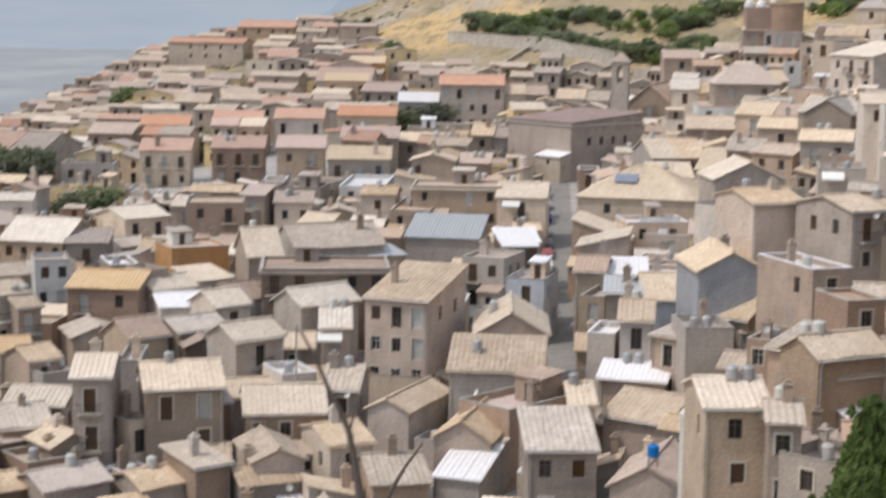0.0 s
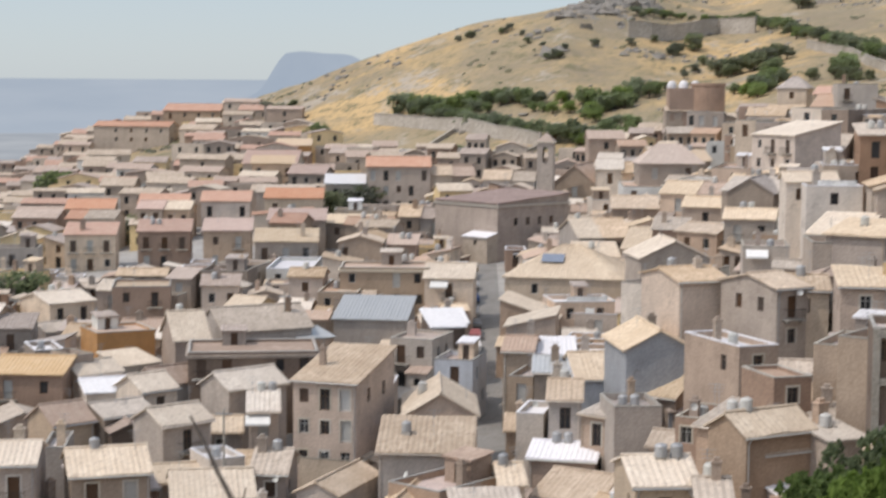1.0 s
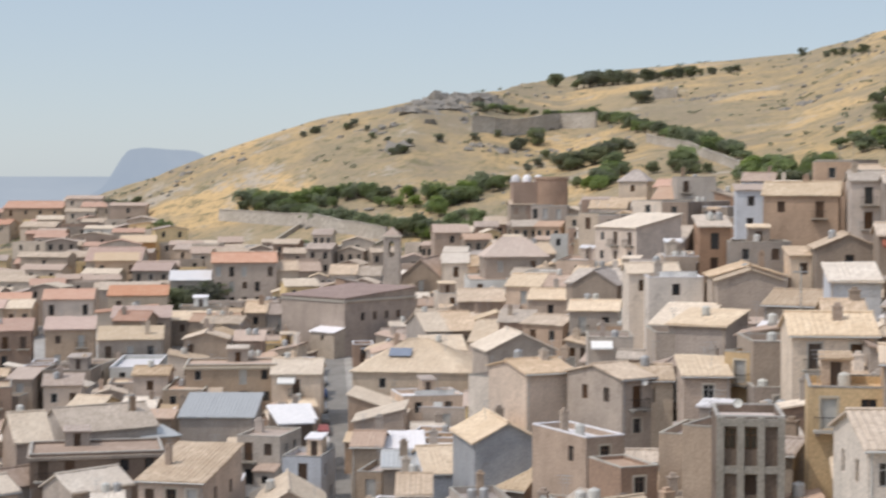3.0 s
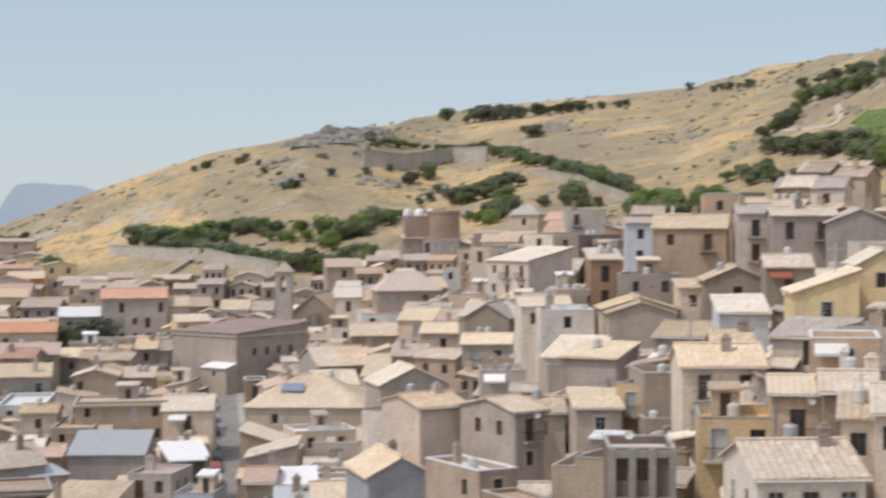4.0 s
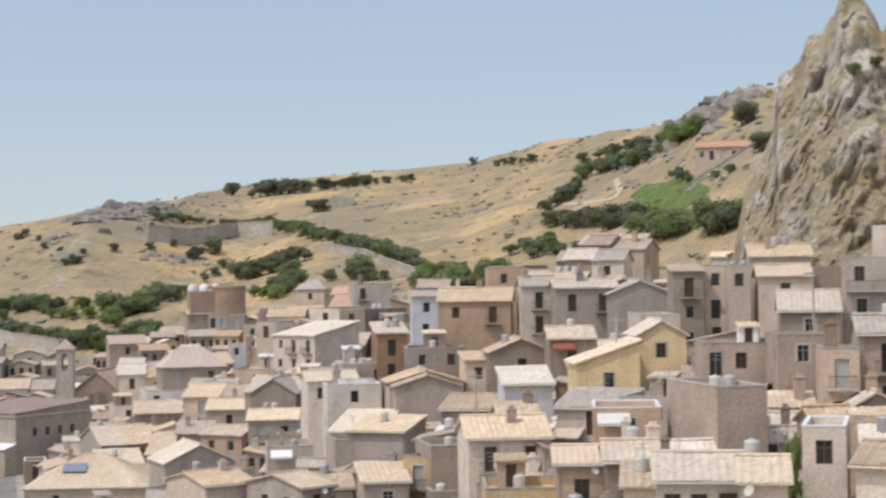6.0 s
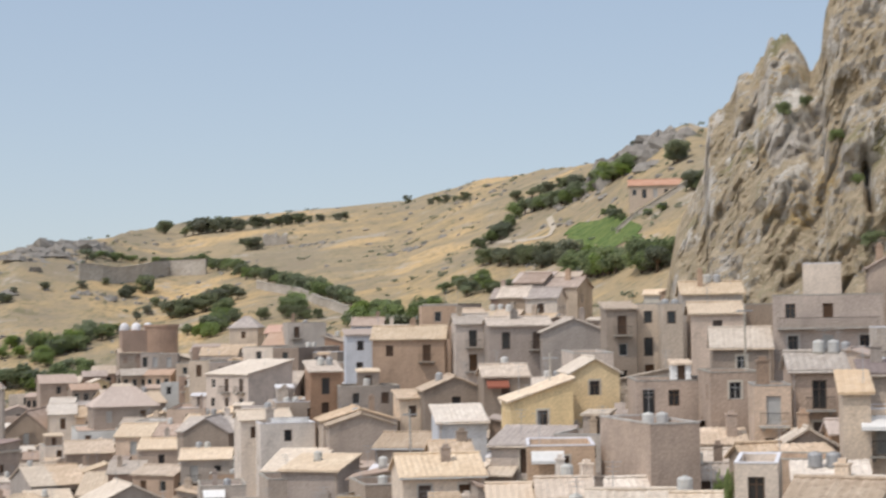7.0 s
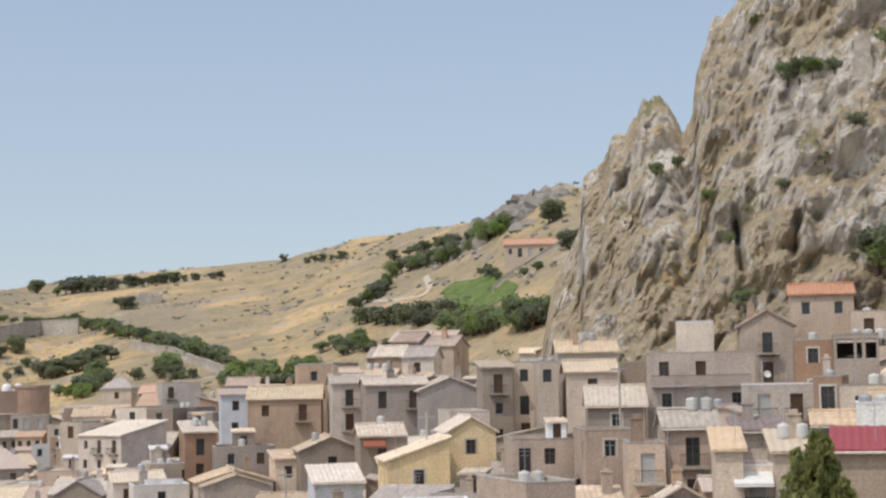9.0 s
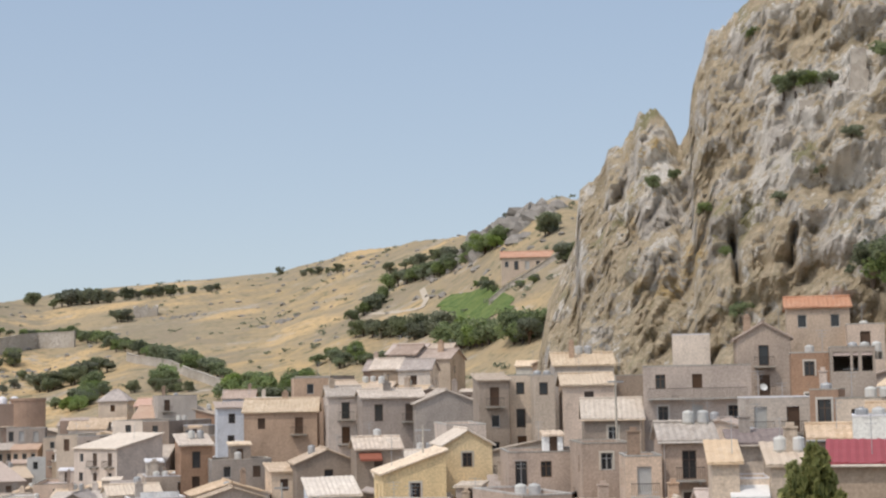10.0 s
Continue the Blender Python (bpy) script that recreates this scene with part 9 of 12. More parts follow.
house(64.7, 116.1, 32.6, 4.1, 2.8, 2.8, -19, "G", 1.1, "stone", "buff", 1, 1)
house(62.7, 109.6, 32.4, 3.3, 3.2, 2.4, -6, "M", 1.1, "grey", "tan", 1, 1)
house(-1.0, 135.4, 0.6, 3.2, 3.0, 3.2, -11, "M", 1.1, "pink", "buff", 1, 1)
house(0.2, 237.1, 7.4, 5.2, 4.4, 4.6, 10, "M", 0.8, "stone", "buff", 1, 1)
house(77.9, 131.6, 35.0, 3.7, 3.2, 3.8, -27, "F", 0.0, "pink", "deck", 0, 1)
house(25.4, 204.1, 11.8, 3.3, 3.7, 3.2, -7, "F", 0.0, "brown", "white", 0, 1)
house(-64.6, 254.3, 5.8, 6.0, 4.5, 2.8, 8, "S", 1.1, "beige", "buff", 1, 1)
house(57.7, 162.5, 28.3, 2.4, 3.8, 3.2, -14, "F", 0.0, "stone", "deck", 0, 1)
house(76.8, 198.3, 32.6, 3.8, 6.3, 4.6, -20, "S", 0.9, "stone", "buff", 1, 1)
house(-7.9, 115.2, -1.6, 2.4, 3.1, 2.4, 21, "S", 0.6, "stone", "pink", 1, 1)
house(77.1, 229.3, 31.9, 3.4, 4.9, 4.6, -45, "L", 0.7, "beige", "tan", 0, 1)
house(25.8, 112.7, 12.4, 3.5, 3.5, 3.2, -11, "L", 0.8, "stone", "ash", 1, 1)
house(-66.2, 231.5, 4.6, 3.3, 4.5, 3.8, 38, "R", 0.6, "grey", "tan", 1, 1)
house(52.6, 200.9, 24.3, 3.3, 4.4, 2.8, -8, "F", 0.0, "beige", "tan", 1, 1)
house(-63.8, 210.1, 3.7, 5.6, 4.2, 2.8, -11, "M", 0.6, "white", "pink", 1, 1)
house(-21.5, 107.8, -2.7, 2.7, 3.8, 2.8, 12, "R", 0.7, "pink", "ash", 0, 1)
house(40.6, 203.2, 19.4, 3.8, 3.7, 4.6, -14, "S", 0.7, "stone", "tan", 1, 1)
house(-60.1, 231.1, 4.7, 4.1, 4.0, 3.2, 38, "F", 0.0, "beige", "white", 0, 1)
house(-4.7, 133.7, 0.3, 3.0, 3.0, 3.2, 15, "M", 0.8, "grey", "ash", 0, 1)
house(51.9, 118.9, 28.5, 4.3, 3.0, 3.8, -5, "S", 1.0, "pink", "buff", 0, 1)
house(-31.5, 140.8, -0.1, 3.7, 2.7, 2.4, 33, "M", 0.8, "brown", "tan", 1, 1)
house(-11.9, 286.8, 9.8, 3.5, 6.1, 3.8, 1, "L", 0.8, "grey", "buff", 0, 1)
house(129.4, 281.1, 44.2, 4.7, 6.4, 5.5, -29, "S", 0.8, "white", "buff", 0, 1)
house(61.4, 236.2, 27.2, 4.3, 3.8, 3.8, -10, "M", 0.9, "stone", "tan", 1, 1)
# rows of red-roofed blocks on the far slope
house(-77.1, 379.8, 10.7, 10.3, 8, 7, 6, "M", 1.6, "pale", "red", 3, 2, "balcony")
house(-66.2, 326.3, 9.7, 9.4, 8, 7, 6, "M", 1.6, "pale", "red", 3, 2, "balcony")
house(-59.8, 372.2, 12.4, 10.5, 8, 7, 5, "M", 1.6, "brown", "red", 3, 2, "balcony")
house(-52.2, 325.3, 10.5, 9.7, 8, 7, 5, "M", 1.6, "brown", "red", 3, 2, "balcony")
house(-45.9, 367.6, 13.4, 10.2, 8, 7, 4, "M", 1.6, "beige", "red", 3, 2, "balcony")
house(-40.1, 323.0, 10.9, 8.8, 8, 7, 4, "M", 1.6, "beige", "red", 2, 2, "balcony")
house(-31.5, 366.6, 14.2, 12.1, 8, 7, 2, "M", 1.6, "pale", "red", 3, 2, "balcony")
house(-28.1, 333.8, 12.1, 10.9, 8, 7, 2, "M", 1.6, "beige", "red", 3, 2, "balcony")
house(-77.4, 312.0, 8.4, 9.4, 8, 7, 7, "F", 0, "pink", "deck", 3, 2, "balcony")
house(-11.3, 411.3, 19.2, 13.3, 8, 7, 1, "M", 1.6, "pale", "pink", 3, 2, "balcony")
house(-42.3, 492.7, 20.9, 9.6, 8, 7, 2, "M", 1.6, "orange", "orange", 3, 2, "balcony")
house(-42.7, 436.4, 18.3, 10.6, 8, 7, 3, "M", 1.6, "beige", "orange", 3, 2, "balcony")
house(-147.9, 511.5, 0.2, 10.3, 8, 7, 8, "M", 1.6, "pale", "red", 3, 2, "balcony")
house(-27.7, 306.8, 10.4, 11.0, 8, 7, 3, "M", 1.6, "grey", "buff", 3, 2, "balcony")
house(-21.7, 384.9, 16.3, 8.7, 8, 7, 2, "M", 1.6, "pale", "white", 2, 2, "balcony")
# distant ones
far_house(2.6, 360.7, 15.9, 6.8, 8.0, 7.5, 9, "S", 1.2, "yellow", "buff", 2, 2)
far_house(-6.4, 361.9, 15.4, 4.1, 5.2, 4.6, -1, "F", 0.0, "pale", "deck", 2, 2)
far_house(72.4, 354.6, 34.4, 4.3, 6.2, 5.5, -17, "L", 0.9, "grey", "buff", 2, 1)
far_house(65.4, 356.2, 31.9, 7.5, 7.3, 7.5, -18, "R", 1.5, "pale", "tan", 2, 2)
far_house(22.4, 361.6, 17.3, 5.9, 5.3, 4.8, 1, "M", 1.1, "yellow", "buff", 1, 2)
far_house(-120.5, 342.0, 5.6, 11.9, 7.1, 6.0, -14, "G", 0.9, "pink", "red", 3, 2)
far_house(-92.4, 350.7, 7.9, 11.9, 5.9, 7.0, 20, "S", 0.9, "pink", "ash", 1, 2)
far_house(-14.0, 363.3, 15.0, 8.5, 5.9, 5.0, -9, "F", 0.0, "beige", "white", 2, 2)
far_house(57.3, 359.5, 29.1, 6.7, 5.6, 4.8, -18, "F", 0.0, "white", "white", 2, 2)
far_house(-83.3, 355.4, 9.0, 8.0, 5.7, 6.0, -16, "G", 1.0, "yellow", "ash", 1, 2)
far_house(15.1, 365.4, 17.1, 6.1, 5.1, 6.5, -15, "G", 0.9, "brown", "tan", 2, 2)
far_house(9.1, 365.9, 16.8, 3.6, 4.3, 6.2, -6, "G", 0.5, "brown", "tan", 2, 2)
far_house(-116.1, 348.8, 5.8, 11.0, 8.1, 7.0, -18, "F", 0.0, "white", "deck", 3, 2)
far_house(-9.0, 369.5, 15.9, 4.5, 4.5, 3.2, -14, "S", 0.7, "pale", "tan", 3, 2)
far_house(72.1, 363.0, 34.6, 5.6, 4.1, 4.6, -29, "S", 0.6, "beige", "buff", 3, 2)
far_house(47.3, 368.2, 26.0, 7.6, 8.2, 4.8, -6, "G", 1.1, "pale", "tan", 1, 1)
far_house(54.9, 367.2, 28.6, 6.4, 4.1, 4.0, -23, "S", 0.6, "pale", "pink", 2, 2)
far_house(6.9, 371.5, 17.2, 7.5, 7.2, 4.8, 1, "S", 1.1, "pink", "pink", 1, 2)
far_house(-1.1, 371.6, 16.6, 5.1, 5.7, 4.8, 1, "G", 0.8, "yellow", "buff", 2, 2)
far_house(-94.5, 360.6, 7.7, 7.9, 5.9, 6.0, -2, "R", 1.3, "pale", "ash", 2, 1)
far_house(-85.3, 363.2, 9.0, 9.4, 8.4, 8.0, -5, "S", 1.3, "brown", "ash", 3, 2)
far_house(-70.4, 366.9, 11.0, 9.9, 7.0, 5.0, 4, "G", 0.7, "yellow", "buff", 2, 2)
far_house(16.0, 374.6, 18.1, 6.3, 5.4, 4.8, -7, "F", 0.0, "white", "deck", 2, 2)
far_house(-110.0, 358.5, 6.1, 9.7, 8.1, 5.0, -11, "L", 1.6, "stone", "tan", 2, 2)
far_house(72.4, 370.6, 35.0, 7.3, 5.6, 5.5, -14, "S", 0.8, "grey", "tan", 2, 2)
far_house(-125.1, 357.3, 4.9, 11.1, 8.2, 6.0, 1, "F", 0.0, "beige", "deck", 1, 1)
far_house(-34.2, 377.8, 14.8, 12.5, 5.5, 7.0, 0, "L", 1.4, "pink", "tan", 1, 2)
far_house(0.6, 380.6, 17.5, 5.1, 6.7, 5.5, -1, "F", 0.0, "brown", "deck", 3, 2)
far_house(6.2, 381.0, 18.0, 3.9, 3.9, 6.2, -2, "G", 0.6, "beige", "buff", 2, 2)
far_house(48.3, 378.4, 26.9, 3.9, 4.0, 5.5, -18, "L", 0.8, "pale", "buff", 3, 2)
far_house(56.1, 377.6, 29.6, 5.6, 7.0, 5.5, -23, "S", 1.0, "beige", "pink", 3, 2)
far_house(23.4, 382.6, 19.5, 5.1, 5.7, 4.0, 0, "F", 0.0, "beige", "deck", 2, 2)
far_house(-106.7, 368.3, 6.2, 9.2, 6.6, 6.0, 11, "G", 0.8, "pale", "pink", 2, 1)
far_house(-97.1, 371.2, 7.6, 7.6, 8.2, 6.0, -9, "R", 1.6, "brown", "buff", 2, 2)
far_house(73.9, 376.7, 35.8, 4.5, 6.1, 5.5, -23, "F", 0.0, "yellow", "deck", 3, 2)
far_house(41.3, 381.7, 24.7, 6.0, 5.3, 7.5, 4, "M", 1.1, "grey", "pink", 3, 1)
far_house(67.9, 379.9, 33.9, 7.9, 8.0, 7.0, -15, "F", 0.0, "brown", "white", 2, 2)
far_house(51.9, 383.2, 28.5, 5.6, 7.8, 6.5, -5, "S", 1.2, "pink", "tan", 3, 1)
far_house(-52.8, 383.7, 14.0, 7.1, 6.4, 8.0, -16, "G", 0.7, "stone", "buff", 3, 1)
far_house(-33.6, 387.2, 15.6, 11.6, 7.8, 6.0, -4, "F", 0.0, "pink", "white", 2, 1)
far_house(60.7, 384.2, 31.6, 3.6, 4.3, 4.6, -22, "F", 0.0, "brown", "deck", 1, 2)
far_house(23.9, 388.9, 20.2, 3.7, 4.8, 4.0, -3, "L", 0.7, "grey", "buff", 3, 2)
far_house(41.0, 388.5, 25.1, 5.4, 5.2, 5.5, -14, "G", 0.8, "yellow", "buff", 1, 2)
far_house(-122.2, 371.0, 4.9, 11.6, 7.0, 8.0, -11, "S", 1.1, "yellow", "pink", 2, 2)
far_house(-106.3, 376.1, 6.2, 9.1, 5.4, 7.0, 15, "F", 0.0, "yellow", "white", 2, 2)
far_house(-93.4, 382.8, 8.4, 11.2, 6.0, 5.0, -18, "G", 0.8, "grey", "pink", 3, 2)
far_house(34.4, 394.4, 23.4, 4.7, 4.7, 3.2, -1, "M", 0.9, "pink", "tan", 3, 2)
far_house(-55.3, 392.4, 14.3, 10.0, 6.3, 6.0, 10, "G", 1.1, "brown", "ash", 1, 2)
far_house(-29.3, 395.8, 16.5, 9.2, 5.8, 5.0, -6, "G", 0.8, "pale", "tan", 2, 2)
far_house(-68.2, 391.0, 12.5, 9.0, 8.1, 8.0, -8, "L", 0.9, "beige", "tan", 3, 2)
far_house(45.9, 394.5, 27.2, 3.9, 4.0, 6.2, 11, "G", 0.6, "yellow", "buff", 2, 2)
far_house(26.6, 396.4, 21.2, 7.3, 7.0, 4.8, -15, "F", 0.0, "stone", "white", 2, 2)
far_house(12.5, 397.1, 20.0, 5.5, 5.1, 4.8, -11, "R", 1.1, "yellow", "ash", 2, 1)
far_house(69.2, 392.2, 34.9, 7.5, 8.2, 4.8, -25, "M", 1.6, "pale", "ash", 2, 2)
far_house(-122.4, 379.7, 4.7, 9.8, 3.9, 6.0, -0, "F", 0.0, "pale", "white", 1, 1)
far_house(52.0, 395.7, 29.3, 4.7, 5.6, 5.5, -14, "S", 0.8, "pink", "ash", 3, 2)
far_house(-17.1, 398.8, 17.7, 10.3, 6.9, 7.0, -2, "F", 0.0, "pale", "deck", 1, 2)
far_house(2.3, 400.1, 19.4, 4.5, 6.8, 3.2, 1, "F", 0.0, "brown", "white", 2, 2)
far_house(-3.8, 400.2, 18.9, 4.6, 5.2, 3.2, -9, "L", 0.9, "beige", "tan", 3, 2)
far_house(-113.2, 384.1, 5.4, 10.7, 5.3, 7.0, -11, "S", 0.8, "pale", "tan", 2, 2)
far_house(-133.5, 377.6, 3.8, 11.1, 4.7, 5.0, 16, "F", 0.0, "white", "white", 2, 2)
far_house(-40.2, 398.9, 15.9, 7.3, 6.0, 5.0, 1, "S", 0.9, "stone", "tan", 2, 1)
far_house(37.2, 399.7, 24.7, 8.1, 8.3, 8.5, 1, "M", 1.7, "stone", "pink", 1, 2)
far_house(-90.4, 392.2, 9.2, 10.2, 5.9, 5.0, 7, "S", 0.9, "yellow", "tan", 2, 2)
far_house(45.3, 400.9, 27.5, 5.2, 5.6, 7.0, -5, "M", 1.1, "brown", "ash", 1, 2)
far_house(63.8, 398.5, 33.4, 5.6, 7.0, 4.8, -26, "G", 0.8, "grey", "buff", 2, 2)
far_house(-81.2, 395.6, 10.9, 7.1, 5.7, 7.0, 2, "F", 0.0, "beige", "deck", 2, 2)
far_house(-125.2, 384.6, 4.4, 10.4, 5.8, 7.0, 2, "S", 0.9, "yellow", "pink", 3, 1)
far_house(28.7, 404.5, 22.3, 5.8, 6.7, 4.8, -4, "G", 0.9, "grey", "pink", 1, 2)
far_house(13.8, 405.6, 20.9, 5.6, 8.3, 4.8, -15, "G", 0.8, "brown", "tan", 2, 2)
far_house(-107.6, 391.5, 6.2, 10.6, 5.8, 8.0, 0, "S", 0.9, "pink", "tan", 2, 2)
far_house(-2.8, 406.6, 19.5, 3.6, 6.9, 3.2, -2, "S", 1.0, "pale", "buff", 2, 2)
far_house(-68.2, 401.3, 13.1, 10.6, 4.0, 7.0, 6, "S", 0.6, "pale", "buff", 1, 1)
far_house(-23.1, 407.2, 17.9, 7.8, 5.6, 5.0, -5, "R", 0.9, "pale", "tan", 3, 2)
far_house(3.9, 408.0, 20.3, 5.6, 6.3, 6.5, -7, "F", 0.0, "stone", "deck", 2, 2)
far_house(-46.3, 405.9, 15.9, 8.5, 7.9, 6.0, 2, "F", 0.0, "pink", "deck", 2, 2)
far_house(55.5, 405.4, 31.1, 8.2, 5.0, 8.5, 1, "S", 0.8, "pink", "tan", 3, 2)
far_house(-55.3, 406.2, 15.2, 7.7, 7.8, 6.0, 8, "S", 1.2, "pink", "red", 1, 2)
far_house(-70.5, 405.6, 13.0, 10.1, 5.9, 5.0, 5, "F", 0.0, "white", "deck", 2, 2)
far_house(-98.3, 401.1, 8.2, 10.6, 8.1, 7.0, 1, "F", 0.0, "yellow", "deck", 1, 2)
far_house(39.9, 411.2, 26.5, 4.9, 5.1, 7.0, -5, "F", 0.0, "pale", "deck", 2, 1)
far_house(-82.4, 405.3, 11.1, 9.7, 7.7, 5.0, -9, "S", 1.2, "stone", "pink", 2, 2)
far_house(32.9, 412.5, 24.3, 4.0, 5.5, 5.5, -24, "S", 0.8, "beige", "pink", 3, 2)
far_house(-123.7, 395.1, 4.4, 11.9, 8.5, 6.0, -1, "R", 1.0, "brown", "ash", 2, 1)
far_house(-135.5, 391.2, 3.3, 7.1, 4.3, 5.0, -15, "G", 1.0, "pale", "ash", 2, 1)
far_house(-109.6, 400.1, 6.1, 7.2, 3.9, 5.0, -9, "S", 0.6, "white", "tan", 1, 2)
far_house(48.5, 412.2, 29.3, 5.3, 7.8, 5.5, -12, "M", 1.6, "brown", "tan", 2, 1)
far_house(23.0, 414.6, 22.6, 7.2, 5.6, 5.5, 8, "S", 0.8, "pink", "tan", 3, 2)
far_house(0.1, 415.6, 20.6, 6.1, 7.6, 5.5, 3, "F", 0.0, "stone", "white", 1, 2)
far_house(6.9, 416.6, 21.4, 6.2, 7.4, 7.5, -15, "S", 1.1, "grey", "ash", 2, 2)
far_house(14.4, 417.9, 22.1, 6.3, 4.3, 6.2, -17, "G", 0.9, "pink", "tan", 3, 2)
far_house(-44.0, 416.5, 16.8, 8.6, 6.1, 5.0, 12, "S", 0.9, "beige", "pink", 2, 2)
far_house(40.6, 417.4, 27.2, 6.0, 8.4, 5.5, -17, "S", 1.3, "pink", "buff", 1, 2)
far_house(-94.4, 410.3, 9.3, 12.1, 3.6, 6.0, 1, "S", 0.5, "yellow", "pink", 2, 2)
far_house(31.5, 420.4, 24.6, 8.1, 5.6, 5.5, -21, "F", 0.0, "pale", "white", 1, 2)
far_house(-116.0, 406.2, 5.0, 8.7, 7.9, 7.0, 14, "F", 0.0, "grey", "white", 1, 2)
far_house(-65.8, 417.6, 14.4, 10.8, 7.0, 7.0, -11, "L", 1.1, "pale", "tan", 1, 2)
far_house(23.2, 423.0, 23.6, 4.6, 3.7, 5.5, 3, "F", 0.0, "pale", "deck", 2, 2)
far_house(-6.8, 424.5, 20.7, 6.2, 5.8, 6.2, -14, "S", 0.9, "beige", "tan", 3, 2)
far_house(-25.4, 424.7, 19.0, 10.2, 6.0, 5.0, 1, "F", 0.0, "yellow", "deck", 2, 1)
far_house(-141.5, 402.4, 2.6, 7.5, 7.2, 6.0, -23, "L", 1.1, "grey", "red", 3, 2)
far_house(-51.4, 423.6, 16.6, 8.2, 5.8, 5.0, 6, "S", 0.9, "brown", "pink", 2, 1)
far_house(-13.6, 426.9, 20.3, 7.4, 5.3, 7.5, 20, "S", 0.8, "grey", "tan", 3, 2)
far_house(-95.1, 416.4, 9.4, 11.6, 6.2, 7.0, -2, "S", 0.9, "grey", "red", 1, 2)
far_house(-82.5, 419.3, 11.8, 11.5, 5.5, 6.0, 4, "F", 0.0, "pale", "white", 2, 2)
far_house(16.5, 427.1, 23.2, 7.5, 7.6, 7.0, -5, "G", 1.1, "pale", "tan", 1, 2)
far_house(1.9, 427.4, 21.9, 6.9, 5.4, 5.5, -8, "M", 1.1, "beige", "tan", 1, 2)
far_house(-129.5, 408.8, 3.7, 8.3, 7.5, 5.0, 4, "F", 0.0, "pale", "deck", 2, 2)
far_house(-108.2, 415.6, 6.8, 9.3, 5.3, 6.0, -12, "S", 0.8, "yellow", "red", 2, 1)
far_house(9.3, 430.3, 22.8, 3.9, 4.0, 4.0, -9, "L", 0.8, "yellow", "tan", 1, 2)
far_house(-67.9, 427.0, 14.7, 8.7, 7.9, 7.0, 13, "L", 1.6, "stone", "tan", 3, 2)
far_house(-32.1, 431.6, 19.0, 9.9, 8.4, 5.0, 4, "R", 1.2, "white", "pink", 2, 1)
far_house(-46.1, 430.4, 17.5, 9.3, 5.3, 5.0, -17, "R", 1.0, "pink", "buff", 2, 2)
far_house(-87.3, 425.6, 11.4, 8.6, 4.3, 7.0, 7, "M", 0.9, "white", "buff", 2, 2)
far_house(-7.1, 435.2, 21.7, 5.1, 5.4, 6.5, 4, "G", 0.8, "beige", "tan", 2, 2)
far_house(8.0, 435.5, 23.2, 4.8, 7.9, 8.5, -9, "S", 1.2, "pale", "ash", 3, 2)
far_house(-14.8, 435.9, 20.9, 7.1, 5.2, 4.8, -4, "S", 0.8, "brown", "tan", 3, 2)
far_house(-121.8, 418.9, 4.4, 10.2, 6.1, 6.0, -13, "S", 0.9, "beige", "tan", 2, 2)
far_house(-1.1, 436.8, 22.4, 6.1, 6.8, 7.0, -14, "S", 1.0, "brown", "tan", 2, 2)
far_house(-141.4, 415.1, 2.4, 8.6, 5.1, 5.0, 1, "R", 1.0, "stone", "red", 3, 2)
far_house(-80.9, 432.1, 12.8, 8.3, 8.4, 7.0, -2, "M", 1.7, "pink", "tan", 2, 2)
far_house(-61.9, 435.8, 16.4, 11.0, 5.0, 5.0, -5, "F", 0.0, "yellow", "deck", 3, 1)
far_house(-93.9, 430.2, 10.3, 7.4, 7.8, 5.0, 8, "F", 0.0, "pale", "deck", 3, 1)
far_house(-112.9, 425.7, 6.2, 8.0, 6.6, 8.0, -3, "F", 0.0, "grey", "deck", 3, 2)
far_house(-104.0, 428.2, 8.1, 8.5, 7.6, 7.0, -4, "F", 0.0, "pale", "deck", 1, 1)
far_house(-25.8, 441.3, 20.3, 8.2, 5.3, 5.0, -3, "F", 0.0, "pink", "deck", 2, 2)
far_house(-7.6, 442.9, 22.3, 6.1, 6.0, 4.8, -4, "R", 1.2, "stone", "ash", 2, 2)
far_house(-122.2, 426.7, 4.3, 8.6, 4.9, 5.0, -6, "S", 0.7, "stone", "buff", 2, 1)
far_house(-13.9, 443.9, 21.7, 3.5, 5.1, 4.6, -8, "M", 1.0, "yellow", "buff", 2, 1)
far_house(5.4, 444.5, 23.8, 7.7, 5.1, 5.5, 2, "F", 0.0, "white", "deck", 3, 2)
far_house(-130.9, 425.6, 3.4, 7.0, 3.9, 5.0, -8, "S", 0.6, "white", "buff", 1, 2)
far_house(-62.0, 443.0, 16.9, 10.5, 7.4, 6.0, -12, "S", 1.1, "pale", "pink", 2, 2)
far_house(-139.6, 426.2, 2.4, 7.5, 7.2, 5.0, 5, "M", 1.4, "pale", "tan", 3, 2)
far_house(-73.7, 442.5, 14.8, 8.7, 5.3, 5.0, -11, "G", 0.8, "white", "tan", 2, 2)
far_house(-148.3, 423.9, 1.5, 9.0, 5.3, 7.0, 16, "G", 1.2, "white", "pink", 3, 2)
far_house(-3.9, 449.1, 23.2, 6.2, 4.3, 6.2, -4, "S", 0.6, "stone", "tan", 2, 2)
far_house(-19.3, 449.9, 21.6, 11.4, 7.0, 5.0, 4, "M", 1.4, "pale", "pink", 2, 1)
far_house(-98.4, 439.9, 9.9, 10.1, 3.6, 8.0, 1, "S", 0.5, "pink", "tan", 3, 2)
far_house(-126.4, 433.2, 3.7, 10.4, 5.0, 5.0, -8, "S", 0.8, "stone", "red", 2, 2)
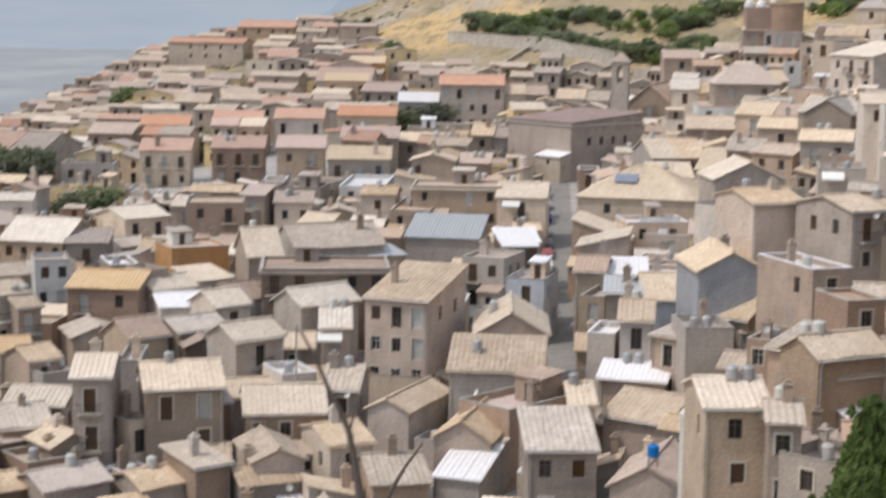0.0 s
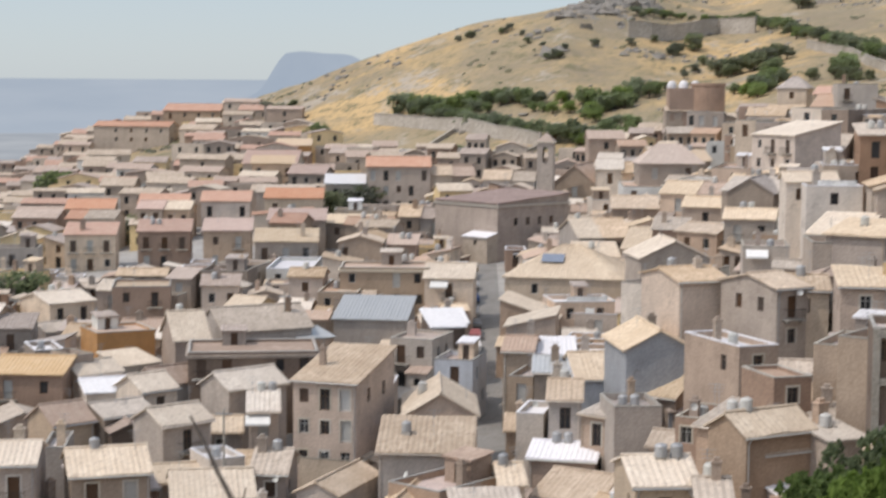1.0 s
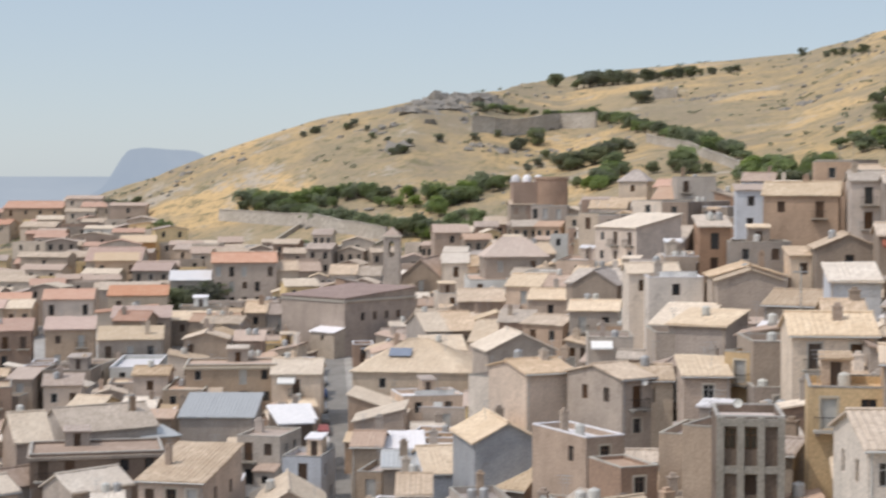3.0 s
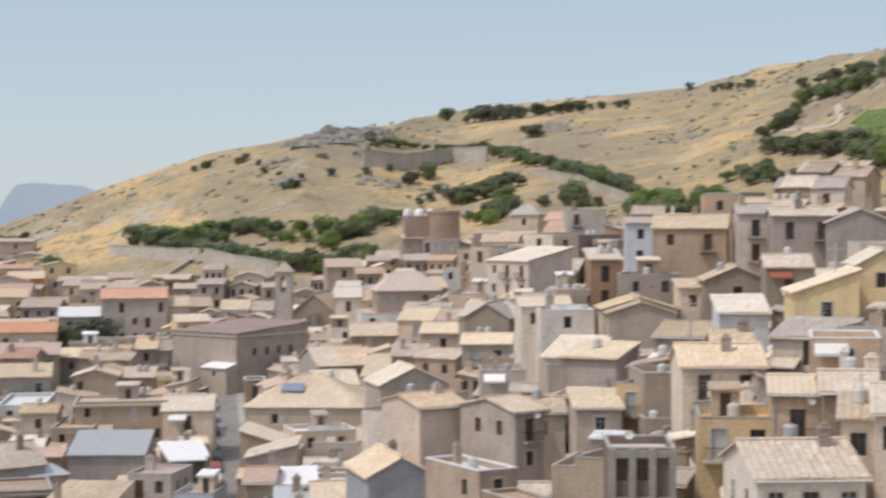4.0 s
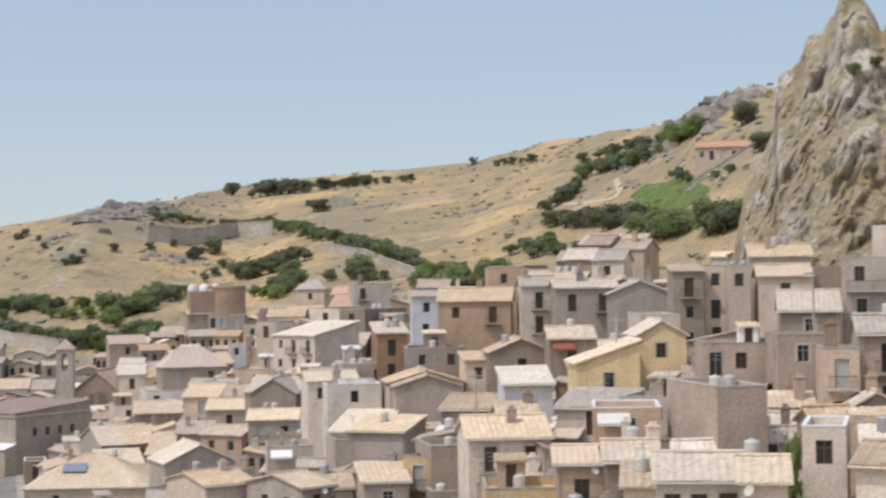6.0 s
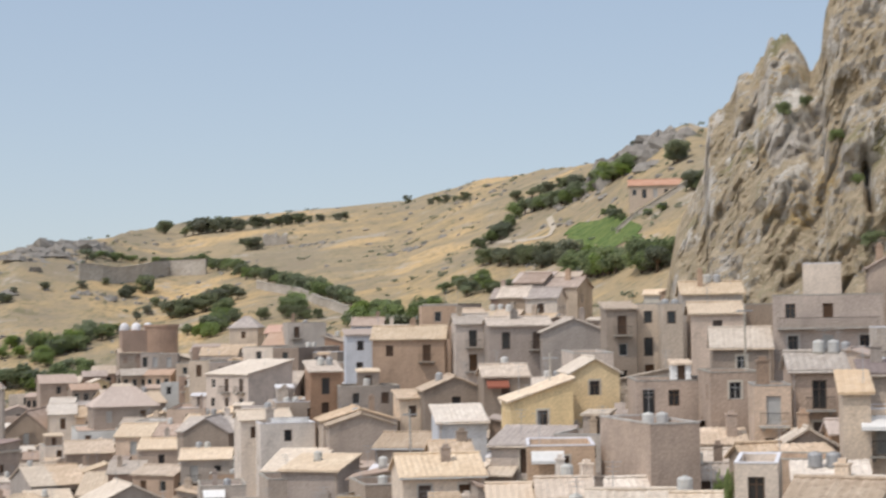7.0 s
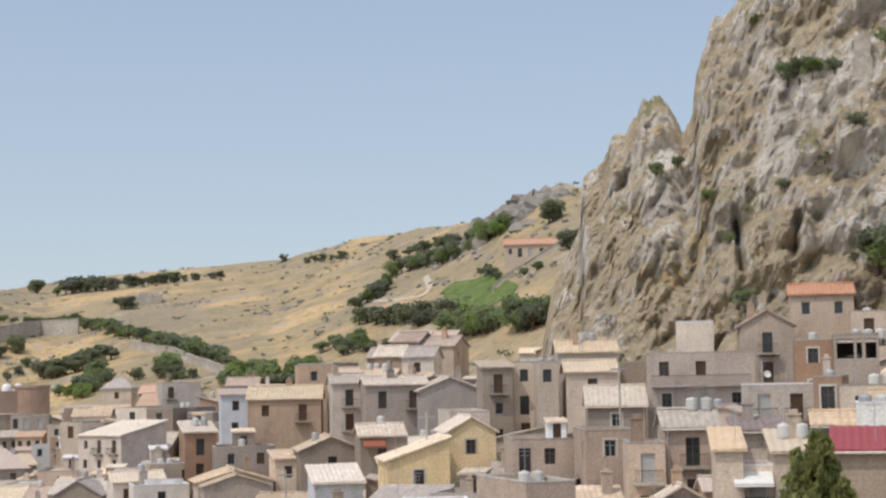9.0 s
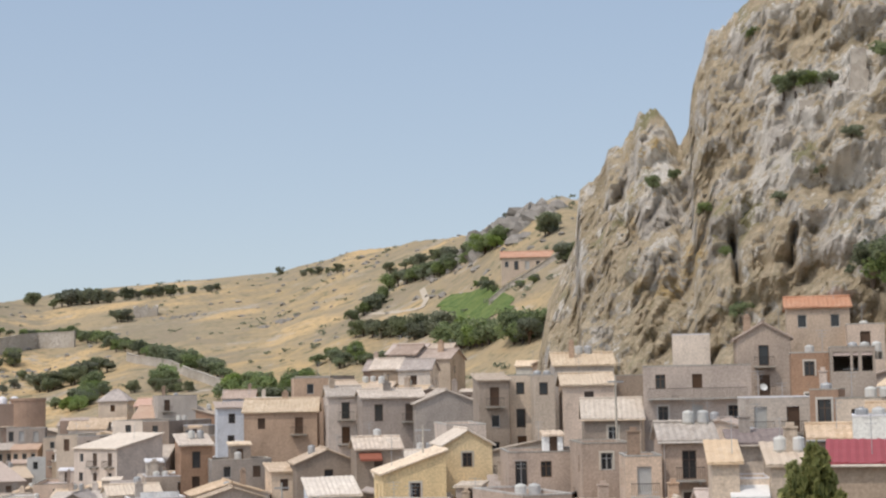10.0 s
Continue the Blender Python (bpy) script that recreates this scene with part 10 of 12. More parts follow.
far_house(-83.2, 444.7, 13.1, 9.0, 5.7, 7.0, -1, "L", 1.0, "grey", "red", 3, 1)
far_house(-113.6, 438.1, 6.5, 7.7, 7.8, 6.0, -7, "M", 1.6, "pale", "buff", 2, 2)
far_house(-94.0, 444.3, 11.2, 10.7, 7.5, 7.0, -5, "G", 1.1, "beige", "ash", 2, 2)
far_house(-2.8, 454.2, 23.4, 6.0, 5.1, 4.8, -13, "L", 1.2, "yellow", "pink", 1, 2)
far_house(-9.0, 455.0, 22.8, 5.1, 6.4, 5.5, -9, "F", 0.0, "white", "deck", 2, 2)
far_house(-136.1, 434.8, 2.7, 8.1, 4.0, 6.0, 6, "S", 0.6, "white", "tan", 3, 2)
far_house(-76.8, 452.9, 14.9, 12.3, 7.8, 7.0, -5, "G", 0.7, "pink", "pink", 1, 2)
far_house(-149.6, 434.4, 1.1, 12.8, 5.4, 8.0, 11, "F", 0.0, "white", "deck", 2, 2)
far_house(-22.0, 459.9, 21.6, 7.1, 7.0, 7.0, -10, "F", 0.0, "pale", "white", 3, 2)
far_house(-63.1, 456.6, 17.5, 12.6, 6.4, 8.0, -13, "S", 1.0, "pink", "tan", 1, 2)
far_house(-114.8, 446.9, 6.6, 7.4, 5.6, 5.0, -8, "M", 1.1, "brown", "tan", 2, 2)
far_house(-136.2, 441.1, 2.5, 11.9, 4.4, 7.0, -8, "M", 0.9, "yellow", "ash", 1, 2)
far_house(-14.2, 461.5, 22.4, 5.9, 6.4, 4.8, -7, "S", 1.0, "yellow", "tan", 1, 2)
far_house(-96.1, 453.9, 11.4, 10.4, 3.7, 5.0, -1, "G", 0.6, "white", "tan", 1, 1)
far_house(-129.7, 445.7, 3.1, 12.2, 6.8, 5.0, -3, "S", 1.0, "beige", "tan", 3, 2)
far_house(-109.4, 452.2, 8.1, 11.1, 5.9, 6.0, -14, "L", 1.1, "beige", "tan", 2, 2)
far_house(-150.4, 443.0, 0.9, 7.7, 7.4, 7.0, -1, "R", 1.2, "stone", "tan", 3, 2)
far_house(-140.7, 447.0, 1.9, 8.9, 4.0, 7.0, 1, "F", 0.0, "pink", "deck", 2, 1)
far_house(-98.3, 458.6, 11.2, 11.1, 6.8, 7.0, 0, "F", 0.0, "yellow", "deck", 2, 1)
far_house(-40.1, 467.8, 20.1, 7.8, 5.2, 6.0, -9, "S", 0.8, "brown", "ash", 1, 2)
far_house(-56.1, 466.1, 18.6, 8.8, 7.2, 5.0, 10, "F", 0.0, "yellow", "deck", 2, 1)
far_house(-15.7, 469.3, 22.5, 6.4, 4.2, 6.2, 3, "R", 1.3, "brown", "pink", 1, 1)
far_house(-82.3, 462.3, 14.5, 8.9, 8.2, 8.0, -7, "S", 1.2, "white", "pink", 3, 1)
far_house(-67.6, 465.4, 17.4, 8.4, 5.4, 6.0, -4, "M", 1.1, "brown", "red", 2, 1)
far_house(-122.9, 455.1, 4.9, 9.9, 6.1, 8.0, -5, "L", 1.0, "brown", "buff", 2, 2)
far_house(-110.0, 460.1, 8.4, 8.3, 6.4, 7.0, -6, "S", 1.0, "yellow", "tan", 2, 1)
far_house(-26.5, 473.5, 21.6, 9.8, 5.4, 5.0, -20, "R", 1.4, "beige", "ash", 2, 2)
far_house(-134.9, 456.0, 2.5, 11.0, 7.1, 7.0, 1, "S", 1.1, "pale", "tan", 2, 2)
far_house(-150.3, 451.4, 0.7, 8.8, 3.6, 6.0, -1, "G", 0.8, "white", "red", 3, 1)
far_house(-97.7, 466.8, 11.8, 10.8, 6.9, 8.0, 1, "G", 1.1, "yellow", "pink", 2, 2)
far_house(-45.5, 475.1, 20.0, 11.0, 5.4, 8.0, 1, "G", 1.2, "pale", "red", 3, 2)
far_house(-70.1, 472.6, 17.4, 7.3, 7.9, 5.0, 0, "F", 0.0, "beige", "deck", 2, 1)
far_house(-122.5, 461.9, 5.3, 12.9, 6.7, 5.0, -2, "M", 1.3, "pale", "buff", 3, 2)
far_house(-148.7, 456.4, 0.8, 10.2, 6.9, 7.0, 2, "G", 1.1, "pale", "tan", 3, 2)
far_house(-79.9, 475.5, 15.8, 8.7, 5.3, 8.0, -4, "R", 1.2, "yellow", "ash", 1, 2)
far_house(-28.4, 481.6, 21.6, 8.5, 6.1, 6.0, -2, "S", 0.9, "beige", "pink", 2, 2)
far_house(-92.0, 475.2, 13.5, 11.0, 6.7, 6.0, -4, "S", 1.0, "brown", "tan", 2, 1)
far_house(-55.1, 480.9, 19.4, 9.9, 5.7, 5.0, 9, "R", 1.4, "grey", "tan", 2, 1)
far_house(-112.1, 472.5, 8.7, 12.0, 8.4, 6.0, 4, "G", 1.1, "grey", "ash", 2, 1)
far_house(-160.7, 458.7, -0.7, 9.4, 5.8, 5.0, -2, "F", 0.0, "grey", "deck", 3, 2)
far_house(-143.7, 465.9, 1.2, 9.7, 5.3, 5.0, -17, "M", 1.1, "pink", "ash", 3, 2)
far_house(-69.0, 483.3, 18.4, 11.3, 5.1, 6.0, -20, "M", 1.0, "stone", "tan", 3, 2)
far_house(-101.7, 478.5, 11.9, 7.1, 4.4, 5.0, 5, "S", 0.7, "white", "ash", 3, 2)
far_house(-26.4, 489.4, 22.1, 12.3, 7.8, 5.0, -10, "S", 1.2, "stone", "buff", 1, 2)
far_house(-125.9, 474.0, 4.9, 8.9, 6.0, 7.0, -13, "S", 0.9, "pale", "ash", 3, 2)
far_house(-155.4, 466.5, -0.2, 8.3, 6.1, 7.0, -15, "F", 0.0, "white", "white", 2, 1)
far_house(-137.5, 473.3, 1.9, 8.0, 6.7, 5.0, -20, "S", 1.0, "brown", "ash", 3, 2)
far_house(-86.9, 485.2, 15.1, 10.3, 6.4, 5.0, 0, "S", 1.0, "stone", "pink", 3, 2)
far_house(-165.1, 466.4, -1.5, 7.4, 8.5, 6.0, -6, "F", 0.0, "beige", "white", 2, 1)
far_house(-72.0, 491.6, 18.3, 10.7, 6.1, 5.0, -8, "F", 0.0, "pink", "white", 3, 2)
far_house(-106.5, 486.1, 11.1, 10.2, 8.3, 7.0, -3, "G", 1.0, "stone", "pink", 3, 1)
far_house(-153.0, 474.9, -0.1, 8.4, 7.5, 7.0, 4, "G", 1.1, "beige", "tan", 2, 2)
far_house(-121.5, 484.6, 6.8, 7.5, 7.2, 6.0, -13, "S", 1.1, "grey", "tan", 3, 2)
far_house(-61.7, 497.4, 19.6, 8.0, 5.7, 5.0, -11, "G", 1.0, "white", "ash", 2, 2)
far_house(-132.6, 483.5, 3.5, 11.5, 6.4, 5.0, -9, "F", 0.0, "pink", "white", 3, 2)
far_house(-32.9, 501.6, 22.5, 7.7, 4.0, 5.0, 5, "F", 0.0, "pale", "deck", 2, 1)
far_house(-163.9, 476.4, -1.5, 9.4, 7.7, 6.0, -6, "S", 1.2, "beige", "tan", 2, 1)
far_house(-52.4, 502.8, 20.6, 11.9, 6.3, 6.0, -3, "S", 0.9, "pale", "red", 2, 1)
far_house(-90.9, 497.7, 15.1, 10.1, 7.8, 6.0, -2, "S", 1.2, "grey", "pink", 2, 2)
far_house(-150.4, 483.6, 0.2, 8.5, 4.7, 7.0, 2, "F", 0.0, "pink", "deck", 3, 2)
far_house(-33.8, 506.5, 23.2, 9.4, 6.8, 8.0, 13, "G", 0.8, "yellow", "ash", 2, 1)
far_house(-64.9, 504.3, 19.8, 8.6, 8.4, 8.0, 4, "G", 0.8, "grey", "ash", 3, 2)
far_house(-124.3, 493.1, 6.5, 7.7, 3.6, 6.0, -2, "L", 0.8, "yellow", "tan", 2, 2)
far_house(-133.4, 491.6, 3.6, 7.4, 8.5, 6.0, 1, "G", 1.2, "beige", "pink", 2, 2)
far_house(-106.4, 498.4, 12.2, 7.4, 6.1, 5.0, -5, "M", 1.2, "stone", "pink", 3, 1)
far_house(-116.5, 497.9, 9.1, 8.8, 8.4, 8.0, -8, "S", 1.3, "pale", "ash", 1, 2)
far_house(-161.6, 485.9, -1.4, 7.9, 8.0, 7.0, 2, "F", 0.0, "brown", "white", 2, 1)
far_house(-151.6, 489.6, -0.1, 10.2, 6.3, 6.0, -4, "G", 1.1, "white", "tan", 3, 2)
far_house(-125.1, 498.3, 6.6, 7.2, 5.3, 6.0, 4, "S", 0.8, "pink", "buff", 2, 2)
far_house(-54.3, 513.7, 20.9, 9.2, 7.8, 8.0, 8, "F", 0.0, "stone", "deck", 1, 1)
far_house(-171.0, 488.5, -2.7, 7.3, 4.3, 6.0, 9, "F", 0.0, "grey", "deck", 3, 1)
far_house(-100.2, 508.0, 14.0, 9.5, 5.5, 7.0, 1, "L", 1.5, "stone", "tan", 2, 2)
far_house(-37.6, 516.7, 23.8, 10.0, 5.8, 7.0, -17, "F", 0.0, "pale", "white", 2, 1)
far_house(-64.2, 514.6, 20.3, 7.6, 4.9, 6.0, 1, "M", 1.0, "pale", "tan", 2, 2)
far_house(-87.3, 513.1, 16.9, 9.2, 5.4, 5.0, -11, "S", 0.8, "brown", "ash", 3, 2)
far_house(-75.4, 515.4, 19.3, 10.6, 8.1, 8.0, -16, "F", 0.0, "pale", "deck", 2, 2)
far_house(-111.9, 509.0, 11.4, 9.8, 3.6, 8.0, -3, "S", 0.5, "brown", "ash", 3, 2)
far_house(-127.1, 506.6, 6.5, 7.9, 6.6, 6.0, 2, "G", 0.8, "pale", "tan", 1, 1)
far_house(-153.0, 499.5, -0.4, 12.7, 5.3, 7.0, -15, "S", 0.8, "grey", "red", 2, 1)
far_house(-139.8, 503.4, 2.2, 8.7, 6.4, 8.0, 8, "R", 1.3, "brown", "tan", 2, 2)
far_house(-169.2, 495.3, -2.6, 12.0, 5.2, 6.0, -5, "S", 0.8, "white", "pink", 2, 1)
far_house(-100.3, 515.3, 14.4, 8.8, 3.8, 6.0, -10, "L", 1.0, "white", "ash", 3, 2)
far_house(-111.2, 513.5, 12.0, 10.1, 6.4, 6.0, -7, "S", 1.0, "beige", "red", 3, 2)
far_house(-46.8, 525.3, 21.8, 11.8, 6.8, 8.0, -5, "S", 1.0, "pale", "red", 2, 1)
far_house(-70.6, 523.5, 20.4, 9.1, 5.3, 8.0, -8, "R", 1.0, "pale", "red", 3, 1)
far_house(-138.8, 510.9, 2.9, 7.9, 5.7, 5.0, 4, "S", 0.8, "pale", "buff", 2, 1)
far_house(-158.9, 507.2, -1.3, 8.9, 5.0, 5.0, -4, "S", 0.8, "brown", "ash", 1, 2)
far_house(-104.3, 522.5, 14.2, 11.7, 5.3, 8.0, -15, "S", 0.8, "white", "tan", 2, 2)
far_house(-125.9, 517.9, 7.6, 7.2, 5.1, 7.0, 8, "M", 1.0, "stone", "ash", 2, 1)
far_house(-115.0, 521.0, 11.5, 9.4, 5.8, 6.0, 11, "G", 0.8, "brown", "red", 2, 2)
far_house(-66.0, 529.6, 20.9, 11.0, 5.3, 5.0, -27, "R", 1.4, "beige", "ash", 2, 1)
far_house(-42.3, 532.6, 24.9, 12.9, 5.5, 7.0, -14, "G", 0.9, "yellow", "buff", 3, 2)
far_house(-179.0, 506.3, -4.2, 11.2, 6.8, 5.0, -5, "S", 1.0, "stone", "buff", 1, 2)
far_house(-136.3, 520.4, 4.3, 8.3, 8.3, 5.0, -4, "M", 1.7, "beige", "tan", 2, 2)
far_house(-161.9, 514.0, -1.8, 8.0, 5.1, 6.0, -5, "S", 0.8, "white", "pink", 2, 2)
far_house(-59.5, 536.4, 21.5, 12.3, 6.5, 7.0, -2, "G", 0.9, "beige", "tan", 2, 2)
far_house(-45.2, 540.5, 25.2, 8.0, 5.8, 8.0, 5, "G", 0.8, "beige", "ash", 1, 2)
far_house(-102.2, 533.2, 15.3, 12.7, 5.5, 8.0, 9, "L", 1.4, "pale", "tan", 2, 2)
far_house(-74.3, 540.0, 21.0, 11.7, 5.4, 8.0, -6, "S", 0.8, "brown", "red", 2, 2)
far_house(-181.4, 514.9, -4.7, 9.7, 5.0, 7.0, -7, "S", 0.8, "pale", "red", 3, 2)
far_house(-153.7, 524.6, -0.7, 13.0, 5.3, 8.0, 4, "L", 1.2, "white", "buff", 3, 2)
far_house(-120.2, 533.9, 10.8, 11.7, 6.1, 7.0, -16, "R", 1.5, "grey", "pink", 3, 2)
far_house(-165.1, 522.8, -2.4, 7.6, 4.1, 7.0, -8, "M", 0.8, "stone", "red", 2, 2)
far_house(-136.2, 531.7, 5.1, 11.7, 6.4, 8.0, -8, "F", 0.0, "beige", "white", 1, 2)
far_house(-176.4, 520.1, -4.0, 11.4, 6.8, 6.0, -8, "G", 0.8, "white", "tan", 2, 2)
far_house(-49.8, 547.7, 24.7, 7.1, 5.4, 6.0, 15, "G", 0.9, "pink", "ash", 3, 1)
far_house(-59.1, 548.0, 22.0, 7.1, 6.3, 5.0, 0, "M", 1.3, "white", "tan", 2, 2)
far_house(-149.7, 531.9, 0.4, 10.6, 5.6, 7.0, -2, "S", 0.8, "stone", "tan", 2, 1)
far_house(-73.6, 547.8, 21.3, 8.6, 6.1, 8.0, -8, "S", 0.9, "beige", "pink", 1, 1)
far_house(-115.4, 542.7, 13.3, 7.4, 5.6, 6.0, 8, "S", 0.8, "pale", "tan", 2, 2)
far_house(-159.5, 531.5, -1.6, 7.7, 6.7, 7.0, 8, "G", 1.0, "pink", "buff", 1, 1)
far_house(-130.7, 542.0, 7.9, 8.6, 4.4, 5.0, -3, "M", 0.9, "stone", "tan", 3, 2)
far_house(-176.7, 529.3, -4.1, 7.9, 7.4, 7.0, -5, "G", 1.1, "beige", "tan", 2, 1)
far_house(-47.1, 556.2, 27.7, 8.7, 6.4, 5.0, -15, "G", 1.2, "stone", "tan", 3, 2)
far_house(-144.5, 539.5, 2.8, 10.8, 5.9, 8.0, -3, "L", 1.3, "grey", "pink", 3, 2)
far_house(-58.9, 556.1, 23.1, 11.7, 5.5, 7.0, -15, "S", 0.8, "white", "buff", 3, 2)
far_house(-69.6, 555.5, 21.9, 7.6, 5.2, 6.0, -6, "F", 0.0, "pale", "deck", 3, 2)
far_house(-134.7, 547.2, 6.8, 11.5, 7.6, 7.0, -2, "S", 1.1, "grey", "red", 1, 1)
far_house(-78.9, 558.9, 21.6, 7.5, 7.8, 6.0, 3, "R", 1.2, "pale", "red", 3, 2)
far_house(-185.4, 533.6, -5.5, 8.6, 5.1, 6.0, 2, "R", 1.2, "stone", "tan", 2, 2)
far_house(-168.4, 540.0, -2.9, 7.1, 7.7, 7.0, 0, "S", 1.1, "yellow", "buff", 2, 2)
far_house(-117.4, 553.6, 13.6, 9.1, 7.0, 5.0, 1, "S", 1.0, "yellow", "buff", 1, 1)
far_house(-52.8, 563.9, 26.7, 12.2, 6.8, 6.0, 5, "F", 0.0, "pale", "white", 2, 2)
far_house(-147.0, 547.4, 2.3, 10.5, 3.8, 7.0, -3, "R", 0.8, "stone", "tan", 1, 2)
far_house(-158.4, 545.0, -1.6, 9.2, 6.6, 5.0, 12, "R", 1.2, "stone", "ash", 2, 1)
far_house(-68.3, 564.2, 22.3, 9.1, 8.0, 8.0, -3, "F", 0.0, "grey", "deck", 2, 2)
far_house(-180.5, 542.0, -4.8, 10.3, 7.8, 8.0, -1, "F", 0.0, "grey", "white", 2, 1)
far_house(-127.4, 557.0, 10.4, 9.8, 7.6, 7.0, 7, "S", 1.1, "pale", "ash", 1, 2)
far_house(-149.2, 552.6, 1.9, 8.7, 6.9, 6.0, 10, "S", 1.0, "stone", "buff", 2, 1)
far_house(-138.7, 557.3, 6.2, 8.0, 3.6, 7.0, -11, "L", 1.1, "stone", "pink", 1, 2)
far_house(-117.4, 563.3, 14.3, 8.0, 5.4, 6.0, -3, "G", 1.2, "brown", "red", 1, 2)
far_house(-191.9, 542.6, -6.6, 11.6, 7.6, 5.0, 8, "F", 0.0, "grey", "deck", 2, 1)
far_house(-57.9, 573.8, 26.6, 7.1, 3.9, 5.0, -8, "S", 0.6, "grey", "tan", 2, 1)
far_house(-68.2, 572.9, 23.1, 11.1, 4.2, 8.0, -1, "F", 0.0, "brown", "white", 3, 2)
far_house(-162.9, 554.2, -2.2, 11.3, 5.5, 5.0, -3, "F", 0.0, "white", "deck", 3, 2)
far_house(-176.0, 551.8, -4.2, 12.3, 6.8, 8.0, -0, "G", 1.1, "beige", "ash", 1, 2)
far_house(-134.7, 564.8, 8.3, 10.2, 7.7, 7.0, 4, "G", 0.8, "beige", "pink", 2, 1)
far_house(-52.7, 578.5, 30.0, 11.8, 5.1, 7.0, -5, "S", 0.8, "stone", "pink", 1, 2)
far_house(-81.5, 575.2, 22.2, 12.1, 7.1, 8.0, -18, "L", 1.5, "pale", "tan", 2, 2)
far_house(-155.2, 560.5, 0.2, 10.7, 8.0, 7.0, 3, "G", 0.7, "stone", "tan", 2, 1)
far_house(-63.9, 580.2, 25.6, 7.9, 6.4, 6.0, -1, "S", 1.0, "grey", "tan", 1, 2)
far_house(-119.4, 572.1, 14.5, 11.2, 5.8, 7.0, -13, "S", 0.9, "pink", "tan", 2, 2)
far_house(-177.6, 559.5, -4.5, 9.0, 7.8, 6.0, 2, "S", 1.2, "pink", "tan", 1, 1)
far_house(-193.1, 555.1, -6.9, 12.6, 5.4, 5.0, -11, "S", 0.8, "stone", "pink", 2, 1)
far_house(-148.3, 569.4, 3.6, 12.7, 6.2, 8.0, -5, "M", 1.2, "stone", "tan", 2, 2)
far_house(-167.9, 565.7, -3.0, 7.5, 7.4, 6.0, -9, "G", 1.1, "pale", "tan", 2, 2)
far_house(-133.5, 574.8, 9.7, 12.5, 6.8, 6.0, 7, "F", 0.0, "beige", "deck", 1, 2)
far_house(-55.8, 588.7, 30.9, 8.9, 6.0, 7.0, 8, "F", 0.0, "grey", "deck", 2, 2)
far_house(-65.8, 588.4, 26.4, 7.8, 5.0, 6.0, 13, "G", 1.0, "pink", "red", 2, 2)
far_house(-77.5, 587.2, 23.2, 9.4, 6.0, 6.0, 2, "M", 1.2, "grey", "pink", 3, 1)
far_house(-189.9, 561.5, -6.5, 7.4, 8.0, 7.0, 2, "G", 1.1, "pale", "pink", 2, 2)
far_house(-152.4, 576.5, 2.5, 9.7, 3.5, 5.0, -3, "F", 0.0, "grey", "deck", 3, 1)
far_house(-165.8, 574.6, -2.7, 10.3, 6.9, 8.0, -2, "S", 1.0, "beige", "ash", 2, 1)
far_house(-138.7, 582.2, 8.4, 8.3, 4.4, 8.0, -1, "S", 0.7, "beige", "ash", 3, 2)
far_house(-77.4, 594.6, 24.1, 8.8, 3.7, 5.0, -0, "M", 0.7, "brown", "tan", 1, 2)
far_house(-128.8, 585.7, 12.6, 9.9, 5.1, 5.0, 5, "R", 1.5, "pale", "red", 2, 1)
far_house(-178.5, 573.3, -4.7, 8.9, 5.5, 5.0, -17, "S", 0.8, "beige", "red", 2, 2)
far_house(-191.2, 571.2, -6.7, 12.5, 5.4, 5.0, -2, "M", 1.1, "pale", "buff", 1, 2)
far_house(-66.9, 598.6, 27.9, 11.6, 6.2, 5.0, -2, "F", 0.0, "pale", "deck", 2, 2)
far_house(-153.5, 582.5, 2.5, 8.3, 5.1, 7.0, -19, "F", 0.0, "beige", "deck", 2, 1)
far_house(-139.9, 588.6, 8.5, 8.1, 8.1, 5.0, 8, "S", 1.2, "stone", "red", 3, 2)
far_house(-164.3, 583.2, -1.7, 10.6, 6.2, 7.0, -6, "S", 0.9, "grey", "tan", 1, 2)
far_house(-125.7, 595.2, 14.7, 10.2, 6.4, 5.0, -24, "S", 1.0, "yellow", "pink", 3, 1)
far_house(-181.4, 581.6, -5.2, 10.1, 5.3, 5.0, -1, "F", 0.0, "grey", "white", 3, 1)
far_house(-155.5, 590.1, 2.3, 7.7, 6.0, 7.0, 12, "S", 0.9, "pale", "tan", 1, 2)
far_house(-71.5, 606.3, 27.6, 10.0, 3.9, 7.0, -4, "R", 1.0, "pale", "tan", 2, 2)
far_house(-192.6, 579.9, -7.1, 10.3, 3.9, 5.0, -9, "F", 0.0, "grey", "deck", 1, 2)
far_house(-81.7, 607.0, 24.9, 8.7, 6.2, 7.0, 3, "L", 1.2, "beige", "buff", 2, 1)
far_house(-141.1, 598.3, 9.0, 11.8, 7.7, 6.0, 6, "S", 1.2, "stone", "ash", 2, 2)
far_house(-175.3, 591.3, -4.2, 11.7, 5.9, 5.0, -18, "G", 0.7, "grey", "red", 2, 2)
far_house(-66.7, 613.7, 31.1, 10.8, 7.9, 5.0, -8, "M", 1.6, "pink", "red", 3, 2)
far_house(-203.4, 583.1, -8.9, 10.1, 6.7, 7.0, 0, "G", 0.7, "brown", "pink", 2, 1)
far_house(-189.8, 589.9, -6.7, 8.8, 6.2, 6.0, 4, "R", 1.3, "stone", "red", 2, 2)
far_house(-156.2, 601.3, 3.1, 11.5, 5.3, 6.0, 18, "L", 1.2, "brown", "buff", 1, 2)
far_house(-84.3, 616.0, 25.5, 11.6, 7.4, 5.0, -7, "S", 1.1, "pale", "red", 2, 2)
far_house(-133.8, 608.7, 13.0, 8.2, 7.6, 5.0, 7, "L", 1.3, "grey", "ash", 2, 2)
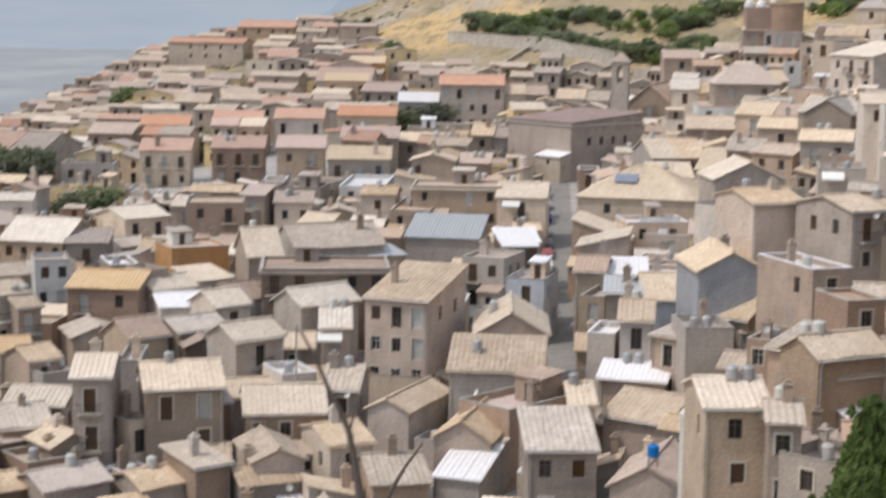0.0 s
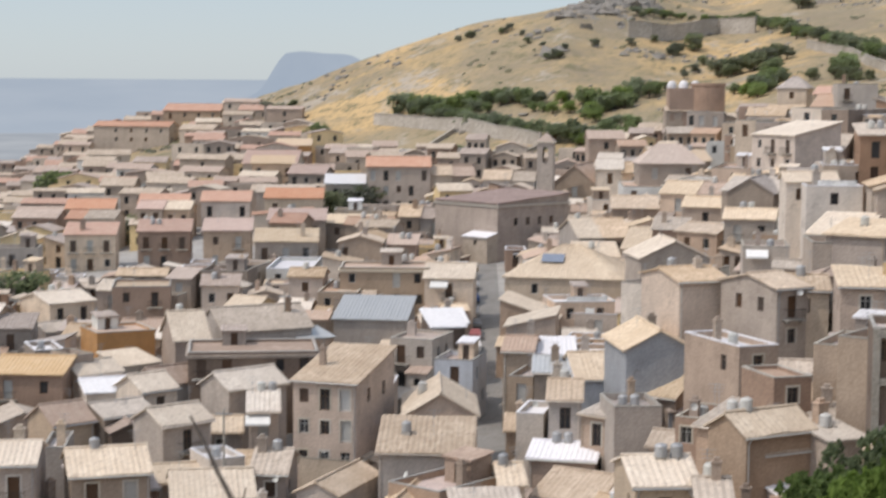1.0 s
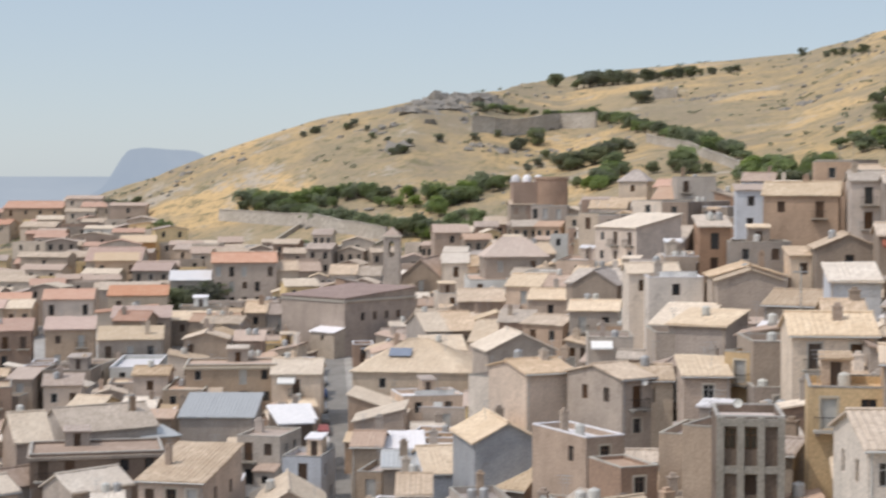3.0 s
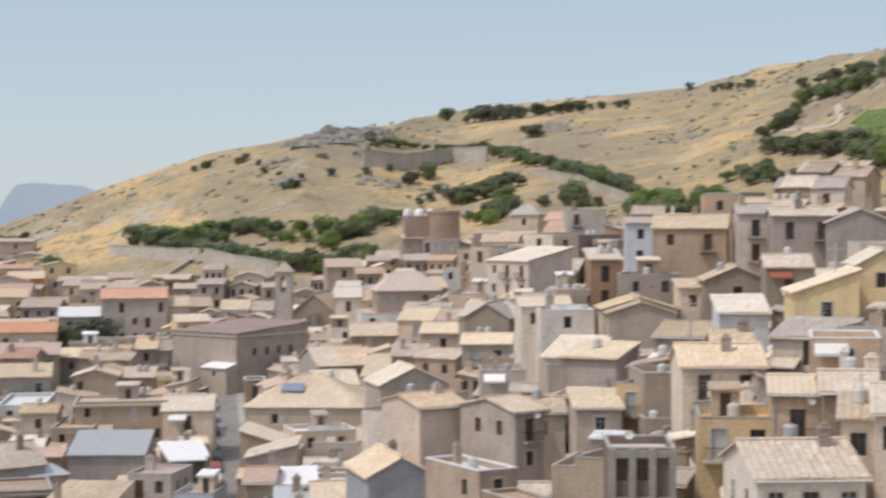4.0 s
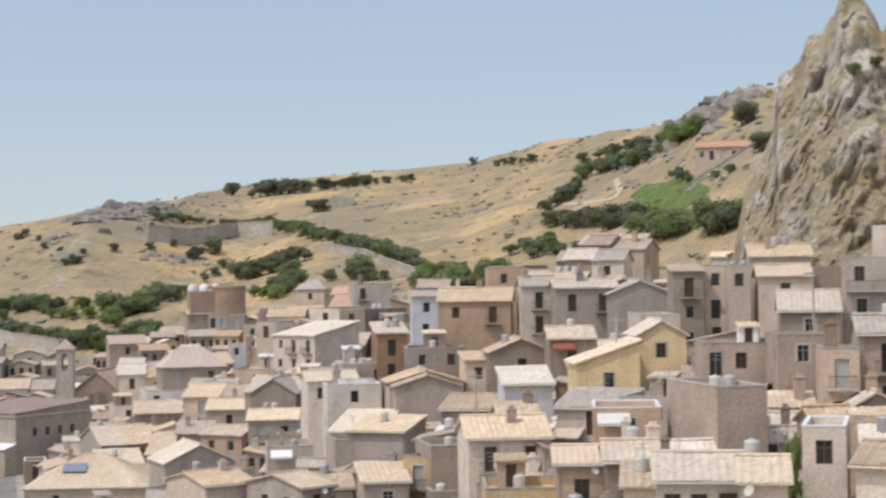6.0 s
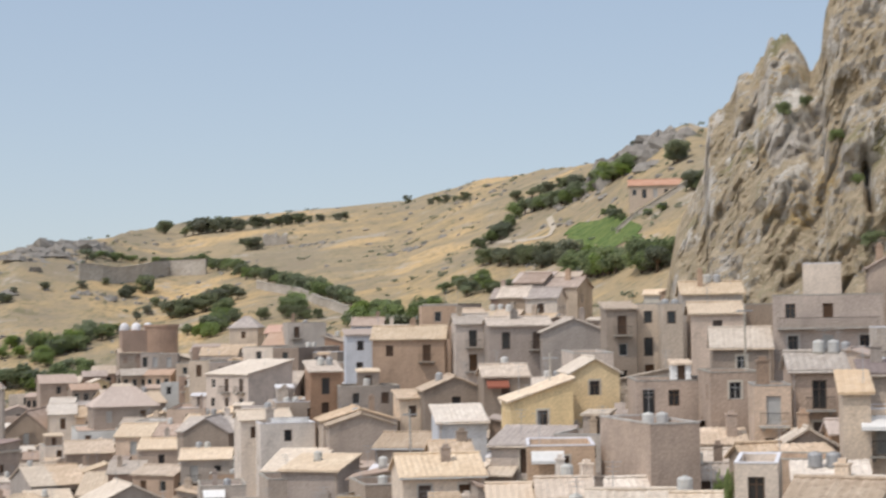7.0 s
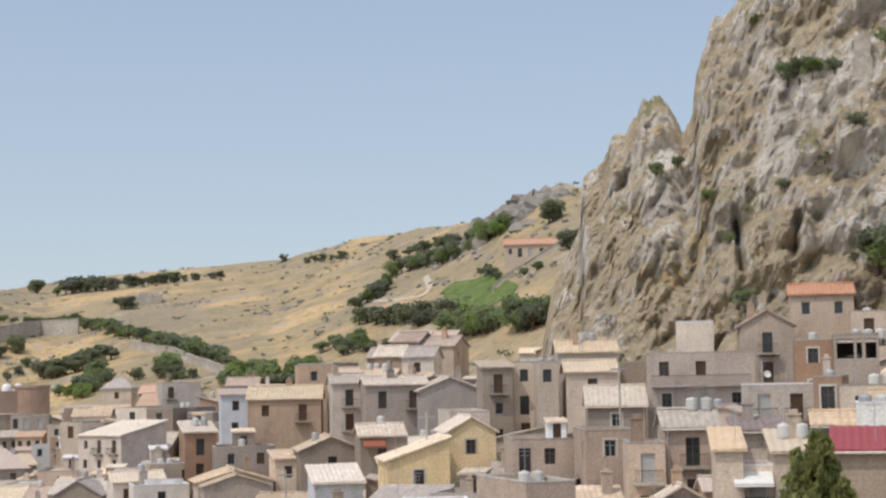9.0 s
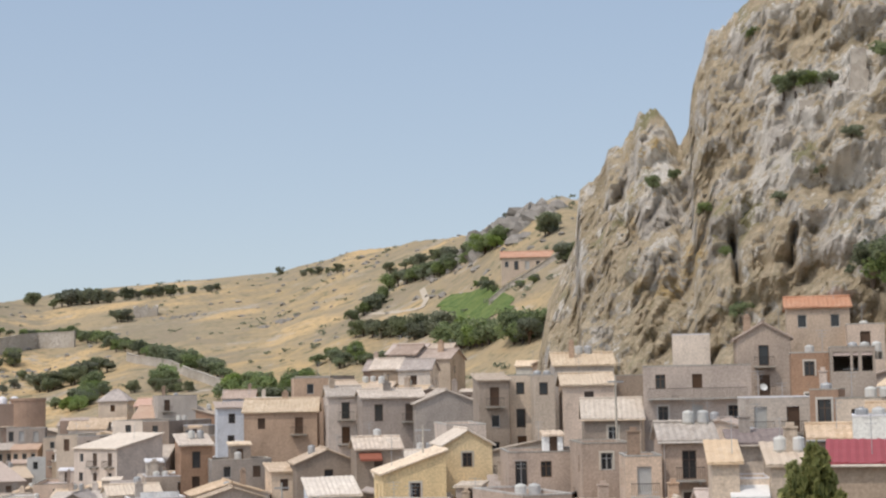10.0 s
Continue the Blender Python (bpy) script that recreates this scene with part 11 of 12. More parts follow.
far_house(-145.7, 606.8, 7.9, 8.5, 3.8, 5.0, 1, "G", 0.8, "brown", "tan", 2, 2)
far_house(-173.6, 600.9, -4.0, 11.6, 5.2, 6.0, -3, "L", 1.6, "pink", "red", 2, 1)
far_house(-201.4, 593.8, -8.6, 12.2, 5.8, 8.0, 0, "S", 0.9, "pink", "buff", 2, 2)
far_house(-72.2, 624.2, 30.8, 12.7, 5.2, 8.0, -6, "L", 1.0, "pale", "pink", 3, 2)
far_house(-163.8, 607.4, 0.3, 11.3, 5.3, 5.0, -0, "S", 0.8, "pale", "tan", 2, 2)
far_house(-152.4, 612.7, 5.6, 9.1, 6.1, 5.0, -14, "G", 0.8, "stone", "tan", 2, 2)
far_house(-129.9, 617.9, 15.3, 9.5, 5.1, 8.0, -8, "S", 0.8, "beige", "pink", 2, 2)
far_house(-187.1, 603.3, -6.2, 8.8, 3.6, 5.0, 16, "F", 0.0, "white", "deck", 1, 1)
far_house(-203.3, 602.2, -9.0, 10.4, 7.7, 5.0, 4, "M", 1.5, "brown", "buff", 2, 1)
far_house(-140.8, 619.9, 11.3, 10.3, 5.8, 7.0, -3, "F", 0.0, "pale", "deck", 3, 2)
far_house(-75.0, 631.3, 31.1, 9.5, 6.3, 7.0, 3, "R", 0.9, "stone", "buff", 1, 1)
far_house(-185.1, 608.3, -5.9, 9.1, 8.0, 5.0, 19, "R", 1.3, "pale", "red", 1, 2)
far_house(-89.7, 630.3, 26.3, 9.9, 5.7, 5.0, -15, "F", 0.0, "yellow", "deck", 3, 1)
far_house(-170.8, 615.8, -2.0, 10.6, 5.6, 7.0, 2, "F", 0.0, "stone", "deck", 3, 1)
far_house(-155.7, 621.0, 5.0, 7.6, 5.9, 7.0, -9, "F", 0.0, "stone", "deck", 3, 2)
far_house(-133.2, 626.2, 15.2, 9.4, 8.1, 8.0, -1, "M", 1.6, "pink", "tan", 3, 2)
far_house(-144.8, 626.5, 10.2, 9.7, 5.6, 7.0, 3, "R", 1.2, "pale", "red", 2, 2)
far_house(-199.2, 611.4, -8.3, 7.3, 3.9, 5.0, 3, "G", 0.9, "grey", "red", 2, 2)
far_house(-184.4, 617.8, -5.8, 8.7, 4.0, 7.0, 1, "F", 0.0, "pale", "deck", 1, 2)
far_house(-195.1, 616.2, -7.6, 8.1, 6.0, 7.0, -8, "G", 1.0, "pink", "pink", 3, 2)
far_house(-212.4, 611.5, -10.6, 7.2, 4.0, 8.0, -14, "M", 0.8, "pale", "ash", 2, 1)
far_house(-170.3, 624.7, -1.0, 12.4, 5.8, 8.0, -4, "L", 1.5, "pink", "ash", 1, 2)
far_house(-205.2, 616.6, -9.4, 9.3, 7.9, 5.0, 8, "F", 0.0, "beige", "deck", 3, 1)
far_house(-144.6, 633.7, 11.1, 8.8, 6.2, 6.0, 9, "M", 1.2, "pink", "red", 3, 2)
far_house(-184.3, 623.6, -5.7, 9.6, 6.6, 7.0, -8, "S", 1.0, "pale", "red", 1, 2)
far_house(-134.7, 637.6, 15.6, 10.4, 3.9, 7.0, -15, "M", 0.8, "grey", "buff", 3, 2)
far_house(-162.0, 631.5, 3.3, 9.6, 6.5, 7.0, -22, "M", 1.3, "grey", "pink", 2, 1)
far_house(-217.2, 617.2, -11.4, 10.2, 6.9, 8.0, 7, "F", 0.0, "yellow", "deck", 2, 2)
far_house(-196.6, 626.2, -7.9, 9.5, 8.3, 7.0, 0, "G", 0.9, "pale", "tan", 3, 2)
far_house(-171.9, 634.6, -0.8, 11.3, 6.6, 6.0, 12, "G", 0.9, "stone", "tan", 1, 2)
far_house(-132.6, 644.1, 16.7, 7.3, 7.3, 8.0, -3, "S", 1.1, "grey", "tan", 1, 1)
far_house(-151.7, 640.7, 8.8, 7.1, 5.5, 5.0, -3, "F", 0.0, "stone", "deck", 2, 2)
far_house(-183.4, 632.5, -5.6, 8.0, 5.9, 5.0, -2, "F", 0.0, "white", "white", 2, 1)
far_house(-111.3, 649.6, 23.1, 11.6, 5.5, 7.0, -5, "F", 0.0, "pink", "deck", 2, 2)
far_house(-209.9, 626.7, -10.2, 10.5, 8.5, 7.0, -5, "M", 1.7, "pale", "red", 1, 2)
far_house(-141.2, 648.6, 14.3, 7.2, 7.6, 8.0, -3, "S", 1.1, "pale", "red", 2, 2)
far_house(-163.5, 644.2, 3.8, 7.0, 5.9, 7.0, 7, "S", 0.9, "pink", "tan", 2, 1)
far_house(-153.1, 647.5, 8.9, 12.3, 7.3, 7.0, -6, "F", 0.0, "brown", "white", 1, 2)
far_house(-173.2, 643.3, -0.7, 9.6, 4.9, 7.0, -5, "R", 1.1, "pale", "buff", 2, 1)
far_house(-187.7, 639.9, -6.3, 10.2, 8.4, 8.0, -7, "G", 0.9, "grey", "buff", 2, 2)
far_house(-94.3, 660.8, 29.6, 7.5, 6.7, 6.0, -5, "G", 1.2, "pale", "buff", 3, 2)
far_house(-222.1, 630.0, -12.4, 9.5, 8.1, 8.0, -6, "S", 1.2, "brown", "buff", 2, 1)
far_house(-197.7, 640.5, -8.1, 7.3, 5.1, 5.0, -14, "S", 0.8, "grey", "pink", 2, 1)
far_house(-136.5, 657.0, 16.9, 8.7, 7.6, 6.0, -11, "G", 0.8, "white", "buff", 3, 1)
far_house(-114.9, 661.9, 23.8, 9.5, 5.3, 6.0, -7, "G", 0.8, "pale", "buff", 1, 2)
far_house(-162.8, 653.6, 5.1, 7.4, 5.2, 5.0, -2, "M", 1.0, "white", "red", 3, 2)
far_house(-207.5, 641.0, -9.8, 11.6, 5.1, 6.0, 4, "M", 1.0, "grey", "pink", 1, 2)
far_house(-178.7, 651.0, -2.4, 10.2, 7.5, 7.0, 7, "G", 1.0, "grey", "tan", 2, 1)
far_house(-148.0, 660.2, 12.7, 11.5, 5.8, 8.0, -0, "S", 0.9, "pink", "tan", 3, 2)
far_house(-106.6, 668.7, 27.3, 10.5, 7.8, 6.0, -1, "S", 1.2, "stone", "red", 2, 2)
far_house(-190.4, 650.1, -6.8, 7.7, 5.6, 7.0, -7, "R", 1.1, "stone", "tan", 3, 2)
far_house(-129.5, 665.8, 20.0, 12.7, 7.3, 7.0, 5, "R", 1.5, "grey", "tan", 2, 1)
far_house(-218.1, 642.6, -11.7, 7.8, 6.0, 8.0, 1, "M", 1.2, "white", "buff", 3, 2)
far_house(-199.6, 649.4, -8.4, 7.7, 7.3, 5.0, -1, "S", 1.1, "brown", "pink", 2, 2)
far_house(-117.5, 670.9, 24.2, 10.2, 6.7, 7.0, -0, "R", 1.3, "pink", "tan", 3, 1)
far_house(-163.0, 661.4, 5.8, 10.6, 7.9, 5.0, -10, "F", 0.0, "brown", "deck", 2, 1)
far_house(-209.2, 651.2, -10.2, 8.9, 6.8, 5.0, 0, "G", 1.0, "yellow", "pink", 2, 2)
far_house(-145.4, 669.7, 15.1, 10.2, 6.0, 5.0, -7, "S", 0.9, "pale", "buff", 2, 2)
far_house(-197.2, 657.2, -8.0, 8.6, 5.0, 6.0, -3, "F", 0.0, "stone", "deck", 2, 1)
far_house(-130.1, 675.3, 21.1, 8.5, 6.3, 6.0, -4, "S", 0.9, "pink", "tan", 3, 2)
far_house(-175.4, 665.2, 0.5, 10.7, 8.0, 7.0, -9, "S", 1.2, "grey", "buff", 2, 1)
far_house(-228.2, 649.0, -13.5, 10.5, 7.0, 6.0, -2, "S", 1.1, "pale", "pink", 2, 2)
far_house(-218.2, 654.0, -11.7, 7.4, 4.0, 7.0, 7, "L", 1.2, "stone", "ash", 2, 2)
far_house(-115.7, 680.0, 26.1, 8.2, 8.0, 8.0, -8, "F", 0.0, "stone", "white", 1, 1)
far_house(-188.3, 663.7, -5.8, 12.6, 6.9, 8.0, 5, "F", 0.0, "white", "deck", 1, 1)
far_house(-142.4, 676.3, 17.2, 9.4, 5.5, 7.0, -15, "S", 0.8, "stone", "tan", 1, 2)
far_house(-157.0, 673.1, 10.0, 11.6, 8.4, 6.0, 13, "G", 0.7, "stone", "buff", 3, 2)
far_house(-201.7, 664.7, -8.7, 10.8, 6.0, 7.0, -5, "L", 1.5, "white", "pink", 2, 2)
far_house(-218.5, 659.8, -11.8, 9.8, 5.0, 5.0, -10, "S", 0.8, "brown", "buff", 2, 2)
far_house(-127.4, 683.6, 23.0, 7.1, 6.0, 7.0, 12, "G", 1.0, "brown", "red", 1, 2)
far_house(-141.5, 683.6, 18.4, 7.7, 7.6, 7.0, -0, "R", 1.6, "white", "red", 2, 2)
far_house(-177.0, 675.8, 0.9, 11.3, 7.8, 6.0, -13, "S", 1.2, "grey", "tan", 1, 2)
far_house(-191.8, 671.8, -6.7, 8.7, 5.5, 7.0, 3, "L", 1.6, "pink", "buff", 2, 2)
far_house(-228.9, 660.9, -13.7, 8.1, 4.8, 7.0, 2, "S", 0.7, "pale", "ash", 2, 2)
far_house(-216.4, 666.7, -11.4, 12.0, 8.0, 7.0, -22, "F", 0.0, "white", "white", 2, 1)
far_house(-159.5, 683.0, 10.0, 8.7, 6.8, 6.0, -2, "S", 1.0, "pale", "ash", 3, 1)
far_house(-229.0, 667.1, -13.7, 10.4, 6.0, 7.0, -5, "L", 1.2, "pale", "tan", 2, 2)
far_house(-191.4, 679.6, -5.6, 12.9, 5.2, 6.0, -12, "F", 0.0, "pink", "deck", 2, 2)
far_house(-145.7, 692.0, 17.8, 11.5, 7.3, 7.0, 14, "G", 1.2, "beige", "buff", 3, 2)
far_house(-202.9, 677.8, -9.0, 8.0, 3.7, 5.0, -0, "M", 0.7, "yellow", "tan", 2, 1)
far_house(-136.0, 694.4, 21.8, 7.4, 8.5, 6.0, -16, "F", 0.0, "yellow", "deck", 2, 2)
far_house(-159.1, 691.8, 11.5, 10.1, 4.4, 7.0, -5, "G", 0.6, "grey", "tan", 1, 2)
far_house(-212.2, 677.4, -10.9, 8.0, 5.2, 5.0, 6, "G", 1.0, "pale", "red", 2, 2)
far_house(-175.4, 688.3, 3.0, 8.6, 6.9, 6.0, 3, "F", 0.0, "pink", "deck", 2, 2)
far_house(-228.1, 674.3, -13.9, 9.6, 4.1, 5.0, -7, "F", 0.0, "white", "white", 2, 2)
far_house(-237.8, 673.1, -15.6, 7.1, 4.0, 6.0, -4, "G", 0.8, "brown", "buff", 2, 2)
far_house(-207.5, 683.3, -10.2, 7.5, 3.8, 7.0, -16, "S", 0.6, "stone", "pink", 2, 1)
far_house(-146.8, 701.2, 18.5, 12.2, 5.7, 6.0, 6, "G", 1.2, "beige", "buff", 2, 1)
far_house(-228.4, 679.3, -14.4, 8.2, 3.6, 8.0, -3, "S", 0.5, "grey", "red", 2, 2)
far_house(-162.3, 698.3, 10.7, 12.1, 7.3, 5.0, -18, "G", 0.9, "pale", "tan", 3, 2)
far_house(-196.2, 690.0, -6.9, 11.5, 8.5, 5.0, -10, "F", 0.0, "white", "white", 1, 1)
far_house(-220.7, 683.7, -13.2, 12.3, 7.6, 6.0, 3, "R", 1.5, "pale", "ash", 1, 2)
far_house(-176.3, 697.0, 3.6, 12.5, 3.5, 7.0, -4, "F", 0.0, "grey", "white", 3, 1)
far_house(-209.5, 688.3, -10.9, 9.4, 8.0, 8.0, -6, "F", 0.0, "stone", "white", 1, 2)
far_house(-237.6, 679.2, -16.5, 8.3, 6.1, 8.0, -4, "R", 1.1, "grey", "pink", 2, 1)
far_house(-174.7, 701.4, 4.8, 7.5, 4.8, 8.0, 6, "M", 1.0, "brown", "ash", 2, 2)
far_house(-235.5, 686.5, -17.1, 8.2, 7.1, 8.0, -4, "S", 1.1, "pale", "ash", 3, 2)
far_house(-187.3, 701.8, -1.4, 7.3, 7.2, 8.0, -15, "G", 0.9, "pale", "pink", 2, 2)
far_house(-175.6, 706.9, 5.0, 7.6, 5.2, 7.0, -0, "F", 0.0, "beige", "deck", 1, 2)
far_house(-208.9, 701.4, -11.1, 11.5, 5.1, 7.0, -20, "S", 0.8, "pink", "pink", 3, 1)
far_house(-228.5, 696.7, -16.5, 9.2, 8.2, 7.0, -16, "S", 1.2, "pale", "pink", 2, 1)
far_house(-196.9, 707.0, -5.6, 12.0, 6.2, 8.0, 6, "G", 0.7, "beige", "tan", 1, 1)
far_house(-240.4, 694.5, -19.7, 10.1, 6.0, 8.0, -1, "S", 0.9, "pale", "tan", 1, 2)
far_house(-217.6, 709.6, -14.0, 8.1, 7.8, 5.0, -0, "G", 0.9, "pink", "tan", 2, 2)
far_house(-226.9, 706.9, -16.8, 7.4, 7.8, 7.0, -4, "S", 1.2, "brown", "pink", 1, 2)
far_house(-237.2, 706.6, -20.3, 10.2, 5.1, 5.0, -6, "R", 1.1, "pale", "red", 2, 2)
far_house(-250.7, 708.0, -25.2, 8.6, 5.3, 7.0, 8, "F", 0.0, "brown", "deck", 3, 2)
far_house(-237.4, 713.5, -20.9, 8.7, 6.6, 7.0, -7, "M", 1.3, "stone", "ash", 2, 1)
far_house(-246.7, 715.1, -24.3, 7.1, 6.4, 8.0, -4, "R", 1.0, "pink", "tan", 3, 2)
retaining_wall([(-21.4, 537.6), (-14.6, 525.8), (-6.0, 512.0), (3.8, 493.0), (14.2, 470.8), (25.1, 454.3)], 3.6)
tree_row([(-15.5, 541.8), (-6.2, 524.0), (5.4, 498.0), (15.9, 475.7), (28.5, 458.1), (35.8, 447.6)], 26, 5.5, 0)
tree_row([(-12.6, 544.9), (0.5, 523.0), (13.3, 499.8)], 14, 4.5, 1)
tree_row([(12.7, 508.8), (27.6, 500.2)], 9, 4.5, 0)
tree_row([(33.4, 496.9), (48.0, 480.6), (56.2, 497.8)], 10, 5.5, 1)
tree_row([(30.5, 454.0), (38.8, 446.3), (45.9, 459.7)], 8, 5.1, 0)
tree_row([(39.5, 473.4), (48.7, 487.6)], 6, 5.1, 1)
tree_row([(54.7, 499.0), (62.7, 500.1)], 5, 4.2, 0)
tree_row([(54.3, 436.6), (58.3, 434.1)], 3, 5.1, 2)
retaining_wall([(60.4, 577.8), (69.2, 579.9), (80.5, 593.6), (94.7, 609.7), (105.4, 596.8)], 5.5)
tree_row([(68.2, 614.2), (84.2, 636.5), (100.0, 644.3), (109.7, 604.1)], 16, 3.1, 0)
tree_row([(105.9, 617.0), (111.9, 584.4), (116.2, 541.7), (117.8, 495.2), (118.6, 448.6)], 22, 5.1, 0)
retaining_wall([(111.6, 540.6), (113.4, 512.6), (113.7, 471.5), (115.2, 441.2)], 2.5)
tree_row([(81.6, 519.6), (88.9, 517.4), (102.9, 528.1)], 10, 6.4, 2)
tree_row([(78.4, 449.2), (86.5, 467.1), (92.2, 481.2)], 8, 6.0, 1)
tree_row([(79.5, 572.5), (82.2, 578.2)], 3, 6.8, 2)
tree_row([(71.7, 562.4), (75.2, 568.0)], 4, 4.2, 2)
tree_row([(104.6, 465.4), (109.2, 465.4)], 5, 5.1, 1)
tree_row([(108.1, 416.2), (114.6, 412.4), (118.2, 396.8), (127.9, 402.2)], 12, 5.1, 1)
tree_row([(109.9, 381.5), (114.9, 376.9)], 6, 5.1, 2)
tree_row([(5.4, 606.0), (9.3, 600.9)], 5, 2.5, 2)
tree_row([(18.8, 595.7), (21.6, 593.6)], 3, 2.5, 2)
tree_row([(35.0, 546.9), (31.6, 549.1)], 3, 3.4, 2)
tree_row([(113.1, 752.6), (118.8, 762.8)], 3, 6.0, 2)
tree_row([(119.9, 734.3), (131.3, 737.4), (143.6, 725.9)], 12, 6.8, 2)
tree_row([(148.3, 731.1), (159.0, 730.9), (169.8, 725.4)], 12, 5.1, 2)
tree_row([(171.4, 721.9), (187.0, 712.9)], 6, 3.4, 2)
tree_row([(129.2, 647.2), (132.9, 644.4)], 3, 6.0, 2)
tree_row([(223.6, 754.6), (223.2, 751.6)], 1, 4.3, 2)
tree_row([(215.2, 693.4), (215.1, 634.5)], 5, 3.7, 2)
tree_row([(210.7, 572.4), (210.9, 534.9), (206.3, 490.4)], 9, 5.0, 2)
tree_row([(193.7, 526.5), (195.8, 506.5), (197.0, 472.6)], 12, 5.0, 0)
tree_row([(202.8, 477.7), (198.6, 451.2)], 10, 5.6, 1)
tree_row([(181.7, 377.6), (186.6, 370.7)], 6, 5.6, 2)
tree_row([(198.2, 418.4), (199.3, 419.0)], 3, 6.2, 2)
tree_row([(219.3, 493.5), (220.1, 490.9)], 3, 3.1, 2)
tree_row([(166.5, 489.4), (172.5, 493.7), (186.8, 507.7)], 9, 4.3, 0)
tree_row([(154.3, 451.3), (159.0, 437.0), (160.0, 399.1)], 15, 5.3, 2)
tree_row([(151.2, 370.3), (152.8, 364.2), (151.6, 348.5)], 12, 6.8, 1)
tree_row([(149.6, 335.1), (150.0, 327.3), (150.6, 320.4)], 12, 6.2, 0)
tree_row([(144.5, 425.1), (146.6, 420.1), (139.1, 434.3)], 10, 3.7, 0)
tree_row([(110.2, 421.9), (117.9, 423.9), (122.6, 400.7)], 12, 5.0, 1)
tree_row([(181.9, 426.9), (175.9, 400.0)], 5, 2.5, 0)
tree_row([(174.0, 382.3), (173.1, 370.6)], 4, 1.9, 0)
retaining_wall([(-5.8, 482.0), (-1.7, 487.0), (3.0, 492.0)], 1.4)
retaining_wall([(10.1, 449.9), (13.8, 454.8), (18.3, 459.6)], 1.2)
retaining_wall([(16.4, 442.7), (20.8, 448.5), (24.6, 452.3)], 1.2)
tree_row([(138.9, 415.4), (142.7, 408.8), (147.1, 396.6)], 14, 3.2, 0)
tree(-91.8, 312.8, 13.0, 2)
tree(-88.7, 312.7, 12.0, 2)
tree(-95.4, 315.9, 13.0, 2)
tree_row([(-74.9, 287.4), (-70.4, 290.6)], 5, 6.0, 0)
tree_row([(-109.6, 487.8), (-103.3, 486.1)], 5, 9.0, 0)
tree_row([(-138.4, 651.5), (-132.2, 652.7)], 4, 8.0, 0)
tree_row([(-69.9, 376.6), (-67.5, 366.8)], 4, 6.0, 2)
tree_row([(-24.6, 381.2), (-17.9, 384.6)], 6, 7.0, 2)
tree_row([(-40.9, 537.4), (-36.0, 529.8)], 3, 7.0, 0)
tree_row([(4.3, 447.0), (5.7, 446.0)], 2, 6.0, 2)
tree_row([(-63.6, 622.8), (-51.8, 602.8)], 3, 5.0, 2)
tree(-26.5, 230.5, 4.5, 0)
tree(-24.3, 231.7, 4.5, 0)
tree(-12.9, 224.6, 6.0, 0)
tree(-10.9, 225.7, 6.0, 0)
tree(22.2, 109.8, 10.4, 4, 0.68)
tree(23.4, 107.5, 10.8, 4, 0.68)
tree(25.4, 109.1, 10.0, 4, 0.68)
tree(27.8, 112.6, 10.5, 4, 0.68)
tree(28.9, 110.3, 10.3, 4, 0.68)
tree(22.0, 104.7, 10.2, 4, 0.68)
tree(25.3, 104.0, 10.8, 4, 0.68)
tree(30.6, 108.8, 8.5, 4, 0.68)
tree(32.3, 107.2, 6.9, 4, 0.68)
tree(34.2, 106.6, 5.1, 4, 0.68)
tree(53.4, 79.8, 10.6, 3, 0.70)
tree(54.9, 80.0, 8.5, 3, 0.75)
tree(52.8, 80.8, 9.0, 3, 0.70)
tree(47.8, 101.3, 7.3, 0, 0.30)
tree(48.6, 100.9, 6.8, 0, 0.28)
tree(50.9, 100.9, 7.1, 0, 0.22)
tree(45.5, 89.1, 6.3, 1, 0.25)
tree_row([(143.8, 273.5), (149.9, 269.1)], 7, 5.0, 0)
tree_row([(172.0, 240.9), (172.3, 230.8)], 8, 4.3, 2)
tree_row([(5.6, 523.0), (26.7, 494.3), (43.1, 469.0)], 14, 3.6, 1)
tree_row([(34.8, 498.8), (48.8, 480.5), (60.1, 497.4)], 10, 3.8, 0)
tree_row([(32.8, 450.8), (44.5, 439.7), (50.4, 454.2)], 10, 3.6, 1)
tree_row([(71.7, 523.1), (83.4, 554.8), (83.4, 510.2)], 8, 3.4, 2)
tree_row([(77.7, 475.7), (83.3, 454.4), (92.6, 479.1)], 9, 3.6, 0)
tree_row([(92.9, 456.7), (101.3, 452.8), (107.7, 441.0)], 8, 3.2, 2)
tree_row([(21.5, 603.6), (33.6, 555.0), (75.4, 576.1)], 8, 2.6, 2)
tree_row([(66.6, 614.9), (83.7, 635.0), (101.4, 644.6), (111.9, 610.3), (117.5, 578.7), (119.4, 535.3), (120.7, 496.0), (120.2, 463.2)], 34, 3.6, 0)
water_tank((11.1, 133.5, 10.0), 2)
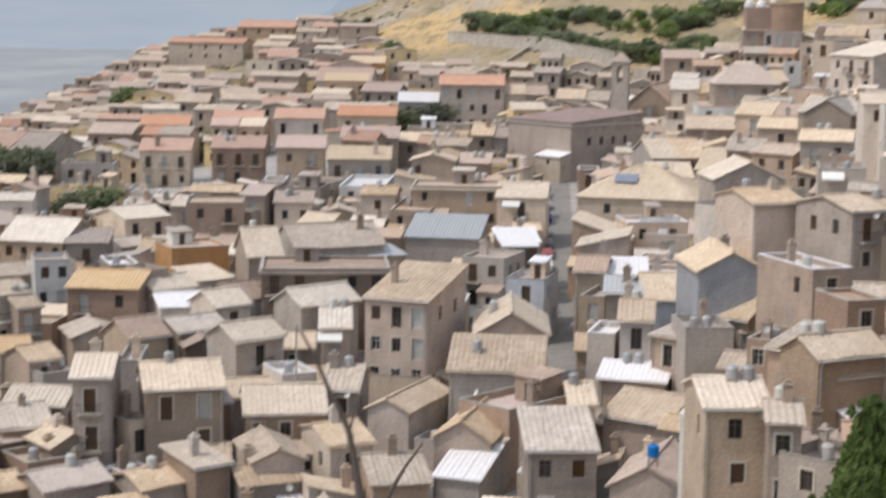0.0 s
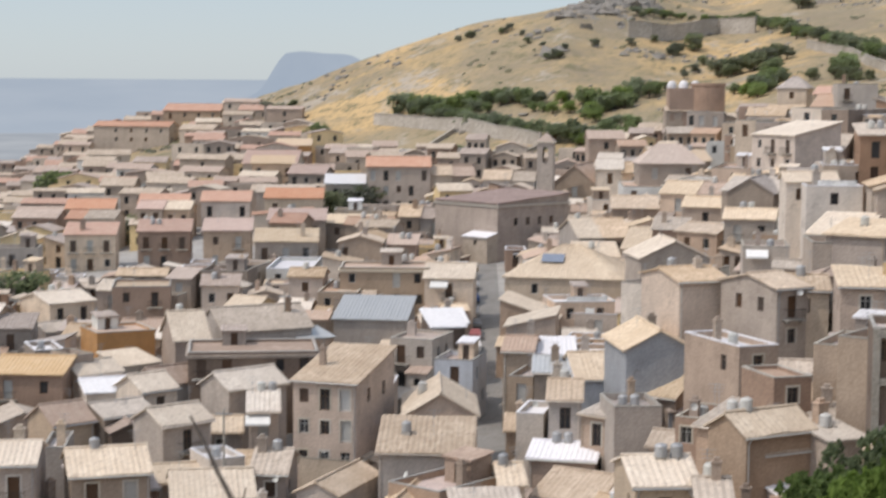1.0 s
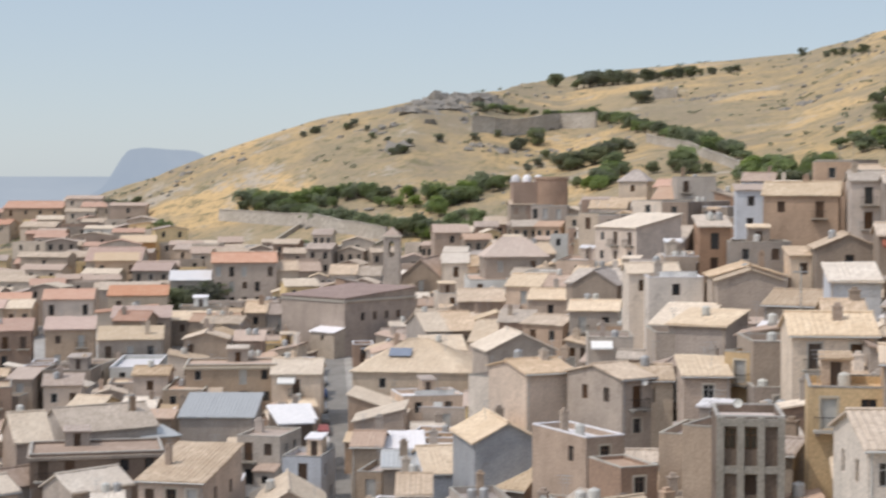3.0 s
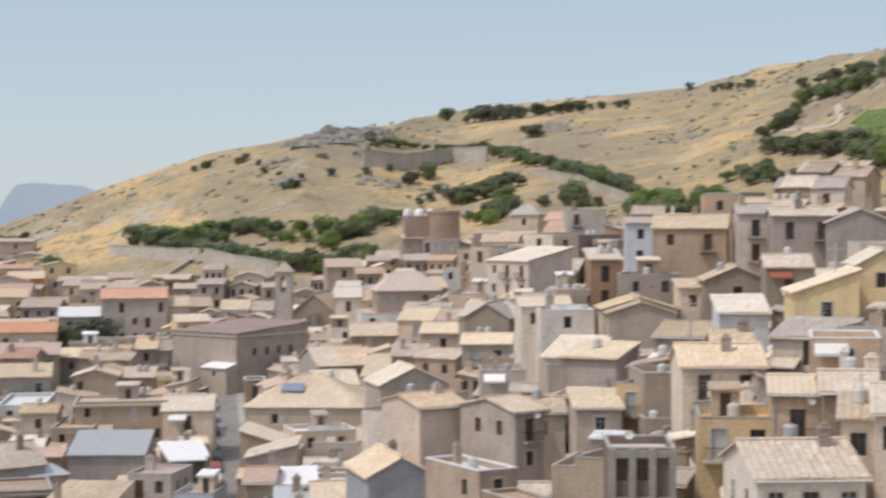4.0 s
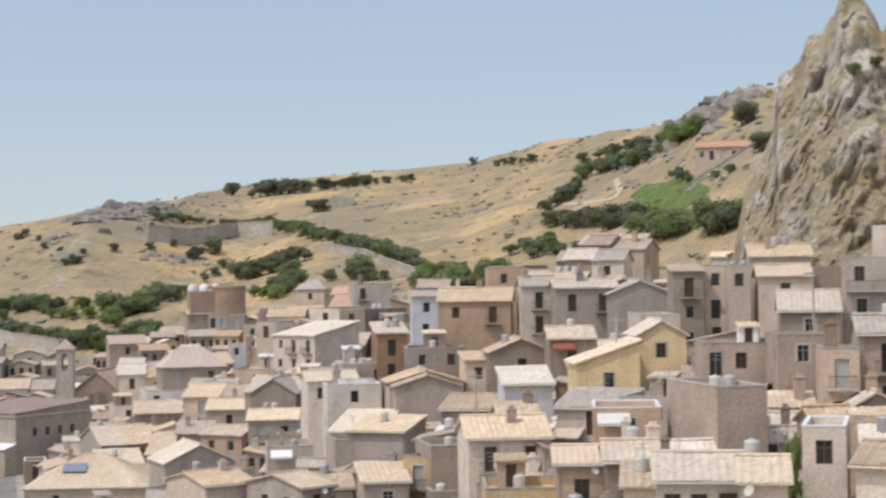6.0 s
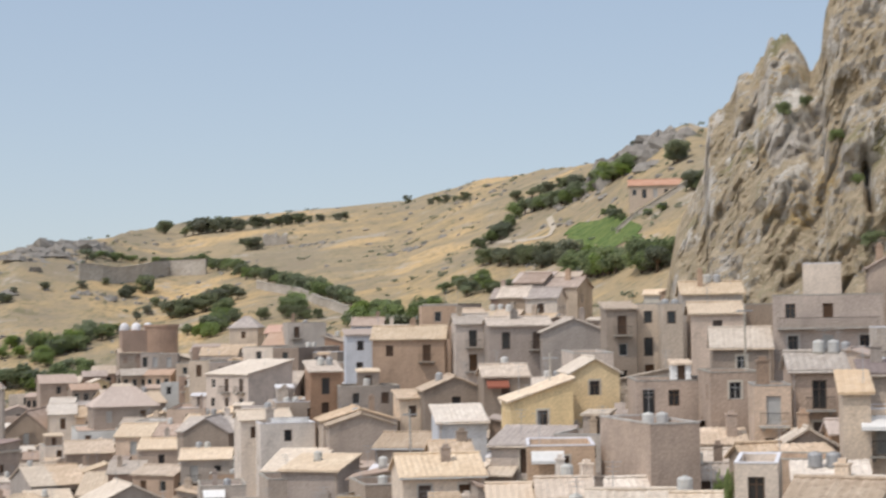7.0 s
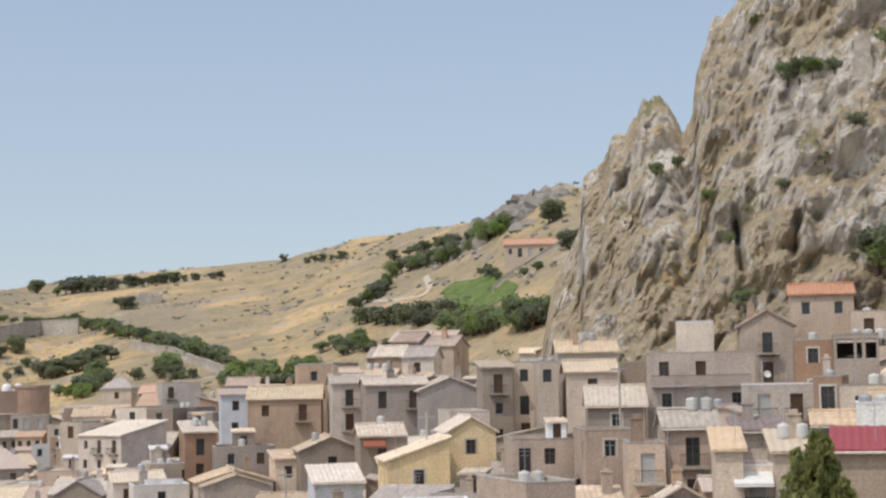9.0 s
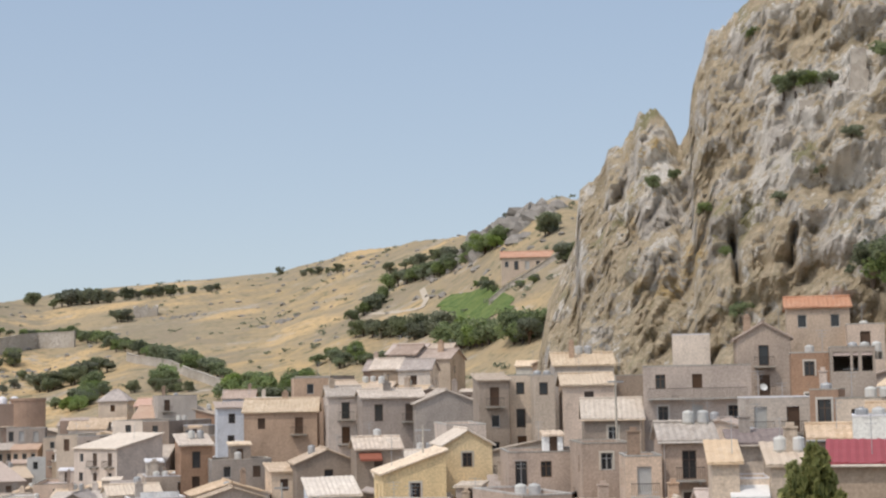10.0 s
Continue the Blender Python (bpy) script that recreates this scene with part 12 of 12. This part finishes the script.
# ---------------------------------------------------------------- landmarks, road and hill
strip("road", [on(2.3, 118).xy, on(1.75, 180).xy, on(1.5, 250).xy, on(1.35, 330).xy], 4.4, 0.05, STREET, "narrow paved main street running uphill between houses", "road")
strip("track", [(174, 499), (176, 474), (174, 448), (181, 462), (189, 486), (196, 484), (198, 471)], 1.7, 0.15, TRACK, "pale gravel track climbing the dry hillside", "track")
for i, (a, r, s, p) in enumerate(((1.42, 222, -1, 0), (1.45, 229, -1, 1), (1.4, 236, -1, 4), (1.38, 243, -1, 0), (1.35, 251, -1, 2), (1.34, 259, -1, 1), (1.3, 268, -1, 0), (1.28, 280, -1, 3), (1.25, 292, -1, 4), (8.2, 262, 1, 0))):
    q = on(a, r)
    car(q.x - (1.2 if i < 9 else 0), q.y, 178 + 2 * (i % 3), p)

# green vineyard plot below the red-roofed villa
gv, gf = [], []
for i in range(25):
    for j in range(15):
        u, v = i / 24, j / 14
        a = 21.8 + 2.4 * u + 0.1 * math.sin(v * 9)
        r = 470 - 65 * u + (v - 0.5) * 34 * (0.35 + math.sin(math.pi * u)) + 3 * math.sin(u * 11)
        p = on(a, r, 0.12 + 0.5 * abs(noise.noise(Vector((a * 6, r * 0.3, 0)))))
        gv.append(tuple(p))
gf = [(i * 15 + j, (i + 1) * 15 + j, (i + 1) * 15 + j + 1, i * 15 + j + 1) for i in range(24) for j in range(14)]
tagged(new("vineyard", mesh_of("vineyard", gv, gf, [GREEN_FIELD])), "small bright green vineyard plot on the dry slope", "field", kind="structure")

house(182.4, 396, ground(182.4, 396), 13, 7, 3.4, -25, "S", 1.5, "pink", "red", 5, 1)
retaining_wall([(170, 392), (178, 387), (190, 382)], 1.6)
round_tower(61.3, 407.4, 34.0, 4.0, 12.0)
bell_tower(21.4, 365, 17.5, 3.4, 15.8, -10)
ruin(137, 652, 9, 5.5)
for a, r, h in ((-7.2, 165, 13), (-5.2, 235, 11), (16.6, 178, 12), (21.2, 175, 12), (3.0, 330, 10), (27.5, 160, 13)):
    q = on(a, r)
    pole(q.x, q.y, h)

# thin bare twigs of a shrub in front of the lookout
def twig(name_pts, r0, r1, vs, fs):
    n = len(name_pts)
    for i in range(n - 1):
        tube_into(vs, fs, name_pts[i], name_pts[i + 1], r0 + (r1 - r0) * i / (n - 1), r0 + (r1 - r0) * (i + 1) / (n - 1), 6, True)


shrub = tagged(new("bare_shrub"), "thin bare dark twig rising from a dry shrub", "shrub")
tv, tf = [], []
twig([(-0.06, 1.3, EYE - 1.75), (-0.08, 1.38, EYE - 0.8), (-0.0982, 1.4114, EYE - 0.2902), (-0.1025, 1.4177, EYE - 0.2684), (-0.1062, 1.4227, EYE - 0.2493), (-0.1097, 1.4266, EYE - 0.233), (-0.1146, 1.4287, EYE - 0.2225), (-0.1221, 1.4311, EYE - 0.209), (-0.1299, 1.4338, EYE - 0.1924), (-0.1372, 1.4354, EYE - 0.1796)], 0.0035, 0.0007, tv, tf)
part_mesh("stem", mesh_of("stem", tv, tf, [WOOD]), shrub)
tv, tf = [], []
twig([(-0.1097, 1.4266, EYE - 0.233), (-0.1081, 1.4285, EYE - 0.2261), (-0.1065, 1.4306, EYE - 0.218)], 0.0008, 0.0004, tv, tf)
part_mesh("side_twig", mesh_of("side_twig", tv, tf, [WOOD]), shrub)
tv, tf = [], []
twig([(-0.08, 1.38, EYE - 0.8), (-0.0951, 1.4117, EYE - 0.2902), (-0.0867, 1.42, EYE - 0.2646), (-0.0785, 1.4245, EYE - 0.2507), (-0.0696, 1.4281, EYE - 0.2388)], 0.0022, 0.0005, tv, tf)
part_mesh("side_twig", mesh_of("side_twig", tv, tf, [WOOD]), shrub)

# bushes and a fragment of old masonry on ledges of the crag
bpy.context.view_layer.update()


def on_rock(a, tangent):
    """The place where a line from the lookout meets the crag."""
    way = Vector((math.sin(radians(a)), math.cos(radians(a)), tangent)).normalized()
    ok, place, _, _ = ROCK_OB.ray_cast(Vector((0, 0, EYE)), way)
    return place if ok else None


for a, tg, h in ((33.2, 0.166, 3.2), (33.6, 0.167, 3.4), (34.0, 0.169, 3.0), (34.7, 0.169, 2.8), (36.6, 0.18, 4.0), (31.6, 0.04, 3.0), (29.6, 0.12, 2.0), (30.5, 0.1, 2.2), (28.9, 0.115, 2.4), (35.8, 0.06, 5.0), (36.4, 0.055, 6.0), (36.9, 0.062, 6.0), (32.3, 0.2, 2.0), (31.2, 0.075, 1.8), (33.0, 0.105, 2.0), (34.3, 0.12, 1.8), (35.3, 0.14, 2.2)):
    p = on_rock(a, tg)
    if p:
        b = tree(p.x, p.y, h, 0)
        b.matrix_basis = Matrix.Translation(p + Vector((0, 0, -0.3))) @ b.matrix_basis.to_3x3().to_4x4()
p = on_rock(35.6, 0.165)
if p:
    keep = tagged(new("masonry_fragment"), "tall fragment of old grey masonry on the crag", "ruin")
    keep.matrix_basis = Matrix.Translation(p) @ pose(0, 0, 0, 0, 0, -30)
    for i in range(9):
        e = 0.12 * math.sin(i * 2.3) + 0.05 * i
        vs, fs = [], []
        box_into(vs, fs, -1.3 + 0.06 * i, 1.4 - e, 0.0, 1.6, -2.5 + 0.9 * i, -1.6 + 0.9 * i)
        part_mesh("stone_course", mesh_of("stone_course", vs, fs, [RUBBLE]), keep)
p = on_rock(34.2, 0.161)
if p:
    vs, fs = [], []
    box_into(vs, fs, -2.0, 2.0, 0.0, 0.6, -1.0, 0.25)
    lw = tagged(new("ledge_wall", mesh_of("ledge_wall", vs, fs, [RUBBLE])), "low pale stone wall along a ledge of the crag", "wall")
    lw.matrix_basis = Matrix.Translation(p) @ pose(0, 0, 0, 0, 0, -32)
for p, q, flat in placed_tanks:
    water_tank(p, 0 if q < 0.55 else 1, 360 * q)
if far_f:
    tagged(new("distant_houses", mesh_of("distant_houses", far_v, far_f, far_mats, far_i)), "distant rendered houses with tiled roofs packed on the slope", "houses", kind="stuff")
